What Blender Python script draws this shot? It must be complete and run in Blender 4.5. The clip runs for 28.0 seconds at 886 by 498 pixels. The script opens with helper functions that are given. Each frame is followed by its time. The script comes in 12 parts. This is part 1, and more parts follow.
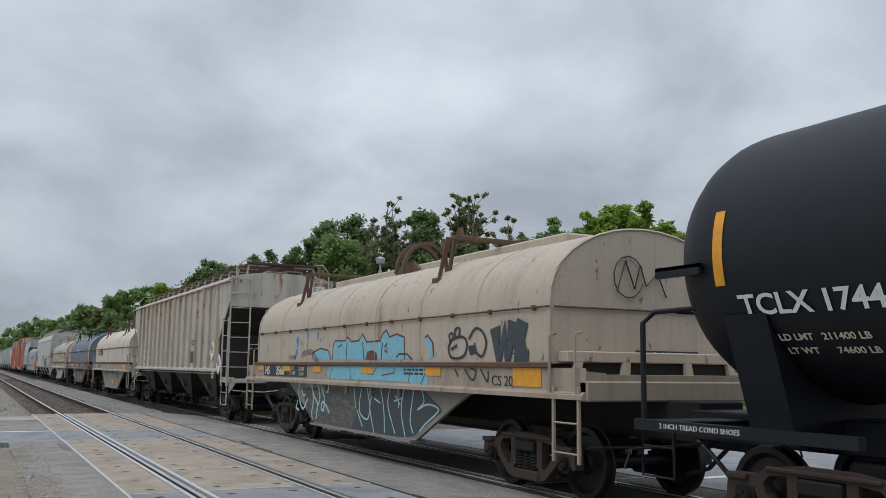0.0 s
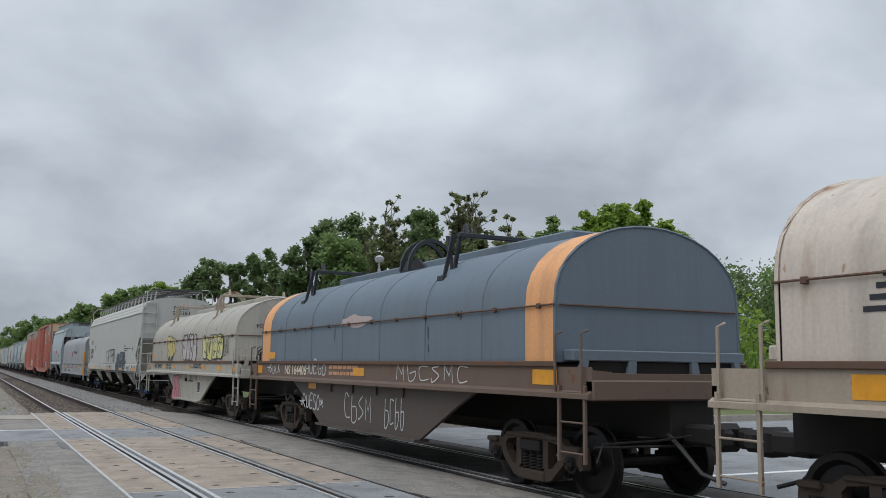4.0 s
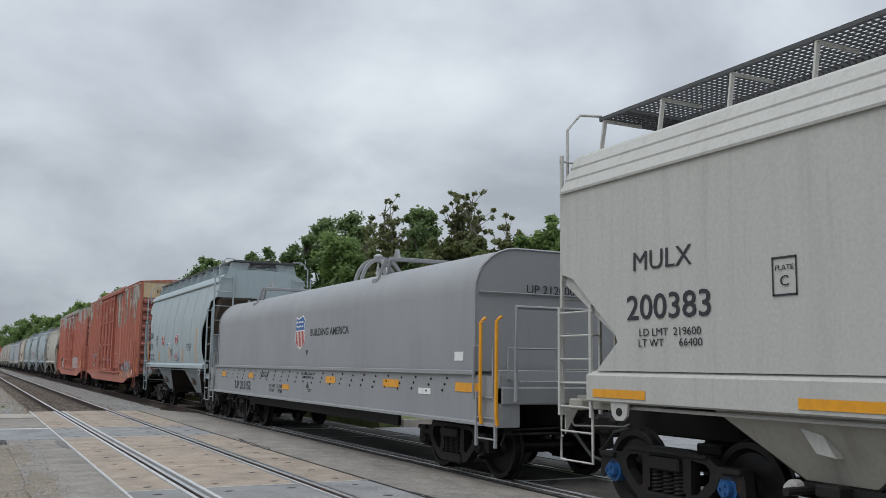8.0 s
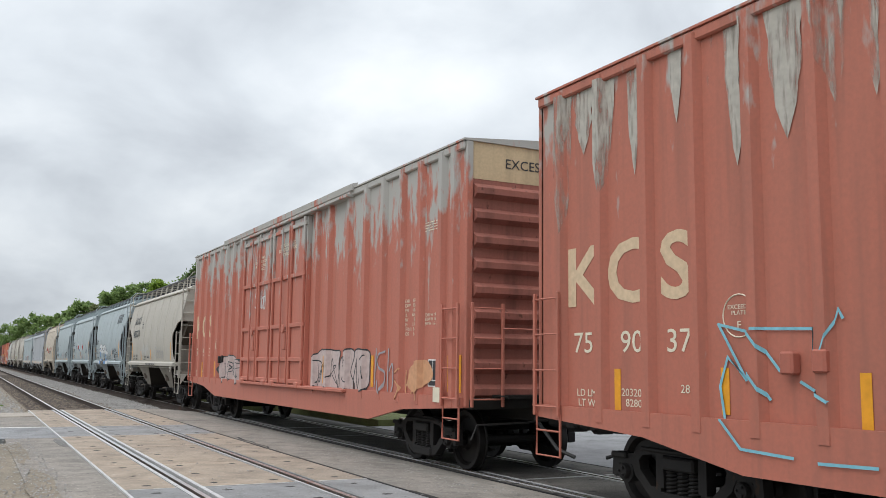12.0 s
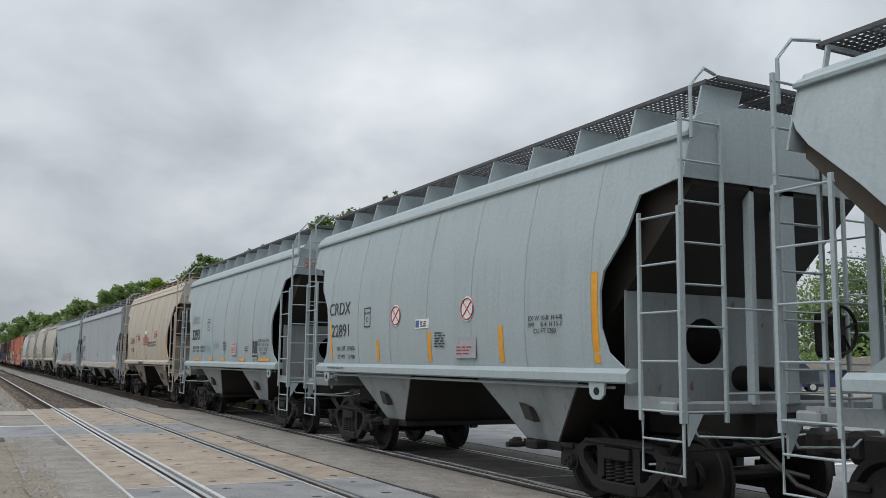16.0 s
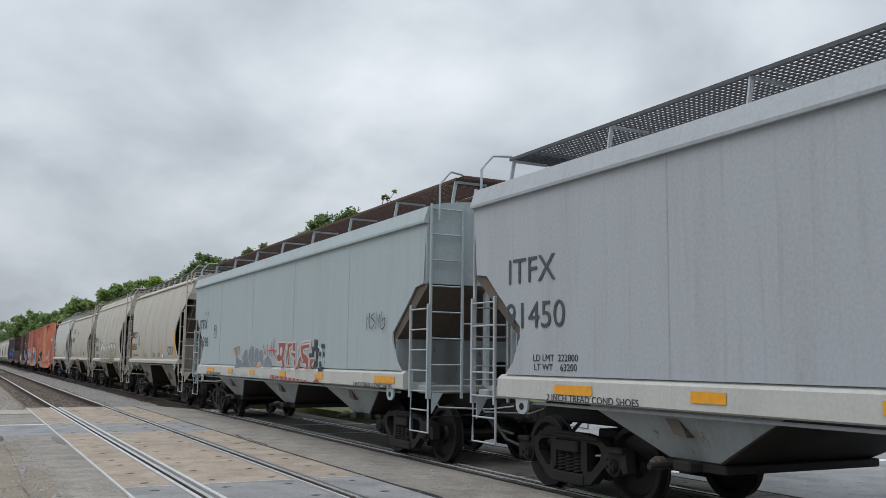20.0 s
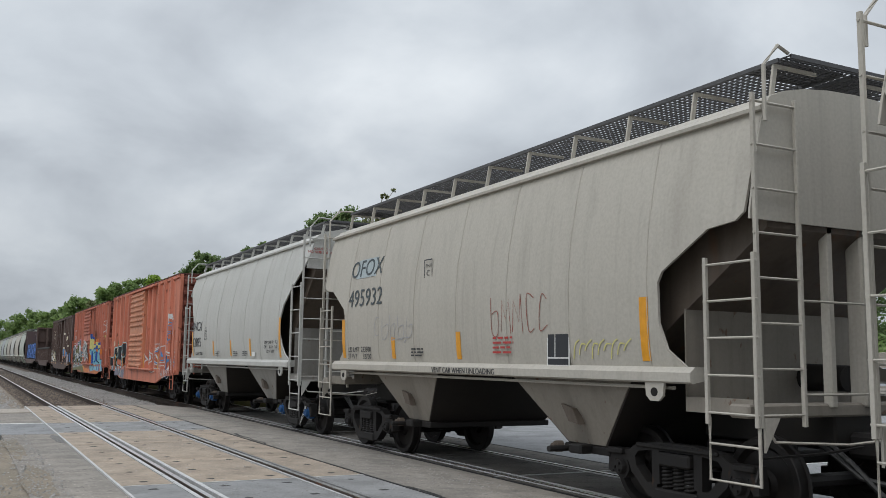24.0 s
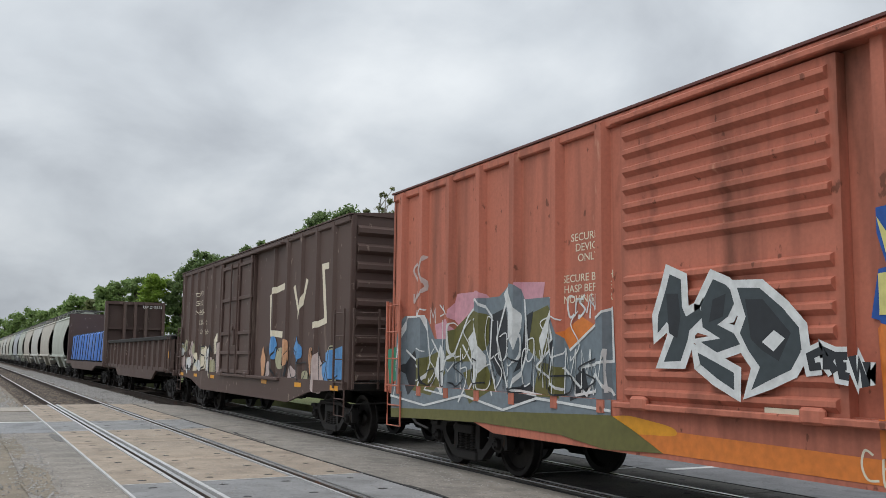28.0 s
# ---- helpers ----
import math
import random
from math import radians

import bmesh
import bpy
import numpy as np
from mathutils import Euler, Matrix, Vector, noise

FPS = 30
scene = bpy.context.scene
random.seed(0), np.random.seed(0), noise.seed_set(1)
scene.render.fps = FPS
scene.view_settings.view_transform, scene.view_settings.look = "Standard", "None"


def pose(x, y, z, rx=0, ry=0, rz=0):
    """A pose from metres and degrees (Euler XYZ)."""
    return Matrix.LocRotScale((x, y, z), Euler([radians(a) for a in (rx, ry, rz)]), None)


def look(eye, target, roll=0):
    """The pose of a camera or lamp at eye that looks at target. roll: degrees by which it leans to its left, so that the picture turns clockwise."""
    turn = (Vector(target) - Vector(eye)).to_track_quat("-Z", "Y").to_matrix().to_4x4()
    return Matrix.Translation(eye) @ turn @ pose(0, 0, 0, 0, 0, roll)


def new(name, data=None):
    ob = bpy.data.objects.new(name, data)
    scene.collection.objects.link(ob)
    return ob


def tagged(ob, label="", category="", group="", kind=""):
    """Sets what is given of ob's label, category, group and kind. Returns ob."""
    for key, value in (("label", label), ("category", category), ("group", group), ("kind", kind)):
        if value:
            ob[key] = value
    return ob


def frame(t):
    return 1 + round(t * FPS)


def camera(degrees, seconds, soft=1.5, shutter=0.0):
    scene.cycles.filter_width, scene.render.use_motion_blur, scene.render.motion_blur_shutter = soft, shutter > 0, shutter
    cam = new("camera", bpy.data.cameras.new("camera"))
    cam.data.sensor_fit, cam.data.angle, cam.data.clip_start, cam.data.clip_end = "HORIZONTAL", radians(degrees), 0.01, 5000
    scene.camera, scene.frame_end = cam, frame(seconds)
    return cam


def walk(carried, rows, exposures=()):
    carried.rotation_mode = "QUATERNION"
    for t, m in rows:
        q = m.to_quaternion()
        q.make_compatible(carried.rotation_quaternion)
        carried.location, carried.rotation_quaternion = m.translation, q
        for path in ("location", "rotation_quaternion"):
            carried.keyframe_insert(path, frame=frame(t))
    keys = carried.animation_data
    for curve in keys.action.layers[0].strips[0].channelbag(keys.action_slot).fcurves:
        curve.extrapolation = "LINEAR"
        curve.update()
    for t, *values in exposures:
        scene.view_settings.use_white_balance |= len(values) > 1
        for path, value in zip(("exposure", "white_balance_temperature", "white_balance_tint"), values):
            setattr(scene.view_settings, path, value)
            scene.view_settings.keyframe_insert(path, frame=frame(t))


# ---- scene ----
cam = camera(52.0, 28.0, soft=0.85)
EYE = 1.50          # height of the lens over the near rail heads
TRACK = 7.79        # the middle of the train's track, to the right of the camera
LEVEL = -0.12       # the train's rail heads lie lower than those of the near track
NEAR = 3.228        # the middle of the empty track
GAUGE = 0.748       # half the distance between rail heads
walk(cam, [(t, pose(0, 0, EYE, 97.322 - 0.0201 * (t - 8), -0.744, -27.409 - 0.0163 * (t - 8)))
           for t in (0, 4, 8, 12, 16, 20, 24, 28)],
     [(0, -0.08, 6150, 10), (4, -0.05, 6200, 10), (8, 0.0, 6300, 10), (9.5, 0.03, 6400, 10), (11, 0.42, 6500, 10), (12.5, 0.36, 6500, 10), (14.5, 0.06, 6500, 10), (20, 0.1, 6380, 10), (24, 0.05, 6420, 10), (26, 0.06, 6500, 10), (27, 0.28, 6500, 10), (28, 0.12, 6500, 10)])


def run(t):
    """How far the train has come along at t seconds."""
    u = t - 14
    return 12.245 * u + 0.00286 * u * u + 0.000383 * u ** 3


# ---- light ----
world = bpy.data.worlds.new("overcast")
scene.world = world
world.use_nodes = True
wn, wl = world.node_tree.nodes, world.node_tree.links
wn.clear()
sky = wn.new("ShaderNodeTexSky")
sky.sky_type, sky.sun_disc = "NISHITA", False
sky.sun_elevation, sky.sun_rotation = radians(57), radians(110)
sky.air_density, sky.dust_density = 1.0, 4.0
coord = wn.new("ShaderNodeTexCoord")
sep = wn.new("ShaderNodeSeparateXYZ")
wl.new(coord.outputs["Generated"], sep.inputs[0])


def wmath(op, a, b):
    n = wn.new("ShaderNodeMath")
    n.operation = op
    for i, v in enumerate((a, b)):
        if isinstance(v, (int, float)):
            n.inputs[i].default_value = v
        else:
            wl.new(v, n.inputs[i])
    return n.outputs[0]


# the cloud deck: a flat layer, so that it grows finer towards the horizon
lift = wmath("ADD", wmath("MAXIMUM", sep.outputs[2], 0.0), 0.42)
flat = wn.new("ShaderNodeCombineXYZ")
wl.new(wmath("DIVIDE", sep.outputs[0], lift), flat.inputs[0])
wl.new(wmath("DIVIDE", sep.outputs[1], lift), flat.inputs[1])
deck = wn.new("ShaderNodeTexNoise")
deck.inputs["Scale"].default_value, deck.inputs["Detail"].default_value = 2.6, 7.0
deck.inputs["Roughness"].default_value, deck.inputs["Distortion"].default_value = 0.50, 0.25
wl.new(flat.outputs[0], deck.inputs["Vector"])
shade = wn.new("ShaderNodeValToRGB")
wl.new(deck.outputs["Fac"], shade.inputs[0])
shade.color_ramp.elements[0].position, shade.color_ramp.elements[0].color = 0.30, (0.43, 0.465, 0.51, 1)
shade.color_ramp.elements[1].position, shade.color_ramp.elements[1].color = 0.72, (0.80, 0.84, 0.87, 1)
mid = shade.color_ramp.elements.new(0.50)
mid.color = (0.60, 0.645, 0.69, 1)
cloud = wn.new("ShaderNodeBackground")
wl.new(shade.outputs[0], cloud.inputs[0])
# an overcast sky is brighter towards the zenith
zenith = wn.new("ShaderNodeMapRange")
zenith.inputs[1].default_value, zenith.inputs[2].default_value = 0.42, 1.0
zenith.inputs[3].default_value, zenith.inputs[4].default_value = 1.0, 2.1
wl.new(sep.outputs[2], zenith.inputs[0])
hazy = wn.new("ShaderNodeMapRange")
hazy.inputs[1].default_value, hazy.inputs[2].default_value = 0.0, 0.30
hazy.inputs[3].default_value, hazy.inputs[4].default_value = 0.80, 1.04
wl.new(sep.outputs[2], hazy.inputs[0])
wl.new(wmath("MULTIPLY", zenith.outputs[0], hazy.outputs[0]), cloud.inputs[1])
clear = wn.new("ShaderNodeBackground")
wl.new(sky.outputs[0], clear.inputs[0])
clear.inputs[1].default_value = 0.06
cover = wn.new("ShaderNodeMixShader")
cover.inputs[0].default_value = 0.93
wl.new(clear.outputs[0], cover.inputs[1])
wl.new(cloud.outputs[0], cover.inputs[2])
wout = wn.new("ShaderNodeOutputWorld")
wl.new(cover.outputs[0], wout.inputs[0])
sun = new("sun", bpy.data.lights.new("sun", "SUN"))
sun.data.energy, sun.data.angle, sun.data.color = 1.1, radians(45), (1.0, 0.97, 0.93)
sun.matrix_world = look((-22, -8, 36), (0, 0, 0))
scene.view_settings.exposure = 0.0


# ---- materials ----
def shader(name):
    m = bpy.data.materials.new(name)
    m.use_nodes = True
    return m, m.node_tree.nodes, m.node_tree.links, m.node_tree.nodes["Principled BSDF"]


def mixed(nodes, links, fac, a, b):
    n = nodes.new("ShaderNodeMix")
    n.data_type = "RGBA"
    for i, v in ((0, fac), (6, a), (7, b)):
        if isinstance(v, (int, float)):
            n.inputs[i].default_value = v
        elif isinstance(v, tuple):
            n.inputs[i].default_value = (*v, 1)
        else:
            links.new(v, n.inputs[i])
    return n.outputs[2]


def spots(nodes, links, scale, lo, hi, stretch=(1, 1, 1), detail=5.0, shift=0.0):
    """Noise between 0 and 1 in the thing's own metres, hardened between lo and hi."""
    c = nodes.new("ShaderNodeTexCoord")
    mp = nodes.new("ShaderNodeMapping")
    mp.inputs["Scale"].default_value = stretch
    mp.inputs["Location"].default_value = (shift, shift * 1.7, shift * 0.6)
    links.new(c.outputs["Object"], mp.inputs[0])
    n = nodes.new("ShaderNodeTexNoise")
    n.inputs["Scale"].default_value, n.inputs["Detail"].default_value = scale, detail
    links.new(mp.outputs[0], n.inputs["Vector"])
    r = nodes.new("ShaderNodeMapRange")
    r.inputs[1].default_value, r.inputs[2].default_value = lo, hi
    links.new(n.outputs["Fac"], r.inputs[0])
    return r.outputs[0], n.outputs["Fac"]


def paint(name, color, dirt=(0.10, 0.085, 0.07), grime=0.45, rust=0.0, streak=0.35, rough=0.55, seed=0.0, metal=0.0, rustc=(0.16, 0.055, 0.022), peel=None):
    """Weathered paint on steel: broad stains, dirt run down by rain, rust patches, fine grain."""
    m, n, l, b = shader(name)
    broad, raw = spots(n, l, 0.7, 0.40, 0.75, shift=seed)
    runs, _ = spots(n, l, 3.0, 0.50, 0.78, (1, 1, 0.10), shift=seed + 3)
    fine, fraw = spots(n, l, 26.0, 0.35, 0.75, shift=seed)

    def times(a, k):
        q = n.new("ShaderNodeMath")
        q.operation = "MULTIPLY"
        l.new(a, q.inputs[0])
        q.inputs[1].default_value = k
        return q.outputs[0]
    pale = tuple(min(1, c * 1.12 + 0.01) for c in color)
    col = mixed(n, l, times(broad, 0.6), color, pale)
    col = mixed(n, l, times(runs, streak), col, dirt)
    col = mixed(n, l, times(broad, grime * 0.45), col, dirt)
    col = mixed(n, l, times(fine, 0.16), col, dirt)
    thin, _ = spots(n, l, 11.0, 0.54, 0.74, (1, 1, 0.05), detail=6, shift=seed + 6)
    col = mixed(n, l, times(thin, 0.22 + streak * 0.5), col, tuple(0.5 * (a + c) for a, c in zip(dirt, color)))
    if rust:
        flecks, _ = spots(n, l, 7.0, 0.66, 0.70, (1, 1, 0.6), detail=10, shift=seed + 12)
        col = mixed(n, l, times(flecks, 0.7), col, rustc)
    if rust:
        patch, _ = spots(n, l, 1.6, 0.72 - 0.3 * rust, 0.84 - 0.3 * rust, (1, 1, 0.28), detail=8, shift=seed + 9)
        col = mixed(n, l, times(patch, 0.92), col, rustc)
    if peel:
        # bare undercoat where the paint has flaked off, most of it high up, in runs
        shade_, z0, z1, amount = peel
        _, flakes0 = spots(n, l, 2.3, 0, 1, (1, 1, 0.16), detail=12, shift=seed + 5)
        _, flakes1 = spots(n, l, 9.0, 0, 1, (1, 1, 0.35), detail=8, shift=seed + 8)
        flakes = mixed(n, l, 0.42, flakes0, flakes1)
        tc = n.new("ShaderNodeTexCoord")
        sp = n.new("ShaderNodeSeparateXYZ")
        l.new(tc.outputs["Object"], sp.inputs[0])
        hi = n.new("ShaderNodeMapRange")
        hi.inputs[1].default_value, hi.inputs[2].default_value, hi.inputs[3].default_value, hi.inputs[4].default_value = z0, z1, -0.12, amount
        l.new(sp.outputs[2], hi.inputs[0])
        ad = n.new("ShaderNodeMath")
        ad.operation = "ADD"
        l.new(flakes, ad.inputs[0])
        l.new(hi.outputs[0], ad.inputs[1])
        edge = n.new("ShaderNodeMapRange")
        edge.inputs[1].default_value, edge.inputs[2].default_value = 0.60, 0.68
        l.new(ad.outputs[0], edge.inputs[0])
        col = mixed(n, l, times(edge.outputs[0], 0.9), col, shade_)
    l.new(col, b.inputs["Base Color"])
    rr = n.new("ShaderNodeMapRange")
    rr.inputs[3].default_value, rr.inputs[4].default_value = rough - 0.1, rough + 0.2
    l.new(raw, rr.inputs[0])
    l.new(rr.outputs[0], b.inputs["Roughness"])
    b.inputs["Metallic"].default_value = metal
    b.inputs["Specular IOR Level"].default_value = 0.3
    bump = n.new("ShaderNodeBump")
    bump.inputs["Strength"].default_value, bump.inputs["Distance"].default_value = 0.35, 0.02
    l.new(raw, bump.inputs["Height"])
    l.new(bump.outputs[0], b.inputs["Normal"])
    return m


def stone(name, color, other, scale=4.0, rough=0.9, bump=0.5, dark=(0.05, 0.045, 0.04), stain=0.35, fine=60.0):
    """Concrete, asphalt, earth: two colours in patches, stains and a fine grain."""
    m, n, l, b = shader(name)
    c = n.new("ShaderNodeTexCoord")
    def noise_at(s, d, lo, hi):
        t = n.new("ShaderNodeTexNoise")
        t.inputs["Scale"].default_value, t.inputs["Detail"].default_value = s, d
        l.new(c.outputs["Object"], t.inputs["Vector"])
        r = n.new("ShaderNodeMapRange")
        r.inputs[1].default_value, r.inputs[2].default_value = lo, hi
        l.new(t.outputs["Fac"], r.inputs[0])
        return r.outputs[0]
    big = noise_at(scale * 0.12, 6, 0.35, 0.65)
    medium = noise_at(scale, 8, 0.35, 0.7)
    grain = noise_at(fine, 3, 0.3, 0.7)
    k = n.new("ShaderNodeMath")
    k.operation, k.inputs[1].default_value = "MULTIPLY", stain
    l.new(medium, k.inputs[0])
    g = n.new("ShaderNodeMath")
    g.operation, g.inputs[1].default_value = "MULTIPLY", 0.4
    l.new(grain, g.inputs[0])
    col = mixed(n, l, big, color, other)
    col = mixed(n, l, k.outputs[0], col, dark)
    for s_, lo, hi, tone, amount in ((17.0, 0.60, 0.66, dark, 0.55), (26.0, 0.61, 0.66, tuple(min(1, v * 1.5) for v in color), 0.6), (1.3, 0.55, 0.63, dark, 0.28)):
        q = n.new("ShaderNodeMath")
        q.operation, q.inputs[1].default_value = "MULTIPLY", amount
        l.new(noise_at(s_, 6, lo, hi), q.inputs[0])
        col = mixed(n, l, q.outputs[0], col, tone)
    col = mixed(n, l, g.outputs[0], col, tuple(v * 0.55 for v in color))
    l.new(col, b.inputs["Base Color"])
    b.inputs["Roughness"].default_value = rough
    bp = n.new("ShaderNodeBump")
    bp.inputs["Strength"].default_value, bp.inputs["Distance"].default_value = bump, 0.01
    l.new(grain, bp.inputs["Height"])
    l.new(bp.outputs[0], b.inputs["Normal"])
    return m


def plain(name, color, rough=0.6, metal=0.0, vary=0.25, scale=12.0):
    m, n, l, b = shader(name)
    f, _ = spots(n, l, scale, 0.3, 0.75)
    l.new(mixed(n, l, f, color, tuple(v * (1 - vary) for v in color)), b.inputs["Base Color"])
    b.inputs["Roughness"].default_value, b.inputs["Metallic"].default_value = rough, metal
    return m


def worn(name, color, lo, hi, scale, stretch, seed):
    """Thin paint that has partly come off: what is left of it, with frayed edges."""
    m, n, l, b = shader(name)
    f, _ = spots(n, l, 9.0, 0.3, 0.75, shift=seed)
    l.new(mixed(n, l, f, color, tuple(v * 0.72 for v in color)), b.inputs["Base Color"])
    _, big = spots(n, l, scale, 0, 1, stretch, detail=8, shift=seed)
    _, fine = spots(n, l, scale * 5, 0, 1, stretch, detail=6, shift=seed + 2)
    left = n.new("ShaderNodeMapRange")
    left.inputs[1].default_value, left.inputs[2].default_value = lo, hi
    l.new(mixed(n, l, 0.35, big, fine), left.inputs[0])
    l.new(left.outputs[0], b.inputs["Alpha"])
    b.inputs["Roughness"].default_value = 0.7
    return m


def leafy(name, dark, light, seed):
    m, n, l, b = shader(name)
    g = n.new("ShaderNodeNewGeometry")
    ramp = n.new("ShaderNodeValToRGB")
    ramp.color_ramp.elements[0].color, ramp.color_ramp.elements[1].color = (*dark, 1), (*light, 1)
    l.new(g.outputs["Random Per Island"], ramp.inputs[0])
    f, _ = spots(n, l, 0.5, 0.35, 0.65, shift=seed)
    k = n.new("ShaderNodeMath")
    k.operation, k.inputs[1].default_value = "MULTIPLY", 0.5
    l.new(f, k.inputs[0])
    l.new(mixed(n, l, k.outputs[0], ramp.outputs[0], dark), b.inputs["Base Color"])
    b.inputs["Roughness"].default_value = 0.6
    tr = n.new("ShaderNodeBsdfTranslucent")
    l.new(ramp.outputs[0], tr.inputs[0])
    mx = n.new("ShaderNodeMixShader")
    mx.inputs[0].default_value = 0.5
    out = n["Material Output"]
    l.new(b.outputs[0], mx.inputs[1])
    l.new(tr.outputs[0], mx.inputs[2])
    l.new(mx.outputs[0], out.inputs[0])
    return m


BLACK = paint("black_steel", (0.009, 0.0085, 0.008), grime=0.5, streak=0.3, rough=0.7, dirt=(0.026, 0.020, 0.015))
BROWNSTEEL = paint("rusty_casting", (0.013, 0.012, 0.012), grime=0.6, rust=0.12, rough=0.62, dirt=(0.024, 0.020, 0.017), rustc=(0.045, 0.024, 0.014))
RUSTIRON = paint("rusty_brown_iron", (0.125, 0.075, 0.052), grime=0.5, rust=0.35, rough=0.8, dirt=(0.06, 0.04, 0.03), rustc=(0.17, 0.07, 0.032))
TREAD = plain("wheel_steel", (0.018, 0.015, 0.014), 0.5, 0.4, 0.5)
SHINE = plain("polished_steel", (0.85, 0.85, 0.85), 0.32, 1.0, 0.15)
RAILSIDE = paint("rusty_rail", (0.045, 0.032, 0.026), rust=0.2, rough=0.85)
ORANGE = plain("reflector_orange", (0.75, 0.33, 0.015), 0.4, 0, 0.2)
WHITE = plain("white_paint", (0.75, 0.75, 0.73), 0.55, 0, 0.12)
CREAM = plain("cream_paint", (0.72, 0.66, 0.52), 0.55, 0, 0.15)
INK = plain("black_paint", (0.02, 0.022, 0.028), 0.5, 0, 0.2)
BLUECAP = plain("blue_bearing_cap", (0.02, 0.10, 0.28), 0.5, 0.0, 0.3)
RED = plain("red_paint", (0.42, 0.035, 0.03), 0.5, 0, 0.2)
HOSE = plain("rubber_hose", (0.02, 0.02, 0.02), 0.6)


# ---- shapes ----
class Shape:
    """Vertices and faces of one mesh, gathered piece by piece."""

    def __init__(self):
        self.v, self.f = [], []

    def add(self, verts, faces):
        k = len(self.v)
        self.v += [tuple(p) for p in verts]
        self.f += [tuple(i + k for i in f) for f in faces]
        return self

    def box(self, x0, x1, y0, y1, z0, z1, c=0.0):
        """A box; c cuts its edges off."""
        x0, x1, y0, y1, z0, z1 = min(x0, x1), max(x0, x1), min(y0, y1), max(y0, y1), min(z0, z1), max(z0, z1)
        if not c:
            return self.add([(x, y, z) for x in (x0, x1) for y in (y0, y1) for z in (z0, z1)],
                            [(0, 1, 3, 2), (4, 6, 7, 5), (0, 4, 5, 1), (2, 3, 7, 6), (0, 2, 6, 4), (1, 5, 7, 3)])
        c = min(c, (x1 - x0) / 2.5, (y1 - y0) / 2.5, (z1 - z0) / 2.5)
        ring = [(x0 + c, y0), (x1 - c, y0), (x1, y0 + c), (x1, y1 - c), (x1 - c, y1), (x0 + c, y1), (x0, y1 - c), (x0, y0 + c)]
        inner = [(min(max(x, x0 + c), x1 - c), min(max(y, y0 + c), y1 - c)) for x, y in ring]
        rows = [[(*p, z0) for p in inner], [(*p, z0 + c) for p in ring], [(*p, z1 - c) for p in ring], [(*p, z1) for p in inner]]
        faces = [tuple(range(7, -1, -1)), tuple(range(24, 32))]
        for r in range(3):
            faces += [(r * 8 + i, r * 8 + (i + 1) % 8, r * 8 + 8 + (i + 1) % 8, r * 8 + 8 + i) for i in range(8)]
        return self.add([p for r in rows for p in r], faces)

    def prism(self, ring, axis, a, b):
        """A closed outline pushed along x, y or z from a to b. The outline is in the other two axes, in order."""
        n = len(ring)

        def put(p, q):
            return {"x": (q, p[0], p[1]), "y": (p[0], q, p[1]), "z": (p[0], p[1], q)}[axis]
        return self.add([put(p, a) for p in ring] + [put(p, b) for p in ring],
                        [tuple(range(n))[::-1], tuple(range(n, 2 * n))] + [(i, (i + 1) % n, n + (i + 1) % n, n + i) for i in range(n)])

    def loft(self, rings, closed=True, caps=True):
        n = len(rings[0])
        faces = []
        for r in range(len(rings) - 1):
            for i in range(n if closed else n - 1):
                j = (i + 1) % n
                faces.append((r * n + i, r * n + j, r * n + n + j, r * n + n + i))
        if caps and closed:
            faces += [tuple(range(n))[::-1], tuple(range((len(rings) - 1) * n, len(rings) * n))]
        return self.add([p for r in rings for p in r], faces)

    def tube(self, pts, r, n=6, closed=False):
        """A round bar along a row of points."""
        pts = [Vector(p) for p in pts]
        rings = []
        m = len(pts)
        for i, p in enumerate(pts):
            a = pts[(i - 1) % m] if (i or closed) else p
            b = pts[(i + 1) % m] if (i < m - 1 or closed) else p
            d = (b - a).normalized()
            side = d.cross(Vector((0, 0, 1)) if abs(d.z) < 0.9 else Vector((0, 1, 0))).normalized()
            up = side.cross(d)
            rings.append([p + (side * math.cos(2 * math.pi * k / n) + up * math.sin(2 * math.pi * k / n)) * r for k in range(n)])
        if closed:
            rings.append(rings[0])
        return self.loft(rings, caps=not closed)

    def lathe(self, profile, axis, centre, n=24):
        """Turns (along, radius) pairs round an axis through centre."""
        cx, cy, cz = centre
        rings = []
        for a, r in profile:
            ring = []
            for k in range(n):
                c, s = r * math.cos(2 * math.pi * k / n), r * math.sin(2 * math.pi * k / n)
                ring.append({"x": (cx + a, cy + c, cz + s), "y": (cx + c, cy + a, cz + s), "z": (cx + c, cy + s, cz + a)}[axis])
            rings.append(ring)
        return self.loft(rings)

    def mirror(self, axis):
        k = "xyz".index(axis)
        v, f = list(self.v), list(self.f)
        return self.add([tuple(-c if i == k else c for i, c in enumerate(p)) for p in v], [g[::-1] for g in f])

    def mesh(self, name, smooth=False):
        me = bpy.data.meshes.new(name)
        me.from_pydata(self.v, [], self.f)
        me.update()
        bm = bmesh.new()
        bm.from_mesh(me)
        bmesh.ops.recalc_face_normals(bm, faces=bm.faces)
        bm.to_mesh(me)
        bm.free()
        if smooth:
            me.shade_smooth()
            me.set_sharp_from_angle(angle=radians(35))
        return me


def part(name, shape, material, parent, label="", smooth=False):
    """One mesh object under a thing or a part. shape: a Shape, or a mesh that is shared."""
    me = shape.mesh(name, smooth) if isinstance(shape, Shape) else shape
    if not me.materials:
        me.materials.append(material)
    ob = new(name, me)
    ob.parent = parent
    return tagged(ob, label)


def thing(name, label, category, group=""):
    return tagged(new(name), label, category, group)


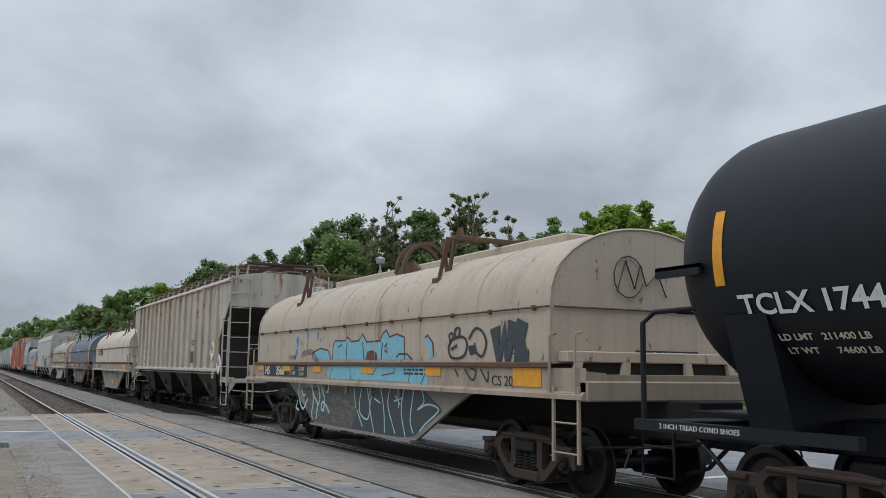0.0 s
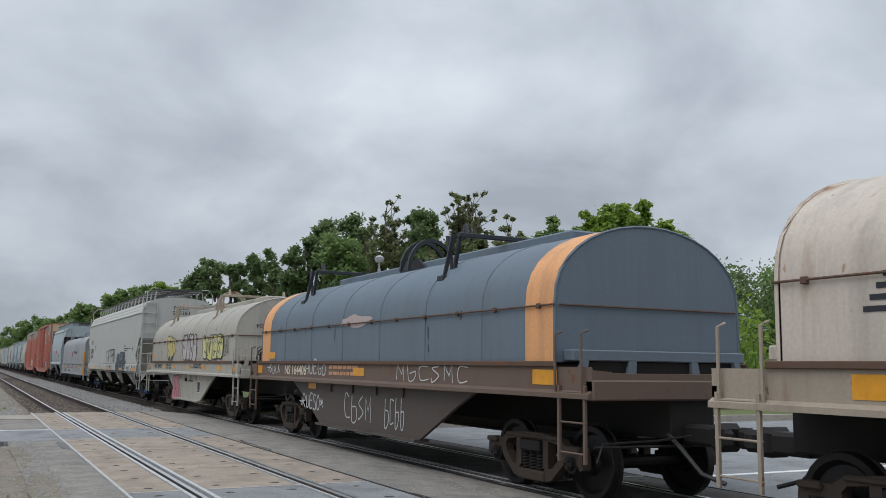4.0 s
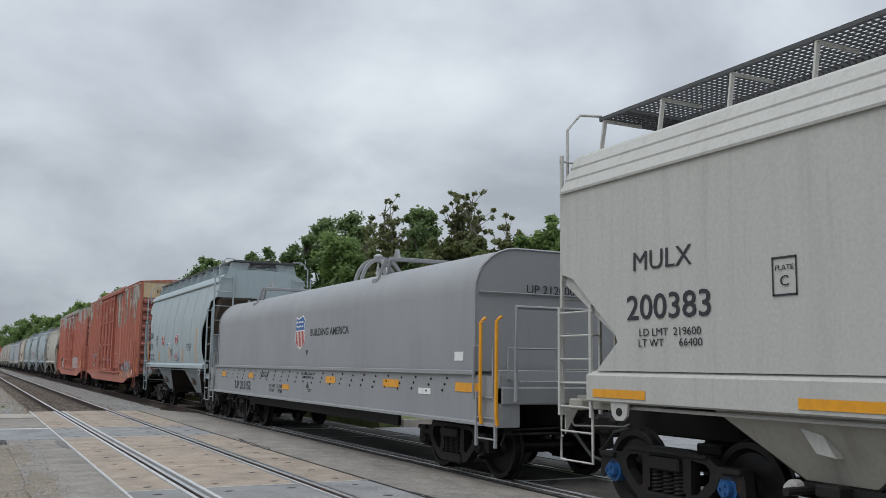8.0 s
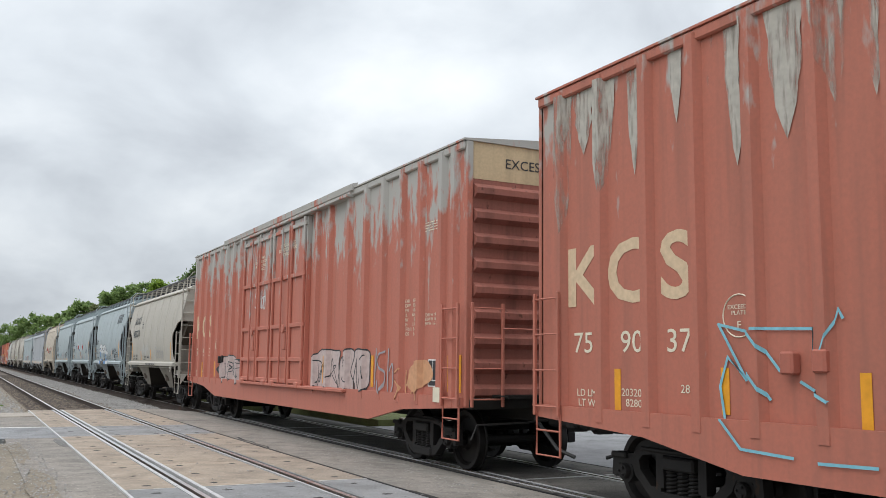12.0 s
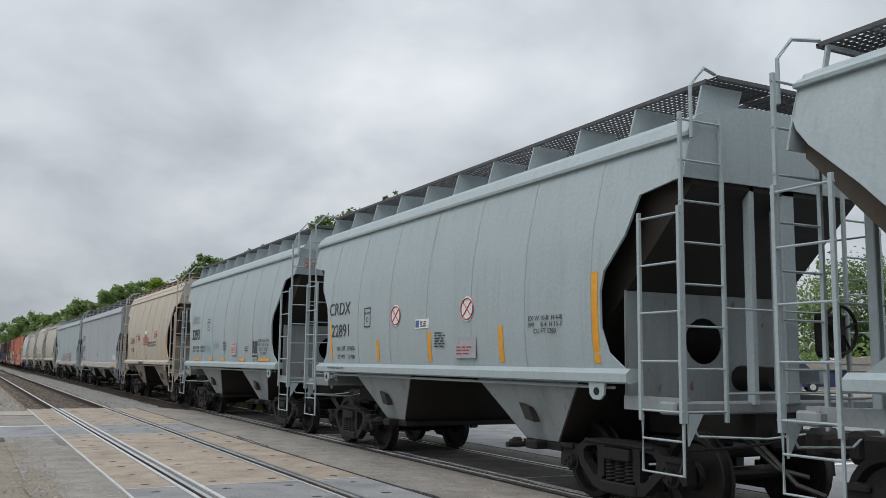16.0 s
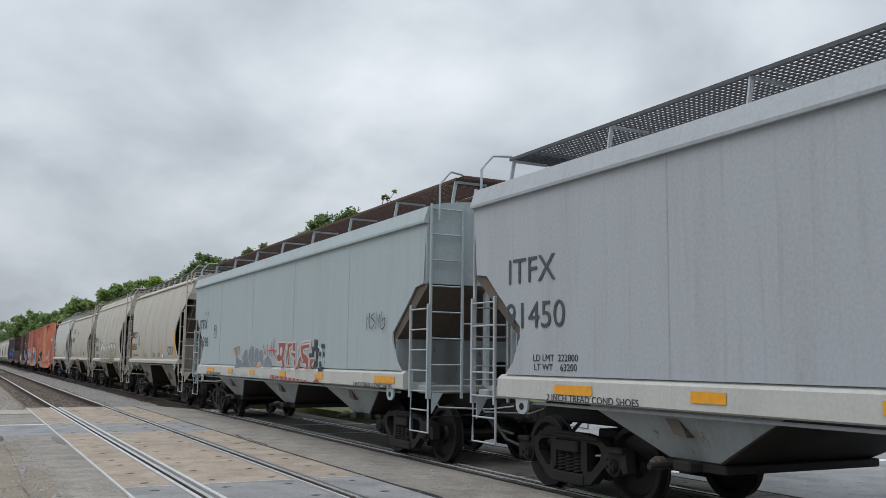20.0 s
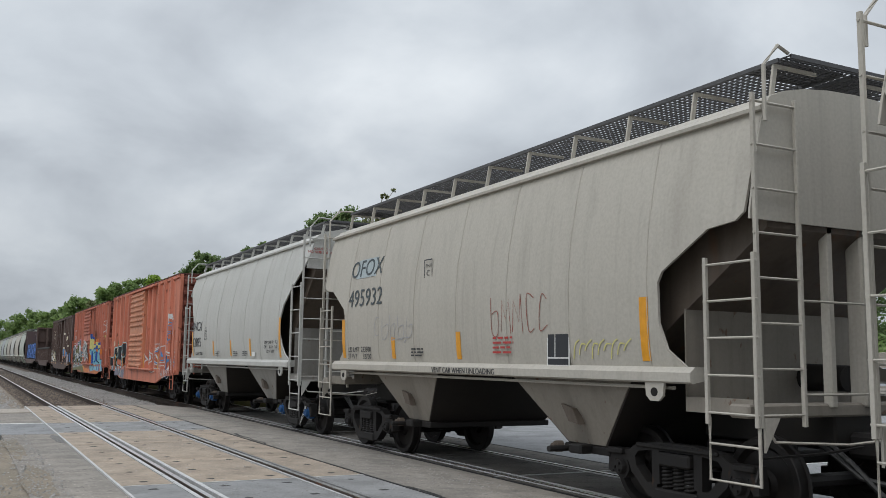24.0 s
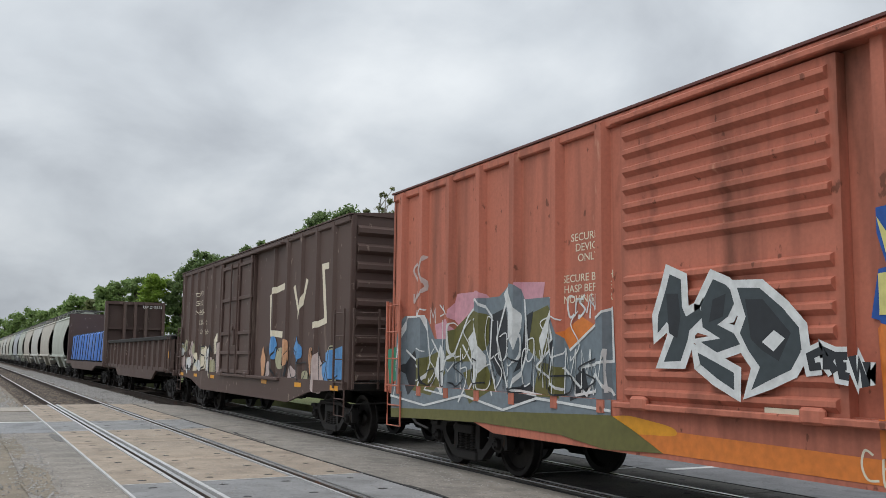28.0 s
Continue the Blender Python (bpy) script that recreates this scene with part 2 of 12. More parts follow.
def structure(name, shape, material, smooth=False):
    ob = new(name, shape.mesh(name, smooth) if isinstance(shape, Shape) else shape)
    ob.data.materials.append(material)
    return tagged(ob, kind="structure")


LETTERS = {}


def lettering(parent, text, size, m, material, name="lettering", label="", bold=0.0):
    """Painted words: the built-in font, as a thin mesh."""
    key = (text, size, material.name, bold)
    if key not in LETTERS:
        cu = bpy.data.curves.new("words", "FONT")
        cu.body, cu.size, cu.extrude, cu.offset, cu.resolution_u = text, size / 0.7, 0.001, min(bold, 0.03) * size, 3
        cu.align_x, cu.align_y = "CENTER", "CENTER"
        cu.space_line = 0.95
        tmp = bpy.data.objects.new("words", cu)
        scene.collection.objects.link(tmp)
        bpy.context.view_layer.update()
        me = bpy.data.meshes.new_from_object(tmp.evaluated_get(bpy.context.evaluated_depsgraph_get()))
        bpy.data.objects.remove(tmp)
        me.materials.clear()
        me.materials.append(material)
        LETTERS[key] = me
    ob = new(name, LETTERS[key])
    ob.parent, ob.matrix_basis = parent, m
    return tagged(ob, label, kind="stuff" if len(text.split()) > 1 else "")


def on_side(y, z, x=-1.62):
    """A pose on the side of a car that faces the road: words run towards -y."""
    return Matrix(((0, 0, -1, x), (-1, 0, 0, y), (0, 1, 0, z), (0, 0, 0, 1)))


def on_end(x, z, y):
    return Matrix(((1, 0, 0, x), (0, 0, -1, y), (0, 1, 0, z), (0, 0, 0, 1)))


def bars(parent, y, z, w, rows, material, x=-1.62, h=0.035, gap=0.03, seed=1, name="stencil_print"):
    """Small print that cannot be read, as rows of bars."""
    r = random.Random(seed)
    s = Shape()
    for i in range(rows):
        k, zz = 0.0, z - i * (h + gap)
        width = w * r.uniform(0.7, 1.0)
        while k < width:
            step = r.uniform(0.06, 0.22)
            s.box(x - 0.002, x, y - k, y - min(width, k + step), zz - h, zz)
            k += step + 0.04
    return tagged(part(name, s, material, parent), kind="stuff")


def patch(parent, y0, y1, z0, z1, material, x=-1.62, name="reflector", label=""):
    return part(name, Shape().box(x - 0.004, x, y0, y1, z0, z1), material, parent, label)


# ---- running gear, shared by all the cars ----
def gear_meshes():
    R, gauge = 0.457, 0.7175
    wheel = Shape()
    for s in (-1, 1):
        prof = [(0.075, 0.0), (0.075, 0.13), (0.02, 0.16), (0.0, 0.34), (0.055, 0.385), (0.055, R - 0.01), (0.045, R), (-0.05, R + 0.003), (-0.06, R + 0.026), (-0.085, R + 0.022), (-0.085, 0.385), (-0.03, 0.34), (-0.03, 0.16), (-0.09, 0.13), (-0.09, 0.0)]
        wheel.lathe([(s * a, r) for a, r in prof], "x", (s * (gauge + 0.04), 0, 0), 28)
    wheel.lathe([(-1.05, 0.0), (-1.05, 0.08), (1.05, 0.08), (1.05, 0.0)], "x", (0, 0, 0), 10)
    cap = Shape().lathe([(0.0, 0.0), (0.0, 0.075), (0.02, 0.085), (0.06, 0.085), (0.06, 0.125), (0.20, 0.125)], "x", (-1.17, 0, 0), 16)
    for k in range(3):
        a = 2 * math.pi * k / 3
        cap.box(-1.19, -1.17, 0.045 * math.cos(a) - 0.014, 0.045 * math.cos(a) + 0.014, 0.045 * math.sin(a) - 0.014, 0.045 * math.sin(a) + 0.014)
    # cast side frame with two windows and a spring nest
    frame_ = Shape()
    half = [(-0.28, 0.78), (-0.62, 0.74), (-0.76, 0.66), (-1.10, 0.66), (-1.13, 0.40), (-1.05, 0.36), (-1.00, 0.52), (-0.78, 0.52), (-0.72, 0.42), (-0.45, 0.20), (-0.30, 0.17)]
    ring = half + [(-y, z) for y, z in half[::-1]]
    hole = [(-0.60, 0.66), (-0.40, 0.68), (-0.36, 0.60), (-0.38, 0.36), (-0.46, 0.34), (-0.64, 0.50)]

    def plate(x0, x1):
        # strips round the openings, so that they go through
        top = [(-1.10, 0.66), (-0.76, 0.66), (-0.62, 0.74), (-0.28, 0.78), (0.28, 0.78), (0.62, 0.74), (0.76, 0.66), (1.10, 0.66), (1.12, 0.54), (0.78, 0.54), (0.66, 0.60), (0.60, 0.66), (0.36, 0.69), (-0.36, 0.69), (-0.60, 0.66), (-0.66, 0.60), (-0.78, 0.54), (-1.12, 0.54)]
        frame_.prism(top, "x", x0, x1)
        for s in (-1, 1):
            frame_.prism([(s * y, z) for y, z in [(-1.12, 0.54), (-1.00, 0.54), (-1.00, 0.47), (-1.06, 0.38), (-1.13, 0.40)]], "x", x0, x1)
            frame_.prism([(s * y, z) for y, z in [(-0.78, 0.54), (-0.66, 0.60), (-0.64, 0.50), (-0.46, 0.34), (-0.30, 0.34), (-0.30, 0.17), (-0.45, 0.20), (-0.72, 0.42)]], "x", x0, x1)
            frame_.prism([(s * y, z) for y, z in [(-0.38, 0.69), (-0.26, 0.69), (-0.26, 0.34), (-0.38, 0.34)]], "x", x0, x1)
        frame_.box(x0 - 0.03, x1 + 0.05, -0.32, 0.32, 0.16, 0.30, 0.02)
    plate(-1.11, -0.98)
    frame_.box(-1.14, -1.09, -0.62, 0.62, 0.705, 0.755, 0.015)
    frame_.box(-1.16, -1.10, -1.10, -0.84, 0.60, 0.665, 0.015)
    frame_.box(-1.16, -1.10, 0.84, 1.10, 0.60, 0.665, 0.015)
    springs = Shape()
    springs.tube([(0.062 * math.cos(k * 0.9), 0.062 * math.sin(k * 0.9), 0.30 + 0.24 * k / 42) for k in range(43)], 0.018, 4)
    bolster = Shape().box(-1.16, 1.16, -0.24, 0.24, 0.54, 0.68, 0.02).box(-0.5, 0.5, -0.2, 0.2, 0.68, 0.80, 0.02)
    for s in (-1, 1):
        bolster.box(-0.9, 0.9, s * 0.36 - 0.03, s * 0.36 + 0.03, 0.30, 0.42, 0.01)
        bolster.box(-0.80, -0.70, s * 0.40, s * 0.30, 0.22, 0.52, 0.01).box(0.70, 0.80, s * 0.40, s * 0.30, 0.22, 0.52, 0.01)
    far = Shape().add([(-x, y, z) for x, y, z in frame_.v], [f[::-1] for f in frame_.f])
    knuckle = Shape().box(-0.14, 0.14, -0.55, 0.0, 0.74, 0.98, 0.04).box(-0.20, 0.16, -0.72, -0.5, 0.70, 1.02, 0.06).box(0.02, 0.17, -0.92, -0.7, 0.74, 0.98, 0.05).box(-0.2, -0.1, -0.85, -0.7, 0.76, 0.96, 0.04)
    hose = Shape().tube([(-0.35, 0.0, 0.86), (-0.36, -0.25, 0.70), (-0.30, -0.5, 0.45), (-0.18, -0.75, 0.36)], 0.028, 6)
    lever = Shape().tube([(-0.2, -0.25, 0.86), (-0.6, -0.12, 0.80), (-1.40, -0.12, 0.78), (-1.5, -0.14, 0.58)], 0.014, 5)
    out = {"wheelset": wheel.mesh("wheelset", True), "bearing_cap": cap.mesh("bearing_cap", True), "side_frame": frame_.mesh("side_frame"), "far_frame": far.mesh("side_frame"),
           "springs": springs.mesh("springs", True), "bolster": bolster.mesh("bolster"), "coupler": knuckle.mesh("coupler"), "air_hose": hose.mesh("air_hose", True), "uncoupling_lever": lever.mesh("uncoupling_lever", True)}
    for k, m in (("wheelset", TREAD), ("side_frame", BROWNSTEEL), ("far_frame", BROWNSTEEL), ("springs", BROWNSTEEL), ("bolster", BROWNSTEEL), ("coupler", BROWNSTEEL), ("air_hose", HOSE), ("uncoupling_lever", BROWNSTEEL)):
        out[k].materials.append(m)
    return out


DUSTYIRON = paint("dusty_brown_iron", (0.055, 0.040, 0.031), grime=0.6, rust=0.2, rough=0.75, dirt=(0.03, 0.023, 0.018), rustc=(0.09, 0.045, 0.025))
GEAR = gear_meshes()
CAPS = {}
ROLLING = []   # wheelsets that turn, with their car


def bogie(car, y, capmat=BROWNSTEEL, tag="", framemat=None):
    b = part("bogie", GEAR["bolster"], BROWNSTEEL, car)
    b.location = (0, y, 0)
    for nm in ("side_frame", "far_frame"):
        me = GEAR[nm]
        if framemat:
            key = (nm, framemat.name)
            if key not in CAPS:
                CAPS[key] = GEAR[nm].copy()
                CAPS[key].materials[0] = framemat
            me = CAPS[key]
        part("side_frame", me, BROWNSTEEL, b)
    for y_ in (-0.17, 0.0, 0.17):
        part("spring", GEAR["springs"], BROWNSTEEL, b).location = (-1.06, y_, 0)
    if capmat.name not in CAPS:
        CAPS[capmat.name] = GEAR["bearing_cap"].copy()
        CAPS[capmat.name].materials.append(capmat)
    for s in (-0.889, 0.889):
        w = part("wheelset", GEAR["wheelset"], TREAD, b)
        w.location = (0, s, 0.457)
        ROLLING.append((w, s))
        c = part("bearing_cap", CAPS[capmat.name], capmat, b)
        c.location = (0, s, 0.457)
    if tag:
        lettering(b, tag, 0.075, Matrix.Translation((-1.113, -0.62, 0.42)) @ Matrix(((0, 0, -1, 0), (-1, 0, 0, 0), (0, 1, 0, 0), (0, 0, 0, 1))) @ pose(0, 0, 0, 0, 0, 52), WHITE)
    return b


def couplers(car, half):
    for s in (-1, 1):
        for nm in ("coupler", "air_hose", "uncoupling_lever"):
            p = part(nm, GEAR[nm], BROWNSTEEL, car)
            p.matrix_basis = pose(0, s * (half - 0.75), 0, 0, 0, 180 if s > 0 else 0)


def ladder(car, a, b, z0, z1, rungs, material, r=0.014, name="ladder", first=None):
    """Two stiles at a and b, (x, y) each, with round rungs between, each bolted on."""
    lad = None
    for x, y in (a, b):
        stile = Shape().box(x - 0.02, x + 0.02, y - 0.02, y + 0.02, z0, z1, 0.004)
        lad = part("stile", stile, material, lad) and lad if lad else part(name, stile, material, car)
    ex, ey = [0.03 * (q - p) / (math.hypot(b[0] - a[0], b[1] - a[1]) or 1) for p, q in zip(a, b)]
    key = (name, round(b[0] - a[0], 3), round(b[1] - a[1], 3), material.name)
    if key not in RUNGS:
        RUNGS[key] = Shape().tube([(-ex, -ey, 0), (b[0] - a[0] + ex, b[1] - a[1] + ey, 0)], r, 6).mesh("rung")
    for k in range(rungs):
        rung = part("rung", RUNGS[key], material, lad)
        rung.location = (a[0], a[1], z0 + 0.12 + (z1 - z0 - 0.2) * k / max(1, rungs - 1))
    return lad


RUNGS = {}      # ladder rungs, one mesh for each width and paint


def stirrup(car, x, y0, y1, z0, z1, material):
    s = Shape().tube([(x, y0, z1), (x, y0, z0), (x, y1, z0), (x, y1, z1)], 0.018, 6).tube([(x, y0, (z0 + z1) / 2 + 0.05), (x, y1, (z0 + z1) / 2 + 0.05)], 0.014, 6)
    return part("step", s, material, car)


def brake_wheel(car, x, y, z, material, r=0.28):
    s = Shape()
    ring = [(x + r * math.cos(k * math.pi / 10), y, z + r * math.sin(k * math.pi / 10)) for k in range(20)]
    s.tube(ring, 0.02, 6, closed=True)
    for k in range(5):
        a = 2 * math.pi * k / 5 + 0.3
        s.tube([(x, y, z), (x + r * math.cos(a), y, z + r * math.sin(a))], 0.016, 5)
    s.lathe([(-0.02, 0), (-0.02, 0.06), (0.04, 0.06), (0.04, 0)], "y", (x, y, z), 12)
    s.box(x - 0.16, x + 0.16, y + 0.05, y + 0.22, z - 0.30, z + 0.16, 0.03)
    return part("brake_wheel", s, material, car, smooth=True)


# ---- paint on the cars' sides: filled forms with outlines ----
def clipped(poly, lo, hi):
    """The part of a polygon of (y, z) between lo and hi in y."""
    for edge, sign in ((lo, 1), (hi, -1)):
        out = []
        for i, p in enumerate(poly):
            q = poly[(i + 1) % len(poly)]
            a, b = sign * (p[0] - edge), sign * (q[0] - edge)
            if a >= 0:
                out.append(p)
            if (a >= 0) != (b >= 0):
                k = a / (a - b)
                out.append((p[0] + (q[0] - p[0]) * k, p[1] + (q[1] - p[1]) * k))
        poly = out
        if len(poly) < 3:
            return []
    return poly


class Mural:
    """Spray paint on a side with posts: forms of (y, z), laid on panel and post alike."""

    def __init__(self, car, x, posts=(), depth=0.0, lean=None, ledge=None):
        self.car, self.lean, self.ledge = car, lean, ledge
        edges = [-99.0]
        self.spans = []
        side = 0.045 if depth > 0.065 else 0.0
        for a, b in sorted(posts):
            self.spans.append((edges[-1], a - side, x, x))
            if side:
                self.spans.append((a - side, a, x, x - depth))
                self.spans.append((b, b + side, x - depth, x))
            self.spans.append((a, b, x - depth, x - depth))
            edges.append(b + side)
        self.spans.append((edges[-1], 99.0, x, x))
        self.shapes, self.layer, self.step = {}, 0, 0.0

    def fill(self, polys, material, fresh=True):
        if fresh:
            self.layer += 1
        s = self.shapes.setdefault(material.name, (Shape(), material))[0]
        for poly in polys:
            pieces = [(poly, self.spans, self.lean)]
            if self.ledge:
                # below the ledge the paint lies on the sill, which stands further out
                z0, out, low = self.ledge
                flip = [(z, y) for y, z in poly]
                pieces = [([(y, z) for z, y in clipped(flip, z0, 99.0)], self.spans, self.lean),
                          ([(y, z) for z, y in clipped(flip, low, z0)], [(-99.0, 99.0, out, out)], None)]
            for form, spans, lean in pieces:
                for lo, hi, x0, x1 in spans if len(form) > 2 else ():
                    c = clipped(form, lo, hi)
                    if len(c) > 2:
                        pts = [(x0 + (x1 - x0) * (y - lo) / (hi - lo) - 0.0003 * self.layer - 0.002 - self.step + (lean(z) if lean else 0), y, z) for y, z in c]
                        s.add(pts, [tuple(range(len(c)))])

    def line(self, pts, w, material, closed=False):
        n = len(pts)
        def along(i):
            d = Vector(pts[(i + 1) % n]) - Vector(pts[i % n])
            return d.normalized() if d.length > 1e-6 else Vector((1, 0))
        edge = []
        for i in range(n):
            if closed or 0 < i < n - 1:
                d, e = along((i - 1) % n), along(i)
                t = d + e
                t = t.normalized() if t.length > 0.3 else d
                k = min(1.6, 1 / max(0.4, t.dot(d)))
            else:
                t, k = along(0 if i == 0 else n - 2), 1.0
            u = Vector((-t.y, t.x)) * w / 2 * k
            p = Vector(pts[i])
            edge.append((tuple(p + u), tuple(p - u)))
        for i in range(n if closed else n - 1):
            (a, b), (c, d) = edge[i], edge[(i + 1) % n]
            self.step = (i % 40) * 0.00006
            self.fill([[a, c, d, b]], material, i == 0)
        self.step = 0.0

    def done(self, label="spray-painted graffiti"):
        for s, m in self.shapes.values():
            me = bpy.data.meshes.new("graffiti")
            me.from_pydata(s.v, [], s.f)
            me.update()
            tagged(part("graffiti", me, m, self.car), label, kind="stuff")


def curve(pts, steps=5, closed=True):
    """A smooth line through the points."""
    n, out = len(pts), []
    for i in range(n if closed else n - 1):
        p = [Vector(pts[(i + k) % n] if closed else pts[min(max(i + k, 0), n - 1)]) for k in (-1, 0, 1, 2)]
        for k in range(steps):
            t = k / steps
            out.append(tuple(0.5 * (2 * p[1] + (p[2] - p[0]) * t + (2 * p[0] - 5 * p[1] + 4 * p[2] - p[3]) * t * t + (3 * p[1] - p[0] - 3 * p[2] + p[3]) * t ** 3)))
    if not closed:
        out.append(tuple(pts[-1]))
    return out


def blob_letters(mu, y0, y1, z0, z1, count, fill, edge, accent=None, seed=1, w=0.035, jag=0.25):
    """Fat letter-like forms side by side, from y0 (read first) to y1."""
    r = random.Random(seed)
    step = (y1 - y0) / count
    for i in range(count):
        cy, cz = y0 + (i + 0.5) * step, (z0 + z1) / 2
        hw, hh = abs(step) * 0.62, (z1 - z0) / 2
        ring = []
        for k in range(11):
            a = 2 * math.pi * k / 11
            q = r.uniform(1 - jag, 1 + jag * 0.6)
            ring.append((cy + hw * q * math.copysign(abs(math.cos(a)) ** 0.6, math.cos(a)), cz + hh * q * math.copysign(abs(math.sin(a)) ** 0.6, math.sin(a))))
        ring = curve(ring, 4)
        fan = [[(cy, cz), ring[k], ring[(k + 1) % len(ring)]] for k in range(len(ring))]
        mu.fill(fan, fill)
        if accent:
            for _ in range(2):
                ay, az = cy + r.uniform(-0.4, 0.4) * hw, cz + r.uniform(-0.6, 0.6) * hh
                o = curve([(ay + r.uniform(0.12, 0.35) * hw * math.cos(2 * math.pi * k / 5), az + r.uniform(0.12, 0.4) * hh * math.sin(2 * math.pi * k / 5)) for k in range(5)], 3)
                mu.fill([[(ay, az), o[k], o[(k + 1) % len(o)]] for k in range(len(o))], accent)
        mu.line(ring, w, edge, closed=True)
        # the counters and strokes inside the form
        for _ in range(3):
            p = [(cy + r.uniform(-0.6, 0.6) * hw, cz + r.uniform(-0.8, 0.8) * hh) for _ in range(3)]
            mu.line(curve(p, 5, False), w * 0.8, edge)


def scrawl(mu, y0, y1, z0, z1, count, material, seed=1, w=0.03):
    """A tag in single strokes: upright letter-like marks, joined here and there."""
    r = random.Random(seed)
    step = (y1 - y0) / count
    for i in range(count):
        a = y0 + i * step
        kind = r.randrange(4)
        f = [(a + step * u, z0 + (z1 - z0) * v) for u, v in (
            [(0.1, 0.0), (0.2, 1.0), (0.5, 0.35), (0.75, 1.0), (0.8, 0.0)],
            [(0.75, 0.9), (0.3, 1.0), (0.15, 0.5), (0.3, 0.05), (0.8, 0.15)],
            [(0.15, 1.0), (0.2, 0.0), (0.7, 0.05), (0.8, 0.55), (0.25, 0.5)],
            [(0.7, 1.0), (0.15, 0.75), (0.75, 0.4), (0.2, 0.0), (0.1, 0.15)])[kind]]
        f = [(y + r.uniform(-0.1, 0.1) * step, z + r.uniform(-0.08, 0.08) * (z1 - z0)) for y, z in f]
        mu.line(curve(f, 5, False) if kind else f, w, material)


GLYPHS = [
    [[(0.1, 0.0), (0.15, 1.0), (0.6, 0.95), (0.7, 0.7), (0.3, 0.52), (0.8, 0.35), (0.75, 0.0), (0.2, 0.05)]],
    [[(0.5, 1.1), (0.35, 0.6), (0.5, 0.0)], [(0.2, 0.15), (0.8, 0.0)]],
    [[(0.85, 1.05), (0.2, 0.8), (0.25, 0.5), (0.75, 0.45), (0.8, 0.1), (0.1, 0.0)]],
    [[(0.2, 0.0), (0.1, 0.5), (0.3, 1.0), (0.75, 0.85), (0.6, 0.5), (0.15, 0.45)], [(0.5, 0.2), (0.95, 0.0)]],
    [[(0.1, 0.0), (0.2, 1.1)], [(0.2, 0.95), (0.8, 0.75), (0.25, 0.5)], [(0.35, 0.5), (0.9, -0.08)]],
    [[(0.1, 0.9), (0.3, 0.0), (0.55, 0.7), (0.75, 0.0), (0.95, 1.05)]],
    [[(0.15, 0.0), (0.5, 1.1), (0.85, 0.0)], [(0.25, 0.4), (0.75, 0.35)]],
]


def wild_letters(mu, y0, y1, z0, z1, count, fill, edge, top=None, rim=None, seed=1, w=0.20):
    """Interlocking stroke letters: rim, edge, fill, and another colour in the upper half."""
    r = random.Random(seed)
    step = (y1 - y0) / count
    forms = []
    for i in range(count):
        g = GLYPHS[(seed + i * 3) % len(GLYPHS)]
        for st in g:
            forms.append([(y0 + (i + u * 1.12 + r.uniform(-0.05, 0.05)) * step, z0 + (z1 - z0) * (v + r.uniform(-0.05, 0.05))) for u, v in st])
    if rim:
        for f in forms:
            mu.line(f, w + 0.20, rim)
    for f in forms:
        mu.line(f, w + 0.10, edge)
    for f in forms:
        mu.line(f, w, fill)
    if top:
        zm = z0 + (z1 - z0) * 0.62
        for f in forms:
            up = [(y, z) for y, z in f if z > zm]
            if len(up) > 1:
                mu.line(up, w * 0.96, top)
    for f in forms:
        for (ya, za), (yb, zb) in zip(f, f[1:]):
            if r.random() < 0.6:
                mu.line([(ya + 0.06, za + 0.04), ((ya + yb) / 2 + 0.06, (za + zb) / 2 + 0.04)], 0.02, edge)


def splash(mu, y, z, w, h, material, seed=1, n=9):
    r = random.Random(seed)
    ring = curve([(y + w * r.uniform(0.6, 1.1) * math.cos(2 * math.pi * k / n), z + h * r.uniform(0.6, 1.1) * math.sin(2 * math.pi * k / n)) for k in range(n)], 4)
    mu.fill([[(y, z), ring[k], ring[(k + 1) % len(ring)]] for k in range(len(ring))], material)


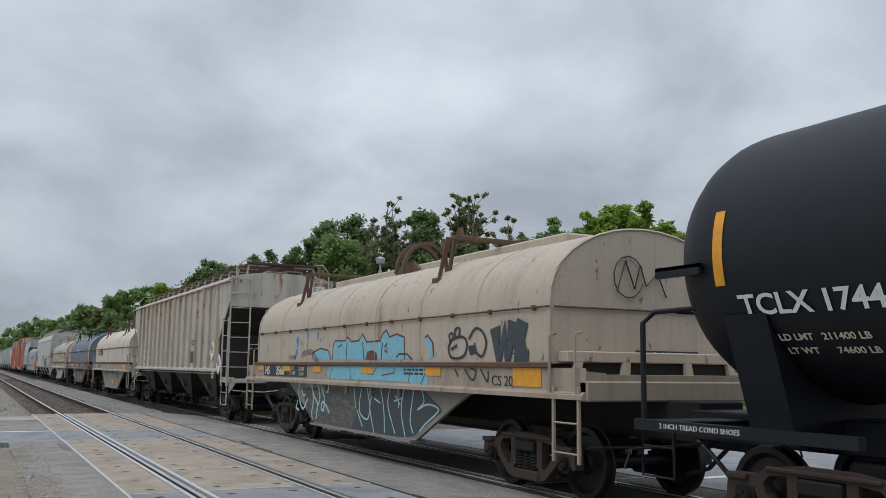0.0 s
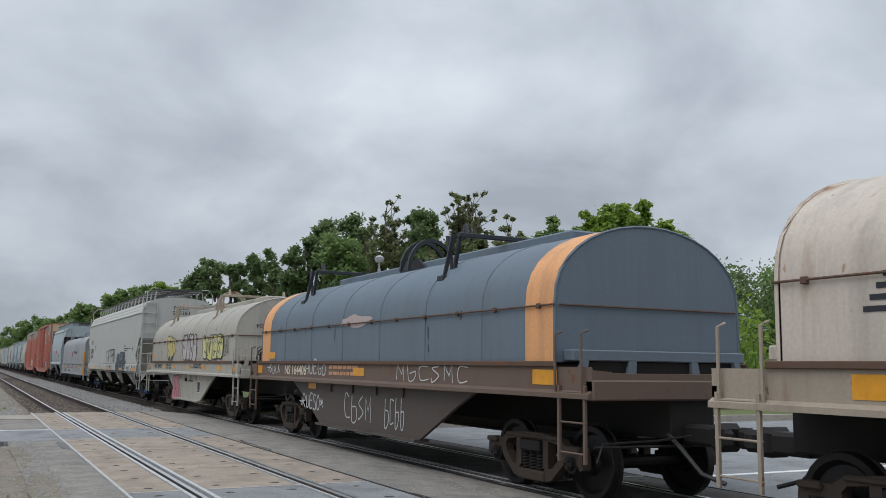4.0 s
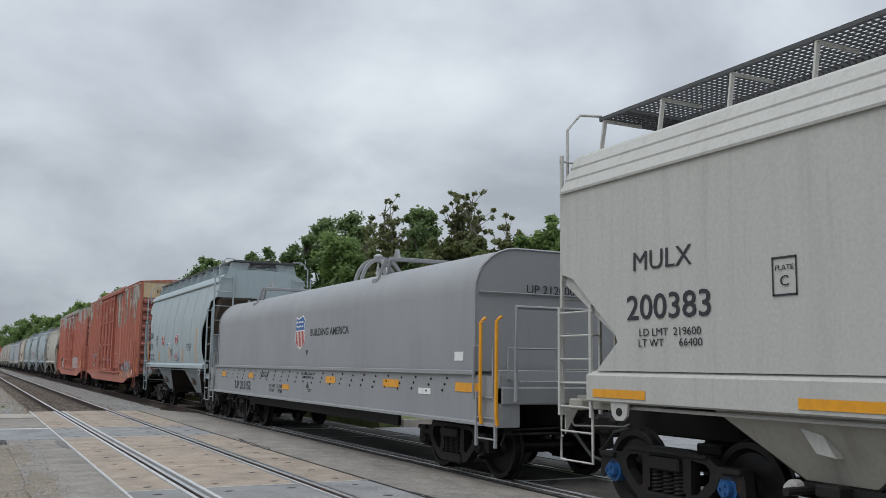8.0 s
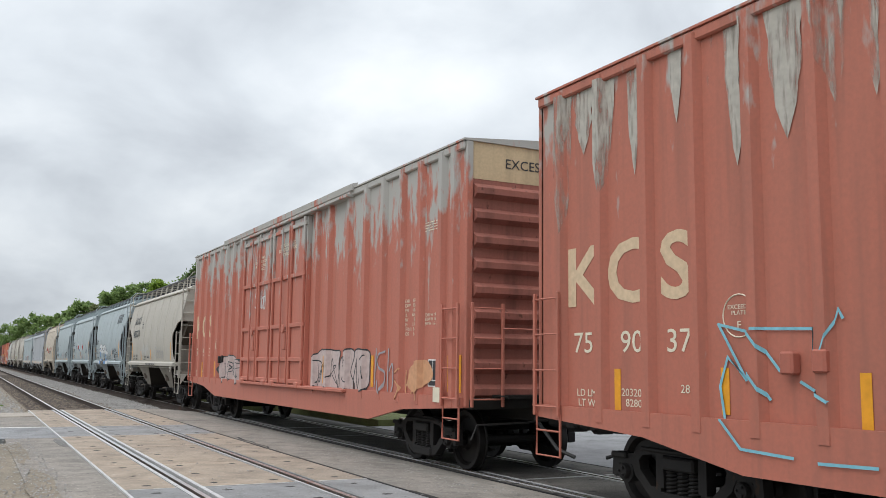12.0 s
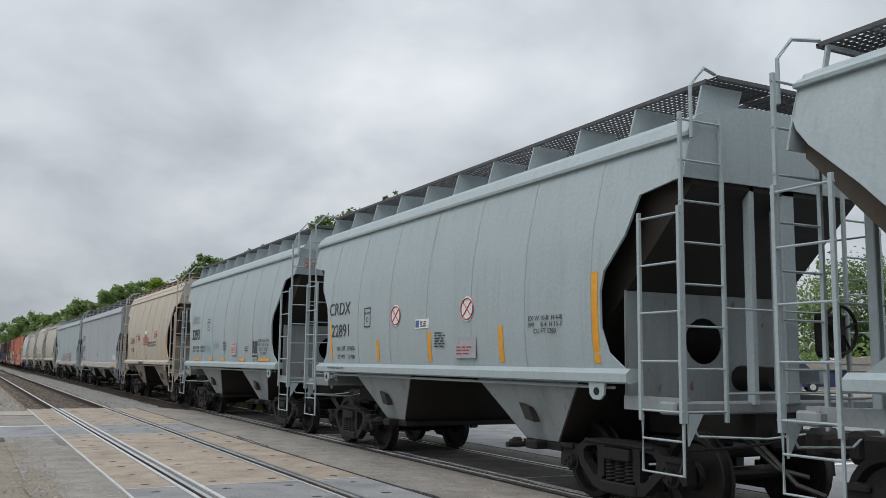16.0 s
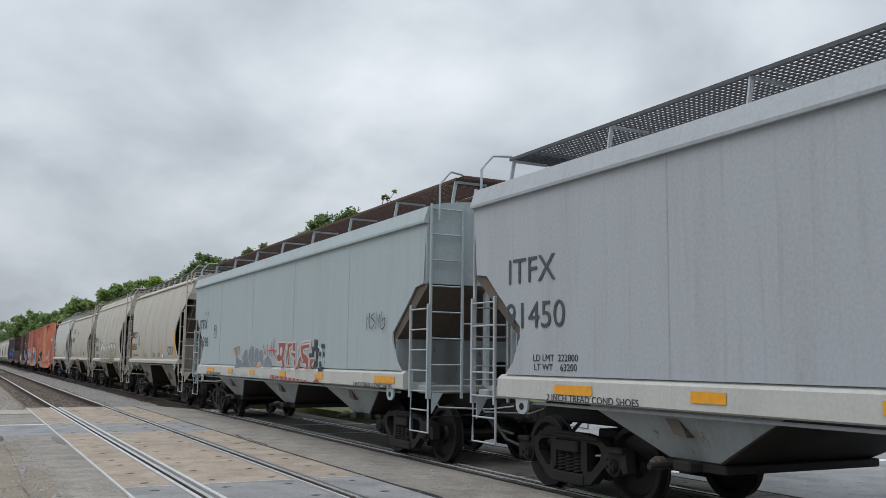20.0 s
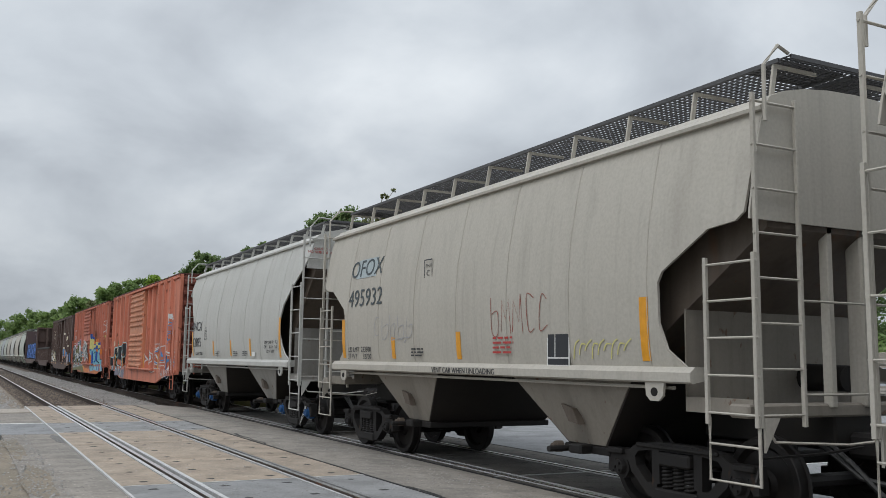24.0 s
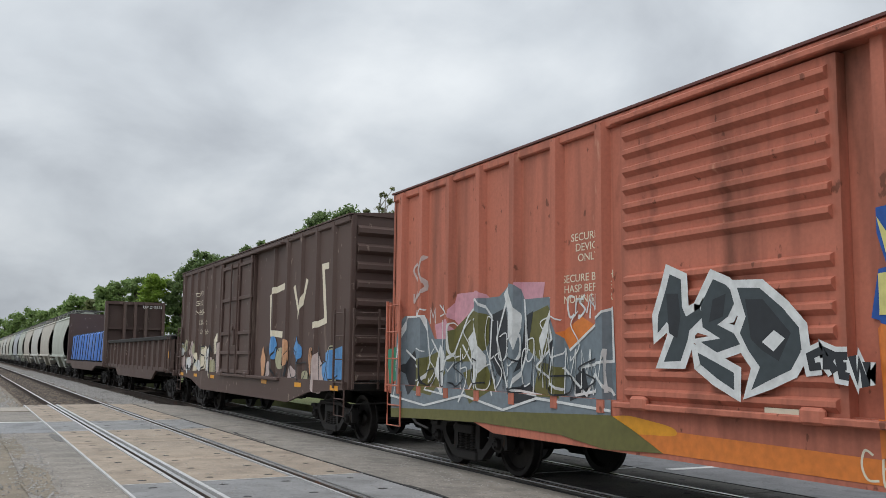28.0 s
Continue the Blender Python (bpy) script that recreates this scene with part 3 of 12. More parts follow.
STROKES = {
    "A": [[(0, 0), (0.45, 1), (0.9, 0)], [(0.2, 0.4), (0.75, 0.45)]], "B": [[(0.1, 0), (0.15, 1), (0.7, 0.85), (0.2, 0.52), (0.85, 0.3), (0.1, 0)]], "C": [[(0.85, 0.9), (0.4, 1), (0.1, 0.5), (0.4, 0), (0.9, 0.15)]],
    "E": [[(0.85, 0.95), (0.2, 1), (0.1, 0), (0.85, 0.05)], [(0.15, 0.5), (0.7, 0.55)]], "G": [[(0.85, 0.9), (0.4, 1), (0.1, 0.5), (0.4, 0), (0.85, 0.1), (0.85, 0.45), (0.5, 0.45)]], "H": [[(0.1, 1), (0.15, 0)], [(0.8, 1), (0.75, 0)], [(0.1, 0.5), (0.8, 0.55)]],
    "I": [[(0.4, 1), (0.45, 0)]], "K": [[(0.1, 1), (0.15, 0)], [(0.85, 1), (0.15, 0.45), (0.85, 0)]], "M": [[(0, 0), (0.15, 1), (0.45, 0.35), (0.75, 1), (0.9, 0)]], "N": [[(0.1, 0), (0.12, 1), (0.75, 0), (0.8, 1)]],
    "O": [[(0.45, 1), (0.1, 0.6), (0.2, 0.05), (0.7, 0.05), (0.85, 0.6), (0.45, 1)]], "R": [[(0.1, 0), (0.15, 1), (0.75, 0.85), (0.7, 0.5), (0.15, 0.45), (0.9, -0.1)]], "S": [[(0.85, 0.9), (0.3, 1), (0.15, 0.65), (0.8, 0.4), (0.7, 0), (0.1, 0.1)]],
    "T": [[(0, 1), (0.9, 0.95)], [(0.45, 1), (0.4, 0)]], "U": [[(0.1, 1), (0.15, 0.15), (0.5, 0), (0.8, 0.2), (0.85, 1)]], "W": [[(0, 1), (0.2, 0), (0.45, 0.7), (0.7, 0), (0.95, 1)]], "*": [[(0.1, 0.3), (0.8, 0.7)], [(0.2, 0.8), (0.7, 0.15)], [(0.0, 0.6), (0.9, 0.45)]],
    ">": [[(0, 0.5), (0.95, 0.5)], [(0.6, 0.8), (0.95, 0.5), (0.55, 0.2)]],
}


def flaked(mu, y, za, zb, w, material, r):
    """A run of bare undercoat, thinning out downwards; the material frays its edges."""
    za, n = min(za, 5.24), 8
    left, right = [], []
    for k in range(n + 1):
        f, z = k / n, za + (zb - 0.2 - za) * k / n
        half = w * (0.55 + 0.35 * (1 - f)) * r.uniform(0.85, 1.15) * (1 - f ** 4)
        left.append((y + half, z))
        right.append((y - half, z))
    for k in range(n):
        mu.fill([[left[k], right[k], right[k + 1], left[k + 1]]], material, k == 0)


def hand_words(mu, text, y, z, wide, high, material, w=0.035, seed=1):
    """A tag written with a spray can, letter by letter from y towards the car's head."""
    r = random.Random(seed)
    step = wide / len(text)
    for i, ch in enumerate(text):
        lift, lean, grow = r.uniform(-0.08, 0.08) * high, r.uniform(-0.05, 0.2), r.uniform(0.9, 1.15)
        for st in STROKES.get(ch, []):
            pts = [(y - (i + 0.95 * u + lean * v * 0.6) * step, z + lift + v * high * grow) for u, v in st]
            mu.line(curve(pts, 4, False) if len(pts) > 3 else pts, w, material)


# ---- covered hopper cars ----
def side_at(levels, z):
    """Half width of a side, and its slope, at the height z."""
    for (z0, w0, *_), (z1, w1, *_) in zip(levels, levels[1:]):
        if z0 <= z <= z1:
            return w0 + (w1 - w0) * (z - z0) / (z1 - z0), (w1 - w0) / (z1 - z0)
    return levels[-1][1], 0.0


GRATES = {}
BRACKETS = {}


def grating(length, width, material, pitch=0.075):
    """An open steel walkway: long bars and cross bars."""
    key = (round(length, 1), width, material.name)
    if key not in GRATES:
        s = Shape()
        n = int(length / pitch)
        for i in range(n + 1):
            y = -length / 2 + length * i / n
            s.box(-width / 2, width / 2, y - 0.011, y + 0.011, -0.012, 0.0)
        bars_ = max(6, int(width / 0.075))
        for k in range(bars_ + 1):
            x = -width / 2 + width * k / bars_
            s.box(x - 0.009, x + 0.009, -length / 2, length / 2, -0.014, 0.002)
        for x in (-width / 2, width / 2):
            s.box(x - 0.012, x + 0.012, -length / 2, length / 2, -0.035, 0.012)
        GRATES[key] = s.mesh("running_board")
        GRATES[key].materials.append(material)
    return GRATES[key]


def covered_hopper(label, c, half, levels, mat, slope, trim, walk_mat, bays, sill=(1.38, 1.56), roof=0.30, capmat=BROWNSTEEL,
                   seams=8, posts=None, far=False, eave=0.09, group="covered hopper cars", tag="", steps=0, deck=True, rise=0.27, plates=False, baymat=None, pitch=1.0, framemat=None, truck=None, facemat=None, porthole=False):
    """c: where its middle stands along the train. half: half the length over the coupler faces. levels: (height, half width, half length) of the side sheet from the sill up."""
    car = thing("covered_hopper", label, "hopper car", group)
    top, wtop, ltop = levels[-1]
    l0 = levels[0][2]
    baymat = baymat or mat
    # side sheets, shaped in plan and in section
    for s in (-1, 1):
        sh = Shape()
        cols = 8 if far else 14
        rows = [[(s * w, -e + 2 * e * k / cols, z) for k in range(cols + 1)] for z, w, e in levels]
        back = [[(s * (w - 0.03), -e + 2 * e * k / cols, z) for k in range(cols + 1)] for z, w, e in levels]
        sh.loft(rows, closed=False).loft(back, closed=False)
        for k in (0, cols):
            sh.loft([[r[k] for r in rows], [b[k] for b in back]], closed=False)
        sh.loft([rows[0], back[0]], closed=False)
        part("side_sheet", sh, mat, car, smooth=True)
        # weld seams
        if not far and seams:
            for k in range(1, seams):
                f = -1 + 2 * k / seams
                line = [(s * (w + 0.003), f * levels[-1][2], z) for z, w, e in levels if abs(f * levels[-1][2]) < e - 0.05]
                if len(line) > 1:
                    part("weld_seam", Shape().tube(line, 0.007, 4), mat, car)
        # the eave moulding
        e = Shape()
        if steps:
            for k in range(steps):
                z0 = top + k * 0.17
                e = Shape()
                e.prism([(s * (wtop + 0.03 - k * 0.08), z0), (s * (wtop + 0.035 - k * 0.08), z0 + 0.03), (s * (wtop - 0.04 - k * 0.08), z0 + 0.17), (s * (wtop - 0.25 - k * 0.08), z0 + 0.17), (s * (wtop - 0.25), z0)], "y", -ltop, ltop)
                part("eave", e, mat, car)
        else:
            e.prism([(s * (wtop - 0.04), top - 0.02), (s * (wtop + 0.055), top - 0.01), (s * (wtop + 0.06), top + 0.03), (s * (wtop - 0.02), top + eave), (s * (wtop - 0.12), top + eave)], "y", -ltop - 0.02, ltop + 0.02)
            part("eave", e, mat, car)
        # side sill
        z0, z1 = sill
        si = Shape().prism([(s * 1.44, z0 + 0.03), (s * 1.60, z0), (s * 1.63, z0 + 0.02), (s * 1.63, z1 - 0.06), (s * 1.56, z1), (s * 1.44, z1)], "y", -l0 - 0.14, l0 + 0.14)
        part("side_sill", si, mat if not trim else trim, car)
        if not far:
            for k in (-1, 1):
                pad = part("jacking_pad", Shape().prism([(k * (l0 - 0.24), z0 + 0.02), (k * (l0 - 0.52), z0 + 0.02), (k * (l0 - 0.50), z0 - 0.14), (k * (l0 - 0.44), z0 - 0.20), (k * (l0 - 0.32), z0 - 0.20), (k * (l0 - 0.26), z0 - 0.14)], "x", s * 1.575, s * 1.605), mat, car)
                part("lifting_eye", Shape().lathe([(0, 0), (0, 0.05), (s * 0.004, 0.05), (s * 0.004, 0)], "x", (s * 1.605, k * (l0 - 0.38), z0 - 0.10), 12), BLACK, pad)
        for y in (np.linspace(posts[0][0], posts[0][1], posts[1]) if posts else ()):
            sm = posts[2] if posts[2] and math.sin(y * 7.3) > 0.55 else mat
            part("side_post", Shape().prism([(s * 1.55, y - 0.07), (s * 1.62, y - 0.05), (s * 1.62, y + 0.05), (s * 1.55, y + 0.07)], "z", levels[0][0], top), sm, car)
    eavez = top + (steps * 0.17 if steps else eave)
    wr = wtop - (steps * 0.08 if steps else 0.03)
    # rounded roof
    arc = [(wr * math.cos(math.pi * k / 10), eavez - 0.03 + roof * math.sin(math.pi * k / 10)) for k in range(11)]
    part("roof", Shape().loft([[(x, -ltop, z) for x, z in arc], [(x, ltop, z) for x, z in arc]], closed=False), mat, car, smooth=True)
    rz = eavez + roof - 0.03
    part("hatch_trough", Shape().box(-0.33, 0.33, -ltop + 0.5, ltop - 0.5, rz - 0.05, rz + 0.12, 0.03), mat, car)
    # the end of the body above and the slope sheets below
    knee = min(z for z, w, e in levels if e > ltop - 0.3 and z > 2)
    wi = min(w for z, w, e in levels) - 0.04
    core = [(-ltop + 0.02, top), (-ltop + 0.02, knee - 0.06), (-l0 + 1.15, sill[0] + 0.1), (l0 - 1.15, sill[0] + 0.1), (ltop - 0.02, knee - 0.06), (ltop - 0.02, top)]
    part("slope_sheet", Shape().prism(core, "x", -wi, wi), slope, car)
    for s in (-1, 1):
        endp = [(-w, z) for z, w, e in levels if z >= knee] + [(x, z) for x, z in arc[::-1]] + [(w, z) for z, w, e in levels[::-1] if z >= knee]
        part("end_sheet", Shape().prism(endp, "y", s * (ltop - 0.01), s * (ltop + 0.012)), mat, car)
        # upright bulkhead under the slope sheet, as wide as the car, with a round opening on some
        inset = min(e for z, w, e in levels) + 0.10
        y = s * inset
        foot = l0 - 1.15
        zt = sill[0] + 0.1 + (knee - 0.06 - sill[0] - 0.1) * (inset - foot) / (ltop - 0.02 - foot) + 0.02
        web = Shape()
        ring = [(-0.1 + 0.30 * math.cos(math.pi * k / 8), 1.92 + 0.30 * math.sin(math.pi * k / 8)) for k in range(16)]
        ww = wi + 0.02
        outer = [(ww, 1.92), (ww, 2.1), (ww, zt), (ww * 0.5, zt), (0.0, zt), (-ww * 0.5, zt), (-ww, zt), (-ww, 2.1), (-ww, 1.92), (-ww, 1.5), (-ww, 1.12), (-ww * 0.5, 1.12), (0.0, 1.12), (ww * 0.5, 1.12), (ww, 1.12), (ww, 1.5)]
        if porthole and zt > 2.3:
            a, b = y - 0.01, y + 0.01
            web.loft([[(x, a, z) for x, z in ring], [(x, a, z) for x, z in outer], [(x, b, z) for x, z in outer], [(x, b, z) for x, z in ring], [(x, a, z) for x, z in ring]], caps=False)
        else:
            web.box(-ww, ww, y - 0.01, y + 0.01, 1.12, zt)
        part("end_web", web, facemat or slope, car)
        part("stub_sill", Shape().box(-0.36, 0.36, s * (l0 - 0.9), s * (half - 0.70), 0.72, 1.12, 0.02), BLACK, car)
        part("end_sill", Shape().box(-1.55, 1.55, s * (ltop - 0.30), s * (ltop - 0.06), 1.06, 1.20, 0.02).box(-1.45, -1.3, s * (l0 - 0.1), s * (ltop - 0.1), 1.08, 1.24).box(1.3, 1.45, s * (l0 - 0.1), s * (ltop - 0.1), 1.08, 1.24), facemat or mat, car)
    # outlets
    for y, wide in bays:
        a = wide / 2
        ztop, zb = sill[0] + 0.12, 0.52
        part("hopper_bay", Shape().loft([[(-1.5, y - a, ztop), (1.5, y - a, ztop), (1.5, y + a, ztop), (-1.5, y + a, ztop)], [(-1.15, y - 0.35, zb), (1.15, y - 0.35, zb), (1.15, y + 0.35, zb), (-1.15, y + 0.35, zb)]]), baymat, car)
        if facemat:
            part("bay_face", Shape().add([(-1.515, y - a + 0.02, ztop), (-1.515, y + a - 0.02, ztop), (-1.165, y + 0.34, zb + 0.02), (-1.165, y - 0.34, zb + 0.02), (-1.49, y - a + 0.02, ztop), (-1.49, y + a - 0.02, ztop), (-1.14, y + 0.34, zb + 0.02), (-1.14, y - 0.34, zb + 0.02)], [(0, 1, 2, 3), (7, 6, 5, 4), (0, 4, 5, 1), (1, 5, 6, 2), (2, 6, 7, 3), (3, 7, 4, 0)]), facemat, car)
        if not far:
            part("outlet_gate", Shape().box(-1.18, 1.18, y - 0.42, y + 0.42, zb - 0.10, zb, 0.015).box(-1.36, -1.16, y - 0.12, y + 0.12, zb - 0.10, zb + 0.02, 0.02).tube([(-1.55, y + 0.25, zb - 0.06), (-1.0, y + 0.25, zb - 0.06)], 0.04, 8), BROWNSTEEL, car)
            part("hatch_plate", Shape().prism([(y + 0.20, 1.05), (y - 0.02, 1.00), (y - 0.14, 0.80), (y + 0.05, 0.83)], "x", -1.40, -1.30), slope, car)
            part("capstan", Shape().lathe([(0, 0), (0, 0.07), (-0.09, 0.07), (-0.09, 0.045), (-0.14, 0.045), (-0.14, 0)], "x", (-1.30, y + 0.32, zb - 0.04), 10), slope, car)
    # walkway on the roof
    if deck:
        wz = rz + rise
        for s in (-1, 1):
            g = part("running_board", grating(2 * ltop - 0.1, 0.94, walk_mat), walk_mat, car)
            g.location = (s * 0.55, 0, wz)
        n = 4 if far else max(3, int(2 * ltop / pitch))
        for k in range(n + 1):
            y = -ltop + 0.12 + (2 * ltop - 0.24) * k / n
            for s in (-1, 1):
                key = (s, plates, mat.name, round(wz, 3), round(eavez, 3))
                if key not in BRACKETS:
                    if plates:
                        ring = [(s * 1.02, wz - 0.03), (s * 0.42, wz - 0.03), (s * 0.50, rz - 0.02), (s * 1.06, eavez + 0.06), (s * 1.14, eavez + 0.06)]
                    else:
                        ring = [(s * 1.02, wz - 0.03), (s * 0.40, wz - 0.03), (s * 0.40, wz - 0.07), (s * 0.97, wz - 0.07), (s * 1.05, eavez + 0.03), (s * 1.10, eavez + 0.03)]
                    BRACKETS[key] = Shape().prism(ring, "y", -0.012, 0.012).mesh("walk_bracket")
                    BRACKETS[key].materials.append(mat)
                part("walk_bracket", BRACKETS[key], mat, car).location = (0, y, 0)
        if not far:
            for s in (-1, 1):
                e = part("end_walk", grating(1.9, 0.5, walk_mat), walk_mat, car)
                e.matrix_basis = pose(0, s * (ltop - 0.22), wz + 0.03, 0, 0, 90)
                yy = s * (ltop + 0.1)
                for q in (-1, 1):
                    part("grab_iron", Shape().tube([(q * 1.42, yy, eavez - 0.25), (q * 1.42, yy, wz - 0.18), (q * 1.22, yy, wz + 0.06), (q * 0.95, yy - s * 0.1, wz + 0.06)], 0.02, 6), mat, car)
    if not far:
        for s in (-1, 1):
            yo = s * (ltop + 0.06)
            yi = s * (ltop - 0.52)
            ladder(car, (-1.58, yo), (-1.58, yi), 0.98, knee - 0.35, 5, mat, name="side_ladder")
            ladder(car, (-1.54, yo), (-0.96, yo), 0.98, eavez + 0.04, 8, mat, name="end_ladder")
            ladder(car, (1.54, yo), (0.96, yo), 0.98, eavez + 0.04, 8, mat, name="end_ladder")
            ladder(car, (1.58, yo), (1.58, yi), 0.98, knee - 0.35, 5, mat, name="side_ladder")
            stirrup(car, -1.56, yo, yi, 0.42, 1.05, mat)
            stirrup(car, 1.56, yo, yi, 0.42, 1.05, mat)
            for z in (2.25, 1.30):
                part("handrail", Shape().tube([(-0.96, yo, z), (0.96, yo, z)], 0.014, 6), mat, car)
            # the post up the middle of the end, the train pipe, hose and release rod
            part("end_post", Shape().box(0.04, 0.26, s * (ltop - 0.20), s * (ltop - 0.02), 1.16, knee + 0.12, 0.02), mat, car)
            part("end_post", Shape().box(-0.46, -0.38, s * (ltop - 0.12), s * (ltop - 0.02), 1.16, knee + 0.10, 0.01), mat, car)
            part("air_hose", Shape().tube([(-0.30, s * (half - 1.0), 0.80), (-0.42, s * (half - 0.72), 0.70), (-0.36, s * (half - 0.45), 0.46), (-0.22, s * (half - 0.2), 0.40)], 0.028, 7), HOSE, car)
            part("uncoupling_rod", Shape().tube([(-1.42, yo, 0.92), (-1.36, yo, 0.84), (-0.5, yo + s * 0.1, 0.80), (-0.12, yo + s * 0.28, 0.86)], 0.014, 5), mat, car)
            part("angle_bracket", Shape().prism([(-1.50, 1.08), (-1.30, 1.08), (-1.50, 0.74)], "y", yo - 0.012, yo + 0.012), mat, car)
        part("brake_cylinder", Shape().lathe([(-0.35, 0), (-0.35, 0.15), (0.3, 0.17), (0.35, 0.05), (0.35, 0)], "y", (0.5, -l0 + 0.05, 1.45), 12), BLACK, car, smooth=True)
        part("brake_pipe", Shape().tube([(-1.50, -l0 + 0.2, sill[0] - 0.05), (-1.50, l0 - 0.2, sill[0] - 0.05)], 0.022, 6), mat, car)
    t = truck if truck else l0 - 0.55
    bogie(car, -t, capmat, tag, framemat)
    bogie(car, t, capmat, framemat=framemat)
    couplers(car, half)
    ROW.append((car, c))
    car["levels"] = [v for lv in levels for v in lv]
    return car


ROW = []        # every car and where its middle stands along the train
SMALL = [(1.56, 1.53, 4.62), (1.70, 1.56, 4.42), (1.90, 1.58, 4.25), (2.20, 1.60, 4.12), (2.53, 1.60, 4.10), (2.90, 1.58, 4.28), (3.22, 1.54, 4.58), (3.60, 1.47, 4.99), (3.72, 1.45, 5.12), (3.92, 1.405, 5.28), (4.05, 1.37, 5.34), (4.38, 1.27, 5.34)]
ANGLED = [(1.56, 1.53, 4.45), (1.75, 1.56, 4.22), (2.05, 1.58, 4.12), (2.50, 1.59, 4.12), (2.75, 1.58, 4.18), (3.15, 1.55, 4.50), (3.30, 1.53, 4.56), (3.62, 1.47, 4.66), (3.72, 1.45, 5.24), (4.05, 1.38, 5.28), (4.22, 1.33, 5.28)]
ANGLEDLOW = [(1.56, 1.53, 4.45), (1.75, 1.56, 4.22), (2.05, 1.58, 4.12), (2.50, 1.59, 4.12), (2.62, 1.585, 4.18), (3.02, 1.56, 4.78), (3.06, 1.555, 5.12), (3.14, 1.55, 5.22), (3.72, 1.45, 5.26), (4.05, 1.38, 5.28), (4.22, 1.33, 5.28)]
LONGFLAT = [(1.56, 1.60, 8.10), (1.90, 1.60, 7.74), (2.00, 1.60, 7.78), (2.73, 1.60, 8.52), (2.80, 1.60, 8.72), (3.88, 1.58, 8.74)]
LONGBAND = [(1.43, 1.60, 6.75), (1.60, 1.60, 6.58), (1.96, 1.60, 6.42), (2.10, 1.60, 6.42), (2.60, 1.60, 6.95), (2.88, 1.60, 7.22), (2.92, 1.60, 7.48), (3.97, 1.60, 7.56)]
RIBBED = [(1.50, 1.55, 6.72), (2.43, 1.55, 6.72), (3.40, 1.55, 7.60), (3.55, 1.55, 7.74), (4.18, 1.55, 7.76)]


def lean_of(levels):
    def lean(z):
        return 1.62 - side_at(levels, z)[0] - 0.004
    return lean


def side_words(car, levels, text, y, z, size, material, name="lettering", bold=0.0):
    w, k = side_at(levels, z)
    m = Matrix.Translation((-w - 0.010, y, z)) @ pose(0, 0, 0, 0, math.degrees(math.atan(-k)), 0) @ on_side(0, 0, 0)
    return lettering(car, text, size, m, material, name, bold=bold)


def stripe(car, levels, y, z0, z1, wide, material=ORANGE):
    """A reflector stripe that follows the curve of the side."""
    s = Shape()
    rows = []
    for k in range(5):
        z = z0 + (z1 - z0) * k / 4
        w = side_at(levels, z)[0] + 0.006
        rows.append([(-w, y - wide / 2, z), (-w, y + wide / 2, z)])
    s.loft(rows, closed=False)
    return part("reflector", s, material, car, "orange reflector stripe")


def plate_mark(car, levels, y, z, letter="C"):
    """The boxed clearance mark."""
    w = side_at(levels, z)[0] + 0.008
    s = Shape()
    for a, b, c, d in ((-0.13, 0.13, 0.17, 0.19), (-0.13, 0.13, -0.19, -0.17), (-0.13, -0.115, -0.19, 0.19), (0.115, 0.13, -0.19, 0.19)):
        s.box(-w - 0.002, -w, y + a, y + b, z + c, z + d)
    part("stencil_frame", s, INK, car)
    side_words(car, levels, "PLATE", y, z + 0.08, 0.05, INK)
    side_words(car, levels, letter, y, z - 0.05, 0.10, INK)


def data_plate(car, levels, y, z, k=1.0):
    """The black panel of maintenance data, with a white frame."""
    w = side_at(levels, z)[0] + 0.008
    part("data_panel", Shape().box(-w - 0.001, -w, y - 0.22 * k, y + 0.22 * k, z - 0.24 * k, z + 0.24 * k), WHITE, car)
    s = Shape()
    for a, b, c, d in ((-0.20, 0.05, -0.12, 0.22), (0.07, 0.20, -0.12, 0.22), (-0.20, 0.20, -0.22, -0.14)):
        s.box(-w - 0.004, -w - 0.002, y + a * k, y + b * k, z + c * k, z + d * k)
    part("data_panel_field", s, INK, car)


def warning_disc(car, levels, y, z):
    w = side_at(levels, z)[0] + 0.01
    part("warning_disc", Shape().lathe([(0, 0), (0, 0.18), (-0.002, 0.18), (-0.002, 0)], "x", (-w + 0.004, y, z), 20), WHITE, car)
    s = Shape()
    s.tube([(-w - 0.003, y + 0.165 * math.cos(k * math.pi / 12), z + 0.165 * math.sin(k * math.pi / 12)) for k in range(24)], 0.011, 4, closed=True)
    for t in (-1, 1):
        s.tube([(-w - 0.003, y - 0.12, z - 0.12 * t), (-w - 0.003, y + 0.12, z + 0.12 * t)], 0.009, 4)
    part("warning_disc_mark", s, RED, car)


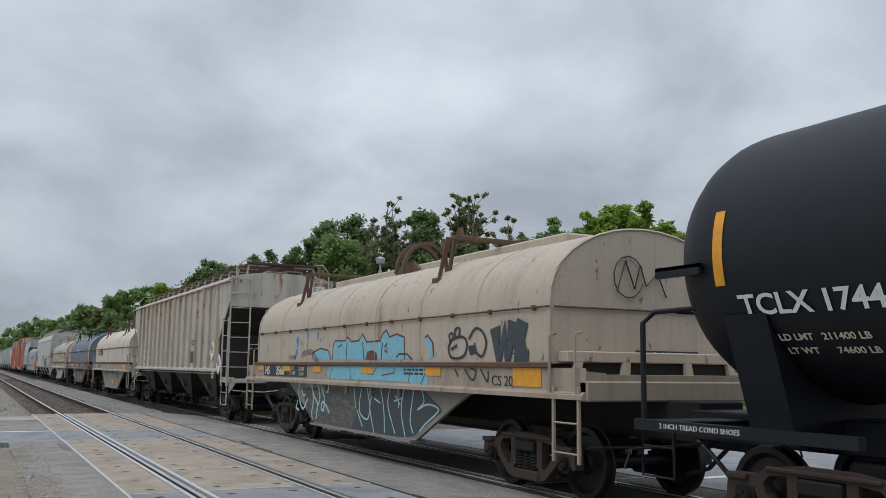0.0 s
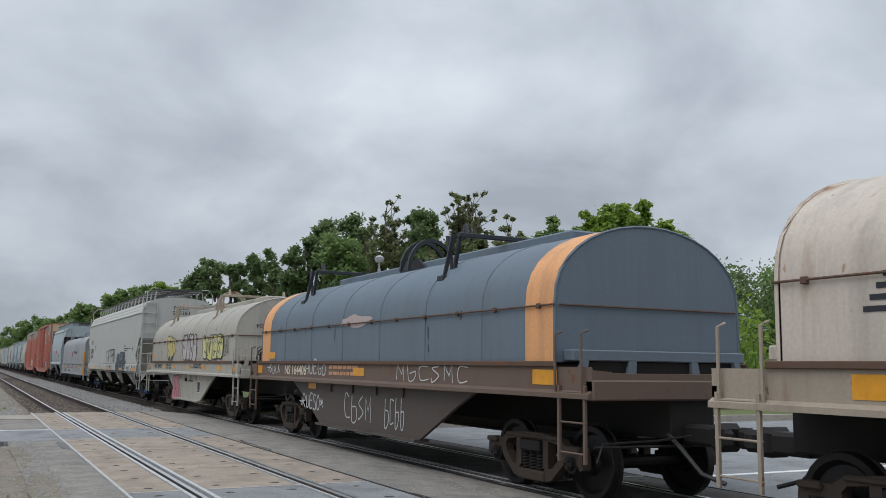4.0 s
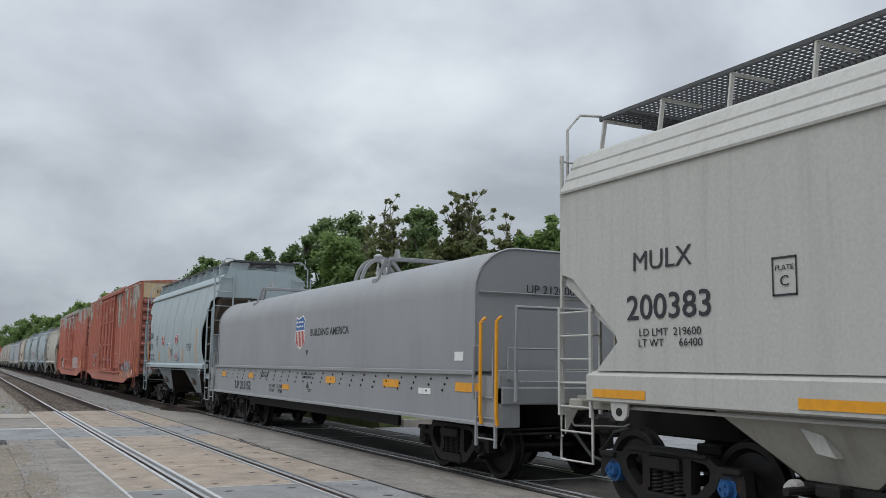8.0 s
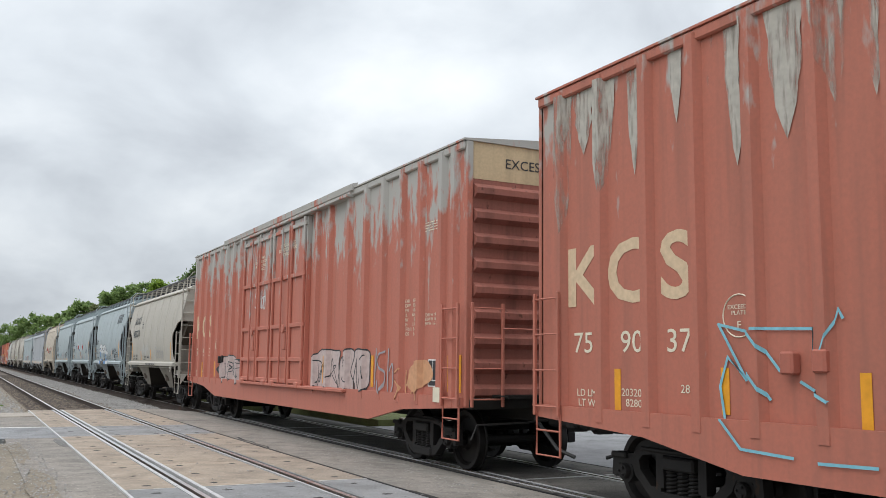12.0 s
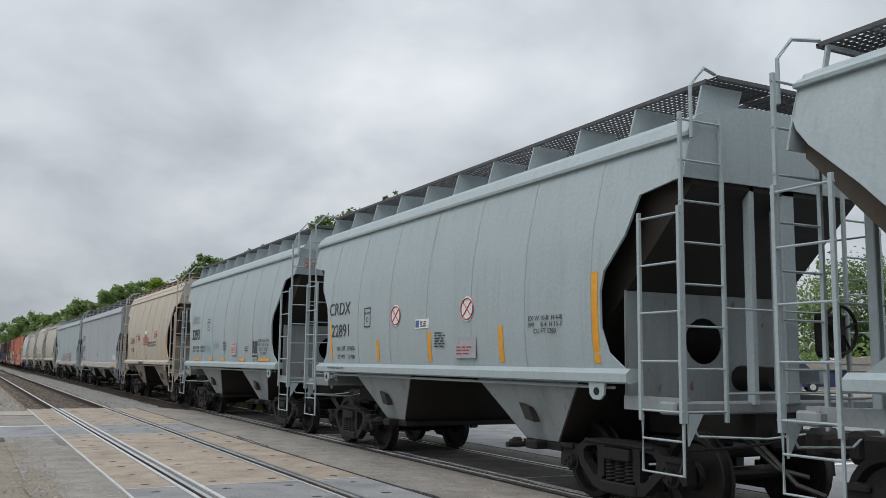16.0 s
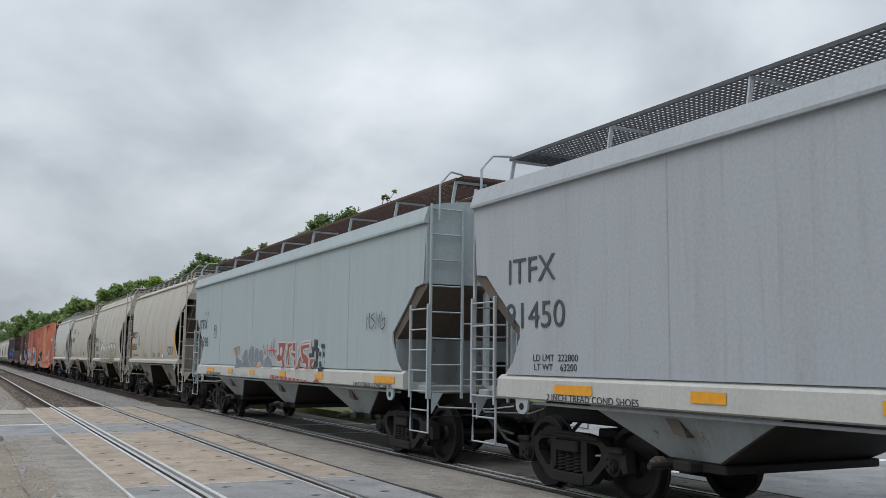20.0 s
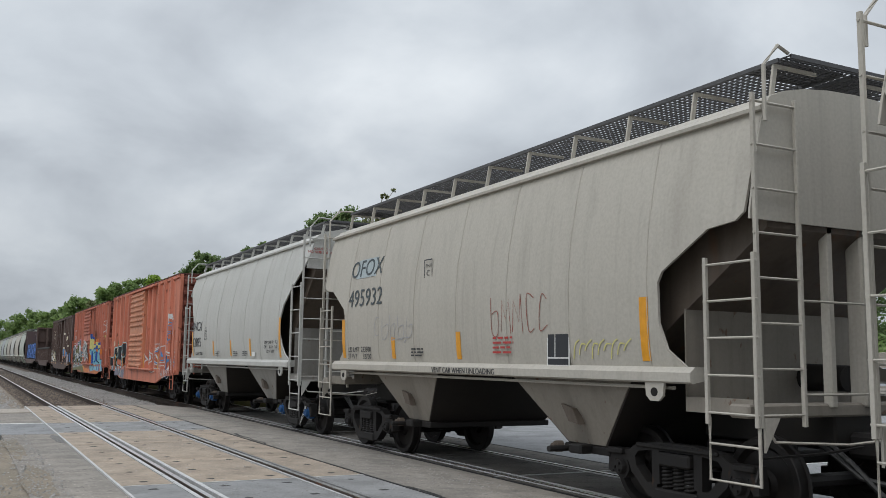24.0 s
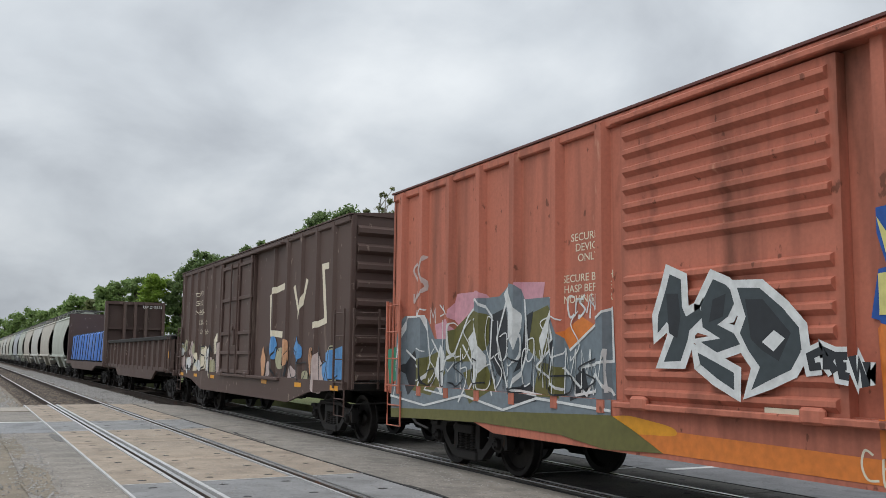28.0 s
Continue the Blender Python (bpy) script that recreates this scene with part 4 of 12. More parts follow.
# ---- box cars ----
def boxcar(label, c, halfbody, half, z0, top, mat, roofmat, endmat, posts, doors, truck, depth=0.07, sillz=0.70, capmat=BROWNSTEEL, ends=9, endtop=None, ladder_side=True, group="box cars", gutter=None, peak=0.17, ribmat=None):
    """posts: where the upright side posts stand. doors: (from, to, kind) with kind 'plug' or 'ridged'."""
    car = thing("boxcar", label, "box car", group)
    L, W = halfbody, 1.50
    for s in (-1, 1):
        part("side_panel", Shape().box(s * W, s * (W - 0.05), -L, L, z0, top), mat, car)
        for y in posts:
            part("side_post", Shape().prism([(s * W, y - 0.10), (s * (W + depth), y - 0.055), (s * (W + depth), y + 0.055), (s * W, y + 0.10)], "z", z0, top - 0.05), mat, car)
        part("side_sill", Shape().prism([(-L + 0.02, z0), (-L + 1.9, z0 - 0.12), (-L + 3.2, sillz - 0.16), (L - 3.2, sillz - 0.16), (L - 1.9, z0 - 0.12), (L - 0.02, z0), (L - 0.02, z0 + 0.16), (-L + 0.02, z0 + 0.16)], "x", s * (W + 0.02), s * (W + 0.075)), mat, car)
        part("top_rail", Shape().box(s * (W - 0.06), s * (W + 0.055), -L, L, top - 0.14, top, 0.02), mat, car)
    part("floor", Shape().box(-W + 0.05, W - 0.05, -L + 0.05, L - 0.05, z0 - 0.02, z0 + 0.12), BLACK, car)
    ro = [(-W - 0.07, top), (-W - 0.07, top + 0.03), (0, top + peak), (W + 0.07, top + 0.03), (W + 0.07, top)]
    rf = Shape().prism(ro, "y", -L - 0.03, L + 0.03)
    for k in range(int(2 * L / 1.2)):
        y = -L + 0.6 + k * 1.2
        part("roof_rib", Shape().prism([(x * 0.93, z + (0.03 if z > top + 0.02 else 0.0)) for x, z in ro], "y", y - 0.04, y + 0.04), roofmat, car)
    part("roof", rf, roofmat, car)
    if gutter:
        for s in (-1, 1):
            part("door_gutter", Shape().prism([(s * (W + 0.058), top - 0.06), (s * (W + 0.10), top - 0.04), (s * (W + 0.11), top + 0.09), (s * (W - 0.02), top + 0.13), (s * (W - 0.02), top + 0.032)], "y", *gutter), mat, car)
    for s in (-1, 1):
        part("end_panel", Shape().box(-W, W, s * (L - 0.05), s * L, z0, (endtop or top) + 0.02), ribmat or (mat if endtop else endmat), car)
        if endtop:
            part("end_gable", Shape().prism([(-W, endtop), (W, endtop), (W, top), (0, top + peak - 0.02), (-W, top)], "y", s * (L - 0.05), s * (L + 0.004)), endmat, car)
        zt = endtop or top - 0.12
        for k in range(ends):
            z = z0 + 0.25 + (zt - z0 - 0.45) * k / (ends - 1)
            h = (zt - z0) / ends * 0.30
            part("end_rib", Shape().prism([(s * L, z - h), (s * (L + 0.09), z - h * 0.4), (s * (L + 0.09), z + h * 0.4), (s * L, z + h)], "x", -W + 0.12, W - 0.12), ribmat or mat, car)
        for q in (-1, 1):
            part("corner_post", Shape().box(q * (W + 0.02), q * (W - 0.10), s * (L - 0.03), s * (L + 0.03), z0, top, 0.015), mat, car)
        part("end_sill", Shape().box(-1.45, 1.45, s * (L - 0.1), s * (L + 0.12), z0 - 0.02, z0 + 0.16, 0.02), BLACK, car)
        part("end_platform", grating(2.2, 0.4, BLACK), BLACK, car).matrix_basis = pose(0, s * (L + 0.33), z0 + 0.2, 0, 0, 90)
        part("centre_sill", Shape().box(-0.34, 0.34, s * (L - 2.4), s * (half - 0.7), 0.70, z0, 0.02), BLACK, car)
        x = -W - depth - 0.03
        yo, yi = s * (L - 0.03), s * (L - 0.50)
        ladder(car, (x, yo), (x, yi), z0 + 0.02, z0 + 1.65, 4, mat, name="side_ladder")
        ladder(car, (-W + 0.02, s * (L + 0.16)), (-W + 0.55, s * (L + 0.16)), z0 + 0.02, z0 + 1.65, 4, mat, name="end_ladder")
        stirrup(car, x + 0.03, yo, yi, 0.42, z0 + 0.05, mat)
        part("handrail", Shape().tube([(-W + 0.5, s * (L + 0.22), z0 + 1.25), (W - 0.3, s * (L + 0.22), z0 + 1.25)], 0.016, 6), mat, car)
    for a, b, kind in doors:
        for s in (-1, 1):
            x = s * (W + depth + 0.015)
            lo, hi = z0 + 0.13, top - 0.20
            d = part("door", Shape().box(s * (W + 0.005), x, a, b, lo, hi), mat, car)
            if kind == "ridged":
                n = 15
                for k in range(n):
                    z = lo + 0.14 + (hi - lo - 0.28) * k / (n - 1)
                    if k == n // 2:
                        continue
                    part("door_ridge", Shape().prism([(x, z - 0.085), (x + s * 0.055, z - 0.03), (x + s * 0.055, z + 0.02), (x, z + 0.05)], "y", a + 0.08, b - 0.08), mat, d)
            else:
                for z in (lo + 0.10, lo + 0.62, lo + (hi - lo) * 0.36, lo + (hi - lo) * 0.66, hi - 0.16):
                    part("door_rail", Shape().box(x, x + s * 0.05, a + 0.03, b - 0.03, z - 0.05, z + 0.05, 0.012), mat, d)
                for y in (a + 0.10, a + (b - a) * 0.4, b - 0.10):
                    part("door_stile", Shape().box(x, x + s * 0.06, y - 0.04, y + 0.04, lo, hi, 0.012), mat, d)
                for y in (a + (b - a) * 0.40, a + (b - a) * 0.62):
                    part("lock_rod", Shape().tube([(x + s * 0.07, y + 0.05, lo + 0.05), (x + s * 0.07, y + 0.05, hi - 0.1)], 0.022, 6), mat, d)
                ym = a + (b - a) * 0.5
                part("lock_gear", Shape().box(x + s * 0.02, x + s * 0.10, ym - 0.08, ym + 0.08, lo + 0.85, lo + 1.30, 0.02).lathe([(0, 0), (0, 0.10), (s * 0.03, 0.10), (s * 0.03, 0)], "x", (x + s * 0.10, ym, lo + 1.35), 12), mat, d)
            for y in (a + 0.3, b - 0.3):
                part("door_roller", Shape().box(x, x + s * 0.09, y - 0.12, y + 0.12, lo - 0.06, lo + 0.10, 0.03), mat, d)
    if doors:
        a, b = min(d[0] for d in doors), max(d[1] for d in doors)
        for s in (-1, 1):
            for z in (z0 + 0.08, top - 0.175):
                part("door_track", Shape().box(s * W, s * (W + depth + 0.085), a - min(b - a, 3.0) * 0.75, b + 0.1, z, z + 0.07, 0.012), mat, car)
    part("brake_rigging", Shape().box(0.2, 0.9, -1.4, 0.4, 0.55, 0.85, 0.05).tube([(-0.9, -3.2, 0.62), (-0.9, 2.6, 0.62)], 0.03, 6).tube([(-0.6, -2.2, 0.55), (-0.6, 3.6, 0.60)], 0.03, 6), BLACK, car)
    part("underframe_beam", Shape().box(-0.34, 0.34, -L + 2.0, L - 2.0, 0.55, z0 - 0.03, 0.02), BLACK, car)
    bogie(car, -truck, capmat)
    bogie(car, truck, capmat)
    couplers(car, half)
    ROW.append((car, c))
    return car


# ---- coil cars ----
def coil_car(label, c, halfhood, half, hoodmat, deckmat, bellymat, endmat, top=3.62, spring=2.45, base=1.68, truck=4.35, belly=True, straps=7, bandmat=None, hoops=True, brakeend=False, flat_hood=False, framemat=None, liftmat=None):
    car = thing("coil_car", label, "coil car", "coil cars")
    L = halfhood
    W = 1.56
    # deck with its side sills
    ld = L + 0.75
    for s in (-1, 1):
        part("side_sill", Shape().prism([(s * 1.30, base - 0.12), (s * 1.58, base - 0.10), (s * 1.60, base - 0.06), (s * 1.60, base - 0.74), (s * 1.64, base - 0.76), (s * 1.64, base - 0.80), (s * 1.30, base - 0.80)] if flat_hood else [(s * 1.30, base - 0.12), (s * 1.58, base - 0.10), (s * 1.60, base - 0.06), (s * 1.60, base - 0.36), (s * 1.66, base - 0.40), (s * 1.66, base - 0.46), (s * 1.30, base - 0.46)], "y", -ld, ld), deckmat, car)
        part("deck_rail", Shape().box(s * 1.60, s * 1.645, -L - 0.1, L + 0.1, base - 0.06, base + 0.015, 0.01), RUSTIRON if not flat_hood else deckmat, car)
        if belly:
            a, b = truck - 1.45, truck - 2.65
            part("belly_plate", Shape().prism([(-a - 0.5, base - 0.46), (-a, base - 0.70), (-b, 0.34), (b, 0.34), (a, base - 0.70), (a + 0.5, base - 0.46)], "x", s * 1.40, s * 1.46), bellymat, car)
            part("belly_flange", Shape().box(s * 1.28, s * 1.56, -b, b, 0.30, 0.345), bellymat, car)
            for y in np.linspace(-b + 0.6, b - 0.6, 4):
                part("sill_clip", Shape().box(s * 1.46, s * 1.50, y - 0.05, y + 0.05, base - 0.64, base - 0.46, 0.01), bellymat, car)
        else:
            part("belly_plate", Shape().box(s * 1.34, s * 1.40, -truck + 1.4, truck - 1.4, 0.50, base - 0.46), BLACK, car)
            for k in range(0 if flat_hood else 18):
                y = -L + 0.4 + k * (2 * L - 0.8) / 17
                part("gusset", Shape().prism([(s * 1.60, base - 0.42), (s * 1.66, base - 0.40), (s * 1.60, base - 0.10)], "y", y - 0.015, y + 0.015), deckmat, car)
    part("deck", Shape().box(-1.30, 1.30, -ld, ld, base - 0.46, base - 0.14), deckmat, car)
    part("centre_sill", Shape().box(-0.36, 0.36, -half + 0.7, half - 0.7, 0.70, base - 0.46, 0.02), BLACK, car)
    # the hood: upright sides and a round back
    if flat_hood:
        r = top - spring
        arch = [(-W, base), (-W, spring)] + [(-W + r - r * math.cos(math.pi / 2 * k / 7), spring + r * math.sin(math.pi / 2 * k / 7)) for k in range(1, 8)]
        arch += [(-x, z) for x, z in arch[::-1]]
    else:
        arch = [(-W, base), (-W, spring)] + [(-W * math.cos(math.pi * k / 18), spring + (top - spring) * math.sin(math.pi * k / 18) ** 0.85) for k in range(1, 18)] + [(W, spring), (W, base)]
    hood = part("hood", Shape().loft([[(x, y, z) for x, z in arch] for y in np.linspace(-L, L, 9)], closed=False), hoodmat, car, smooth=True)
    if bandmat:
        for s in (-1, 1):
            band = [(x * 1.004, z + (0.005 if z > spring else 0)) for x, z in arch]
            part("hood_band", Shape().loft([[(x, s * (L - 0.62), z) for x, z in band], [(x, s * (L + 0.004), z) for x, z in band]], closed=False), bandmat, hood, smooth=True)
    for s in (-1, 1):
        part("hood_end", Shape().prism(arch, "y", s * (L - 0.03), s * (L + 0.008)), endmat, hood)
        rim = Shape().tube([(x * 1.003, s * (L + 0.004), z) for x, z in arch], 0.022, 5)
        part("hood_rim", rim, endmat, hood)
    if straps:
        for k in range(1, straps):
            y = -L + 2 * L * k / straps
            part("hood_seam", Shape().tube([(x * 1.002, y, z + 0.002) for x, z in arch], 0.011, 4), hoodmat, hood)
        for s in (-1, 1):
            part("clamp_bar", Shape().tube([(s * (W + 0.03), -L - 0.03, spring), (s * (W + 0.03), L + 0.03, spring)], 0.014, 6), RUSTIRON, hood)
            for k in range(12):
                y = -L + 0.3 + k * (2 * L - 0.6) / 11
                part("clamp", Shape().box(s * W, s * (W + 0.05), y - 0.03, y + 0.03, spring - 0.04, spring + 0.03, 0.008), RUSTIRON, hood)
    part("clamp_bar", Shape().tube([(-1.5, -L - 0.03, spring), (1.5, -L - 0.03, spring)], 0.014, 6), RUSTIRON if straps else endmat, hood)
    # lifting gear on the back
    lift = liftmat or (RUSTIRON if straps else endmat)

    def arch_at(x):
        for (x0, z0), (x1, z1) in zip(arch, arch[1:]):
            if x0 <= x <= x1 and x1 > x0:
                return z0 + (z1 - z0) * (x - x0) / (x1 - x0)
        return top
    for y in (-L * 0.45, L * 0.62):
        for s in (-1, 1):
            v = Shape()
            zt = top + 0.28
            zb = arch_at(-1.32)
            for k in (-1, 1):
                v.prism([(y - 0.025, zb), (y + 0.025, zb), (y + k * 0.20 + 0.03, zt), (y + k * 0.20 - 0.03, zt)], "x", s * 1.10, s * 1.15)
            v.prism([(y - 0.10, zt - 0.06), (y, zt + 0.20), (y + 0.05, zt + 0.20), (y + 0.15, zt - 0.06), (y + 0.08, zt - 0.06), (y + 0.02, zt + 0.1), (y - 0.04, zt - 0.06)], "x", s * 0.86, s * 0.92)
            v.prism([(s * 1.34, zb - 0.05), (s * 1.26, zb + 0.05), (s * 1.08, zt), (s * 1.17, zt)], "y", y - 0.015, y + 0.015)
            v.box(s * 1.38, s * 1.22, y - 0.10, y + 0.10, zb - 0.06, zb + 0.03, 0.01)
            part("lift_bracket", v, lift, hood)
        part("lift_beam", Shape().box(-1.16, 1.16, y - 0.25, y - 0.17, zt - 0.08, zt, 0.01), lift, hood)
    if hoops:
        for y in (0.14, 0.46) if not flat_hood else (-0.62, -0.30):
            pts = [(0.54 * math.cos(math.pi * k / 10), y, top - 0.02 + 0.70 * math.sin(math.pi * k / 10)) for k in range(11)]
            part("lift_hoop", Shape().loft([[(x * 0.88, y - 0.03, top - 0.02 + (z - top + 0.02) * 0.88) for x, _, z in pts], [(x, y - 0.03, z) for x, _, z in pts], [(x, y + 0.03, z) for x, _, z in pts], [(x * 0.88, y + 0.03, top - 0.02 + (z - top + 0.02) * 0.88) for x, _, z in pts]], closed=False), lift, hood)
        part("ridge_beam", Shape().box(-0.28, 0.28, -L * 0.78, L * 0.70, top - 0.04, top + 0.15, 0.03), hoodmat if straps else endmat, hood)
        part("hoop_base", Shape().prism([(-0.25, top), (0.85, top), (0.55, top + 0.22), (0.05, top + 0.22)], "x", -0.34, -0.30), lift, hood) if not flat_hood else None
    # end platforms
    for s in (-1, 1):
        yo = s * (ld + 0.02)
        part("end_sill", Shape().box(-1.60, 1.60, s * (ld - 0.12), yo, base - 0.48, base - 0.22, 0.02), deckmat, car)
        # on strapped hoods a black plate stands in for the shaded openings between struts
        part("bulkhead", Shape().box(-1.25, 1.25, s * (L + 0.12), s * (L + 0.18), base - 0.2, base + 0.02, 0.01), BLACK if straps else hoodmat, car)
        if straps:
            part("end_beam", Shape().box(-1.45, 1.45, s * (L + 0.02), s * (L + 0.22), base + 0.02, base + 0.17, 0.015), hoodmat, car)
            for x in (-1.35, -0.55, 0.55, 1.35):
                part("end_strut", Shape().prism([(x - 0.07, base - 0.22), (x + 0.07, base - 0.22), (x * 0.94 + 0.05, base + 0.03), (x * 0.94 - 0.05, base + 0.03)], "y", s * (L + 0.18), s * (L + 0.24)), hoodmat, car)
        x = -1.63
        for y in (s * (L + 0.12), s * (L + 0.62)):
            part("grab_iron", Shape().tube([(x, y, base - 0.42), (x - 0.02, y, base - 0.30), (x - 0.02, y, base + 0.36), (x + 0.08, y, base + 0.40)], 0.018, 6), deckmat, car)
        ladder(car, (x, s * (L + 0.18)), (x, s * (L + 0.66)), 0.42, base - 0.3, 3, deckmat, name="side_ladder")
        if brakeend or flat_hood:
            part("handrail", Shape().tube([(-1.5, yo, base - 0.1), (-1.5, yo, base + 0.34), (-0.7, yo, base + 0.34), (-0.7, yo, base - 0.1)], 0.018, 6).tube([(1.5, yo, base - 0.1), (1.5, yo, base + 0.34), (0.7, yo, base + 0.34), (0.7, yo, base - 0.1)], 0.018, 6), deckmat, car)
    part("brake_rod", Shape().tube([(-1.5, -ld + 0.1, 0.62), (0.8, -ld + 0.1, 0.60)], 0.02, 6), BROWNSTEEL, car)
    if brakeend:
        brake_wheel(car, -0.9, -ld - 0.06, base + 0.12, BLACK)
    bogie(car, -truck, framemat=framemat or (DUSTYIRON if straps else None))
    bogie(car, truck, framemat=framemat or (DUSTYIRON if straps else None))
    couplers(car, half)
    ROW.append((car, c))
    return car


# ---- tank car ----
def tank_car(label, c, L, half, mat):
    car = thing("tank_car", label, "tank car")
    R, cz = 1.55, 2.83
    head = [(-L - 0.95 * math.cos(a), R * math.sin(a) ** 0.9) for a in np.linspace(0.02, math.pi / 2, 10)]
    part("tank", Shape().lathe(head + [(-y, r) for y, r in head[::-1]], "y", (0, 0, cz), 56), mat, car, smooth=True)
    part("manway", Shape().lathe([(0, 0), (0, 0.55), (0.35, 0.55), (0.38, 0.3), (0.38, 0)], "z", (0, 0, cz + R - 0.05), 20), mat, car, smooth=True)
    for s in (-1, 1):
        y = s * (L - 0.35)
        saddle = [(-1.05, 0.86)] + [(R * 1.01 * math.sin(a), cz - R * 1.01 * math.cos(a)) for a in np.linspace(-1.15, 1.15, 13)] + [(1.05, 0.86)]
        part("saddle", Shape().prism(saddle, "y", y - 0.25, y + 0.25), mat, car)
        part("head_bracket", Shape().box(-1.62, -1.02, s * (L + 0.02), s * (L + 0.62), cz - 0.12, cz - 0.08).box(-1.62, -1.58, s * (L + 0.02), s * (L + 0.62), cz - 0.2, cz - 0.08), mat, car)
        part("stub_sill", Shape().box(-0.4, 0.4, s * (L - 1.8), s * (half - 0.7), 0.75, 1.12, 0.02), mat, car)
        part("end_platform", Shape().box(-1.55, 1.55, s * (L + 0.55), s * (L + 1.0), 0.98, 1.04, 0.01).box(-1.6, -1.5, s * (L - 1.6), s * (L + 1.0), 0.93, 1.05).box(1.5, 1.6, s * (L - 1.6), s * (L + 1.0), 0.93, 1.05), mat, car)
        part("handrail", Shape().tube([(-1.5, s * (L + 0.95), 1.0), (-1.5, s * (L + 0.95), 2.15), (-1.42, s * (L + 0.85), 2.28), (-1.30, s * (L + 0.3), 2.30), (-1.2, s * (L + 0.1), 2.30)], 0.03, 8).tube([(1.5, s * (L + 0.95), 1.0), (1.5, s * (L + 0.95), 2.3), (-1.0, s * (L + 0.95), 2.3)], 0.02, 8), mat, car)
        stirrup(car, -1.52, s * (L + 0.5), s * (L + 0.95), 0.42, 0.98, mat)
    # reflector follows the curve of the shell
    for s in (-1, 1):
        rows = []
        for a in np.linspace(-0.22, 0.30, 8):
            rows.append([(-(R + 0.006) * math.cos(a), s * (L - 0.22), cz + (R + 0.006) * math.sin(a)), (-(R + 0.006) * math.cos(a), s * (L - 0.10), cz + (R + 0.006) * math.sin(a))])
        part("reflector", Shape().loft(rows, closed=False), ORANGE, car, "orange reflector stripe")
    for text, z, size, y in (("TCLX 1744", cz - 0.56, 0.215, L - 1.07), ("LD LMT   211400 LB", cz - 0.88, 0.075, L - 1.08), ("LT WT      74600 LB", cz - 1.01, 0.075, L - 1.10)):
        a = math.asin((z - cz) / R)
        m = Matrix.Translation((-(R + 0.012) * math.cos(a), y, cz + (R + 0.012) * math.sin(a))) @ pose(0, 0, 0, 0, math.degrees(a) * -1 * -1, 0) @ on_side(0, 0, 0)
        lettering(car, text, size, m, WHITE if size > 0.2 else CREAM, bold=0.03)
    lettering(car, "2 INCH TREAD COND SHOES", 0.055, on_side(L + 0.1, 0.99, -1.605), WHITE)
    bogie(car, -(L - 0.9), framemat=DUSTYIRON)
    bogie(car, L - 0.9, framemat=DUSTYIRON)
    couplers(car, half)
    ROW.append((car, c))
    return car


# ---- gondola and bulkhead flat car ----
def gondola(label, c, L, half, mat):
    car = thing("gondola_car", label, "gondola")
    for s in (-1, 1):
        part("side_panel", Shape().box(s * 1.42, s * 1.48, -L, L, 0.95, 2.25), mat, car)
        part("top_chord", Shape().box(s * 1.38, s * 1.60, -L, L, 2.20, 2.36, 0.02), BROWNSTEEL, car)
        part("side_sill", Shape().prism([(-L, 1.0), (-L + 2.6, 1.0), (-L + 3.4, 0.62), (L - 3.4, 0.62), (L - 2.6, 1.0), (L, 1.0), (L, 1.14), (-L, 1.14)], "x", s * 1.48, s * 1.56), mat, car)
        for k in range(15):
            y = -L + 0.1 + (2 * L - 0.2) * k / 14
            part("side_post", Shape().prism([(s * 1.48, y - 0.10), (s * 1.58, y - 0.06), (s * 1.58, y + 0.06), (s * 1.48, y + 0.10)], "z", 1.0, 2.22), mat, car)
        part("end_panel", Shape().box(-1.45, 1.45, s * (L - 0.06), s * L, 0.95, 2.30), mat, car)
        for z in (1.2, 1.6, 2.0):
            part("end_rib", Shape().box(-1.4, 1.4, s * L, s * (L + 0.1), z - 0.08, z + 0.08, 0.03), mat, car)
        part("end_sill", Shape().box(-1.5, 1.5, s * (L - 0.05), s * (L + 0.15), 0.86, 1.06, 0.02), mat, car)
        ladder(car, (-1.62, s * (L - 0.05)), (-1.62, s * (L - 0.5)), 0.95, 2.3, 4, mat, name="side_ladder")
    part("floor", Shape().box(-1.42, 1.42, -L, L, 0.95, 1.05), BLACK, car)
    part("centre_sill", Shape().box(-0.36, 0.36, -half + 0.7, half - 0.7, 0.66, 0.95, 0.02), BLACK, car)
    patch(car, -L + 0.85, -L + 0.45, 1.5, 1.75, ORANGE, -1.485)
    bogie(car, -L + 1.7)
    bogie(car, L - 1.7)
    couplers(car, half)
    ROW.append((car, c))
    return car


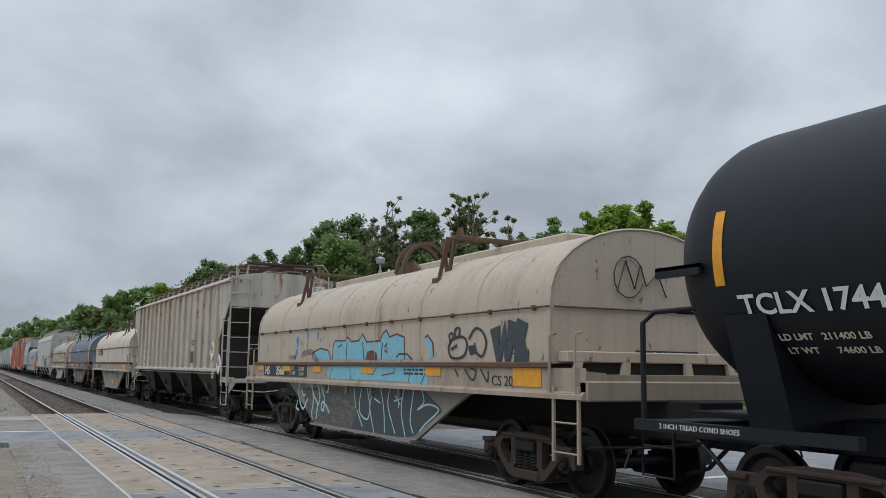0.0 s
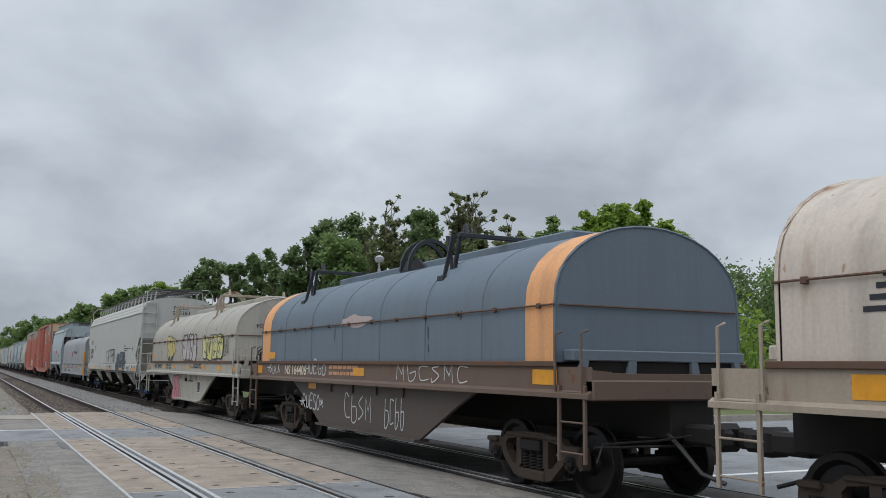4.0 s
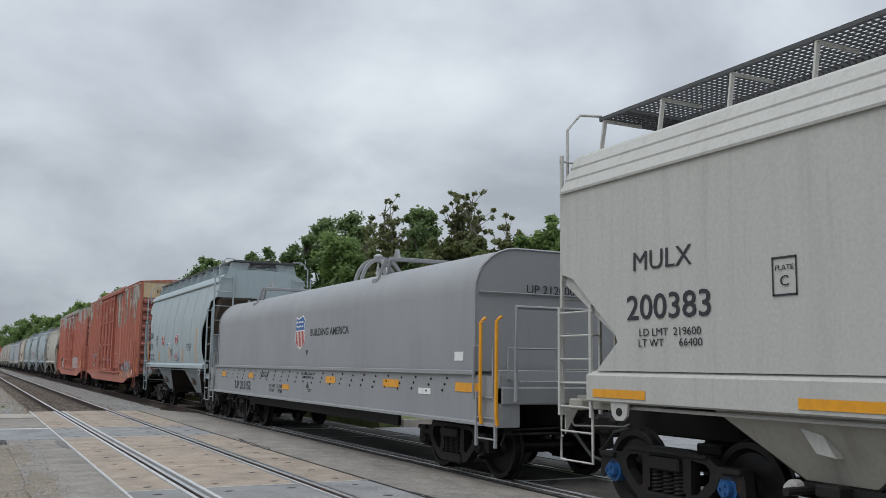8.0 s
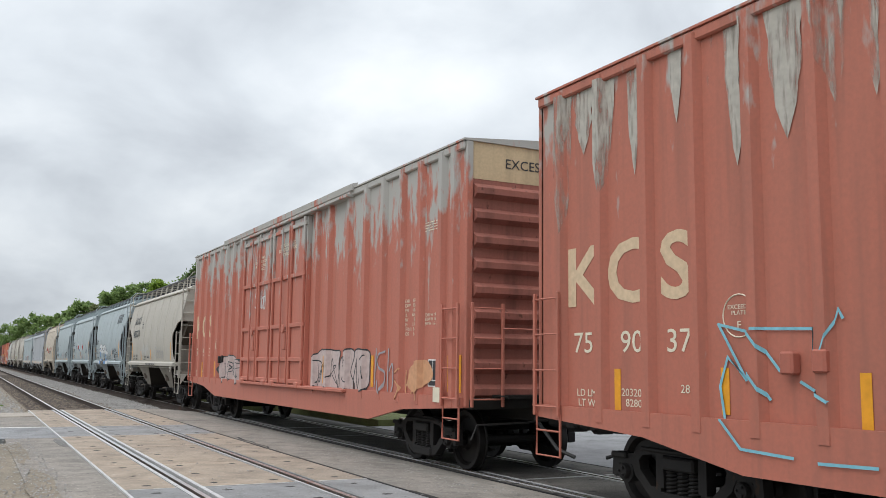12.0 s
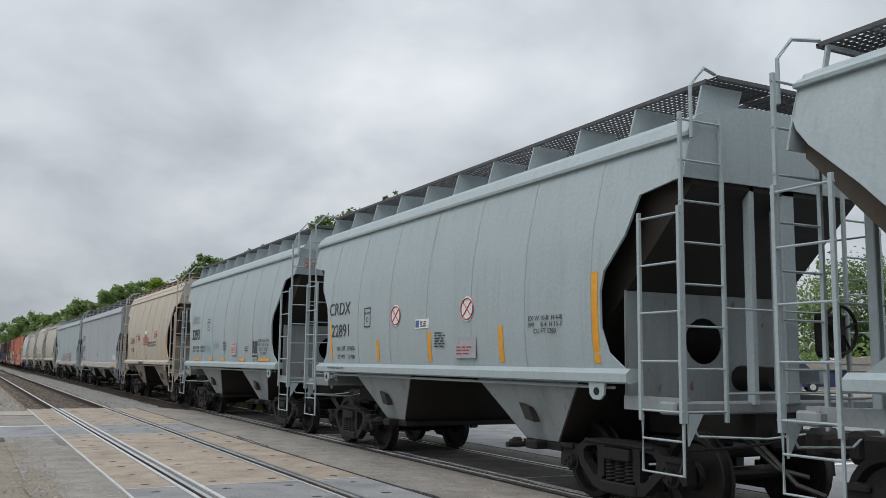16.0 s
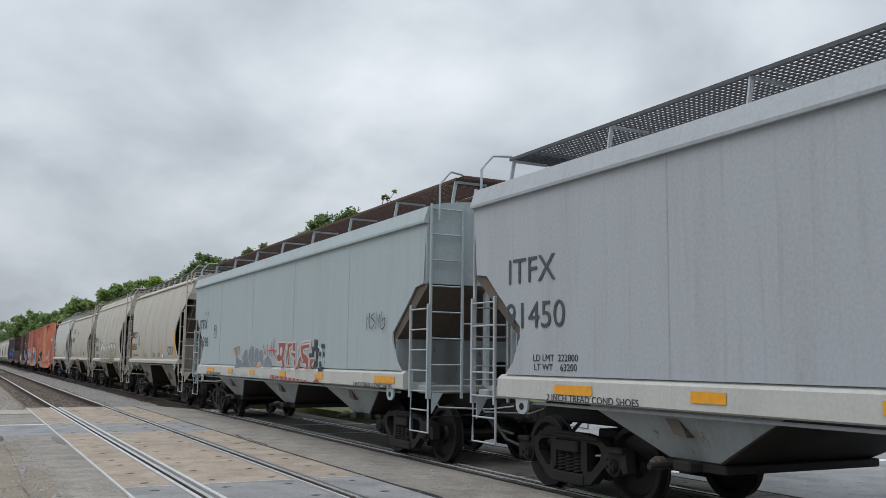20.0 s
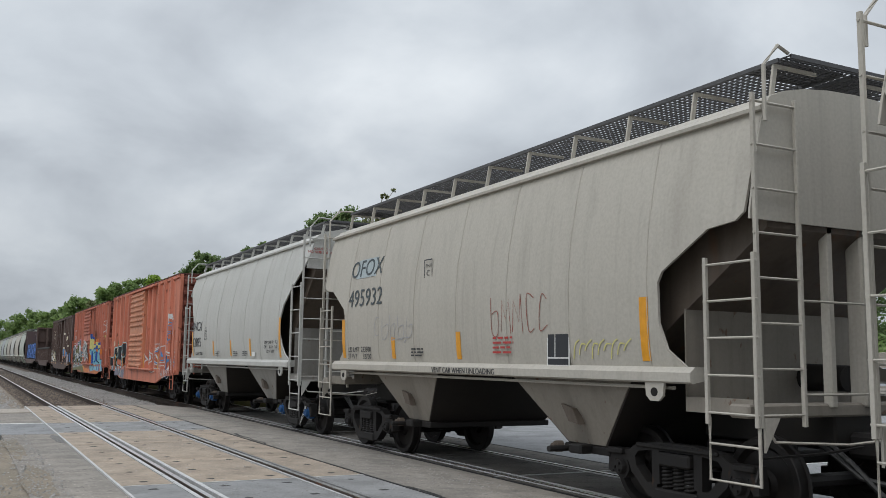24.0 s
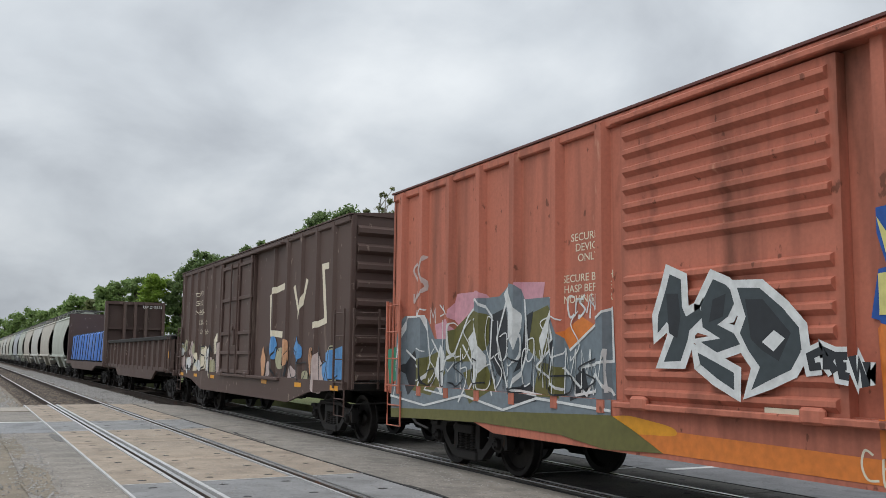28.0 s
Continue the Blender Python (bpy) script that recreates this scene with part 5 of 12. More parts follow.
def bulkhead_flat(label, c, L, half, mat, tarp):
    car = thing("bulkhead_flat_car", label, "flat car")
    part("deck", Shape().box(-1.5, 1.5, -L, L, 1.02, 1.16, 0.01), BROWNSTEEL, car)
    for s in (-1, 1):
        part("side_sill", Shape().prism([(-L, 0.96), (-L + 2.6, 0.96), (-L + 4.0, 0.66), (L - 4.0, 0.66), (L - 2.6, 0.96), (L, 0.96), (L, 1.17), (-L, 1.17)], "x", s * 1.5, s * 1.57), mat, car)
        b = part("bulkhead", Shape().box(-1.52, 1.52, s * (L - 0.55), s * (L - 0.47), 1.16, 4.62), mat, car)
        for x in (-1.47, -0.55, 0.0, 0.55, 1.47):
            part("bulkhead_post", Shape().prism([(s * (L - 0.47), 1.16), (s * (L - 0.02), 1.16), (s * (L - 0.22), 4.60), (s * (L - 0.47), 4.60)], "x", x - 0.07, x + 0.07), mat, b)
        for z in (1.9, 3.1, 4.5):
            part("bulkhead_rail", Shape().box(-1.5, 1.5, s * (L - 0.47), s * (L - 0.32), z - 0.06, z + 0.06), mat, b)
        part("end_sill", Shape().box(-1.5, 1.5, s * (L - 0.1), s * (L + 0.1), 0.9, 1.16, 0.02), mat, car)
    part("centre_sill", Shape().box(-0.36, 0.36, -half + 0.7, half - 0.7, 0.66, 1.02, 0.02), BLACK, car)
    lettering(car, "UP 215531", 0.16, on_end(0.85, 4.3, -L + 0.0), WHITE)
    # the load: bundles under blue sheets, roped down
    r = random.Random(5)
    for k in range(6):
        a = -L + 1.0 + k * (2 * L - 2.0) / 6
        b = a + (2 * L - 2.0) / 6 - 0.06
        rows = []
        for y in np.linspace(a, b, 9):
            g = 0.03 * math.sin(y * 9)
            e = 0.06 if y in (a, b) else 0.0
            rows.append([(x * (1 - e) + r.uniform(-0.02, 0.02), y + r.uniform(-0.02, 0.02), z - e + (r.uniform(-0.02, 0.02) if z > 1.3 else 0)) for x, z in
                         [(-1.36 - g, 1.24), (-1.38, 1.7), (-1.36 + g, 2.3), (-1.34, 2.86), (-1.22, 2.96), (-0.6, 2.99), (0.0, 3.0 + g), (0.6, 2.99), (1.22, 2.96), (1.34, 2.86), (1.36, 2.3), (1.38, 1.7), (1.36, 1.24)]])
        load = tagged(new("wrapped_package", Shape().loft(rows, closed=True).mesh("wrapped_package", True)), "bundle wrapped in bright blue sheeting on a flat car", "load", "wrapped bundles")
        load.data.materials.append(tarp)
        ROW.append((load, c))
        for y in (a + 0.7, b - 0.7):
            part("tie_strap", Shape().tube([(-1.5, y, 1.16), (-1.40, y, 2.86), (-1.2, y, 3.01), (1.2, y, 3.01), (1.40, y, 2.86), (1.5, y, 1.16)], 0.02, 4), INK, load)
        part("bearer", Shape().box(-1.4, 1.4, a + 0.3, a + 0.42, 1.16, 1.25).box(-1.4, 1.4, b - 0.42, b - 0.3, 1.16, 1.25), BROWNSTEEL, car)
    bogie(car, -L + 1.9)
    bogie(car, L - 1.9)
    couplers(car, half)
    ROW.append((car, c))
    return car


# ---- ground, road and tracks ----
EARTH = stone("dry_earth", (0.27, 0.225, 0.17), (0.20, 0.175, 0.135), 3.0, dark=(0.07, 0.06, 0.04))
GRASS = stone("short_grass", (0.10, 0.13, 0.035), (0.16, 0.17, 0.06), 2.0, dark=(0.05, 0.06, 0.02), fine=90)
ASPHALT = stone("old_asphalt", (0.33, 0.295, 0.255), (0.23, 0.213, 0.192), 3.0, dark=(0.05, 0.048, 0.045), stain=0.45)
GREYASPHALT = stone("bluish_asphalt", (0.25, 0.255, 0.262), (0.30, 0.305, 0.31), 2.0, dark=(0.06, 0.06, 0.065))
CONCRETE = stone("tan_concrete", (0.42, 0.34, 0.262), (0.34, 0.285, 0.23), 2.2, dark=(0.10, 0.085, 0.07), stain=0.5)
COOLCONCRETE = stone("cool_concrete", (0.25, 0.252, 0.254), (0.31, 0.312, 0.312), 2.2, dark=(0.08, 0.078, 0.075), stain=0.45)
PALE = stone("pale_concrete", (0.42, 0.37, 0.31), (0.36, 0.33, 0.29), 1.4, dark=(0.16, 0.14, 0.12))
BALLAST = stone("ballast_bed", (0.24, 0.23, 0.215), (0.32, 0.305, 0.29), 9.0, dark=(0.04, 0.035, 0.03), stain=0.6, fine=30)
BROWNBED = stone("brown_ballast", (0.17, 0.13, 0.10), (0.12, 0.095, 0.075), 8.0, dark=(0.03, 0.022, 0.018), stain=0.5, fine=30)
TIE = stone("weathered_tie", (0.07, 0.052, 0.04), (0.10, 0.08, 0.065), 6.0, dark=(0.02, 0.018, 0.015))
EDGESTEEL = plain("worn_steel_edge", (0.52, 0.52, 0.52), 0.5, 0.0, 0.35)
RUBBER = plain("flangeway_rubber", (0.018, 0.017, 0.017), 0.8)

END = 29.9      # where the crossing's paving ends and the open track begins


def sheet(name, x0, x1, y0, y1, z, material, nx=1, ny=1, bump=0.0, seed=0):
    r = random.Random(seed)
    s = Shape()
    rows = [[(x0 + (x1 - x0) * i / nx, y0 + (y1 - y0) * j / ny, z + r.uniform(-bump, bump)) for i in range(nx + 1)] for j in range(ny + 1)]
    s.loft(rows, closed=False)
    return structure(name, s, material, smooth=True)


sheet("ground", -1500, 1500, -1500, 1500, -0.42, GRASS)
structure("verge_earth", Shape().box(-30, 1.85, END - 0.3, 640, -0.45, -0.16), EARTH)
structure("roadside_earth", Shape().box(-30, 0.74, -40, 18.6, -0.45, -0.035), EARTH)
# paving left of the tracks, between and beyond them
structure("road_left", Shape().box(0.74, 1.72, -40, 19.5, -0.45, -0.02), ASPHALT)
structure("road_lane", Shape().box(-30, 1.72, 19.5, 22.5, -0.45, -0.018), GREYASPHALT)
structure("road_lane_edge", Shape().box(-30, 1.72, 22.5, 26.7, -0.45, -0.025), ASPHALT)
structure("kerb_strip", Shape().box(-30, 1.80, 26.7, 28.6, -0.45, -0.005), PALE)
structure("verge_edge", Shape().box(-30, 1.80, 28.6, END - 0.3, -0.45, -0.10), EARTH)
# the paving between the tracks falls towards the lower one
structure("road_between", Shape().prism([(4.80, -0.45), (4.80, -0.012), (5.6, -0.03), (6.72, LEVEL - 0.01), (6.72, -0.45)], "y", -40, END + 0.4), ASPHALT)
structure("road_beyond", Shape().box(9.45, 75, -40, 22.5, -0.45, LEVEL - 0.03), GREYASPHALT)
structure("kerb", Shape().box(10.5, 75, 22.5, 22.75, -0.45, 0.05), PALE)
structure("grass_bank", Shape().box(9.9, 90, 22.75, 640, -0.45, 0.0), GRASS)
for y, x in ((22.55, 1.72), (23.5, 0.3), (23.95, 0.15)):
    structure("painted_line", Shape().box(-30, x, y - 0.05, y + 0.05, -0.03, -0.012), WHITE)
structure("painted_line", Shape().box(9.8, 30, 11.0, 11.15, LEVEL - 0.04, LEVEL - 0.024), WHITE)
structure("painted_line", Shape().box(9.8, 30, 5.2, 5.35, LEVEL - 0.04, LEVEL - 0.024), WHITE)


def track(name, centre, level=0.0, far=640):
    """Rails on ties and ballast, through the crossing and on to the distance."""
    for s in (-1, 1):
        x = centre + s * GAUGE
        head = [(x - 0.036, -0.012), (x - 0.030, 0.0), (x + 0.030, 0.0), (x + 0.036, -0.012), (x + 0.034, -0.042), (x + 0.009, -0.055), (x + 0.009, -0.150), (x + 0.075, -0.165), (x + 0.075, -0.176), (x - 0.075, -0.176), (x - 0.075, -0.165), (x - 0.009, -0.150), (x - 0.009, -0.055), (x - 0.034, -0.042)]
        structure("rail", Shape().prism([(a, b + level) for a, b in head], "y", -60, far), RAILSIDE)
        structure("rail_head", Shape().box(x - 0.029, x + 0.029, -60, far, level - 0.001, level + 0.0025), SHINE)
    bed = [(centre - 2.3, -0.44), (centre - 1.55, level - 0.215), (centre - 1.3, level - 0.195), (centre + 1.3, level - 0.195), (centre + 1.55, level - 0.215), (centre + 2.3, -0.44)]
    structure("ballast_bed", Shape().prism(bed, "y", END, far), BROWNBED)
    tie = Shape().box(-1.3, 1.3, -0.115, 0.115, level - 0.36, level - 0.178, 0.012).mesh("tie")
    tie.materials.append(TIE)
    row = tagged(new("track_ties"), "dark weathered wooden railway ties under a track", "ties", kind="structure")
    y = END + 1.0
    k = 0
    while y < 105:
        t = new("tie", tie)
        t.parent, t.location = row, (centre + 0.03 * math.sin(k * 2.1), y, 0)
        y += 0.53
        k += 1
    return row


track("near", NEAR)
track("train", TRACK, LEVEL)

# loose ballast stones by the tracks
def stones(name, x0, x1, y0, y1, count, size, material, seed, z=-0.2):
    r = random.Random(seed)
    s = Shape()
    for _ in range(count):
        u = r.random() ** 1.6
        x, y = r.uniform(x0, x1), y0 + (y1 - y0) * u
        a = size * r.uniform(0.5, 1.3)
        zz = z + r.uniform(-0.01, 0.035)
        pts = [(x + a * math.cos(k * 1.257 + r.random()) * r.uniform(0.6, 1), y + a * math.sin(k * 1.257 + r.random()) * r.uniform(0.6, 1), zz) for k in range(5)]
        s.add(pts + [(x + a * 0.2, y, zz + a * r.uniform(0.5, 0.9))], [(i, (i + 1) % 5, 5) for i in range(5)])
    me = bpy.data.meshes.new(name)
    me.from_pydata(s.v, [], s.f)
    me.update()
    me.materials.append(material)
    return tagged(new(name, me), "", "", "", "stuff")


STONEGREY = stone("crushed_stone", (0.40, 0.385, 0.365), (0.27, 0.26, 0.25), 20.0, dark=(0.06, 0.05, 0.045))
STONEBROWN = stone("rusty_stone", (0.24, 0.195, 0.155), (0.15, 0.115, 0.09), 20.0, dark=(0.04, 0.03, 0.02))
structure("ballast_shoulder", Shape().prism([(4.6, -0.44), (4.9, -0.20), (5.9, -0.22), (6.5, -0.44)], "y", END + 0.3, 640), BALLAST)
tagged(stones("ballast", 4.5, 6.2, END + 0.3, 100, 12000, 0.055, STONEGREY, 2, -0.21), "grey crushed stone between the tracks", "ballast")
tagged(stones("track_stone", NEAR - 1.6, NEAR + 1.5, END + 0.2, 88, 5000, 0.05, STONEBROWN, 3, -0.2), "rust-brown ballast between the rails", "ballast")
tagged(stones("verge_gravel", -6, 1.7, END + 0.8, 70, 5000, 0.06, STONEGREY, 4, -0.165), "pale stones on bare earth", "gravel")
tagged(stones("road_gravel", -4, 1.0, 3, 19, 6500, 0.022, STONEGREY, 5, -0.036), "fine gravel on the roadside earth", "gravel")
tagged(stones("edge_gravel", 0.72, 1.15, 4, 19.4, 1600, 0.02, STONEGREY, 7, -0.022), "gravel strewn along the edge of the paving", "gravel")
tagged(stones("edge_gravel", 5.3, 6.1, 4, 26, 1500, 0.016, STONEGREY, 8, -0.05), "fine gravel beside the crossing panels", "gravel")
tagged(stones("loose_gravel", 1.0, 5.2, 4, 26, 1500, 0.014, STONEGREY, 6, -0.012), "loose chips on the paving", "gravel")


# cracks and darker patches in the old paving
TAR = stone("tar_patch", (0.16, 0.155, 0.148), (0.20, 0.19, 0.18), 3.0, dark=(0.03, 0.03, 0.03))


def blot(name, x, y, w, h, z, material, seed, n=11):
    r = random.Random(seed)
    ring = [(x + w * r.uniform(0.65, 1.1) * math.cos(2 * math.pi * k / n), y + h * r.uniform(0.65, 1.1) * math.sin(2 * math.pi * k / n)) for k in range(n)]
    structure(name, Shape().prism(ring, "z", z - 0.006, z), material)


def crack(x, y, dx, dy, n, z, seed, w=0.016):
    r = random.Random(seed)
    pts = [(x + dx * k / n + r.uniform(-0.06, 0.06), y + dy * k / n + r.uniform(-0.05, 0.05)) for k in range(n + 1)]
    s = Shape()
    for (x0, y0), (x1, y1) in zip(pts, pts[1:]):
        d = Vector((x1 - x0, y1 - y0)).normalized() * w * r.uniform(0.4, 1.0)
        s.add([(x0 - d.y, y0 + d.x, z), (x1 - d.y, y1 + d.x, z), (x1 + d.y, y1 - d.x, z), (x0 + d.y, y0 - d.x, z)], [(0, 1, 2, 3)])
    structure("paving_crack", s, RUBBER)


for k, (x, y, dx, dy) in enumerate(((4.84, 8.0, -0.08, 6.0), (4.78, 14.0, 0.16, 4.4))):
    crack(x, y, dx, dy, 12, -0.0085, 60 + k, 0.03)
blot("dirt_patch", 0.85, 16.8, 0.16, 2.1, -0.0145, EARTH, 131, 15)
blot("dirt_patch", 0.9, 12.3, 0.2, 1.7, -0.0145, EARTH, 132, 15)
blot("dirt_patch", 1.62, 18.2, 0.10, 1.0, -0.0145, TAR, 133, 13)


# concrete crossing panels, piece by piece
def panels(centre, tan, cold, level=0.0, left=-1.50):
    group = tagged(new("crossing_panels"), "worn concrete panels laid flush between and beside rails", "crossing", kind="structure")
    r = random.Random(int(centre * 10))
    joints = [END] + [11.3 + 2.743 * k for k in range(6, -5, -1)]
    strips = ((left, -0.89), (-0.58, 0.58), (0.89, 1.55))
    dots = Shape()
    for k, (b, a) in enumerate(zip(joints, joints[1:])):
        for x0, x1 in strips:
            cool = a < 9.5 or 19 < a < 20
            z = level - 0.004 + r.uniform(-0.004, 0.003)
            p = new("panel", Shape().box(centre + x0, centre + x1, a + 0.012, b - 0.012, level - 0.2, z, 0.012).mesh("panel"))
            p.data.materials.append(cold if cool else tan)
            p.parent = group
            # sunken lag screws
            for yy in (a + 0.35, (a + b) / 2, b - 0.35):
                for xx in ((x0 + 0.2, x1 - 0.2) if x1 - x0 > 1 else ((x0 + x1) / 2,)):
                    dots.prism([(centre + xx + 0.055 * math.cos(q * 1.047) + r.uniform(-.02, .02), yy + 0.05 * math.sin(q * 1.047)) for q in range(6)], "z", z - 0.01, z + 0.0015)
    d = structure("panel_bolts", dots, RUBBER)
    d.parent = group
    for x in (left - 0.01, 1.56):
        structure("panel_edge", Shape().box(centre + x - 0.016, centre + x + 0.016, -40, END, level - 0.2, level + 0.001), EDGESTEEL if x < 0 and not level else RUBBER).parent = group
    # flangeway fillers and steel edges along the rails
    for s in (-1, 1):
        structure("flangeway", Shape().box(centre + s * 0.64, centre + s * (GAUGE - 0.04), -40, END, level - 0.2, level - 0.12), RUBBER).parent = group
        structure("rail_filler", Shape().box(centre + s * (GAUGE + 0.04), centre + s * 0.83, -40, END, level - 0.2, level - 0.09), RUBBER).parent = group
        inner, outer = (0.585, 0.885) if s < 0 and not level else (0.615, 0.855)
        structure("panel_edge", Shape().box(centre + s * inner, centre + s * 0.642, -40, END, level - 0.2, level + 0.0005), EDGESTEEL).parent = group
        structure("panel_edge", Shape().box(centre + s * 0.832, centre + s * outer, -40, END, level - 0.2, level + 0.0005), EDGESTEEL if s < 0 else COOLCONCRETE).parent = group
    for y in joints[1:]:
        if abs(y - 11.3) < 0.1 or abs(y - 19.53) < 0.1 or abs(y - 22.27) < 0.1:
            structure("panel_edge", Shape().box(centre + left, centre - 0.85, y - 0.014, y + 0.014, level - 0.1, level + 0.001).box(centre - 0.62, centre + 0.62, y - 0.014, y + 0.014, level - 0.1, level + 0.001).box(centre + 0.85, centre + 1.54, y - 0.014, y + 0.014, level - 0.1, level + 0.001), EDGESTEEL).parent = group


# darker concrete for the panels of the train's track
DARKCONCRETE = stone("oil_stained_concrete", (0.15, 0.138, 0.122), (0.095, 0.088, 0.08), 2.0, dark=(0.02, 0.018, 0.016), stain=0.6)
panels(NEAR, CONCRETE, COOLCONCRETE)
panels(TRACK, DARKCONCRETE, DARKCONCRETE, LEVEL, -1.02)
structure("crossing_bed", Shape().box(1.71, 4.81, -40, END, -0.45, -0.19), RUBBER)
structure("crossing_bed", Shape().box(6.7, 9.5, -40, END, -0.45, LEVEL - 0.19), RUBBER)
structure("crossing_apron", Shape().box(1.76, 4.8, END, END + 2.4, -0.45, -0.185), BROWNBED)
structure("paving_seam", Shape().box(9.36, 9.46, -40, END, -0.4, LEVEL - 0.02), PALE)


# ---- woods ----
def tree(name, label, x, y, height, spread, leafmat, barkmat, seed, leaves=2600, size=0.30, gaps=0.0, base=0.35, dense=1.0, twigs=0):
    """A tapered trunk with limbs, and a crown of many small leaves gathered in uneven clumps."""
    r = random.Random(seed)
    t = tagged(new(name), label, "tree", "trees")
    trunk = Shape()
    pts = [(0, 0, -0.4), (r.uniform(-.2, .2), r.uniform(-.2, .2), height * 0.3), (r.uniform(-.5, .5), r.uniform(-.5, .5), height * 0.6), (r.uniform(-.6, .6), r.uniform(-.6, .6), height * 0.92)]

    def taper(ps, r0, r1, n=6):
        rings = []
        for i, p in enumerate(ps):
            k = r0 + (r1 - r0) * i / (len(ps) - 1)
            rings.append([(p[0] + k * math.cos(2 * math.pi * q / n), p[1] + k * math.sin(2 * math.pi * q / n), p[2]) for q in range(n)])
        trunk.loft(rings)
    taper(pts, 0.028 * height, 0.006 * height)
    tips = []
    for k in range(11 + twigs):
        z = height * r.uniform(base * 0.8, 0.9)
        a = r.uniform(0, 2 * math.pi)
        reach = spread * r.uniform(0.35, 0.72) * (1.05 - 0.5 * abs(z / height - 0.55))
        p0 = (0, 0, z * 0.85)
        p1 = (reach * 0.5 * math.cos(a), reach * 0.5 * math.sin(a), z + 0.02 * height)
        p2 = (reach * math.cos(a), reach * math.sin(a), z + r.uniform(0.02, 0.16) * height)
        taper([p0, p1, p2], 0.010 * height, 0.003 * height, 5)
        tips += [p1, p2]
        for _ in range(2 if twigs else 0):
            q = (p2[0] + r.uniform(-1, 1), p2[1] + r.uniform(-1, 1), p2[2] + r.uniform(0.3, 1.6))
            taper([p2, q], 0.004 * height, 0.0015 * height, 4)
            tips.append(q)
    tips.append(pts[-1])
    part("trunk", trunk, barkmat, t)
    crown = Shape()
    clumps = []
    for p in tips:
        clumps.append((p, r.uniform(0.16, 0.30) * spread))
    for _ in range(int(16 * dense)):
        a, q = r.uniform(0, 2 * math.pi), r.random() ** 0.6
        z = r.uniform(base, 0.97)
        w = spread * (1 - abs((z - 0.58) / 0.55) ** 2.2 * 0.75)
        clumps.append(((w * q * math.cos(a), w * q * math.sin(a), z * height), r.uniform(0.20, 0.36) * spread))
    v, f = [], []
    for i in range(leaves):
        p, rad = clumps[r.randrange(len(clumps))]
        d = Vector((r.gauss(0, 0.55), r.gauss(0, 0.55), r.gauss(0, 0.45))) * rad
        c = Vector(p) + d
        u = Vector((r.gauss(0, 1), r.gauss(0, 1), r.gauss(0, 0.7))).normalized()
        w = u.cross(Vector((r.gauss(0, 1), r.gauss(0, 1), r.gauss(0, 1)))).normalized()
        k = size * r.uniform(0.5, 1.2)
        b = len(v)
        v += [tuple(c - u * k), tuple(c + w * k * 0.5), tuple(c + u * k), tuple(c - w * k * 0.5)]
        f.append((b, b + 1, b + 2, b + 3))
    me = bpy.data.meshes.new("crown")
    me.from_pydata(v, [], f)
    me.update()
    part("crown", me, leafmat, t)
    t.location = (x, y, 0)
    return t


BARK = stone("grey_bark", (0.16, 0.13, 0.10), (0.10, 0.085, 0.07), 6.0, dark=(0.04, 0.035, 0.03))
PALEBARK = stone("pale_bark", (0.34, 0.31, 0.27), (0.26, 0.24, 0.21), 6.0, dark=(0.12, 0.10, 0.09))
DARKLEAF = leafy("dark_leaves", (0.11, 0.17, 0.07), (0.23, 0.31, 0.12), 1)
LEAF = leafy("green_leaves", (0.14, 0.22, 0.075), (0.28, 0.38, 0.13), 2)
BRIGHTLEAF = leafy("spring_leaves", (0.15, 0.24, 0.035), (0.30, 0.42, 0.07), 3)
OLIVE = leafy("olive_leaves", (0.11, 0.135, 0.05), (0.21, 0.235, 0.10), 4)
PALELEAF = leafy("thin_pale_leaves", (0.14, 0.155, 0.07), (0.26, 0.28, 0.13), 5)

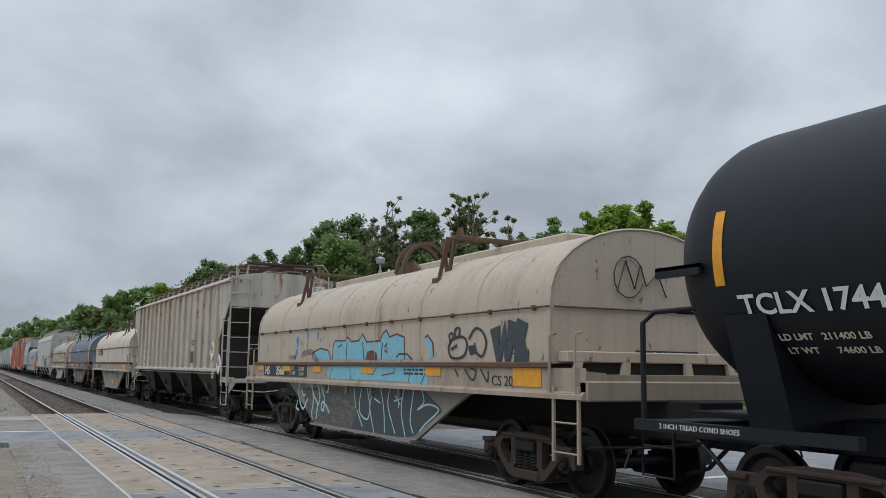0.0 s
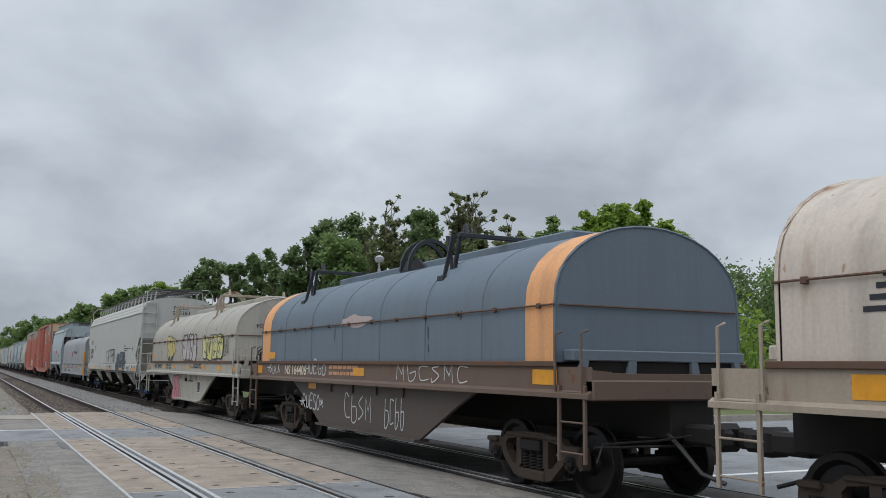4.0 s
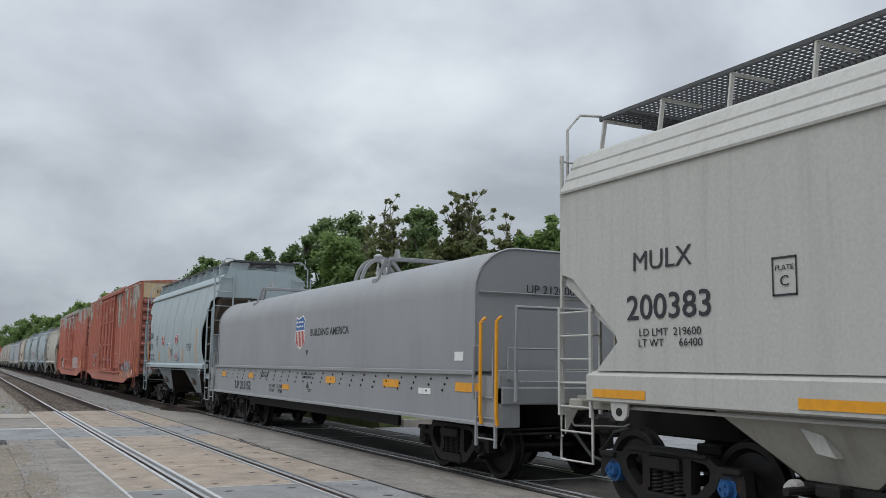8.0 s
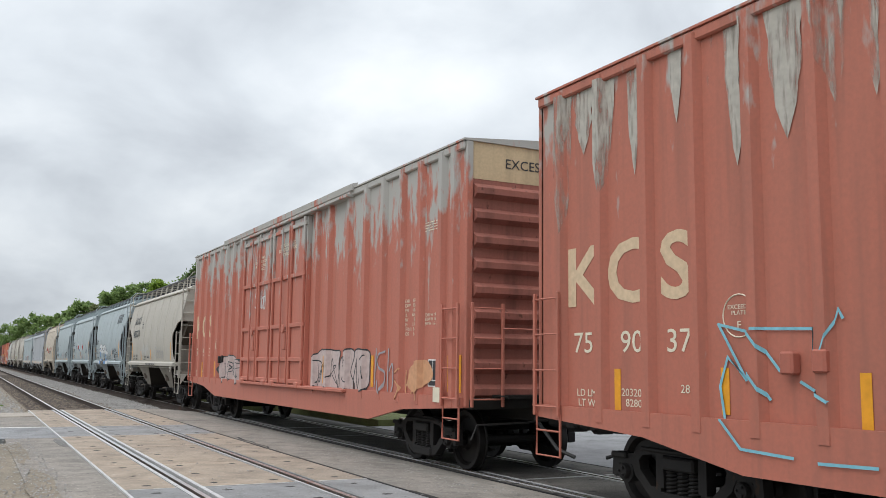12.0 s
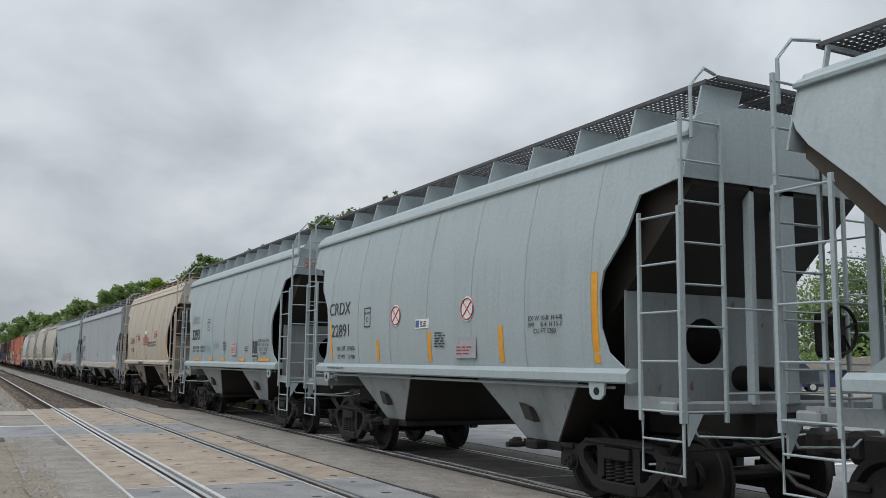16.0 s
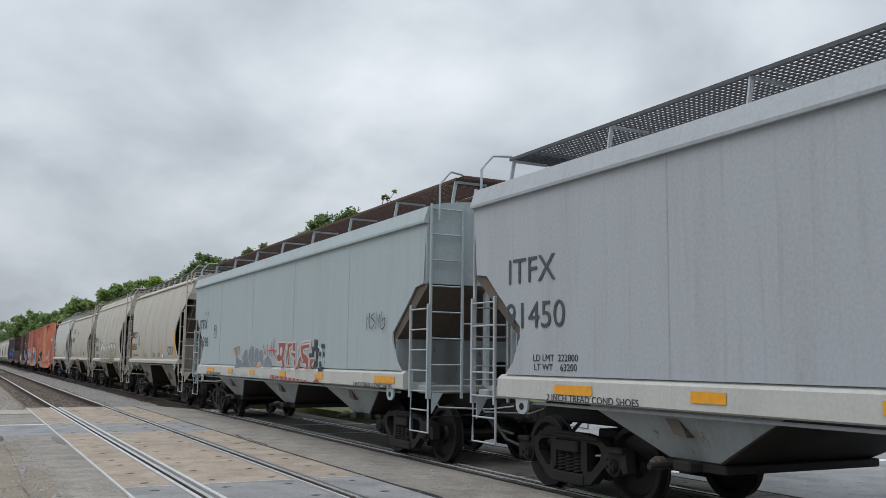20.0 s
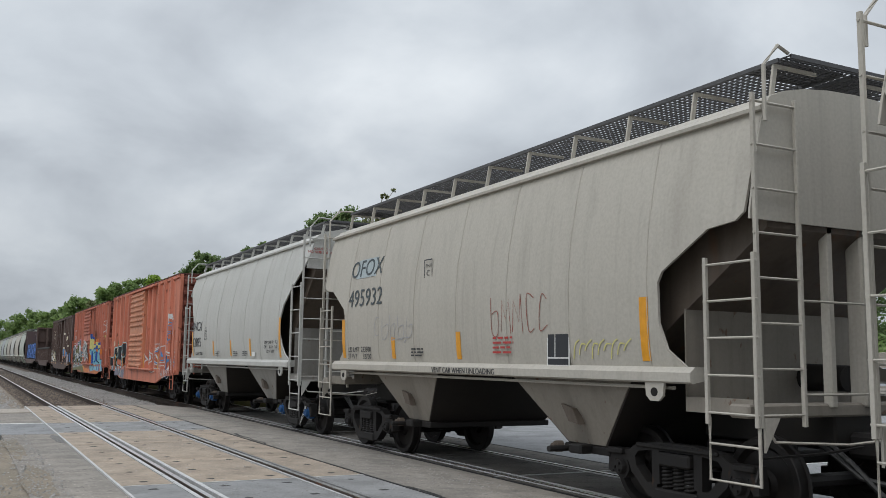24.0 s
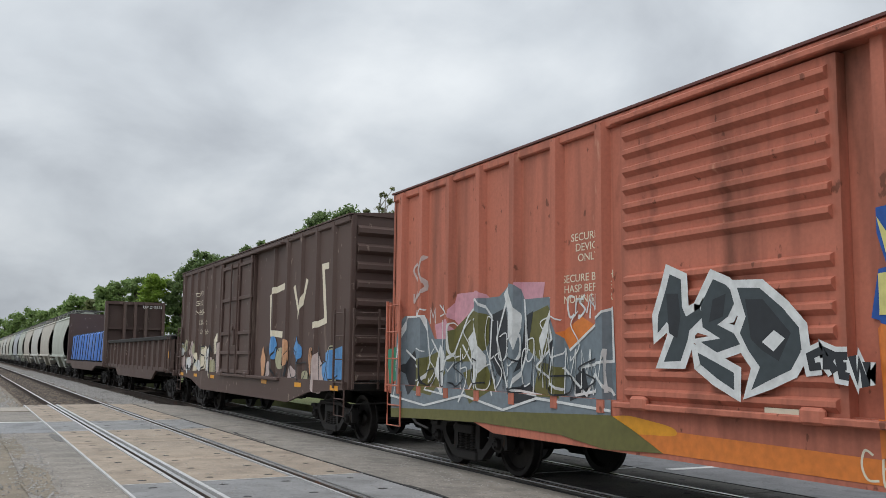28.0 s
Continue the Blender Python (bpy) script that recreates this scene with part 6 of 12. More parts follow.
# (x, y, height, spread, leaves, seed, kind)
WOODS = [
    # along the line, from its far end to the crossing
    (14.4, 548.8, 14.7, 4.5, LEAF, 11), (14.4, 402.5, 14.8, 4.3, LEAF, 12), (14.5, 300.4, 12.9, 3.6, LEAF, 13), (14.6, 239.5, 11.7, 3.1, LEAF, 14), (15, 202.2, 10.0, 2.4, LEAF, 15),
    (15.5, 178.4, 10.8, 2.2, LEAF, 16), (16, 159.9, 10.8, 2.5, LEAF, 17), (16, 138.4, 9.2, 1.9, OLIVE, 18), (17, 131.1, 10.9, 1.8, LEAF, 19), (17.5, 123.0, 11.3, 1.8, LEAF, 20),
    (18, 113.2, 10.3, 1.7, LEAF, 21), (18, 100.4, 9.7, 1.7, BRIGHTLEAF, 22), (20, 99.4, 11.0, 1.3, DARKLEAF, 23), (21, 97.2, 11.8, 1.5, DARKLEAF, 24), (22, 94.0, 12.3, 1.5, DARKLEAF, 25),
    (22, 85.9, 11.3, 1.2, DARKLEAF, 26), (23, 82.6, 11.5, 1.3, DARKLEAF, 27), (24, 79.8, 12.2, 1.3, DARKLEAF, 28), (24, 74.9, 11.9, 1.2, DARKLEAF, 29), (26, 76.4, 13.4, 1.5, DARKLEAF, 30),
    (28, 77.3, 14.8, 1.9, DARKLEAF, 31), (29, 74.8, 14.9, 2.0, DARKLEAF, 32), (29.5, 72.4, 14.1, 1.3, DARKLEAF, 33), (26, 67.7, 11.8, 2.1, LEAF, 34), (28, 63.5, 11.6, 1.6, OLIVE, 35),
    (29, 62.3, 11.4, 1.3, OLIVE, 36), (30, 60.7, 13.5, 1.6, DARKLEAF, 37), (30, 63.4, 13.2, 1.0, DARKLEAF, 38), (28, 54.0, 10.1, 1.4, OLIVE, 39), (29, 51.9, 10.3, 1.2, OLIVE, 40),
    (29, 49.3, 9.3, 1.1, OLIVE, 41), (30, 48.2, 9.3, 1.0, OLIVE, 42), (30.5, 47.5, 9.7, 1.0, LEAF, 43), (31, 45.9, 10.3, 1.2, LEAF, 44), (31, 43.7, 10.0, 1.1, LEAF, 45),
    (29, 38.8, 9.7, 1.0, BRIGHTLEAF, 46), (30, 38.4, 10.3, 1.1, BRIGHTLEAF, 47), (30.5, 37.4, 10.3, 1.1, BRIGHTLEAF, 48), (31, 36.1, 9.1, 1.1, BRIGHTLEAF, 49), (31, 34.6, 8.6, 1.0, BRIGHTLEAF, 50),
    # beyond the road
    (45.2, 56.3, 10.6, 4.6, LEAF, 141), (52.9, 55.4, 9.7, 4.6, DARKLEAF, 142), (59.6, 54.4, 10.2, 5.1, LEAF, 143), (67.3, 51.5, 11.1, 5.1, DARKLEAF, 144), (75.0, 47.5, 10.6, 5.5, LEAF, 145), (80.8, 41.0, 10.6, 5.5, DARKLEAF, 146), (86.5, 33.5, 10.6, 5.5, LEAF, 147),
    (92.3, 23.8, 11.5, 6.0, DARKLEAF, 148), (94.2, 11.4, 11.5, 6.0, LEAF, 149),
]
NAMES = {DARKLEAF: "dark green broadleaf tree in the wood beside the line", LEAF: "mid-green broadleaf tree in the wood beside the line", BRIGHTLEAF: "bright yellow-green spring tree beside the line", OLIVE: "olive-green bushy tree in the wood"}
for x, y, h, w, leaf, seed in WOODS:
    near = y < 130
    tree("tree", NAMES[leaf], x, y, h, w, leaf, BARK, seed, leaves=11000 if near else 5500, size=0.21 if near else 0.45, base=0.10, dense=2.6)
# thin trees with few leaves, through which the sky shows
for x, y, h, w, seed in ((28.5, 65.1, 13.2, 0.9, 61), (28.5, 63.4, 12.8, 0.8, 62), (29, 69.3, 13.5, 0.7, 63), (29.5, 54.0, 12.8, 0.7, 64), (29.5, 52.7, 11.8, 0.7, 65), (30, 48.9, 10.0, 0.7, 66), (29, 54.5, 11.9, 0.6, 67)):
    tree("thin_tree", "tall thin tree with sparse pale leaves", x, y, h, w, PALELEAF, PALEBARK, seed, leaves=4200, size=0.17, base=0.25, dense=1.0, twigs=16)


def scrub(name, label, spots_, leafmat, seed, leaves=260, size=0.22):
    r = random.Random(seed)
    v, f = [], []
    for x, y, w, h in spots_:
        for _ in range(leaves):
            a, q = r.uniform(0, 2 * math.pi), r.random() ** 0.5
            z = h * r.random() ** 0.8
            c = Vector((x + w * q * math.cos(a), y + w * q * math.sin(a), z * (1 - 0.4 * q)))
            u = Vector((r.gauss(0, 1), r.gauss(0, 1), r.gauss(0, 1))).normalized()
            k = u.cross(Vector((r.gauss(0, 1), r.gauss(0, 1), r.gauss(0, 1)))).normalized()
            m = size * r.uniform(0.5, 1.2)
            b = len(v)
            v += [tuple(c - u * m), tuple(c + k * m * 0.5), tuple(c + u * m), tuple(c - k * m * 0.5)]
            f.append((b, b + 1, b + 2, b + 3))
    me = bpy.data.meshes.new(name)
    me.from_pydata(v, [], f)
    me.update()
    me.materials.append(leafmat)
    return tagged(new(name, me), label, "undergrowth", "", "stuff")


rs = random.Random(77)
scrub("undergrowth", "tall green thicket at the edge of the wood", [(26 + rs.uniform(-2, 3), 70 + i * 1.06, 2.5, rs.uniform(7.0, 9.3)) for i in range(42)], DARKLEAF, 78, 620, 0.30)
scrub("undergrowth", "tall olive-green thicket beside the line", [(28 + rs.uniform(-2, 2.5), 42.8 + i * 0.95, 1.9, rs.uniform(6.2, 8.3)) for i in range(30)], OLIVE, 81, 700, 0.24)
scrub("undergrowth", "yellow-green bushes beside the line", [(30 + rs.uniform(-1.5, 2.5), 31.5 + i * 0.95, 1.8, rs.uniform(4.9, 7.1)) for i in range(13)], BRIGHTLEAF, 82, 700, 0.22)
scrub("grass_tuft", "rough grass on the verge beside the track", [(rs.uniform(-9, 0.8), 30.5 + rs.random() ** 1.5 * 60, 0.6, 0.14) for i in range(110)], LEAF, 83, 60, 0.06)
scrub("undergrowth", "green bushes under the far trees", [(14.5 + rs.uniform(-1.5, 3), 119 + i * 5.8, 4.2, rs.uniform(3.5, 7)) for i in range(55)], LEAF, 79, 200, 0.6)
scrub("undergrowth", "bushes on the slope beyond the road", [(42.3 + i * 1.1 + rs.uniform(-1, 1), 53.7 - i * 0.62 + rs.uniform(-1.5, 1.5), 2.6, rs.uniform(2.5, 6)) for i in range(46)], LEAF, 80, 240, 0.3)


# ---- beyond the crossing: signal mast, parking, a ramp wall ----
def crossing_signal(x, y):
    sig = thing("crossing_signal", "grey crossing signal mast with a bell and crossbuck", "signal")
    grey = plain("aluminium_mast", (0.45, 0.46, 0.46), 0.45, 0.6)
    part("mast", Shape().tube([(0, 0, 0), (0, 0, 4.55)], 0.055, 10).box(-0.2, 0.2, -0.2, 0.2, 0.0, 0.25, 0.03), grey, sig)
    part("bell", Shape().lathe([(0, 0), (0, 0.12), (0.10, 0.15), (0.16, 0.15), (0.22, 0.05), (0.22, 0)], "z", (0, 0, 4.75), 14), grey, sig, smooth=True)
    part("bell_bracket", Shape().tube([(0, 0, 4.5), (0, 0, 4.78)], 0.03, 8), grey, sig)
    for k in (-1, 1):
        b = part("crossbuck_board", Shape().box(-0.012, 0.012, -0.6, 0.6, -0.1, 0.1), WHITE, sig)
        b.matrix_basis = pose(0.09, -0.1, 4.05, k * 45, 0, 0)
        h = part("lamp_housing", Shape().lathe([(0, 0), (0, 0.3), (0.02, 0.3), (0.03, 0.12), (0.2, 0.10), (0.2, 0)], "x", (0.05, k * 0.42, 2.9), 18), BLACK, sig)
        part("lamp_lens", Shape().lathe([(-0.02, 0), (-0.02, 0.11), (-0.002, 0.11)], "x", (0.05, k * 0.42, 2.9), 14), RED, h)
    part("cross_arm", Shape().tube([(0, -0.45, 2.9), (0, 0.45, 2.9)], 0.03, 8), grey, sig)
    sig.location = (x, y, -0.02)


crossing_signal(11.2, 26.1)
GLASS = plain("dark_car_glass", (0.02, 0.025, 0.03), 0.08)
TYRE = plain("tyre_rubber", (0.02, 0.02, 0.02), 0.8)


def parked_car(label, x, y, turn, color):
    car = thing("parked_car", label, "car", "parked cars")
    coat = plain("car_paint_" + str(int(x * 10)), color, 0.25, 0.3, 0.1)
    side = [(-2.2, 0.35), (-2.25, 0.7), (-2.1, 0.95), (-1.3, 1.02), (-0.7, 1.42), (0.6, 1.45), (1.35, 1.05), (2.15, 0.95), (2.25, 0.6), (2.2, 0.35)]
    part("body", Shape().loft([[(x_ * (0.97 if abs(w) > 0.8 else 1), w * (0.8 if z > 1.1 else 1), z) for x_, z in side] for w in (-0.88, -0.8, 0.8, 0.88)]), coat, car, smooth=True)
    for s in (-1, 1):
        part("side_window", Shape().prism([(-1.2, 1.04), (-0.66, 1.36), (0.55, 1.38), (1.15, 1.06)], "y", s * 0.74, s * 0.80), GLASS, car)
        for w in (-1.35, 1.35):
            wh = part("wheel", Shape().lathe([(-0.1, 0), (-0.1, 0.2), (-0.11, 0.32), (0.09, 0.33), (0.11, 0.30), (0.11, 0.2), (0.09, 0)], "y", (w, s * 0.80, 0.33), 18), TYRE, car)
            part("rim", Shape().lathe([(0, 0), (0, 0.19), (0.02 * s, 0.19), (0.02 * s, 0)], "y", (w, s * 0.91, 0.33), 12), SHINE, wh)
        part("headlight", Shape().box(2.12, 2.26, s * 0.5, s * 0.82, 0.68, 0.82, 0.02), WHITE, car)
        part("tail_light", Shape().box(-2.28, -2.14, s * 0.5, s * 0.82, 0.75, 0.9, 0.02), RED, car)
    part("windscreen", Shape().prism([(0.66, 1.40), (0.62, 1.36), (1.30, 1.05), (1.36, 1.08)], "y", -0.66, 0.66), GLASS, car)
    part("rear_window", Shape().prism([(-0.74, 1.38), (-0.70, 1.34), (-1.24, 1.03), (-1.30, 1.06)], "y", -0.64, 0.64), GLASS, car)
    car.matrix_basis = pose(x, y, -0.02, 0, 0, turn)


structure("car_park", Shape().box(42, 72, 22.76, 46, -0.2, 0.01), ASPHALT)
parked_car("dark blue parked saloon car on a car park", 48.6, 39.9, -42, (0.02, 0.03, 0.09))
parked_car("silver parked hatchback car on a car park", 49.5, 36.4, -42, (0.45, 0.47, 0.50))
parked_car("white parked car on a car park", 54.3, 32.9, -42, (0.7, 0.7, 0.7))
structure("ramp_wall", Shape().prism([(46.2, 47.3), (46.3, 47.7), (75.2, 31.9), (75.0, 31.6)], "z", -0.2, 1.4), PALE)
ramp = Shape().add([(46.2, 47.4, 0.78), (75.0, 31.8, 0.78), (75.0, 31.8, 4.65), (46.2, 47.4, 1.22), (46.4, 48.0, 0.78), (75.3, 32.4, 0.78), (75.3, 32.4, 4.65), (46.4, 48.0, 1.22)], [(0, 1, 2, 3), (7, 6, 5, 4), (3, 2, 6, 7), (0, 3, 7, 4), (1, 5, 6, 2)])
structure("ramp_parapet", ramp, PALE)


# ---- the train: paints ----
LIGHTGREY = paint("light_grey_paint", (0.48, 0.48, 0.455), seed=1.0, streak=0.15, grime=0.25)
MULXGREY = paint("stone_grey_paint", (0.47, 0.465, 0.435), seed=1.5, streak=0.12, grime=0.2)
BEIGE = paint("beige_paint", (0.45, 0.425, 0.375), seed=2.0, streak=0.2, grime=0.3)
GREYBLUE = paint("grey_blue_paint", (0.355, 0.415, 0.435), seed=3.0, streak=0.12, grime=0.25)
MIDGREY = paint("mid_grey_paint", (0.375, 0.40, 0.43), seed=4.0, streak=0.15, grime=0.3)
TAN = paint("tan_paint", (0.49, 0.435, 0.36), seed=5.0, streak=0.2, grime=0.3)
RUSTYBEIGE = paint("rusty_beige_paint", (0.48, 0.45, 0.39), seed=6.0, streak=0.5, grime=0.45, rust=0.30, rustc=(0.24, 0.10, 0.045), peel=((0.27, 0.13, 0.065), 1.2, 4.6, 0.10))
RUSTPOST = paint("rust_run_post", (0.42, 0.35, 0.27), seed=6.5, streak=0.5, rust=0.4, rustc=(0.22, 0.085, 0.035), peel=((0.26, 0.11, 0.05), 1.0, 4.6, 0.20))
# brown stain and grime, made darker for the shade beneath the car's end
STAINSHADE = paint("stained_slope", (0.115, 0.092, 0.074), seed=7.0, streak=0.7, grime=0.5, dirt=(0.04, 0.032, 0.026), rust=0.2, rustc=(0.14, 0.065, 0.035))
# near black: the shade on bay slopes under the body, put into the colour
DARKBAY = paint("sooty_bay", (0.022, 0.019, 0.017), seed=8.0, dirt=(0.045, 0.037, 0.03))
DUSTBAY = paint("dusty_bay", (0.12, 0.107, 0.093), seed=8.5, streak=0.6, grime=0.7, dirt=(0.03, 0.026, 0.022))
COILTAN = paint("cream_hood_paint", (0.47, 0.40, 0.315), seed=9.0, streak=0.25, grime=0.3, rust=0.10)
COILRUST = paint("rust_stained_hood", (0.60, 0.52, 0.44), seed=10.0, streak=0.4, grime=0.35, rust=0.34, rustc=(0.30, 0.17, 0.10))
COILBLUE = paint("slate_blue_hood", (0.135, 0.175, 0.215), seed=11.0, streak=0.2, grime=0.3)
COILORANGE = paint("orange_band", (0.78, 0.38, 0.16), seed=12.0)
AOKTAN = paint("pale_tan_hood", (0.405, 0.38, 0.33), seed=13.0, streak=0.2, grime=0.25, rust=0.14)
AOKRUST = paint("rust_blotched_end", (0.45, 0.42, 0.365), seed=13.4, streak=0.35, grime=0.35, rust=0.42, rustc=(0.15, 0.06, 0.028))
SILVER = paint("silver_hood", (0.28, 0.285, 0.293), seed=14.0, streak=0.2, grime=0.8, rough=0.45, dirt=(0.17, 0.175, 0.185))
DECKTAN = paint("tan_deck", (0.37, 0.305, 0.235), seed=15.0, rust=0.32, streak=0.4)
DECKBROWN = paint("brown_deck", (0.15, 0.10, 0.075), seed=16.0, rust=0.30)
BELLYGREY = paint("dusty_belly", (0.26, 0.235, 0.205), seed=17.0, streak=0.4)
UNDERCOAT = (0.38, 0.385, 0.36)
KCSRED = paint("faded_red_paint", (0.44, 0.148, 0.102), seed=18.0, streak=0.35, grime=0.3, peel=(UNDERCOAT, 1.6, 5.0, 0.10))
KCSPALE = paint("flaking_red_paint", (0.46, 0.155, 0.11), seed=18.7, streak=0.15, grime=0.15, peel=((0.38, 0.40, 0.38), 1.6, 4.8, 0.22))
DOORRED = paint("door_red_paint", (0.39, 0.122, 0.085), seed=18.9, streak=0.2, grime=0.2)
# end reds: darker copies of the side red, for grime and the ends' shade
GRIMYSHADEDEND = paint("soiled_red_end", (0.19, 0.052, 0.034), seed=27.0, streak=0.7, grime=0.8, rust=0.2, dirt=(0.035, 0.02, 0.016), rustc=(0.06, 0.026, 0.018))
GRIMYSHADEDRED = paint("soiled_dull_red_end", (0.34, 0.125, 0.095), seed=28.0, streak=0.7, grime=0.7, rust=0.15, dirt=(0.04, 0.026, 0.022), rustc=(0.07, 0.03, 0.02))
ROOFMAROON = paint("dark_maroon_roof", (0.13, 0.05, 0.045), seed=29.0, streak=0.4, grime=0.5, rust=0.2)
BOXRED = paint("oxide_red_paint", (0.50, 0.165, 0.108), seed=19.0, streak=0.6, grime=0.4, rust=0.32, dirt=(0.06, 0.03, 0.022), rustc=(0.09, 0.036, 0.022), peel=((0.56, 0.28, 0.19), 0.9, 5.5, 0.04))
BOXORANGE = paint("orange_red_paint", (0.60, 0.205, 0.13), seed=20.0, streak=0.65, grime=0.4, rust=0.36, dirt=(0.07, 0.035, 0.025), rustc=(0.10, 0.038, 0.022), peel=((0.62, 0.30, 0.19), 0.9, 5.5, 0.05))
DOORORANGE = paint("worn_orange_door", (0.62, 0.27, 0.16), seed=20.5, streak=0.5, grime=0.5, rust=0.34, rustc=(0.16, 0.055, 0.03), peel=((0.66, 0.40, 0.27), 0.9, 5.5, 0.07))
BOXBROWN = paint("dark_brown_paint", (0.085, 0.052, 0.045), seed=21.0, streak=0.25, grime=0.3, rust=0.2, rustc=(0.28, 0.22, 0.18))
TANKBLACK = paint("black_tank_paint", (0.005, 0.0065, 0.0105), seed=22.0, streak=0.1, grime=0.2, rough=0.5, dirt=(0.02, 0.019, 0.018))
ROOFTAN = paint("bare_tan_end", (0.62, 0.47, 0.29), seed=23.0)
GREENGREY = paint("green_grey_paint", (0.42, 0.45, 0.40), seed=24.0, streak=0.2, grime=0.3)
WALKGREY = plain("walkway_steel", (0.10, 0.10, 0.105), 0.7, 0.2)
WALKRUST = plain("rusty_walkway", (0.10, 0.055, 0.042), 0.8, 0.1)
BLUETARP = plain("blue_sheeting", (0.02, 0.17, 0.66), 0.4, 0, 0.3, 3.0)
# spray paints
SKYBLUE = plain("spray_sky_blue", (0.21, 0.50, 0.60), 0.5)
MIDBLUE = plain("spray_blue", (0.03, 0.13, 0.36), 0.5)
BRIGHTBLUE = plain("spray_bright_blue", (0.10, 0.30, 0.62), 0.5)
SPRAYBLACK = plain("spray_black", (0.022, 0.026, 0.032), 0.5)
NAVY = plain("spray_navy", (0.016, 0.024, 0.042), 0.5)
SLATE = plain("spray_slate", (0.045, 0.060, 0.068), 0.5)
SPRAYWHITE = plain("spray_white", (0.68, 0.70, 0.70), 0.5)
PALEPINK = plain("spray_pale_pink", (0.55, 0.49, 0.48), 0.5)
LILAC = plain("spray_lilac", (0.42, 0.36, 0.50), 0.5)
PINKISH = plain("spray_dusty_pink", (0.52, 0.42, 0.40), 0.5)
YELLOW = plain("spray_yellow", (0.62, 0.50, 0.14), 0.5)
PALEYELLOW = plain("spray_pale_yellow", (0.66, 0.62, 0.22), 0.5)
PINK = plain("spray_pink", (0.55, 0.20, 0.22), 0.5)
ROSE = plain("spray_rose", (0.60, 0.30, 0.36), 0.5)
SPRAYORANGE = plain("spray_orange", (0.68, 0.20, 0.035), 0.5)
RUSTRED = plain("spray_rust_red", (0.28, 0.07, 0.045), 0.5)
OLIVEDRAB = plain("spray_olive", (0.13, 0.125, 0.035), 0.5)
STEEL = plain("spray_steel_grey", (0.17, 0.21, 0.24), 0.5)
SAND = plain("spray_sand", (0.42, 0.40, 0.26), 0.5)
GREEN = plain("spray_green", (0.02, 0.25, 0.14), 0.5)
BROWN = plain("spray_brown", (0.12, 0.04, 0.025), 0.5)
BONE = plain("faded_cream_paint", (0.66, 0.50, 0.33), 0.6)
HAZE = plain("spray_haze_grey", (0.20, 0.20, 0.26), 0.6)
ICE = plain("spray_ice_blue", (0.42, 0.63, 0.66), 0.5)
PALELILAC = plain("spray_pale_lilac", (0.52, 0.48, 0.60), 0.5)
DEEPBLUE = plain("spray_deep_blue", (0.012, 0.085, 0.36), 0.5)
MOSSGREY = worn("spray_moss_grey", (0.13, 0.135, 0.115), 0.30, 0.56, 2.2, (1, 0.5, 2.4), 11.0)
KHAKI = plain("spray_khaki", (0.17, 0.135, 0.095), 0.6)
PEACH = plain("bleached_paint", (0.62, 0.33, 0.18), 0.6)
BARECOAT = worn("bare_undercoat", (0.46, 0.435, 0.385), 0.43, 0.56, 3.4, (1, 1, 0.16), 3.0)
WORNBROWN = worn("worn_rust_brown", (0.20, 0.08, 0.052), 0.42, 0.62, 3.5, (1, 0.6, 1.6), 5.0)
WORNPEACH = worn("worn_orange_paint", (0.60, 0.29, 0.15), 0.40, 0.58, 4.5, (1, 1, 0.7), 7.0)
WORNGREY = worn("worn_grey_paint", (0.36, 0.34, 0.36), 0.38, 0.55, 4.5, (1, 1, 0.6), 9.0)
GREYPATCH = plain("grey_paint_patch", (0.36, 0.37, 0.40), 0.6)


# ---- the train, from its head to its tail ----
def numbers(car, levels, code, number, y, z, size, extra=(), material=INK):
    side_words(car, levels, code, y, z, size, material)
    side_words(car, levels, number, y - 0.08, z - size * 1.75, size, material)
    for k, text in enumerate(extra):
        side_words(car, levels, text, y - 0.30, z - size * 1.75 - 0.36 - k * 0.17, 0.085, material)


tank = tank_car("glossy black tank car with a long cylindrical shell", -164.05, 6.62, 8.7, TANKBLACK)

coil_a = coil_car("cream coil car with blue and black graffiti", -148.85, 6.03, 8.0, COILTAN, DECKTAN, BELLYGREY, COILTAN, truck=4.95)
bare = set(coil_a.children)
for y in (-0.55, -2.9):
    patch(coil_a, y - 0.24, y + 0.24, 1.47, 1.61, ORANGE, -1.606)
patch(coil_a, -5.0, -5.6, 1.36, 1.66, ORANGE, -1.606)
lettering(coil_a, "CS 20", 0.15, on_side(-4.75, 1.42, -1.606), INK)
lettering(coil_a, "FOR USE ON\nHS 3450 THRU 3630", 0.10, Matrix.Translation((-1.40, 0.65, 2.90)) @ pose(0, 0, 0, 0, 35, 0) @ on_side(0, 0, 0), INK)
bars(coil_a, -1.95, 1.58, 1.0, 2, INK, -1.605, seed=4)
lettering(coil_a, "S 3566", 0.14, on_end(0.35, 1.78, -5.74), CREAM, bold=0.02)
part("number_panel", Shape().box(-0.2, 0.9, -5.735, -5.732, 1.68, 1.88), INK, coil_a)
part("end_tag", Shape().tube([(-0.5, -5.735, 2.7), (-0.35, -5.735, 3.15), (-0.2, -5.735, 2.75), (-0.1, -5.735, 3.1), (0.0, -5.735, 2.8), (0.2, -5.735, 3.0), (0.35, -5.735, 2.65)], 0.012, 4).tube([(-0.3 + 0.25 * math.cos(k * 0.5), -5.735, 2.92 + 0.3 * math.sin(k * 0.5)) for k in range(13)], 0.010, 4), INK, coil_a, "thin black tag")

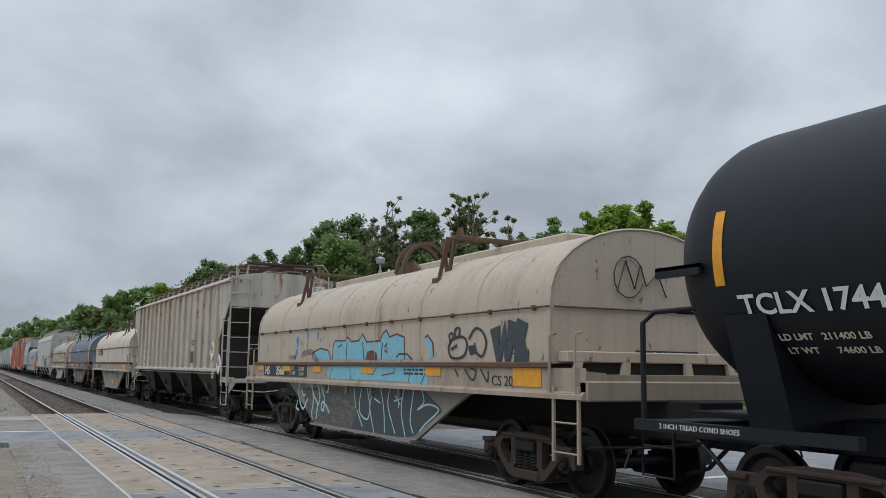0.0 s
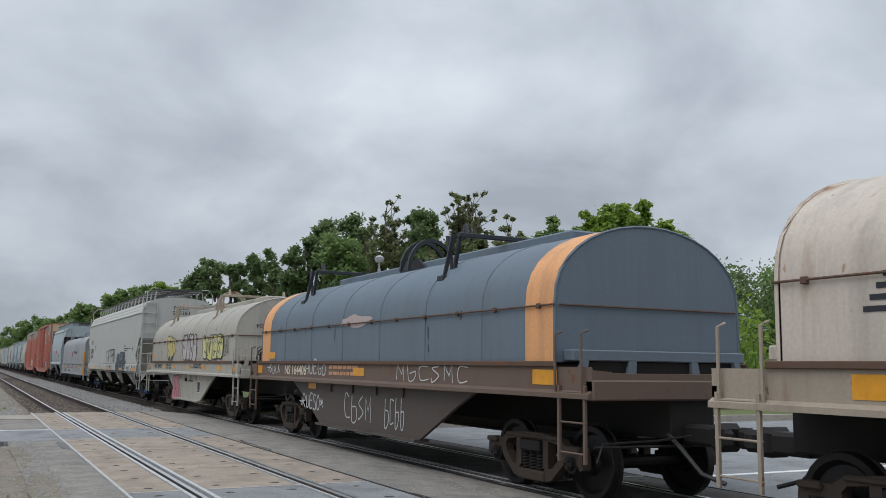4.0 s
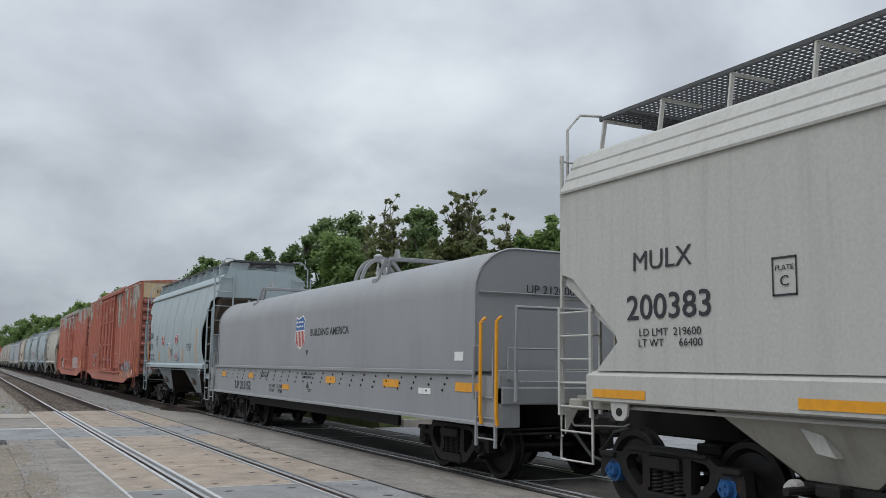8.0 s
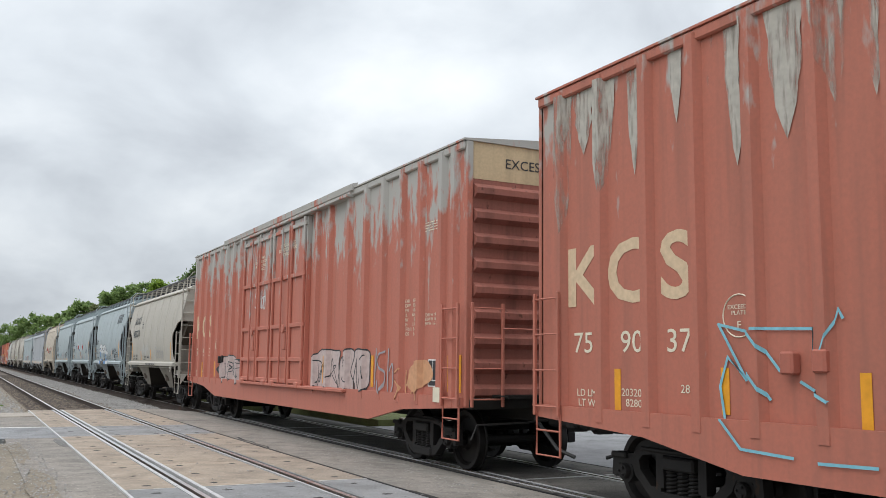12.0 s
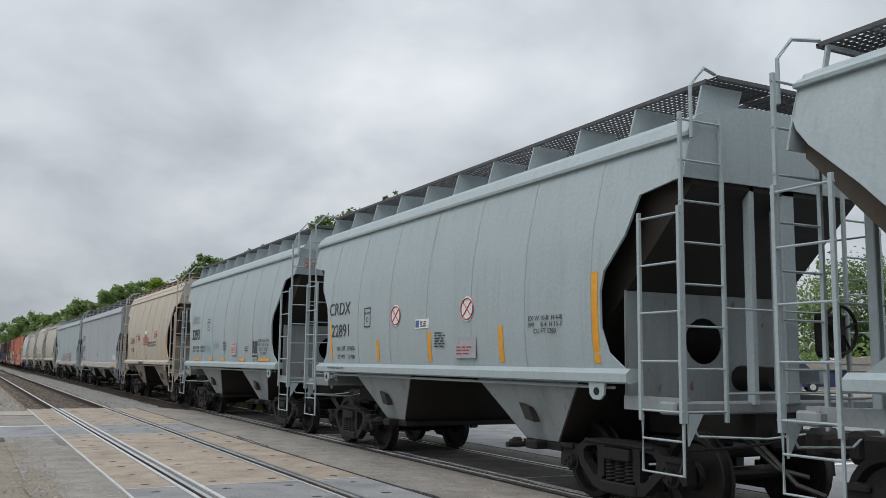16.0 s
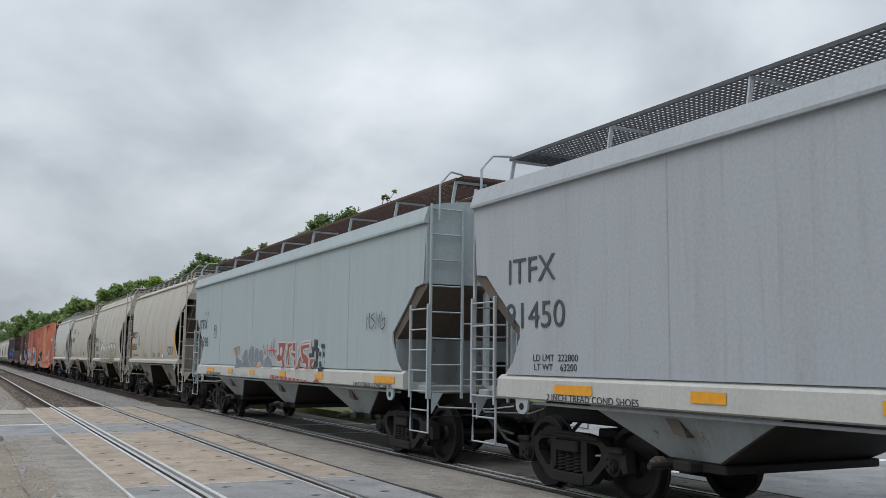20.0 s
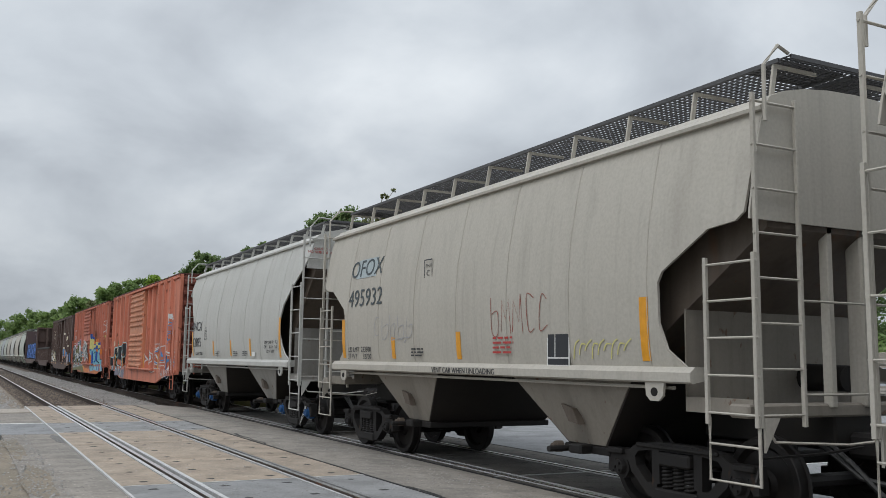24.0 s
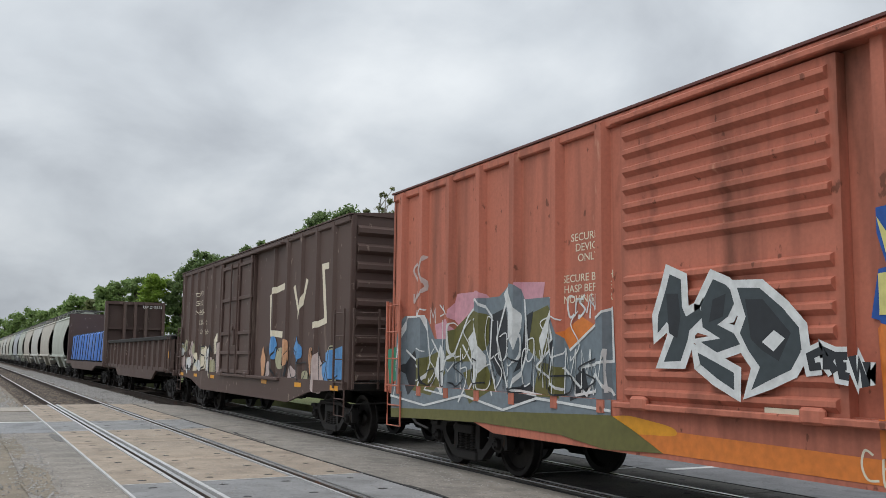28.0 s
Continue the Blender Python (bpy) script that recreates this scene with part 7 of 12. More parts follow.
# the hood is longer than it was first drawn: its marks spread with it
for ob in coil_a.children:
    if ob not in bare:
        if ob.name.startswith("lettering"):
            ob.location.y = ob.location.y * 1.045 - 0.07
        else:
            ob.data.transform(Matrix(((1, 0, 0, 0), (0, 1.045, 0, -0.07), (0, 0, 1, 0), (0, 0, 0, 1))))

patch(coil_a, 5.41, 2.46, 1.35, 1.63, INK, -1.602, "number_panel", "black number panel")
lettering(coil_a, "HS", 0.21, on_side(5.14, 1.48, -1.608), CREAM, bold=0.03)
lettering(coil_a, "3566", 0.21, on_side(4.21, 1.48, -1.608), CREAM, bold=0.03)
lettering(coil_a, "LMT\nLT WT", 0.085, on_side(3.36, 1.49, -1.608), CREAM)
lettering(coil_a, "223000\n55100", 0.085, on_side(2.80, 1.48, -1.608), CREAM)
for y in (5.65, 3.71, 1.85):
    patch(coil_a, y - 0.23, y + 0.23, 1.48, 1.61, ORANGE, -1.612)
mu = Mural(coil_a, -1.562)
mu.fill([[(1.13, 1.75), (1.1, 2.08), (0.99, 2.15), (0.48, 2.14), (0.4, 2.22), (0.19, 2.11), (-0.17, 2.13), (-0.32, 2.26), (-0.5, 2.09), (-1.09, 2.1), (-1.18, 2.23), (-1.34, 2.29), (-1.46, 2.16), (-1.75, 2.21), (-2.03, 2.14), (-2.05, 1.74)]], SKYBLUE)
mu.fill([[(2.26, 1.75), (2.21, 1.91), (1.81, 2), (1.37, 1.95), (1.2, 1.75)]], SKYBLUE)
mu.fill([[(-1.73, 1.74), (-1.84, 1.84), (-2.14, 1.84), (-2.33, 1.74)]], SKYBLUE)
mu.fill([[(-2.75, 2.11), (-2.85, 2.15), (-3.02, 2.02), (-3.04, 1.79), (-2.91, 1.74), (-2.89, 1.91)]], SKYBLUE)
mu.line([(1.13, 1.75), (1.1, 2.08), (0.99, 2.15), (0.48, 2.14), (0.4, 2.22), (0.19, 2.11), (-0.17, 2.13), (-0.32, 2.26), (-0.5, 2.09), (-1.09, 2.1), (-1.18, 2.23), (-1.34, 2.29), (-1.46, 2.16), (-1.75, 2.21), (-2.03, 2.14), (-2.05, 1.74)], 0.035, BROWN)
mu.line([(2.26, 1.75), (2.21, 1.91), (1.81, 2), (1.37, 1.95), (1.2, 1.75)], 0.035, BROWN)
mu.line([(-1.73, 1.78), (-1.84, 1.84), (-2.14, 1.84), (-2.33, 1.74)], 0.035, BROWN)
mu.line([(-2.75, 2.11), (-2.85, 2.15), (-3.02, 2.02), (-3.04, 1.79)], 0.035, BROWN)
mu.line([(0.4, 2.11), (0.42, 1.75)], 0.035, BROWN)
mu.line([(-0.33, 2.1), (-0.41, 1.75)], 0.035, BROWN)
mu.line([(-1.18, 2.07), (-1.14, 1.74)], 0.035, BROWN)
mu.line([(0.87, 2), (0.65, 2.06)], 0.035, BROWN)
mu.line([(-1.27, 1.98), (-1.37, 2.05), (-1.37, 1.87), (-1.27, 1.92)], 0.035, BROWN)
mu.fill([[(-0.47, 1.75), (-0.56, 1.9), (-0.78, 1.93), (-0.96, 1.87), (-1, 1.74)]], BROWN)
mu.fill([[(3.12, 2.2), (3.13, 2.15), (3.16, 2.11), (3.2, 2.1), (3.24, 2.12), (3.27, 2.16), (3.28, 2.21), (3.27, 2.26), (3.24, 2.3), (3.2, 2.31), (3.16, 2.29), (3.13, 2.25)]], BRIGHTBLUE)
mu.fill([[(2.5, 2.31), (2.51, 2.27), (2.54, 2.25), (2.56, 2.24), (2.59, 2.25), (2.61, 2.28), (2.62, 2.32), (2.61, 2.35), (2.59, 2.38), (2.56, 2.39), (2.53, 2.37), (2.51, 2.35)]], BRIGHTBLUE)
mu.fill([[(1.9, 2.29), (1.91, 2.25), (1.94, 2.21), (1.97, 2.2), (2, 2.22), (2.02, 2.25), (2.02, 2.3), (2.01, 2.35), (1.99, 2.38), (1.96, 2.39), (1.93, 2.38), (1.91, 2.34)]], BRIGHTBLUE)
mu.fill([[(2.91, 2.15), (2.91, 2.12), (2.93, 2.1), (2.96, 2.09), (2.98, 2.1), (3, 2.12), (3.01, 2.15), (3, 2.18), (2.98, 2.2), (2.95, 2.21), (2.93, 2.2), (2.91, 2.18)]], BRIGHTBLUE)
mu.fill([[(3.18, 1.93), (3.19, 1.89), (3.21, 1.86), (3.25, 1.85), (3.28, 1.86), (3.3, 1.89), (3.31, 1.93), (3.3, 1.97), (3.28, 2), (3.24, 2.01), (3.21, 2), (3.19, 1.97)]], BRIGHTBLUE)
mu.fill([[(1.76, 2.18), (1.77, 2.16), (1.78, 2.15), (1.79, 2.14), (1.81, 2.15), (1.82, 2.16), (1.82, 2.19), (1.82, 2.21), (1.81, 2.23), (1.79, 2.23), (1.77, 2.23), (1.76, 2.21)]], BRIGHTBLUE)
mu.line([(3.71, 1.76), (3.69, 1.88), (3.62, 1.8), (3.56, 1.87), (3.55, 1.76)], 0.02, BROWN)
mu.line([(3.51, 1.76), (3.46, 1.87), (3.42, 1.76)], 0.02, BROWN)
mu.line([(3.39, 1.76), (3.39, 1.87)], 0.02, BROWN)
mu.line([(3.3, 1.87), (3.39, 1.81), (3.29, 1.76)], 0.02, BROWN)
mu.line([(3.25, 1.87), (3.32, 1.76)], 0.02, BROWN)
mu.line([(2.79, 1.88), (2.8, 1.84), (2.84, 1.82), (2.88, 1.84), (2.9, 1.88), (2.88, 1.92), (2.84, 1.94), (2.8, 1.92)], 0.022, BROWN, True)
mu.line([(2.65, 1.9), (2.66, 1.87), (2.7, 1.85), (2.74, 1.87), (2.75, 1.91), (2.74, 1.95), (2.7, 1.96), (2.66, 1.95)], 0.022, BROWN, True)
mu.line([(2.51, 1.92), (2.53, 1.88), (2.56, 1.87), (2.6, 1.89), (2.61, 1.93), (2.6, 1.96), (2.56, 1.98), (2.53, 1.96)], 0.022, BROWN, True)
mu.line([(2.38, 1.93), (2.4, 1.89), (2.43, 1.88), (2.47, 1.89), (2.48, 1.93), (2.46, 1.97), (2.43, 1.99), (2.39, 1.97)], 0.022, BROWN, True)
mu.line([(2.25, 1.92), (2.27, 1.89), (2.3, 1.87), (2.34, 1.89), (2.35, 1.93), (2.33, 1.96), (2.3, 1.98), (2.27, 1.96)], 0.022, BROWN, True)
mu.line([(2.13, 1.9), (2.15, 1.87), (2.18, 1.85), (2.21, 1.87), (2.23, 1.91), (2.21, 1.94), (2.18, 1.96), (2.14, 1.94)], 0.022, BROWN, True)
mu.line([(2.02, 1.78), (2.03, 1.75), (2.06, 1.73), (2.1, 1.75), (2.11, 1.78), (2.09, 1.82), (2.06, 1.84), (2.03, 1.82)], 0.022, BROWN, True)
mu.line([(1.9, 1.74), (1.92, 1.7), (1.95, 1.69), (1.98, 1.7), (1.99, 1.74), (1.98, 1.78), (1.94, 1.79), (1.91, 1.78)], 0.022, BROWN, True)
mu.line(curve([(-3.52, 1.92), (-3.6, 2.05), (-3.83, 2.1), (-4, 2.07), (-4.06, 1.96), (-4, 1.82), (-3.83, 1.76), (-3.6, 1.78), (-3.52, 1.92)], 4, False), 0.04, SPRAYBLACK)
mu.line(curve([(-3.57, 2.03), (-3.54, 2.13), (-3.64, 2.16), (-3.66, 2.08)], 4, False), 0.04, SPRAYBLACK)
mu.line(curve([(-3.72, 2.1), (-3.72, 2.22), (-3.84, 2.23), (-3.83, 2.11)], 4, False), 0.04, SPRAYBLACK)
mu.line(curve([(-4.11, 2.05), (-4.28, 2.21), (-4.48, 2.16), (-4.58, 1.98), (-4.48, 1.79), (-4.32, 1.85), (-4.27, 1.99)], 4, False), 0.04, SPRAYBLACK)
mu.line(curve([(-3.6, 1.9), (-3.78, 1.97)], 4, False), 0.04, SPRAYBLACK)
mu.line(curve([(-4.78, 1.88), (-4.97, 1.89), (-4.87, 1.76)], 4, False), 0.04, SPRAYBLACK)
mu.fill([[(-4.09, 1.95), (-4.3, 1.96), (-4.35, 1.83), (-4.15, 1.81)]], SPRAYBLACK)
wild_letters(mu, -4.75, -5.65, 1.72, 2.25, 2, SLATE, SLATE, seed=5, w=0.16)
mu.done()
mu = Mural(coil_a, -1.602)
mu.fill([[(1.27, 1.58), (0.77, 1.65), (-1, 1.67), (-2.91, 1.63), (-2.95, 1.31), (-2.43, 1.31), (-2.28, 1.35), (1.26, 1.35)]], SKYBLUE)
mu.line([(1.16, 1.35), (0.99, 1.6)], 0.025, BROWN)
mu.line([(0.08, 1.35), (0.17, 1.61)], 0.025, BROWN)
mu.line([(-2.28, 1.35), (-2.35, 1.58)], 0.025, BROWN)
mu.line([(-2.71, 1.32), (-2.91, 1.58)], 0.025, BROWN)
mu.line([(-0.55, 1.61), (-0.65, 1.47), (-0.92, 1.47), (-1.04, 1.61)], 0.025, BROWN)
mu.line([(-1.26, 1.45), (-1.75, 1.5), (-1.75, 1.6)], 0.025, BROWN)
mu.line(curve([(-4.05, 1.59), (-4.27, 1.42), (-4.37, 1.56), (-4.21, 1.6)], 4, False), 0.03, SPRAYBLACK)
mu.line(curve([(-4.48, 1.6), (-4.67, 1.41), (-4.69, 1.57)], 4, False), 0.03, SPRAYBLACK)
mu.line(curve([(-3.77, 1.59), (-3.88, 1.47)], 4, False), 0.03, SPRAYBLACK)
mu.done()
mu = Mural(coil_a, -1.462)
mu.fill([[(3.1, 1.1), (0.23, 1.19), (0.07, 0.72), (0.36, 0.33), (2.51, 0.35)]], MOSSGREY)
mu.fill([[(0.23, 1.19), (-0.11, 1.22), (-2.5, 1.24), (-3.09, 0.96), (-3.16, 0.88), (-2.22, 0.4), (-1.13, 0.29), (0.36, 0.31), (0.07, 0.72)]], SLATE)
mu.line(curve([(-0.11, 1.18), (-0.03, 0.73), (-0.38, 0.58), (-0.5, 0.81), (-0.36, 1.19)], 4, False), 0.032, ICE)
mu.line(curve([(-0.62, 1.14), (-0.5, 0.81), (-0.7, 0.35)], 4, False), 0.032, ICE)
mu.line(curve([(-0.94, 1.21), (-1.09, 0.79), (-1.13, 0.38)], 4, False), 0.032, ICE)
mu.line(curve([(-1.31, 1.2), (-1.25, 0.89), (-1.55, 0.39)], 4, False), 0.032, ICE)
mu.line(curve([(-1.84, 1.2), (-1.77, 0.79), (-1.93, 0.37)], 4, False), 0.032, ICE)
mu.line(curve([(-2.21, 1.2), (-2.1, 0.69), (-2.22, 0.45)], 4, False), 0.032, ICE)
mu.line(curve([(-2.5, 1.21), (-2.57, 1.01), (-2.36, 0.87), (-2.7, 0.98), (-3.06, 0.9), (-2.64, 0.65), (-2.43, 0.5)], 4, False), 0.032, ICE)
mu.line(curve([(-1.53, 1.09), (-1.73, 0.92)], 4, False), 0.032, ICE)
mu.line(curve([(-1.48, 0.98), (-1.79, 1.05)], 4, False), 0.032, ICE)
mu.line(curve([(-1.64, 1.14), (-1.67, 0.87)], 4, False), 0.032, ICE)
mu.line(curve([(-0.68, 1), (-0.95, 0.92)], 4, False), 0.032, ICE)
mu.line(curve([(0.07, 0.74), (-0.19, 0.43)], 4, False), 0.032, ICE)
mu.line(curve([(0.23, 1.17), (0.13, 0.77)], 4, False), 0.032, ICE)
mu.line(curve([(2.89, 1.23), (3.15, 1.23), (3.28, 1.07), (3.21, 0.81), (2.97, 0.61), (2.7, 0.86)], 4, False), 0.055, ICE)
mu.line(curve([(3.1, 1.05), (2.96, 0.92), (2.86, 0.96)], 4, False), 0.055, ICE)
mu.line(curve([(2.89, 1.23), (2.63, 1.2), (2.47, 1.15), (2.36, 0.84), (2.43, 0.56), (2.38, 0.4)], 4, False), 0.055, ICE)
mu.line(curve([(2.69, 1.24), (2.44, 1.22), (2.47, 1.13), (2.27, 0.9), (2.11, 0.76), (2.18, 0.43)], 4, False), 0.055, ICE)
mu.line(curve([(2.38, 1.26), (2.14, 1.23), (2.04, 1.08), (1.99, 0.87), (2.11, 0.71)], 4, False), 0.055, ICE)
mu.line(curve([(1.97, 1.28), (1.87, 1.09), (1.73, 0.9), (1.76, 0.65), (1.89, 0.68), (1.83, 0.82), (1.63, 0.76), (1.45, 0.6)], 4, False), 0.055, ICE)
mu.line(curve([(1.76, 1.29), (1.67, 1.05), (1.52, 1.11), (1.53, 1.28)], 4, False), 0.055, ICE)
mu.line(curve([(3.32, 0.8), (3.4, 0.62), (3.22, 0.58)], 4, False), 0.055, ICE)
mu.line(curve([(3.68, 1.01), (3.77, 0.92), (3.64, 0.88), (3.72, 0.8)], 4, False), 0.018, SPRAYBLACK)
mu.line(curve([(3.58, 0.9), (3.53, 0.96), (3.5, 0.86)], 4, False), 0.018, SPRAYBLACK)
mu.line(curve([(3.45, 0.88), (3.41, 0.96), (3.38, 0.84)], 4, False), 0.018, SPRAYBLACK)
mu.line(curve([(3.71, 0.7), (3.69, 0.86), (3.61, 0.77)], 4, False), 0.018, SPRAYBLACK)
mu.line(curve([(3.57, 0.72), (3.51, 0.8), (3.47, 0.7)], 4, False), 0.018, SPRAYBLACK)
mu.line(curve([(3.43, 0.73), (3.35, 0.83), (3.38, 0.68)], 4, False), 0.018, SPRAYBLACK)
mu.line(curve([(2.84, 0.62), (2.79, 0.49), (2.71, 0.65)], 4, False), 0.018, SPRAYBLACK)
mu.line(curve([(2.68, 0.53), (2.61, 0.62), (2.58, 0.5)], 4, False), 0.018, SPRAYBLACK)
mu.line(curve([(2.91, 0.39), (2.75, 0.36), (2.62, 0.44)], 4, False), 0.018, SPRAYBLACK)
mu.done()

ribbed = covered_hopper("rust-streaked beige covered hopper with upright side posts", -132.1, 8.6, RIBBED, RUSTYBEIGE, DARKBAY, None, WALKRUST, [(-4.9, 2.9), (-1.6, 2.9), (1.7, 2.9), (4.9, 2.7)], sill=(1.38, 1.52), roof=0.22, seams=0, baymat=DARKBAY, eave=0.12, truck=6.3, posts=((-6.54, 6.36), 16, RUSTPOST))
part("code_plate", Shape().box(0.72, 1.32, -7.80, -7.785, 3.86, 4.13), WHITE, ribbed, "white plate with the owner's code")
lettering(ribbed, "RISX", 0.15, on_end(1.02, 4.0, -7.803), INK)
for k, (y, z, text) in enumerate(((5.07, 2.05, "RI"), (4.21, 2.05, "SX"), (5.07, 1.72, "30"), (4.21, 1.72, "51"))):
    patch(ribbed, y - 0.2, y + 0.2, z - 0.15, z + 0.15, WHITE, -1.555, "number_panel", "white number panel")
    lettering(ribbed, text, 0.2, on_side(y, z, -1.562), INK)
part("data_panel", Shape().box(-1.557, -1.554, -3.60, -3.19, 1.67, 2.08), SLATE, ribbed, "worn black data panel")
lettering(ribbed, "EXW 10-08\nEW   08-08\nCU.FT.4750", 0.055, on_side(-3.44, 2.36, -1.556), INK)
lettering(ribbed, "THIS CAR\nHAS THREE\nCOMPARTMENTS", 0.045, on_side(-2.05, 1.72, -1.556), GREYPATCH)
for y, z in ((-6.16, 2.04), (-6.95, 1.62)):
    w = 0.25
    ring = [(y - w, z), (y, z - w * 1.25), (y + w, z), (y, z + w * 1.25)]
    part("placard", Shape().prism(ring, "x", -1.60, -1.57), WHITE, ribbed, "white hazard placard")
    s = Shape()
    for k in range(7):
        q = -0.18 + k * 0.06
        s.box(-1.602, -1.60, y + q - 0.012, y + q + 0.012, z + 0.06, z + 0.06 + (0.24 - abs(q)) * 0.8)
    part("placard_stripes", s, INK, ribbed)
    lettering(ribbed, "3077", 0.10, on_side(y, z, -1.604), INK)
for y, z0, z1 in ((-6.62, 1.55, 2.6), (-2.95, 1.6, 2.0), (3.6, 1.6, 2.0)):
    patch(ribbed, y - 0.06, y + 0.06, z0, z1, ORANGE, -1.556)
for y, z, w, n, sd in ((-5.6, 2.15, 0.4, 3, 2), (-5.3, 1.85, 0.6, 4, 3), (0.9, 1.95, 0.6, 5, 4), (-0.2, 1.9, 0.5, 4, 5), (-1.2, 1.9, 0.5, 4, 6), (2.4, 1.9, 0.5, 4, 7)):
    bars(ribbed, y, z, w, n, GREYPATCH if sd > 3 else INK, -1.556, 0.022, 0.035, sd)
mu = Mural(ribbed, -1.553)
scrawl(mu, -5.5, -5.9, 2.2, 2.4, 3, BROWN, 5, 0.01)
mu.done()

coil_b = coil_car("rust-stained cream coil car with a plain hood", -117.3, 5.72, 7.3, COILRUST, DECKTAN, BELLYGREY, COILRUST, truck=4.85)
# the railway's emblem as plain bars
for k in range(4):
    patch(coil_b, 4.9 - k * 0.06, 4.1 - k * 0.06, 2.12 + k * 0.10, 2.17 + k * 0.10, INK, -1.563, "emblem_bar")
patch(coil_b, 3.95, 3.55, 2.08, 2.50, INK, -1.563, "emblem_block")
patch(coil_b, 3.45, 3.05, 2.08, 2.50, INK, -1.563, "emblem_block")
patch(coil_b, -4.2, -5.0, 1.36, 1.60, ORANGE, -1.602)
patch(coil_b, 5.0, 4.6, 1.36, 1.58, ORANGE, -1.602)
data_plate(coil_b, [(0, 1.46, 1), (3, 1.46, 1)], -2.0, 0.93, 0.8)
bars(coil_b, 4.2, 1.52, 1.2, 2, INK, -1.603, 0.06, 0.03, 5)
patch(coil_b, -0.2, -0.7, 0.55, 0.75, ORANGE, -1.463, "orange_paint_patch")

coil_c = coil_car("slate-blue coil car with orange hood ends", -102.4, 5.9, 7.3, COILBLUE, DECKBROWN, paint("grimy_belly", (0.085, 0.068, 0.060), seed=17.5, streak=0.4, rust=0.15), COILBLUE, bandmat=COILORANGE, liftmat=INK, truck=4.85)
lettering(coil_c, "NS 164406", 0.215, on_side(3.38, 1.47, -1.606), CREAM, bold=0.02)
for y0, y1, z0, z1, x in ((6.15, 5.72, 1.38, 1.58, -1.605), (5.4, 4.9, 1.75, 1.92, -1.566), (2.86, 2.42, 1.07, 1.19, -1.47), (-5.5, -6.0, 1.38, 1.58, -1.605), (0.2, -0.3, 1.4, 1.56, -1.605)):
    patch(coil_c, y0, y1, z0, z1, ORANGE, x)
mu = Mural(coil_c, -1.603)
hand_words(mu, ">BUCK", 5.35, 1.40, 1.0, 0.27, SPRAYWHITE, 0.022, 3)
hand_words(mu, "HUEGO", 2.74, 1.40, 1.2, 0.28, SPRAYWHITE, 0.026, 8)
scrawl(mu, -1.6, -4.0, 1.36, 1.62, 6, SPRAYWHITE, 10, 0.02)
bars(coil_c, 1.4, 1.6, 1.6, 2, PEACH, -1.604, 0.07, 0.06, 5)
mu.done()
mu = Mural(coil_c, -1.462)
hand_words(mu, ">RUESO*", 3.42, 0.62, 1.45, 0.30, SPRAYWHITE, 0.026, 14)
scrawl(mu, 0.9, -0.4, 0.5, 1.0, 4, SPRAYWHITE, 15, 0.022)
scrawl(mu, -0.9, -1.7, 0.5, 1.0, 4, SPRAYWHITE, 16, 0.022)
mu.done()
mu = Mural(coil_c, -1.562)
for k in range(7):
    r = random.Random(k)
    y, z = r.uniform(-5, 5), r.uniform(1.9, 2.6)
    mu.line([(y, z), (y + r.uniform(-0.05, 0.05), z - r.uniform(0.1, 0.3))], 0.03, INK)
splash(mu, 0.3, 2.5, 0.8, 0.14, PINKISH, 3, 12)
mu.done("scuffed bare patches")

coil_d = coil_car("pale tan coil car with pastel graffiti", -88.2, 5.85, 7.4, AOKTAN, AOKTAN, AOKTAN, AOKRUST, brakeend=True, liftmat=DECKTAN)
lettering(coil_d, "AOK 494659", 0.19, on_side(4.46, 1.48, -1.606), INK)
lettering(coil_d, "LD LMT  227100\nLT WT    58900", 0.085, on_side(2.6, 1.48, -1.605), INK)
lettering(coil_d, "U.S. PATENT: 6,543,368\nU.S. & OTHER PATENTS PENDING", 0.07, on_side(-1.72, 1.52, -1.605), INK)
lettering(coil_d, "RETAINING VALVE", 0.06, on_side(-0.36, 0.99, -1.466), INK)
for y in (6.1, 3.4, 1.65, -0.5, -2.5, -4.4, -5.9):
    patch(coil_d, y - 0.2, y + 0.2, 1.41, 1.54, ORANGE, -1.604)
patch(coil_d, 5.75, 5.35, 1.84, 1.96, ORANGE, -1.566)
data_plate(coil_d, [(0, 1.46, 1), (3, 1.46, 1)], -1.5, 0.81, 0.8)
part("valve", Shape().lathe([(0, 0), (0, 0.05), (-0.06, 0.05), (-0.06, 0)], "x", (-1.465, 0.21, 1.02), 10), BLACK, coil_d)
lettering(coil_d, "AOK", 0.30, on_end(-0.15, 2.95, -5.875), plain("dark_blue_paint", (0.02, 0.035, 0.10), 0.5), bold=0.03)
lettering(coil_d, "FOR USE ON AOK 494500\nTHRU 494799", 0.115, on_end(-0.05, 2.66, -5.875), INK)
lettering(coil_d, "AOK", 0.16, on_end(0.5, 1.72, -5.875), INK)
mu = Mural(coil_d, -1.562)
mu.fill([curve([(3.04, 1.98), (2.82, 1.84), (2.5, 1.86), (2.2, 1.92), (1.99, 2.02), (2.13, 1.75), (2.5, 1.69), (2.93, 1.72)], 4)], SPRAYBLACK)
mu.fill([curve([(3.18, 2.47), (3.08, 2.62), (2.89, 2.66), (2.76, 2.61), (2.68, 2.67), (2.47, 2.63), (2.41, 2.57), (2.27, 2.6), (2.05, 2.49), (1.97, 2.29), (1.99, 2.05), (2.11, 1.89), (2.38, 1.83), (2.5, 1.72), (2.71, 1.88), (2.88, 1.77), (3.01, 1.98), (3.09, 2.24)], 4)], YELLOW)
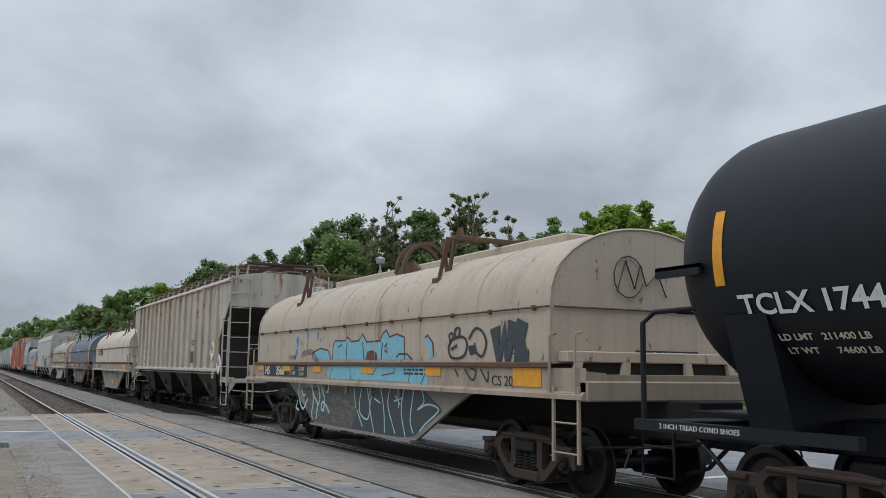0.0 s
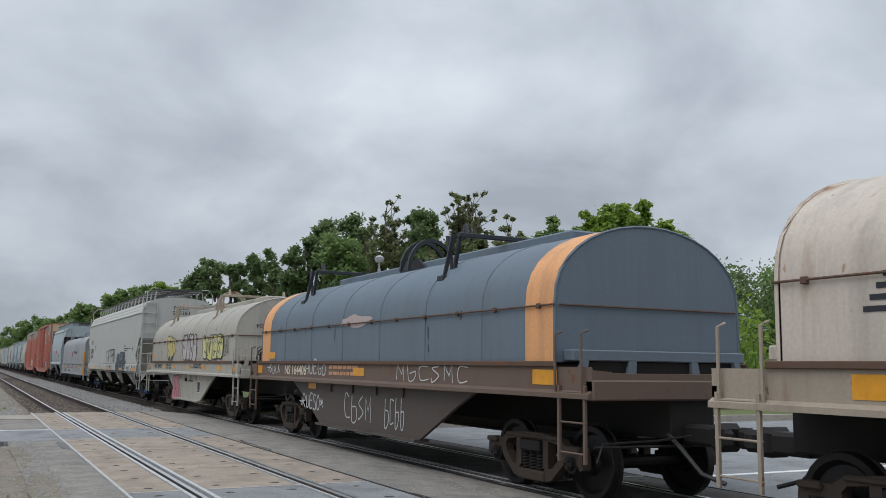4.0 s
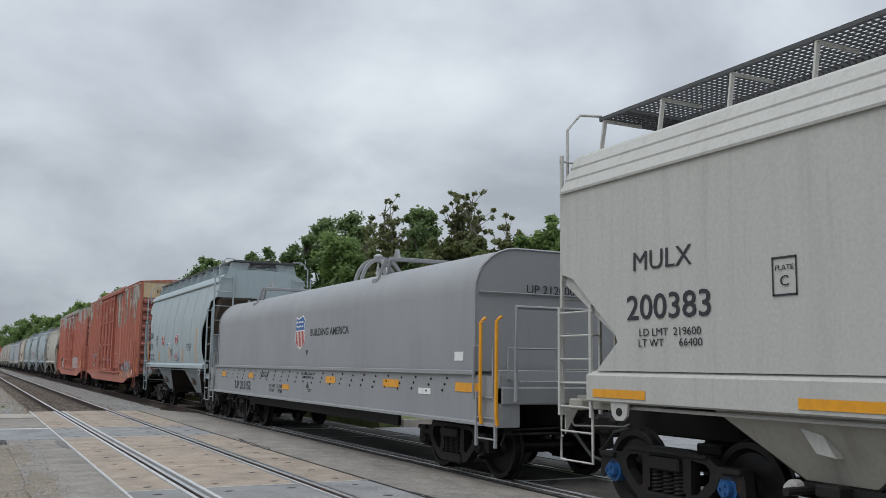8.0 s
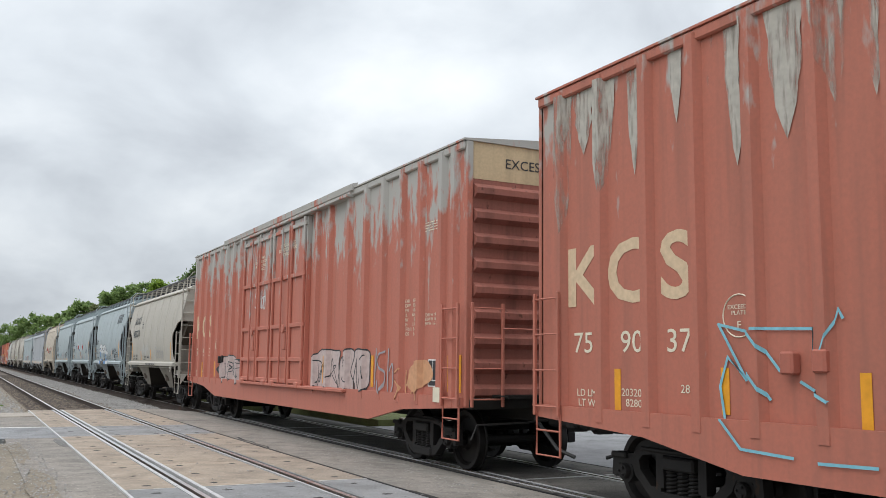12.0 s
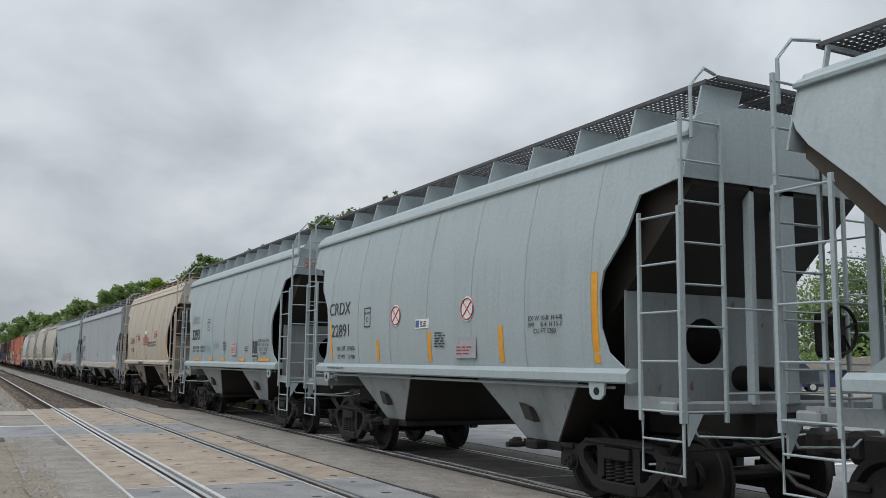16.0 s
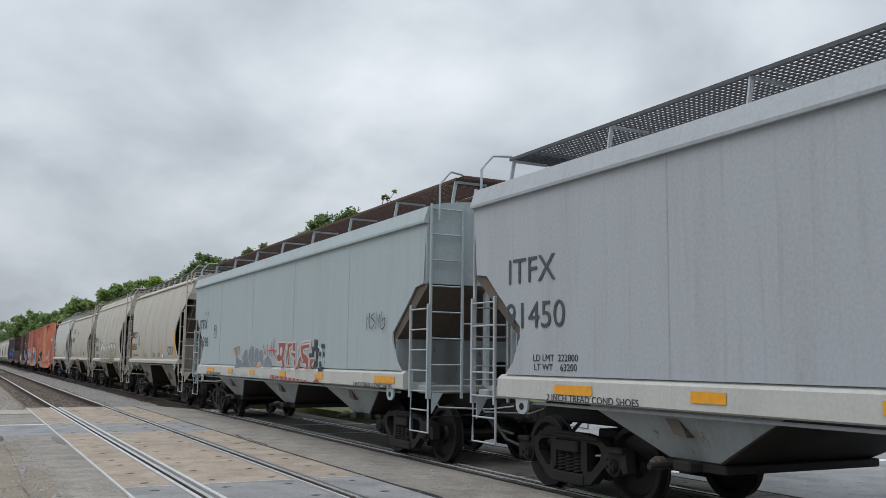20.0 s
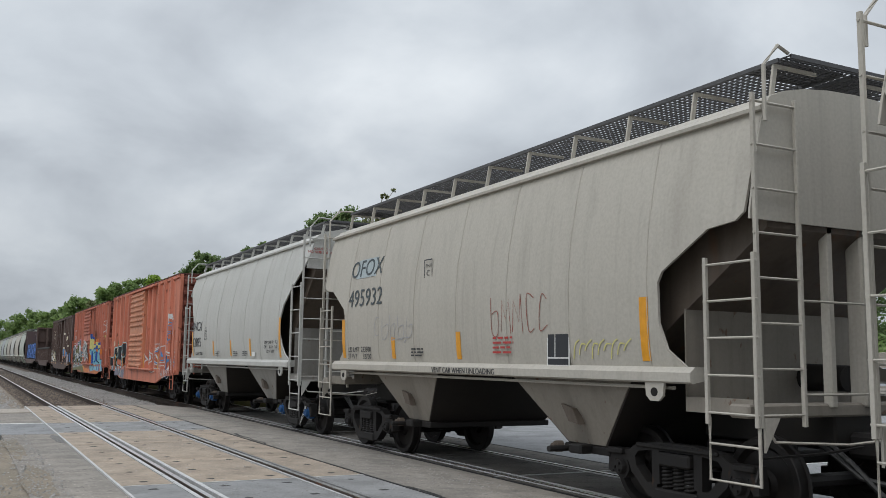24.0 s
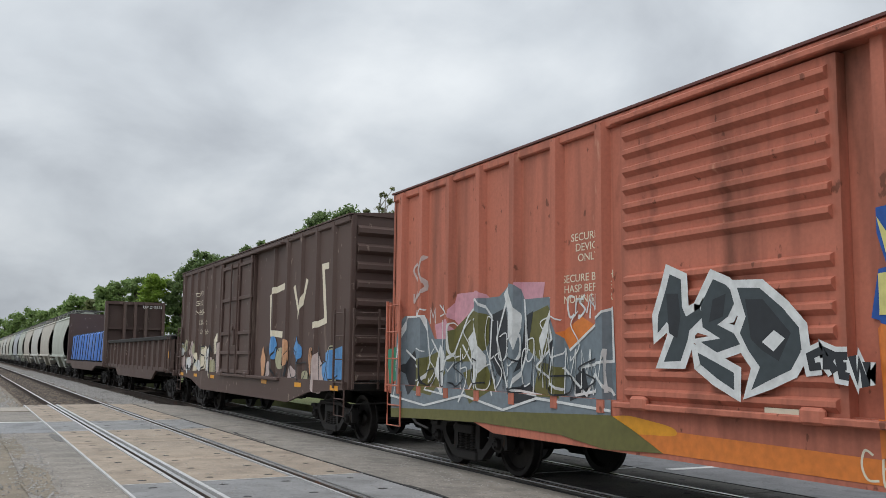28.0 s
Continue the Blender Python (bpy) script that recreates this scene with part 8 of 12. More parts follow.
mu.line(curve([(3.18, 2.47), (3.08, 2.62), (2.89, 2.66), (2.76, 2.61), (2.68, 2.67), (2.47, 2.63), (2.41, 2.57), (2.27, 2.6), (2.05, 2.49), (1.97, 2.29), (1.99, 2.05), (2.11, 1.89), (2.38, 1.83), (2.5, 1.72), (2.71, 1.88), (2.88, 1.77), (3.01, 1.98), (3.09, 2.24)], 4, True), 0.035, SPRAYBLACK, True)
mu.fill([curve([(1.95, 2.42), (1.86, 2.53), (1.75, 2.49), (1.7, 2.29), (1.74, 2.08), (1.86, 1.96), (1.96, 2)], 4)], YELLOW)
mu.line(curve([(1.95, 2.42), (1.86, 2.53), (1.75, 2.49), (1.7, 2.29), (1.74, 2.08), (1.86, 1.96), (1.96, 2)], 4, True), 0.03, SPRAYBLACK, True)
mu.line(curve([(3.03, 2.48), (2.92, 2.45), (3.01, 2.36)], 4, False), 0.03, SPRAYBLACK)
mu.line(curve([(2.97, 2.14), (2.88, 2.09), (2.93, 2.03)], 4, False), 0.03, SPRAYBLACK)
mu.line(curve([(2.73, 2.35), (2.56, 2.42), (2.54, 2.25)], 4, False), 0.03, SPRAYBLACK)
mu.line(curve([(2.71, 1.75), (2.67, 2.04)], 4, False), 0.03, SPRAYBLACK)
mu.line(curve([(2.31, 2.52), (2.26, 2.24), (2.3, 1.96)], 4, False), 0.03, SPRAYBLACK)
mu.line(curve([(1.88, 2.35), (1.88, 2.24)], 4, False), 0.03, SPRAYBLACK)
mu.fill([curve([(0.57, 2.15), (0.6, 2.33), (0.5, 2.56), (0.33, 2.63), (0.19, 2.56), (0.14, 2.6), (0.01, 2.63), (-0.06, 2.56), (-0.07, 2.18), (-0.02, 1.79), (0.1, 1.73), (0.36, 1.73), (0.52, 1.92), (0.61, 2.07)], 4)], PALEPINK)
mu.fill([curve([(-0.06, 2.56), (-0.12, 2.49), (-0.23, 2.5), (-0.32, 2.56), (-0.43, 2.54), (-0.55, 2.2), (-0.5, 1.84), (-0.4, 1.73), (-0.09, 1.73), (0.07, 1.77), (-0.03, 1.96)], 4)], PALEPINK)
mu.fill([curve([(-0.32, 2.56), (-0.41, 2.64), (-0.58, 2.63), (-0.65, 2.56), (-0.74, 2.62), (-0.87, 2.61), (-0.93, 2.48), (-0.94, 2.18), (-0.88, 1.88), (-0.75, 1.73), (-0.48, 1.73), (-0.49, 1.94), (-0.46, 2.31)], 4)], PALEPINK)
mu.fill([curve([(-0.93, 2.38), (-1.06, 2.55), (-1.17, 2.61), (-1.32, 2.56), (-1.39, 2.24), (-1.32, 1.72), (-0.85, 1.71), (-0.91, 1.93)], 4)], PALEPINK)
mu.line(curve([(0.57, 2.15), (0.6, 2.33), (0.5, 2.56), (0.33, 2.63), (0.19, 2.56), (0.14, 2.6), (0.01, 2.63), (-0.06, 2.56), (-0.07, 2.18), (-0.02, 1.79), (0.1, 1.73), (0.36, 1.73), (0.52, 1.92), (0.61, 2.07)], 4, True), 0.05, SPRAYBLACK, True)
mu.line(curve([(-0.06, 2.56), (-0.12, 2.49), (-0.23, 2.5), (-0.32, 2.56), (-0.43, 2.54), (-0.55, 2.2), (-0.5, 1.84), (-0.4, 1.73), (-0.09, 1.73), (0.07, 1.77), (-0.03, 1.96)], 4, True), 0.05, SPRAYBLACK, True)
mu.line(curve([(-0.32, 2.56), (-0.41, 2.64), (-0.58, 2.63), (-0.65, 2.56), (-0.74, 2.62), (-0.87, 2.61), (-0.93, 2.48), (-0.94, 2.18), (-0.88, 1.88), (-0.75, 1.73), (-0.48, 1.73), (-0.49, 1.94), (-0.46, 2.31)], 4, True), 0.05, SPRAYBLACK, True)
mu.line(curve([(-0.93, 2.38), (-1.06, 2.55), (-1.17, 2.61), (-1.32, 2.56), (-1.39, 2.24), (-1.32, 1.72), (-0.85, 1.71), (-0.91, 1.93)], 4, True), 0.05, SPRAYBLACK, True)
mu.line(curve([(0.56, 2.3), (0.48, 2.2), (0.35, 2.15), (0.26, 2.22), (0.29, 2.37)], 4, False), 0.045, SPRAYBLACK)
mu.line(curve([(-0.23, 2.49), (-0.19, 2.28), (-0.23, 2.11), (-0.27, 2.08)], 4, False), 0.045, SPRAYBLACK)
mu.line(curve([(-0.66, 2.17), (-0.76, 2.01)], 4, False), 0.045, SPRAYBLACK)
mu.line(curve([(-0.77, 2.19), (-0.67, 1.99)], 4, False), 0.045, SPRAYBLACK)
mu.line(curve([(0.4, 2.61), (0.35, 2.43), (0.24, 2.45)], 4, False), 0.045, SPRAYBLACK)
mu.line(curve([(-1, 2.37), (-1.09, 2.26), (-1.16, 2.33)], 4, False), 0.045, SPRAYBLACK)
mu.fill([[(0.13, 1.73), (0.07, 1.84), (-0.03, 1.73)]], SPRAYBLACK)
mu.fill([[(-0.38, 1.72), (-0.46, 1.81), (-0.54, 1.72)]], SPRAYBLACK)
mu.fill([[(-0.87, 2.48), (-0.98, 2.52), (-1.07, 2.41), (-0.98, 2.37)]], SPRAYBLACK)
mu.fill([[(-0.7, 1.73), (-0.8, 1.79), (-0.9, 1.72)]], SPRAYBLACK)
blob_letters(mu, -2.3, -4.6, 1.72, 2.52, 4, PALEYELLOW, SPRAYBLACK, LILAC, seed=23, w=0.045, jag=0.18)
scrawl(mu, -4.75, -5.3, 1.9, 2.4, 3, SPRAYBLACK, 23, 0.025)
mu.done()
mu = Mural(coil_d, -1.462)
mu.fill([curve([(2.41, 1.02), (2.28, 1.12), (2.09, 1.15), (1.94, 1.1), (1.78, 1.16), (1.52, 1.16), (1.32, 1.21), (1.37, 1.02), (1.44, 0.91), (1.28, 0.84), (1.15, 0.7), (1.09, 0.33), (1.62, 0.26), (2.44, 0.27), (2.38, 0.58), (2.29, 0.69), (2.44, 0.81)], 4)], PINK)
mu.line(curve([(2.41, 1.02), (2.28, 1.12), (2.09, 1.15), (1.94, 1.1), (1.78, 1.16), (1.52, 1.16), (1.32, 1.21), (1.37, 1.02), (1.44, 0.91), (1.28, 0.84), (1.15, 0.7), (1.09, 0.33), (1.62, 0.26), (2.44, 0.27), (2.38, 0.58), (2.29, 0.69), (2.44, 0.81)], 4, True), 0.035, SPRAYBLACK, True)
mu.line(curve([(2.05, 1.02), (2.13, 0.87), (2.02, 0.78), (2.17, 0.7)], 4, False), 0.03, SPRAYBLACK)
mu.line(curve([(2.09, 0.61), (1.96, 0.68), (1.89, 0.56), (2.06, 0.46)], 4, False), 0.03, SPRAYBLACK)
mu.line(curve([(1.85, 1.01), (1.87, 0.69), (1.7, 0.55), (1.62, 0.29)], 4, False), 0.03, SPRAYBLACK)
mu.line(curve([(1.69, 1), (1.56, 1.03), (1.61, 0.88)], 4, False), 0.03, SPRAYBLACK)
mu.line(curve([(1.7, 0.65), (1.49, 0.73), (1.37, 0.59), (1.39, 0.32)], 4, False), 0.03, SPRAYBLACK)
mu.done()

# its bay slopes near black, its bay faces a darker grey, for underbody shade
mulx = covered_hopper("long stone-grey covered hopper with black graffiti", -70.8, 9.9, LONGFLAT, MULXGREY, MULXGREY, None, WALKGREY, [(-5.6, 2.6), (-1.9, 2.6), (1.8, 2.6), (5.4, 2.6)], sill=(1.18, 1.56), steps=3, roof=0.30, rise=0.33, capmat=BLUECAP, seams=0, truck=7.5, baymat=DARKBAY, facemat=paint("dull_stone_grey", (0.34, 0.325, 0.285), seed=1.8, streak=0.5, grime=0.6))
side_words(mulx, LONGFLAT, "MULX", 7.05, 2.82, 0.225, INK)
side_words(mulx, LONGFLAT, "200383", 6.97, 2.28, 0.285, INK, bold=0.01)
lettering(mulx, "LD LMT  219600\nLT WT      66400", 0.088, on_side(6.95, 1.94, -1.612), INK)
plate_mark(mulx, LONGFLAT, 5.54, 2.49)
for y in (7.7, 5.0, 2.2, -1.0, -4.0, -7.65):
    patch(mulx, y - 0.42, y + 0.42, 1.24, 1.34, ORANGE, -1.636)
lettering(mulx, "SECURE GATES AND\nHATCHES BEFORE\nMOVING CAR", 0.046, on_side(-6.07, 1.31, -1.637), INK)
lettering(mulx, "50% EMPTY LOAD", 0.047, on_side(-4.79, 2.43, -1.605), INK)
lettering(mulx, "EL-60I (ADJ. SCREW 6 TURNS) NO ADJ. BLOCK SEE NYS-114", 0.047, on_side(-5.46, 2.30, -1.605), INK)
lettering(mulx, "ELX AND EMX 1/4\" ADJ. BLOCK", 0.045, on_side(-5.01, 2.19, -1.605), INK)
lettering(mulx, "EW   9-8\nEXW 10-4\nCU FT 6", 0.055, on_side(-6.90, 2.25, -1.605), INK)
lettering(mulx, "BPL 79\nBLT-04-19", 0.028, on_side(-6.68, 1.43, -1.637), INK)
patch(mulx, -5.36, -5.52, 1.19, 1.28, WHITE, -1.634, "notice", "small white notice with a green edge")
patch(mulx, -6.78, -6.98, 1.37, 1.45, WHITE, -1.634, "notice", "small white notice with red print")
part("owner_disc", Shape().lathe([(0, 0), (0, 0.045), (-0.003, 0.045), (-0.003, 0)], "x", (-1.632, -5.63, 1.28), 14), PALEYELLOW, mulx, "small yellow disc")
part("sill_slot", Shape().box(-1.60, -1.634, -7.05, -6.80, 1.235, 1.30, 0.015), BLACK, mulx, "black slot in the side sill")
lettering(mulx, "LIFT AND\nJACK HERE", 0.05, on_side(-7.2, 1.42, -1.637), INK)
lettering(mulx, "2 INCH HF\nCOMP SHOES", 0.05, on_side(-7.9, 1.42, -1.637), INK)
lettering(mulx, "MULX\n200383", 0.18, on_end(0.1, 4.05, -8.76), INK)
bars_end = Shape()
for k in range(6):
    bars_end.box(-0.3 + 0.05 * (k % 2), 0.5 - 0.06 * (k % 3), -8.757, -8.755, 3.62 - k * 0.10, 3.65 - k * 0.10)
part("stencil_lines", bars_end, INK, mulx)
for y, w in ((3.2, 0.5), (-0.4, 0.4)):
    bars(mulx, y, 1.45, w, 3, INK, -1.636, 0.025, 0.03, int(y * 10) % 7)
mu = Mural(mulx, -1.602, ledge=(1.56, -1.632, 1.18))
mu.fill([[(-2.46, 1.6), (-2.49, 1.9), (-2.7, 2.06), (-2.9, 2.11), (-3.03, 2.07), (-3.16, 2.14), (-3.29, 2.03), (-3.54, 2.16), (-3.92, 2.18), (-4.36, 2.16), (-4.69, 2.16), (-4.95, 2.11), (-5.06, 1.98), (-5.13, 1.84), (-5.23, 1.74), (-5.33, 1.62), (-5.26, 1.54), (-5.22, 1.33), (-5.04, 1.1), (-4.66, 1.13), (-4.34, 1.27), (-4.17, 1.13), (-3.95, 1.14), (-3.86, 1.2), (-3.43, 1.16), (-3.23, 1.13), (-3.02, 1.14), (-2.46, 1.13), (-2.34, 1.6)]], NAVY)
mu.line([(-2.4, 1.6), (-2.49, 1.9), (-2.7, 2.06), (-2.9, 2.11), (-3.03, 2.07), (-3.16, 2.14), (-3.29, 2.03), (-3.54, 2.16), (-3.92, 2.18), (-4.36, 2.16), (-4.69, 2.16), (-4.95, 2.11), (-5.06, 1.98), (-5.13, 1.84)], 0.022, ICE)
mu.line([(-2.89, 2.15), (-3.03, 1.82)], 0.022, ICE)
mu.line([(-2.86, 1.82), (-3.03, 1.64), (-3.08, 1.78), (-3.24, 1.62)], 0.022, ICE)
mu.line([(-3.29, 2.06), (-3.54, 1.68)], 0.022, ICE)
mu.line([(-3.54, 2.13), (-3.73, 1.78), (-3.87, 1.68), (-4, 1.64)], 0.022, ICE)
mu.line([(-4.36, 2.13), (-4.42, 1.93), (-4.48, 1.68), (-4.6, 1.63)], 0.022, ICE)
mu.line([(-4.47, 1.58), (-4.43, 1.36), (-4.34, 1.27)], 0.022, ICE)
mu.line([(-4.91, 1.81), (-5.13, 1.84), (-5.21, 1.77)], 0.022, ICE)
mu.line([(-4.94, 1.65), (-4.94, 1.73), (-5.13, 1.77), (-5.3, 1.65)], 0.022, ICE)
mu.line([(-2.97, 1.57), (-2.97, 1.24), (-3.13, 1.14), (-3.33, 1.26), (-3.39, 1.57)], 0.022, ICE)
mu.line([(-3.54, 1.57), (-3.48, 1.17)], 0.022, ICE)
mu.line([(-3.87, 1.58), (-3.95, 1.28), (-3.94, 1.15)], 0.022, ICE)
mu.line([(-5.25, 1.56), (-5.2, 1.27), (-5.04, 1.11)], 0.022, ICE)
mu.line([(-2.34, 1.56), (-2.46, 1.16)], 0.022, ICE)
mu.line([(-3.83, 2.11), (-3.96, 1.88)], 0.022, ICE)
mu.line([(-3.97, 2.09), (-3.84, 1.86)], 0.022, ICE)
mu.line([(-4.01, 2.09), (-4.1, 1.89), (-4.16, 2.04), (-4.23, 1.89), (-4.28, 2.08)], 0.022, ICE)
mu.line([(-3.96, 1.8), (-4.1, 1.83), (-4.23, 1.81)], 0.022, ICE)
mu.line([(-4.78, 1.38), (-4.84, 1.41), (-4.86, 1.35), (-4.78, 1.22), (-4.91, 1.26)], 0.022, ICE)
mu.line([(-4.96, 1.41), (-5.02, 1.43), (-5.01, 1.35), (-4.94, 1.25), (-5.04, 1.28)], 0.022, ICE)
mu.line([(0.83, 1.61), (0.98, 2.21), (0.49, 2.24), (0.33, 1.61)], 0.065, SPRAYBLACK)
mu.line([(0.26, 1.61), (0.21, 1.9), (0.34, 1.9)], 0.065, SPRAYBLACK)
mu.line([(0.03, 1.62), (0.22, 2.27), (-0.46, 2.29), (-0.71, 1.62)], 0.065, SPRAYBLACK)
mu.line([(-0.46, 2.29), (-1.29, 2.3)], 0.065, SPRAYBLACK)
mu.line([(-0.57, 2.2), (-0.67, 1.93), (-0.93, 1.97), (-1.18, 1.62)], 0.065, SPRAYBLACK)
mu.line([(-0.93, 2.01), (-1.22, 2.07), (-1.18, 1.97), (-1.41, 2), (-1.32, 2.26)], 0.065, SPRAYBLACK)
mu.line([(-1.29, 2.26), (-1.51, 1.62)], 0.065, SPRAYBLACK)
mu.line([(-1.32, 2.3), (-1.77, 2.3), (-1.75, 2.16), (-1.5, 2.1), (-1.55, 2), (-1.78, 2.01), (-1.78, 1.83), (-1.6, 1.79), (-1.64, 1.67), (-1.88, 1.63)], 0.065, SPRAYBLACK)
mu.line([(-0.17, 2.03), (-0.3, 1.83)], 0.065, SPRAYBLACK)
mu.line([(1, 1.55), (0.99, 1.12)], 0.028, SPRAYBLACK)
mu.line([(0.47, 1.56), (0.53, 1.13)], 0.028, SPRAYBLACK)
mu.line([(0.38, 1.56), (0.46, 1.14)], 0.028, SPRAYBLACK)
mu.line([(0.11, 1.56), (0.23, 1.12)], 0.028, SPRAYBLACK)
mu.line([(0.15, 1.49), (-0.03, 1.31)], 0.028, SPRAYBLACK)
mu.line([(0.02, 1.4), (-0.23, 1.38), (-0.07, 1.13)], 0.028, SPRAYBLACK)
mu.line([(-0.55, 1.57), (-0.43, 1.13)], 0.028, SPRAYBLACK)
mu.line([(-0.83, 1.57), (-0.76, 1.16)], 0.028, SPRAYBLACK)
mu.line([(-1.01, 1.57), (-0.99, 1.13)], 0.028, SPRAYBLACK)
mu.line([(-1.37, 1.57), (-1.19, 1.17), (-1.71, 1.15)], 0.028, SPRAYBLACK)
mu.line([(-1.78, 1.55), (-1.74, 1.16)], 0.028, SPRAYBLACK)
mu.done()
brake_wheel(mulx, 0.2, -8.45, 2.35, LIGHTGREY, 0.32)

coil_e = coil_car("silver-grey coil car with a smooth rounded hood", -53.0, 7.0, 8.3, SILVER, SILVER, SILVER, SILVER, top=3.46, spring=2.75, base=1.52, truck=5.7, belly=False, straps=0, flat_hood=True)
# the railway's shield as plain shapes
part("emblem_border", Shape().prism([(0.49, 2.58), (0.45, 2.62), (0.5, 2.7), (0.34, 2.66), (0.2, 2.69), (0.06, 2.73), (-0.09, 2.62), (-0.05, 2.52), (-0.1, 2.27), (-0.05, 2.07), (0.08, 1.99), (0.22, 1.93), (0.36, 1.98), (0.49, 2.07), (0.51, 2.31)], "x", -1.566, -1.563), WHITE, coil_e, "white shield edge")
part("emblem_field", Shape().prism([(0.47, 2.57), (0.43, 2.62), (0.46, 2.67), (0.33, 2.63), (0.2, 2.66), (0.07, 2.7), (-0.06, 2.61), (-0.02, 2.52), (-0.06, 2.39), (0.49, 2.38)], "x", -1.569, -1.566), MIDBLUE, coil_e, "blue shield top")
for k in range(6):
    y = 0.43 - k * 0.092
    low = 1.985 + 0.9 * max(0.0, abs(y - 0.21) - 0.06) ** 1.4
    patch(coil_e, y + 0.022, y - 0.022, low, 2.355, RED, -1.569, "emblem_stripe")
for y in (0.39, 0.28, 0.17, 0.06):
    patch(coil_e, y + 0.035, y - 0.035, 2.55, 2.59, WHITE, -1.571, "emblem_print")
    patch(coil_e, y + 0.035, y - 0.035, 2.45, 2.49, WHITE, -1.571, "emblem_print")
part("balance_mark", Shape().prism([(-0.14, 1.91), (-0.29, 1.91), (-0.22, 1.79)], "x", -1.566, -1.563), INK, coil_e, "black triangle")
part("balance_mark", Shape().prism([(-0.43, 1.2), (-0.35, 1.06), (-0.5, 1.06)], "x", -1.606, -1.602), INK, coil_e, "black triangle")
lettering(coil_e, "LD LMT    211500\nLT WT       74500", 0.085, on_side(1.66, 0.98, -1.606), INK)
lettering(coil_e, "30 - 72 IN COIL DIA\n85000 LBS MAX", 0.055, on_side(-0.37, 1.33, -1.604), INK)
lettering(coil_e, "30 - 72 IN COIL DIA\n85000 LBS MAX", 0.055, on_side(2.55, 1.30, -1.604), INK)
lettering(coil_e, "RETAINING\nVALVE", 0.03, on_side(-0.55, 1.00, -1.604), INK)
lettering(coil_e, "BUILDING AMERICA", 0.16, on_side(-1.42, 2.30, -1.564), INK, bold=0.02)
lettering(coil_e, "UP 212152", 0.22, on_side(4.32, 0.98, -1.606), INK, bold=0.02)
lettering(coil_e, "UP 212000-212499", 0.14, on_end(0.1, 2.82, -7.02), INK)
for y, w in ((6.17, 0.2), (3.62, 0.2), (-1.7, 0.25), (-4.4, 0.3), (-6.9, 0.35)):
    patch(coil_e, y - w, y + w, 1.20, 1.34, ORANGE, -1.604)
patch(coil_e, 1.17, 0.73, 0.98, 1.10, ORANGE, -1.604)
patch(coil_e, -5.4, -5.8, 1.12, 1.22, WHITE, -1.604, "notice")
patch(coil_e, -6.45, -6.7, 1.68, 1.82, WHITE, -1.564, "notice")
dots = Shape()
for k in range(26):
    for q in range(3):
        y = -6.3 + k * 0.5 + q * 0.07
        dots.lathe([(0, 0), (0, 0.022), (-0.012, 0.018), (-0.012, 0)], "x", (-1.602, y, 1.40 - q * 0.10 - 0.02 * (k % 2)), 6)
part("rivets", dots, BLACK, coil_e)
for y in (-7.35, -7.75):
    part("yellow_grab_iron", Shape().tube([(-1.66, y, 0.75), (-1.68, y, 0.9), (-1.68, y, 2.25), (-1.60, y, 2.32)], 0.028, 6), ORANGE, coil_e)
part("end_rail", Shape().tube([(-1.5, -7.95, 1.1), (-1.5, -7.95, 2.45), (1.5, -7.95, 2.45), (1.5, -7.95, 1.1)], 0.03, 8), SILVER, coil_e)

S2 = [(-2.45, 2.5), (1.85, 2.5)]
# bay slopes and recessed slope sheets, painted near black as they lie in shade
SHADEBLACK = paint("soot_black_bay", (0.022, 0.019, 0.017), seed=8.8, dirt=(0.045, 0.037, 0.03))
# darker copies of the body paints: rust, grime and underbody shade mixed in
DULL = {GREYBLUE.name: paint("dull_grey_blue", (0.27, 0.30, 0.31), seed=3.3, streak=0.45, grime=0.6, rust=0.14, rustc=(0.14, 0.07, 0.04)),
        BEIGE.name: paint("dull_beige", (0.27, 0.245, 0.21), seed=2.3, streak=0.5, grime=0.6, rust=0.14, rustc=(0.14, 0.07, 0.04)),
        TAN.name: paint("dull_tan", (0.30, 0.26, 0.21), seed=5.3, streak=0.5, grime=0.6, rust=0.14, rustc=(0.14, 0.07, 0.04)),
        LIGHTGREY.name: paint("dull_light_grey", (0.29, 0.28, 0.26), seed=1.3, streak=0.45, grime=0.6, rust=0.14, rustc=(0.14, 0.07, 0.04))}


def bay_car(label, c, levels, mat, walkway=WALKGREY, sill=None, **kw):
    kw.setdefault("plates", levels is ANGLED)
    kw.setdefault("porthole", levels is ANGLED)
    kw.setdefault("rise", 0.26 if levels is ANGLED else 0.25 if levels is ANGLEDLOW else 0.13)
    kw.setdefault("eave", 0.18 if levels is ANGLED else 0.09)
    return covered_hopper(label, c, kw.pop("half", 5.9), levels, mat, kw.pop("slope", STAINSHADE), sill, walkway, S2, baymat=kw.pop("baymat", SHADEBLACK), facemat=kw.pop("facemat", DULL.get(mat.name, DUSTBAY)), **kw)


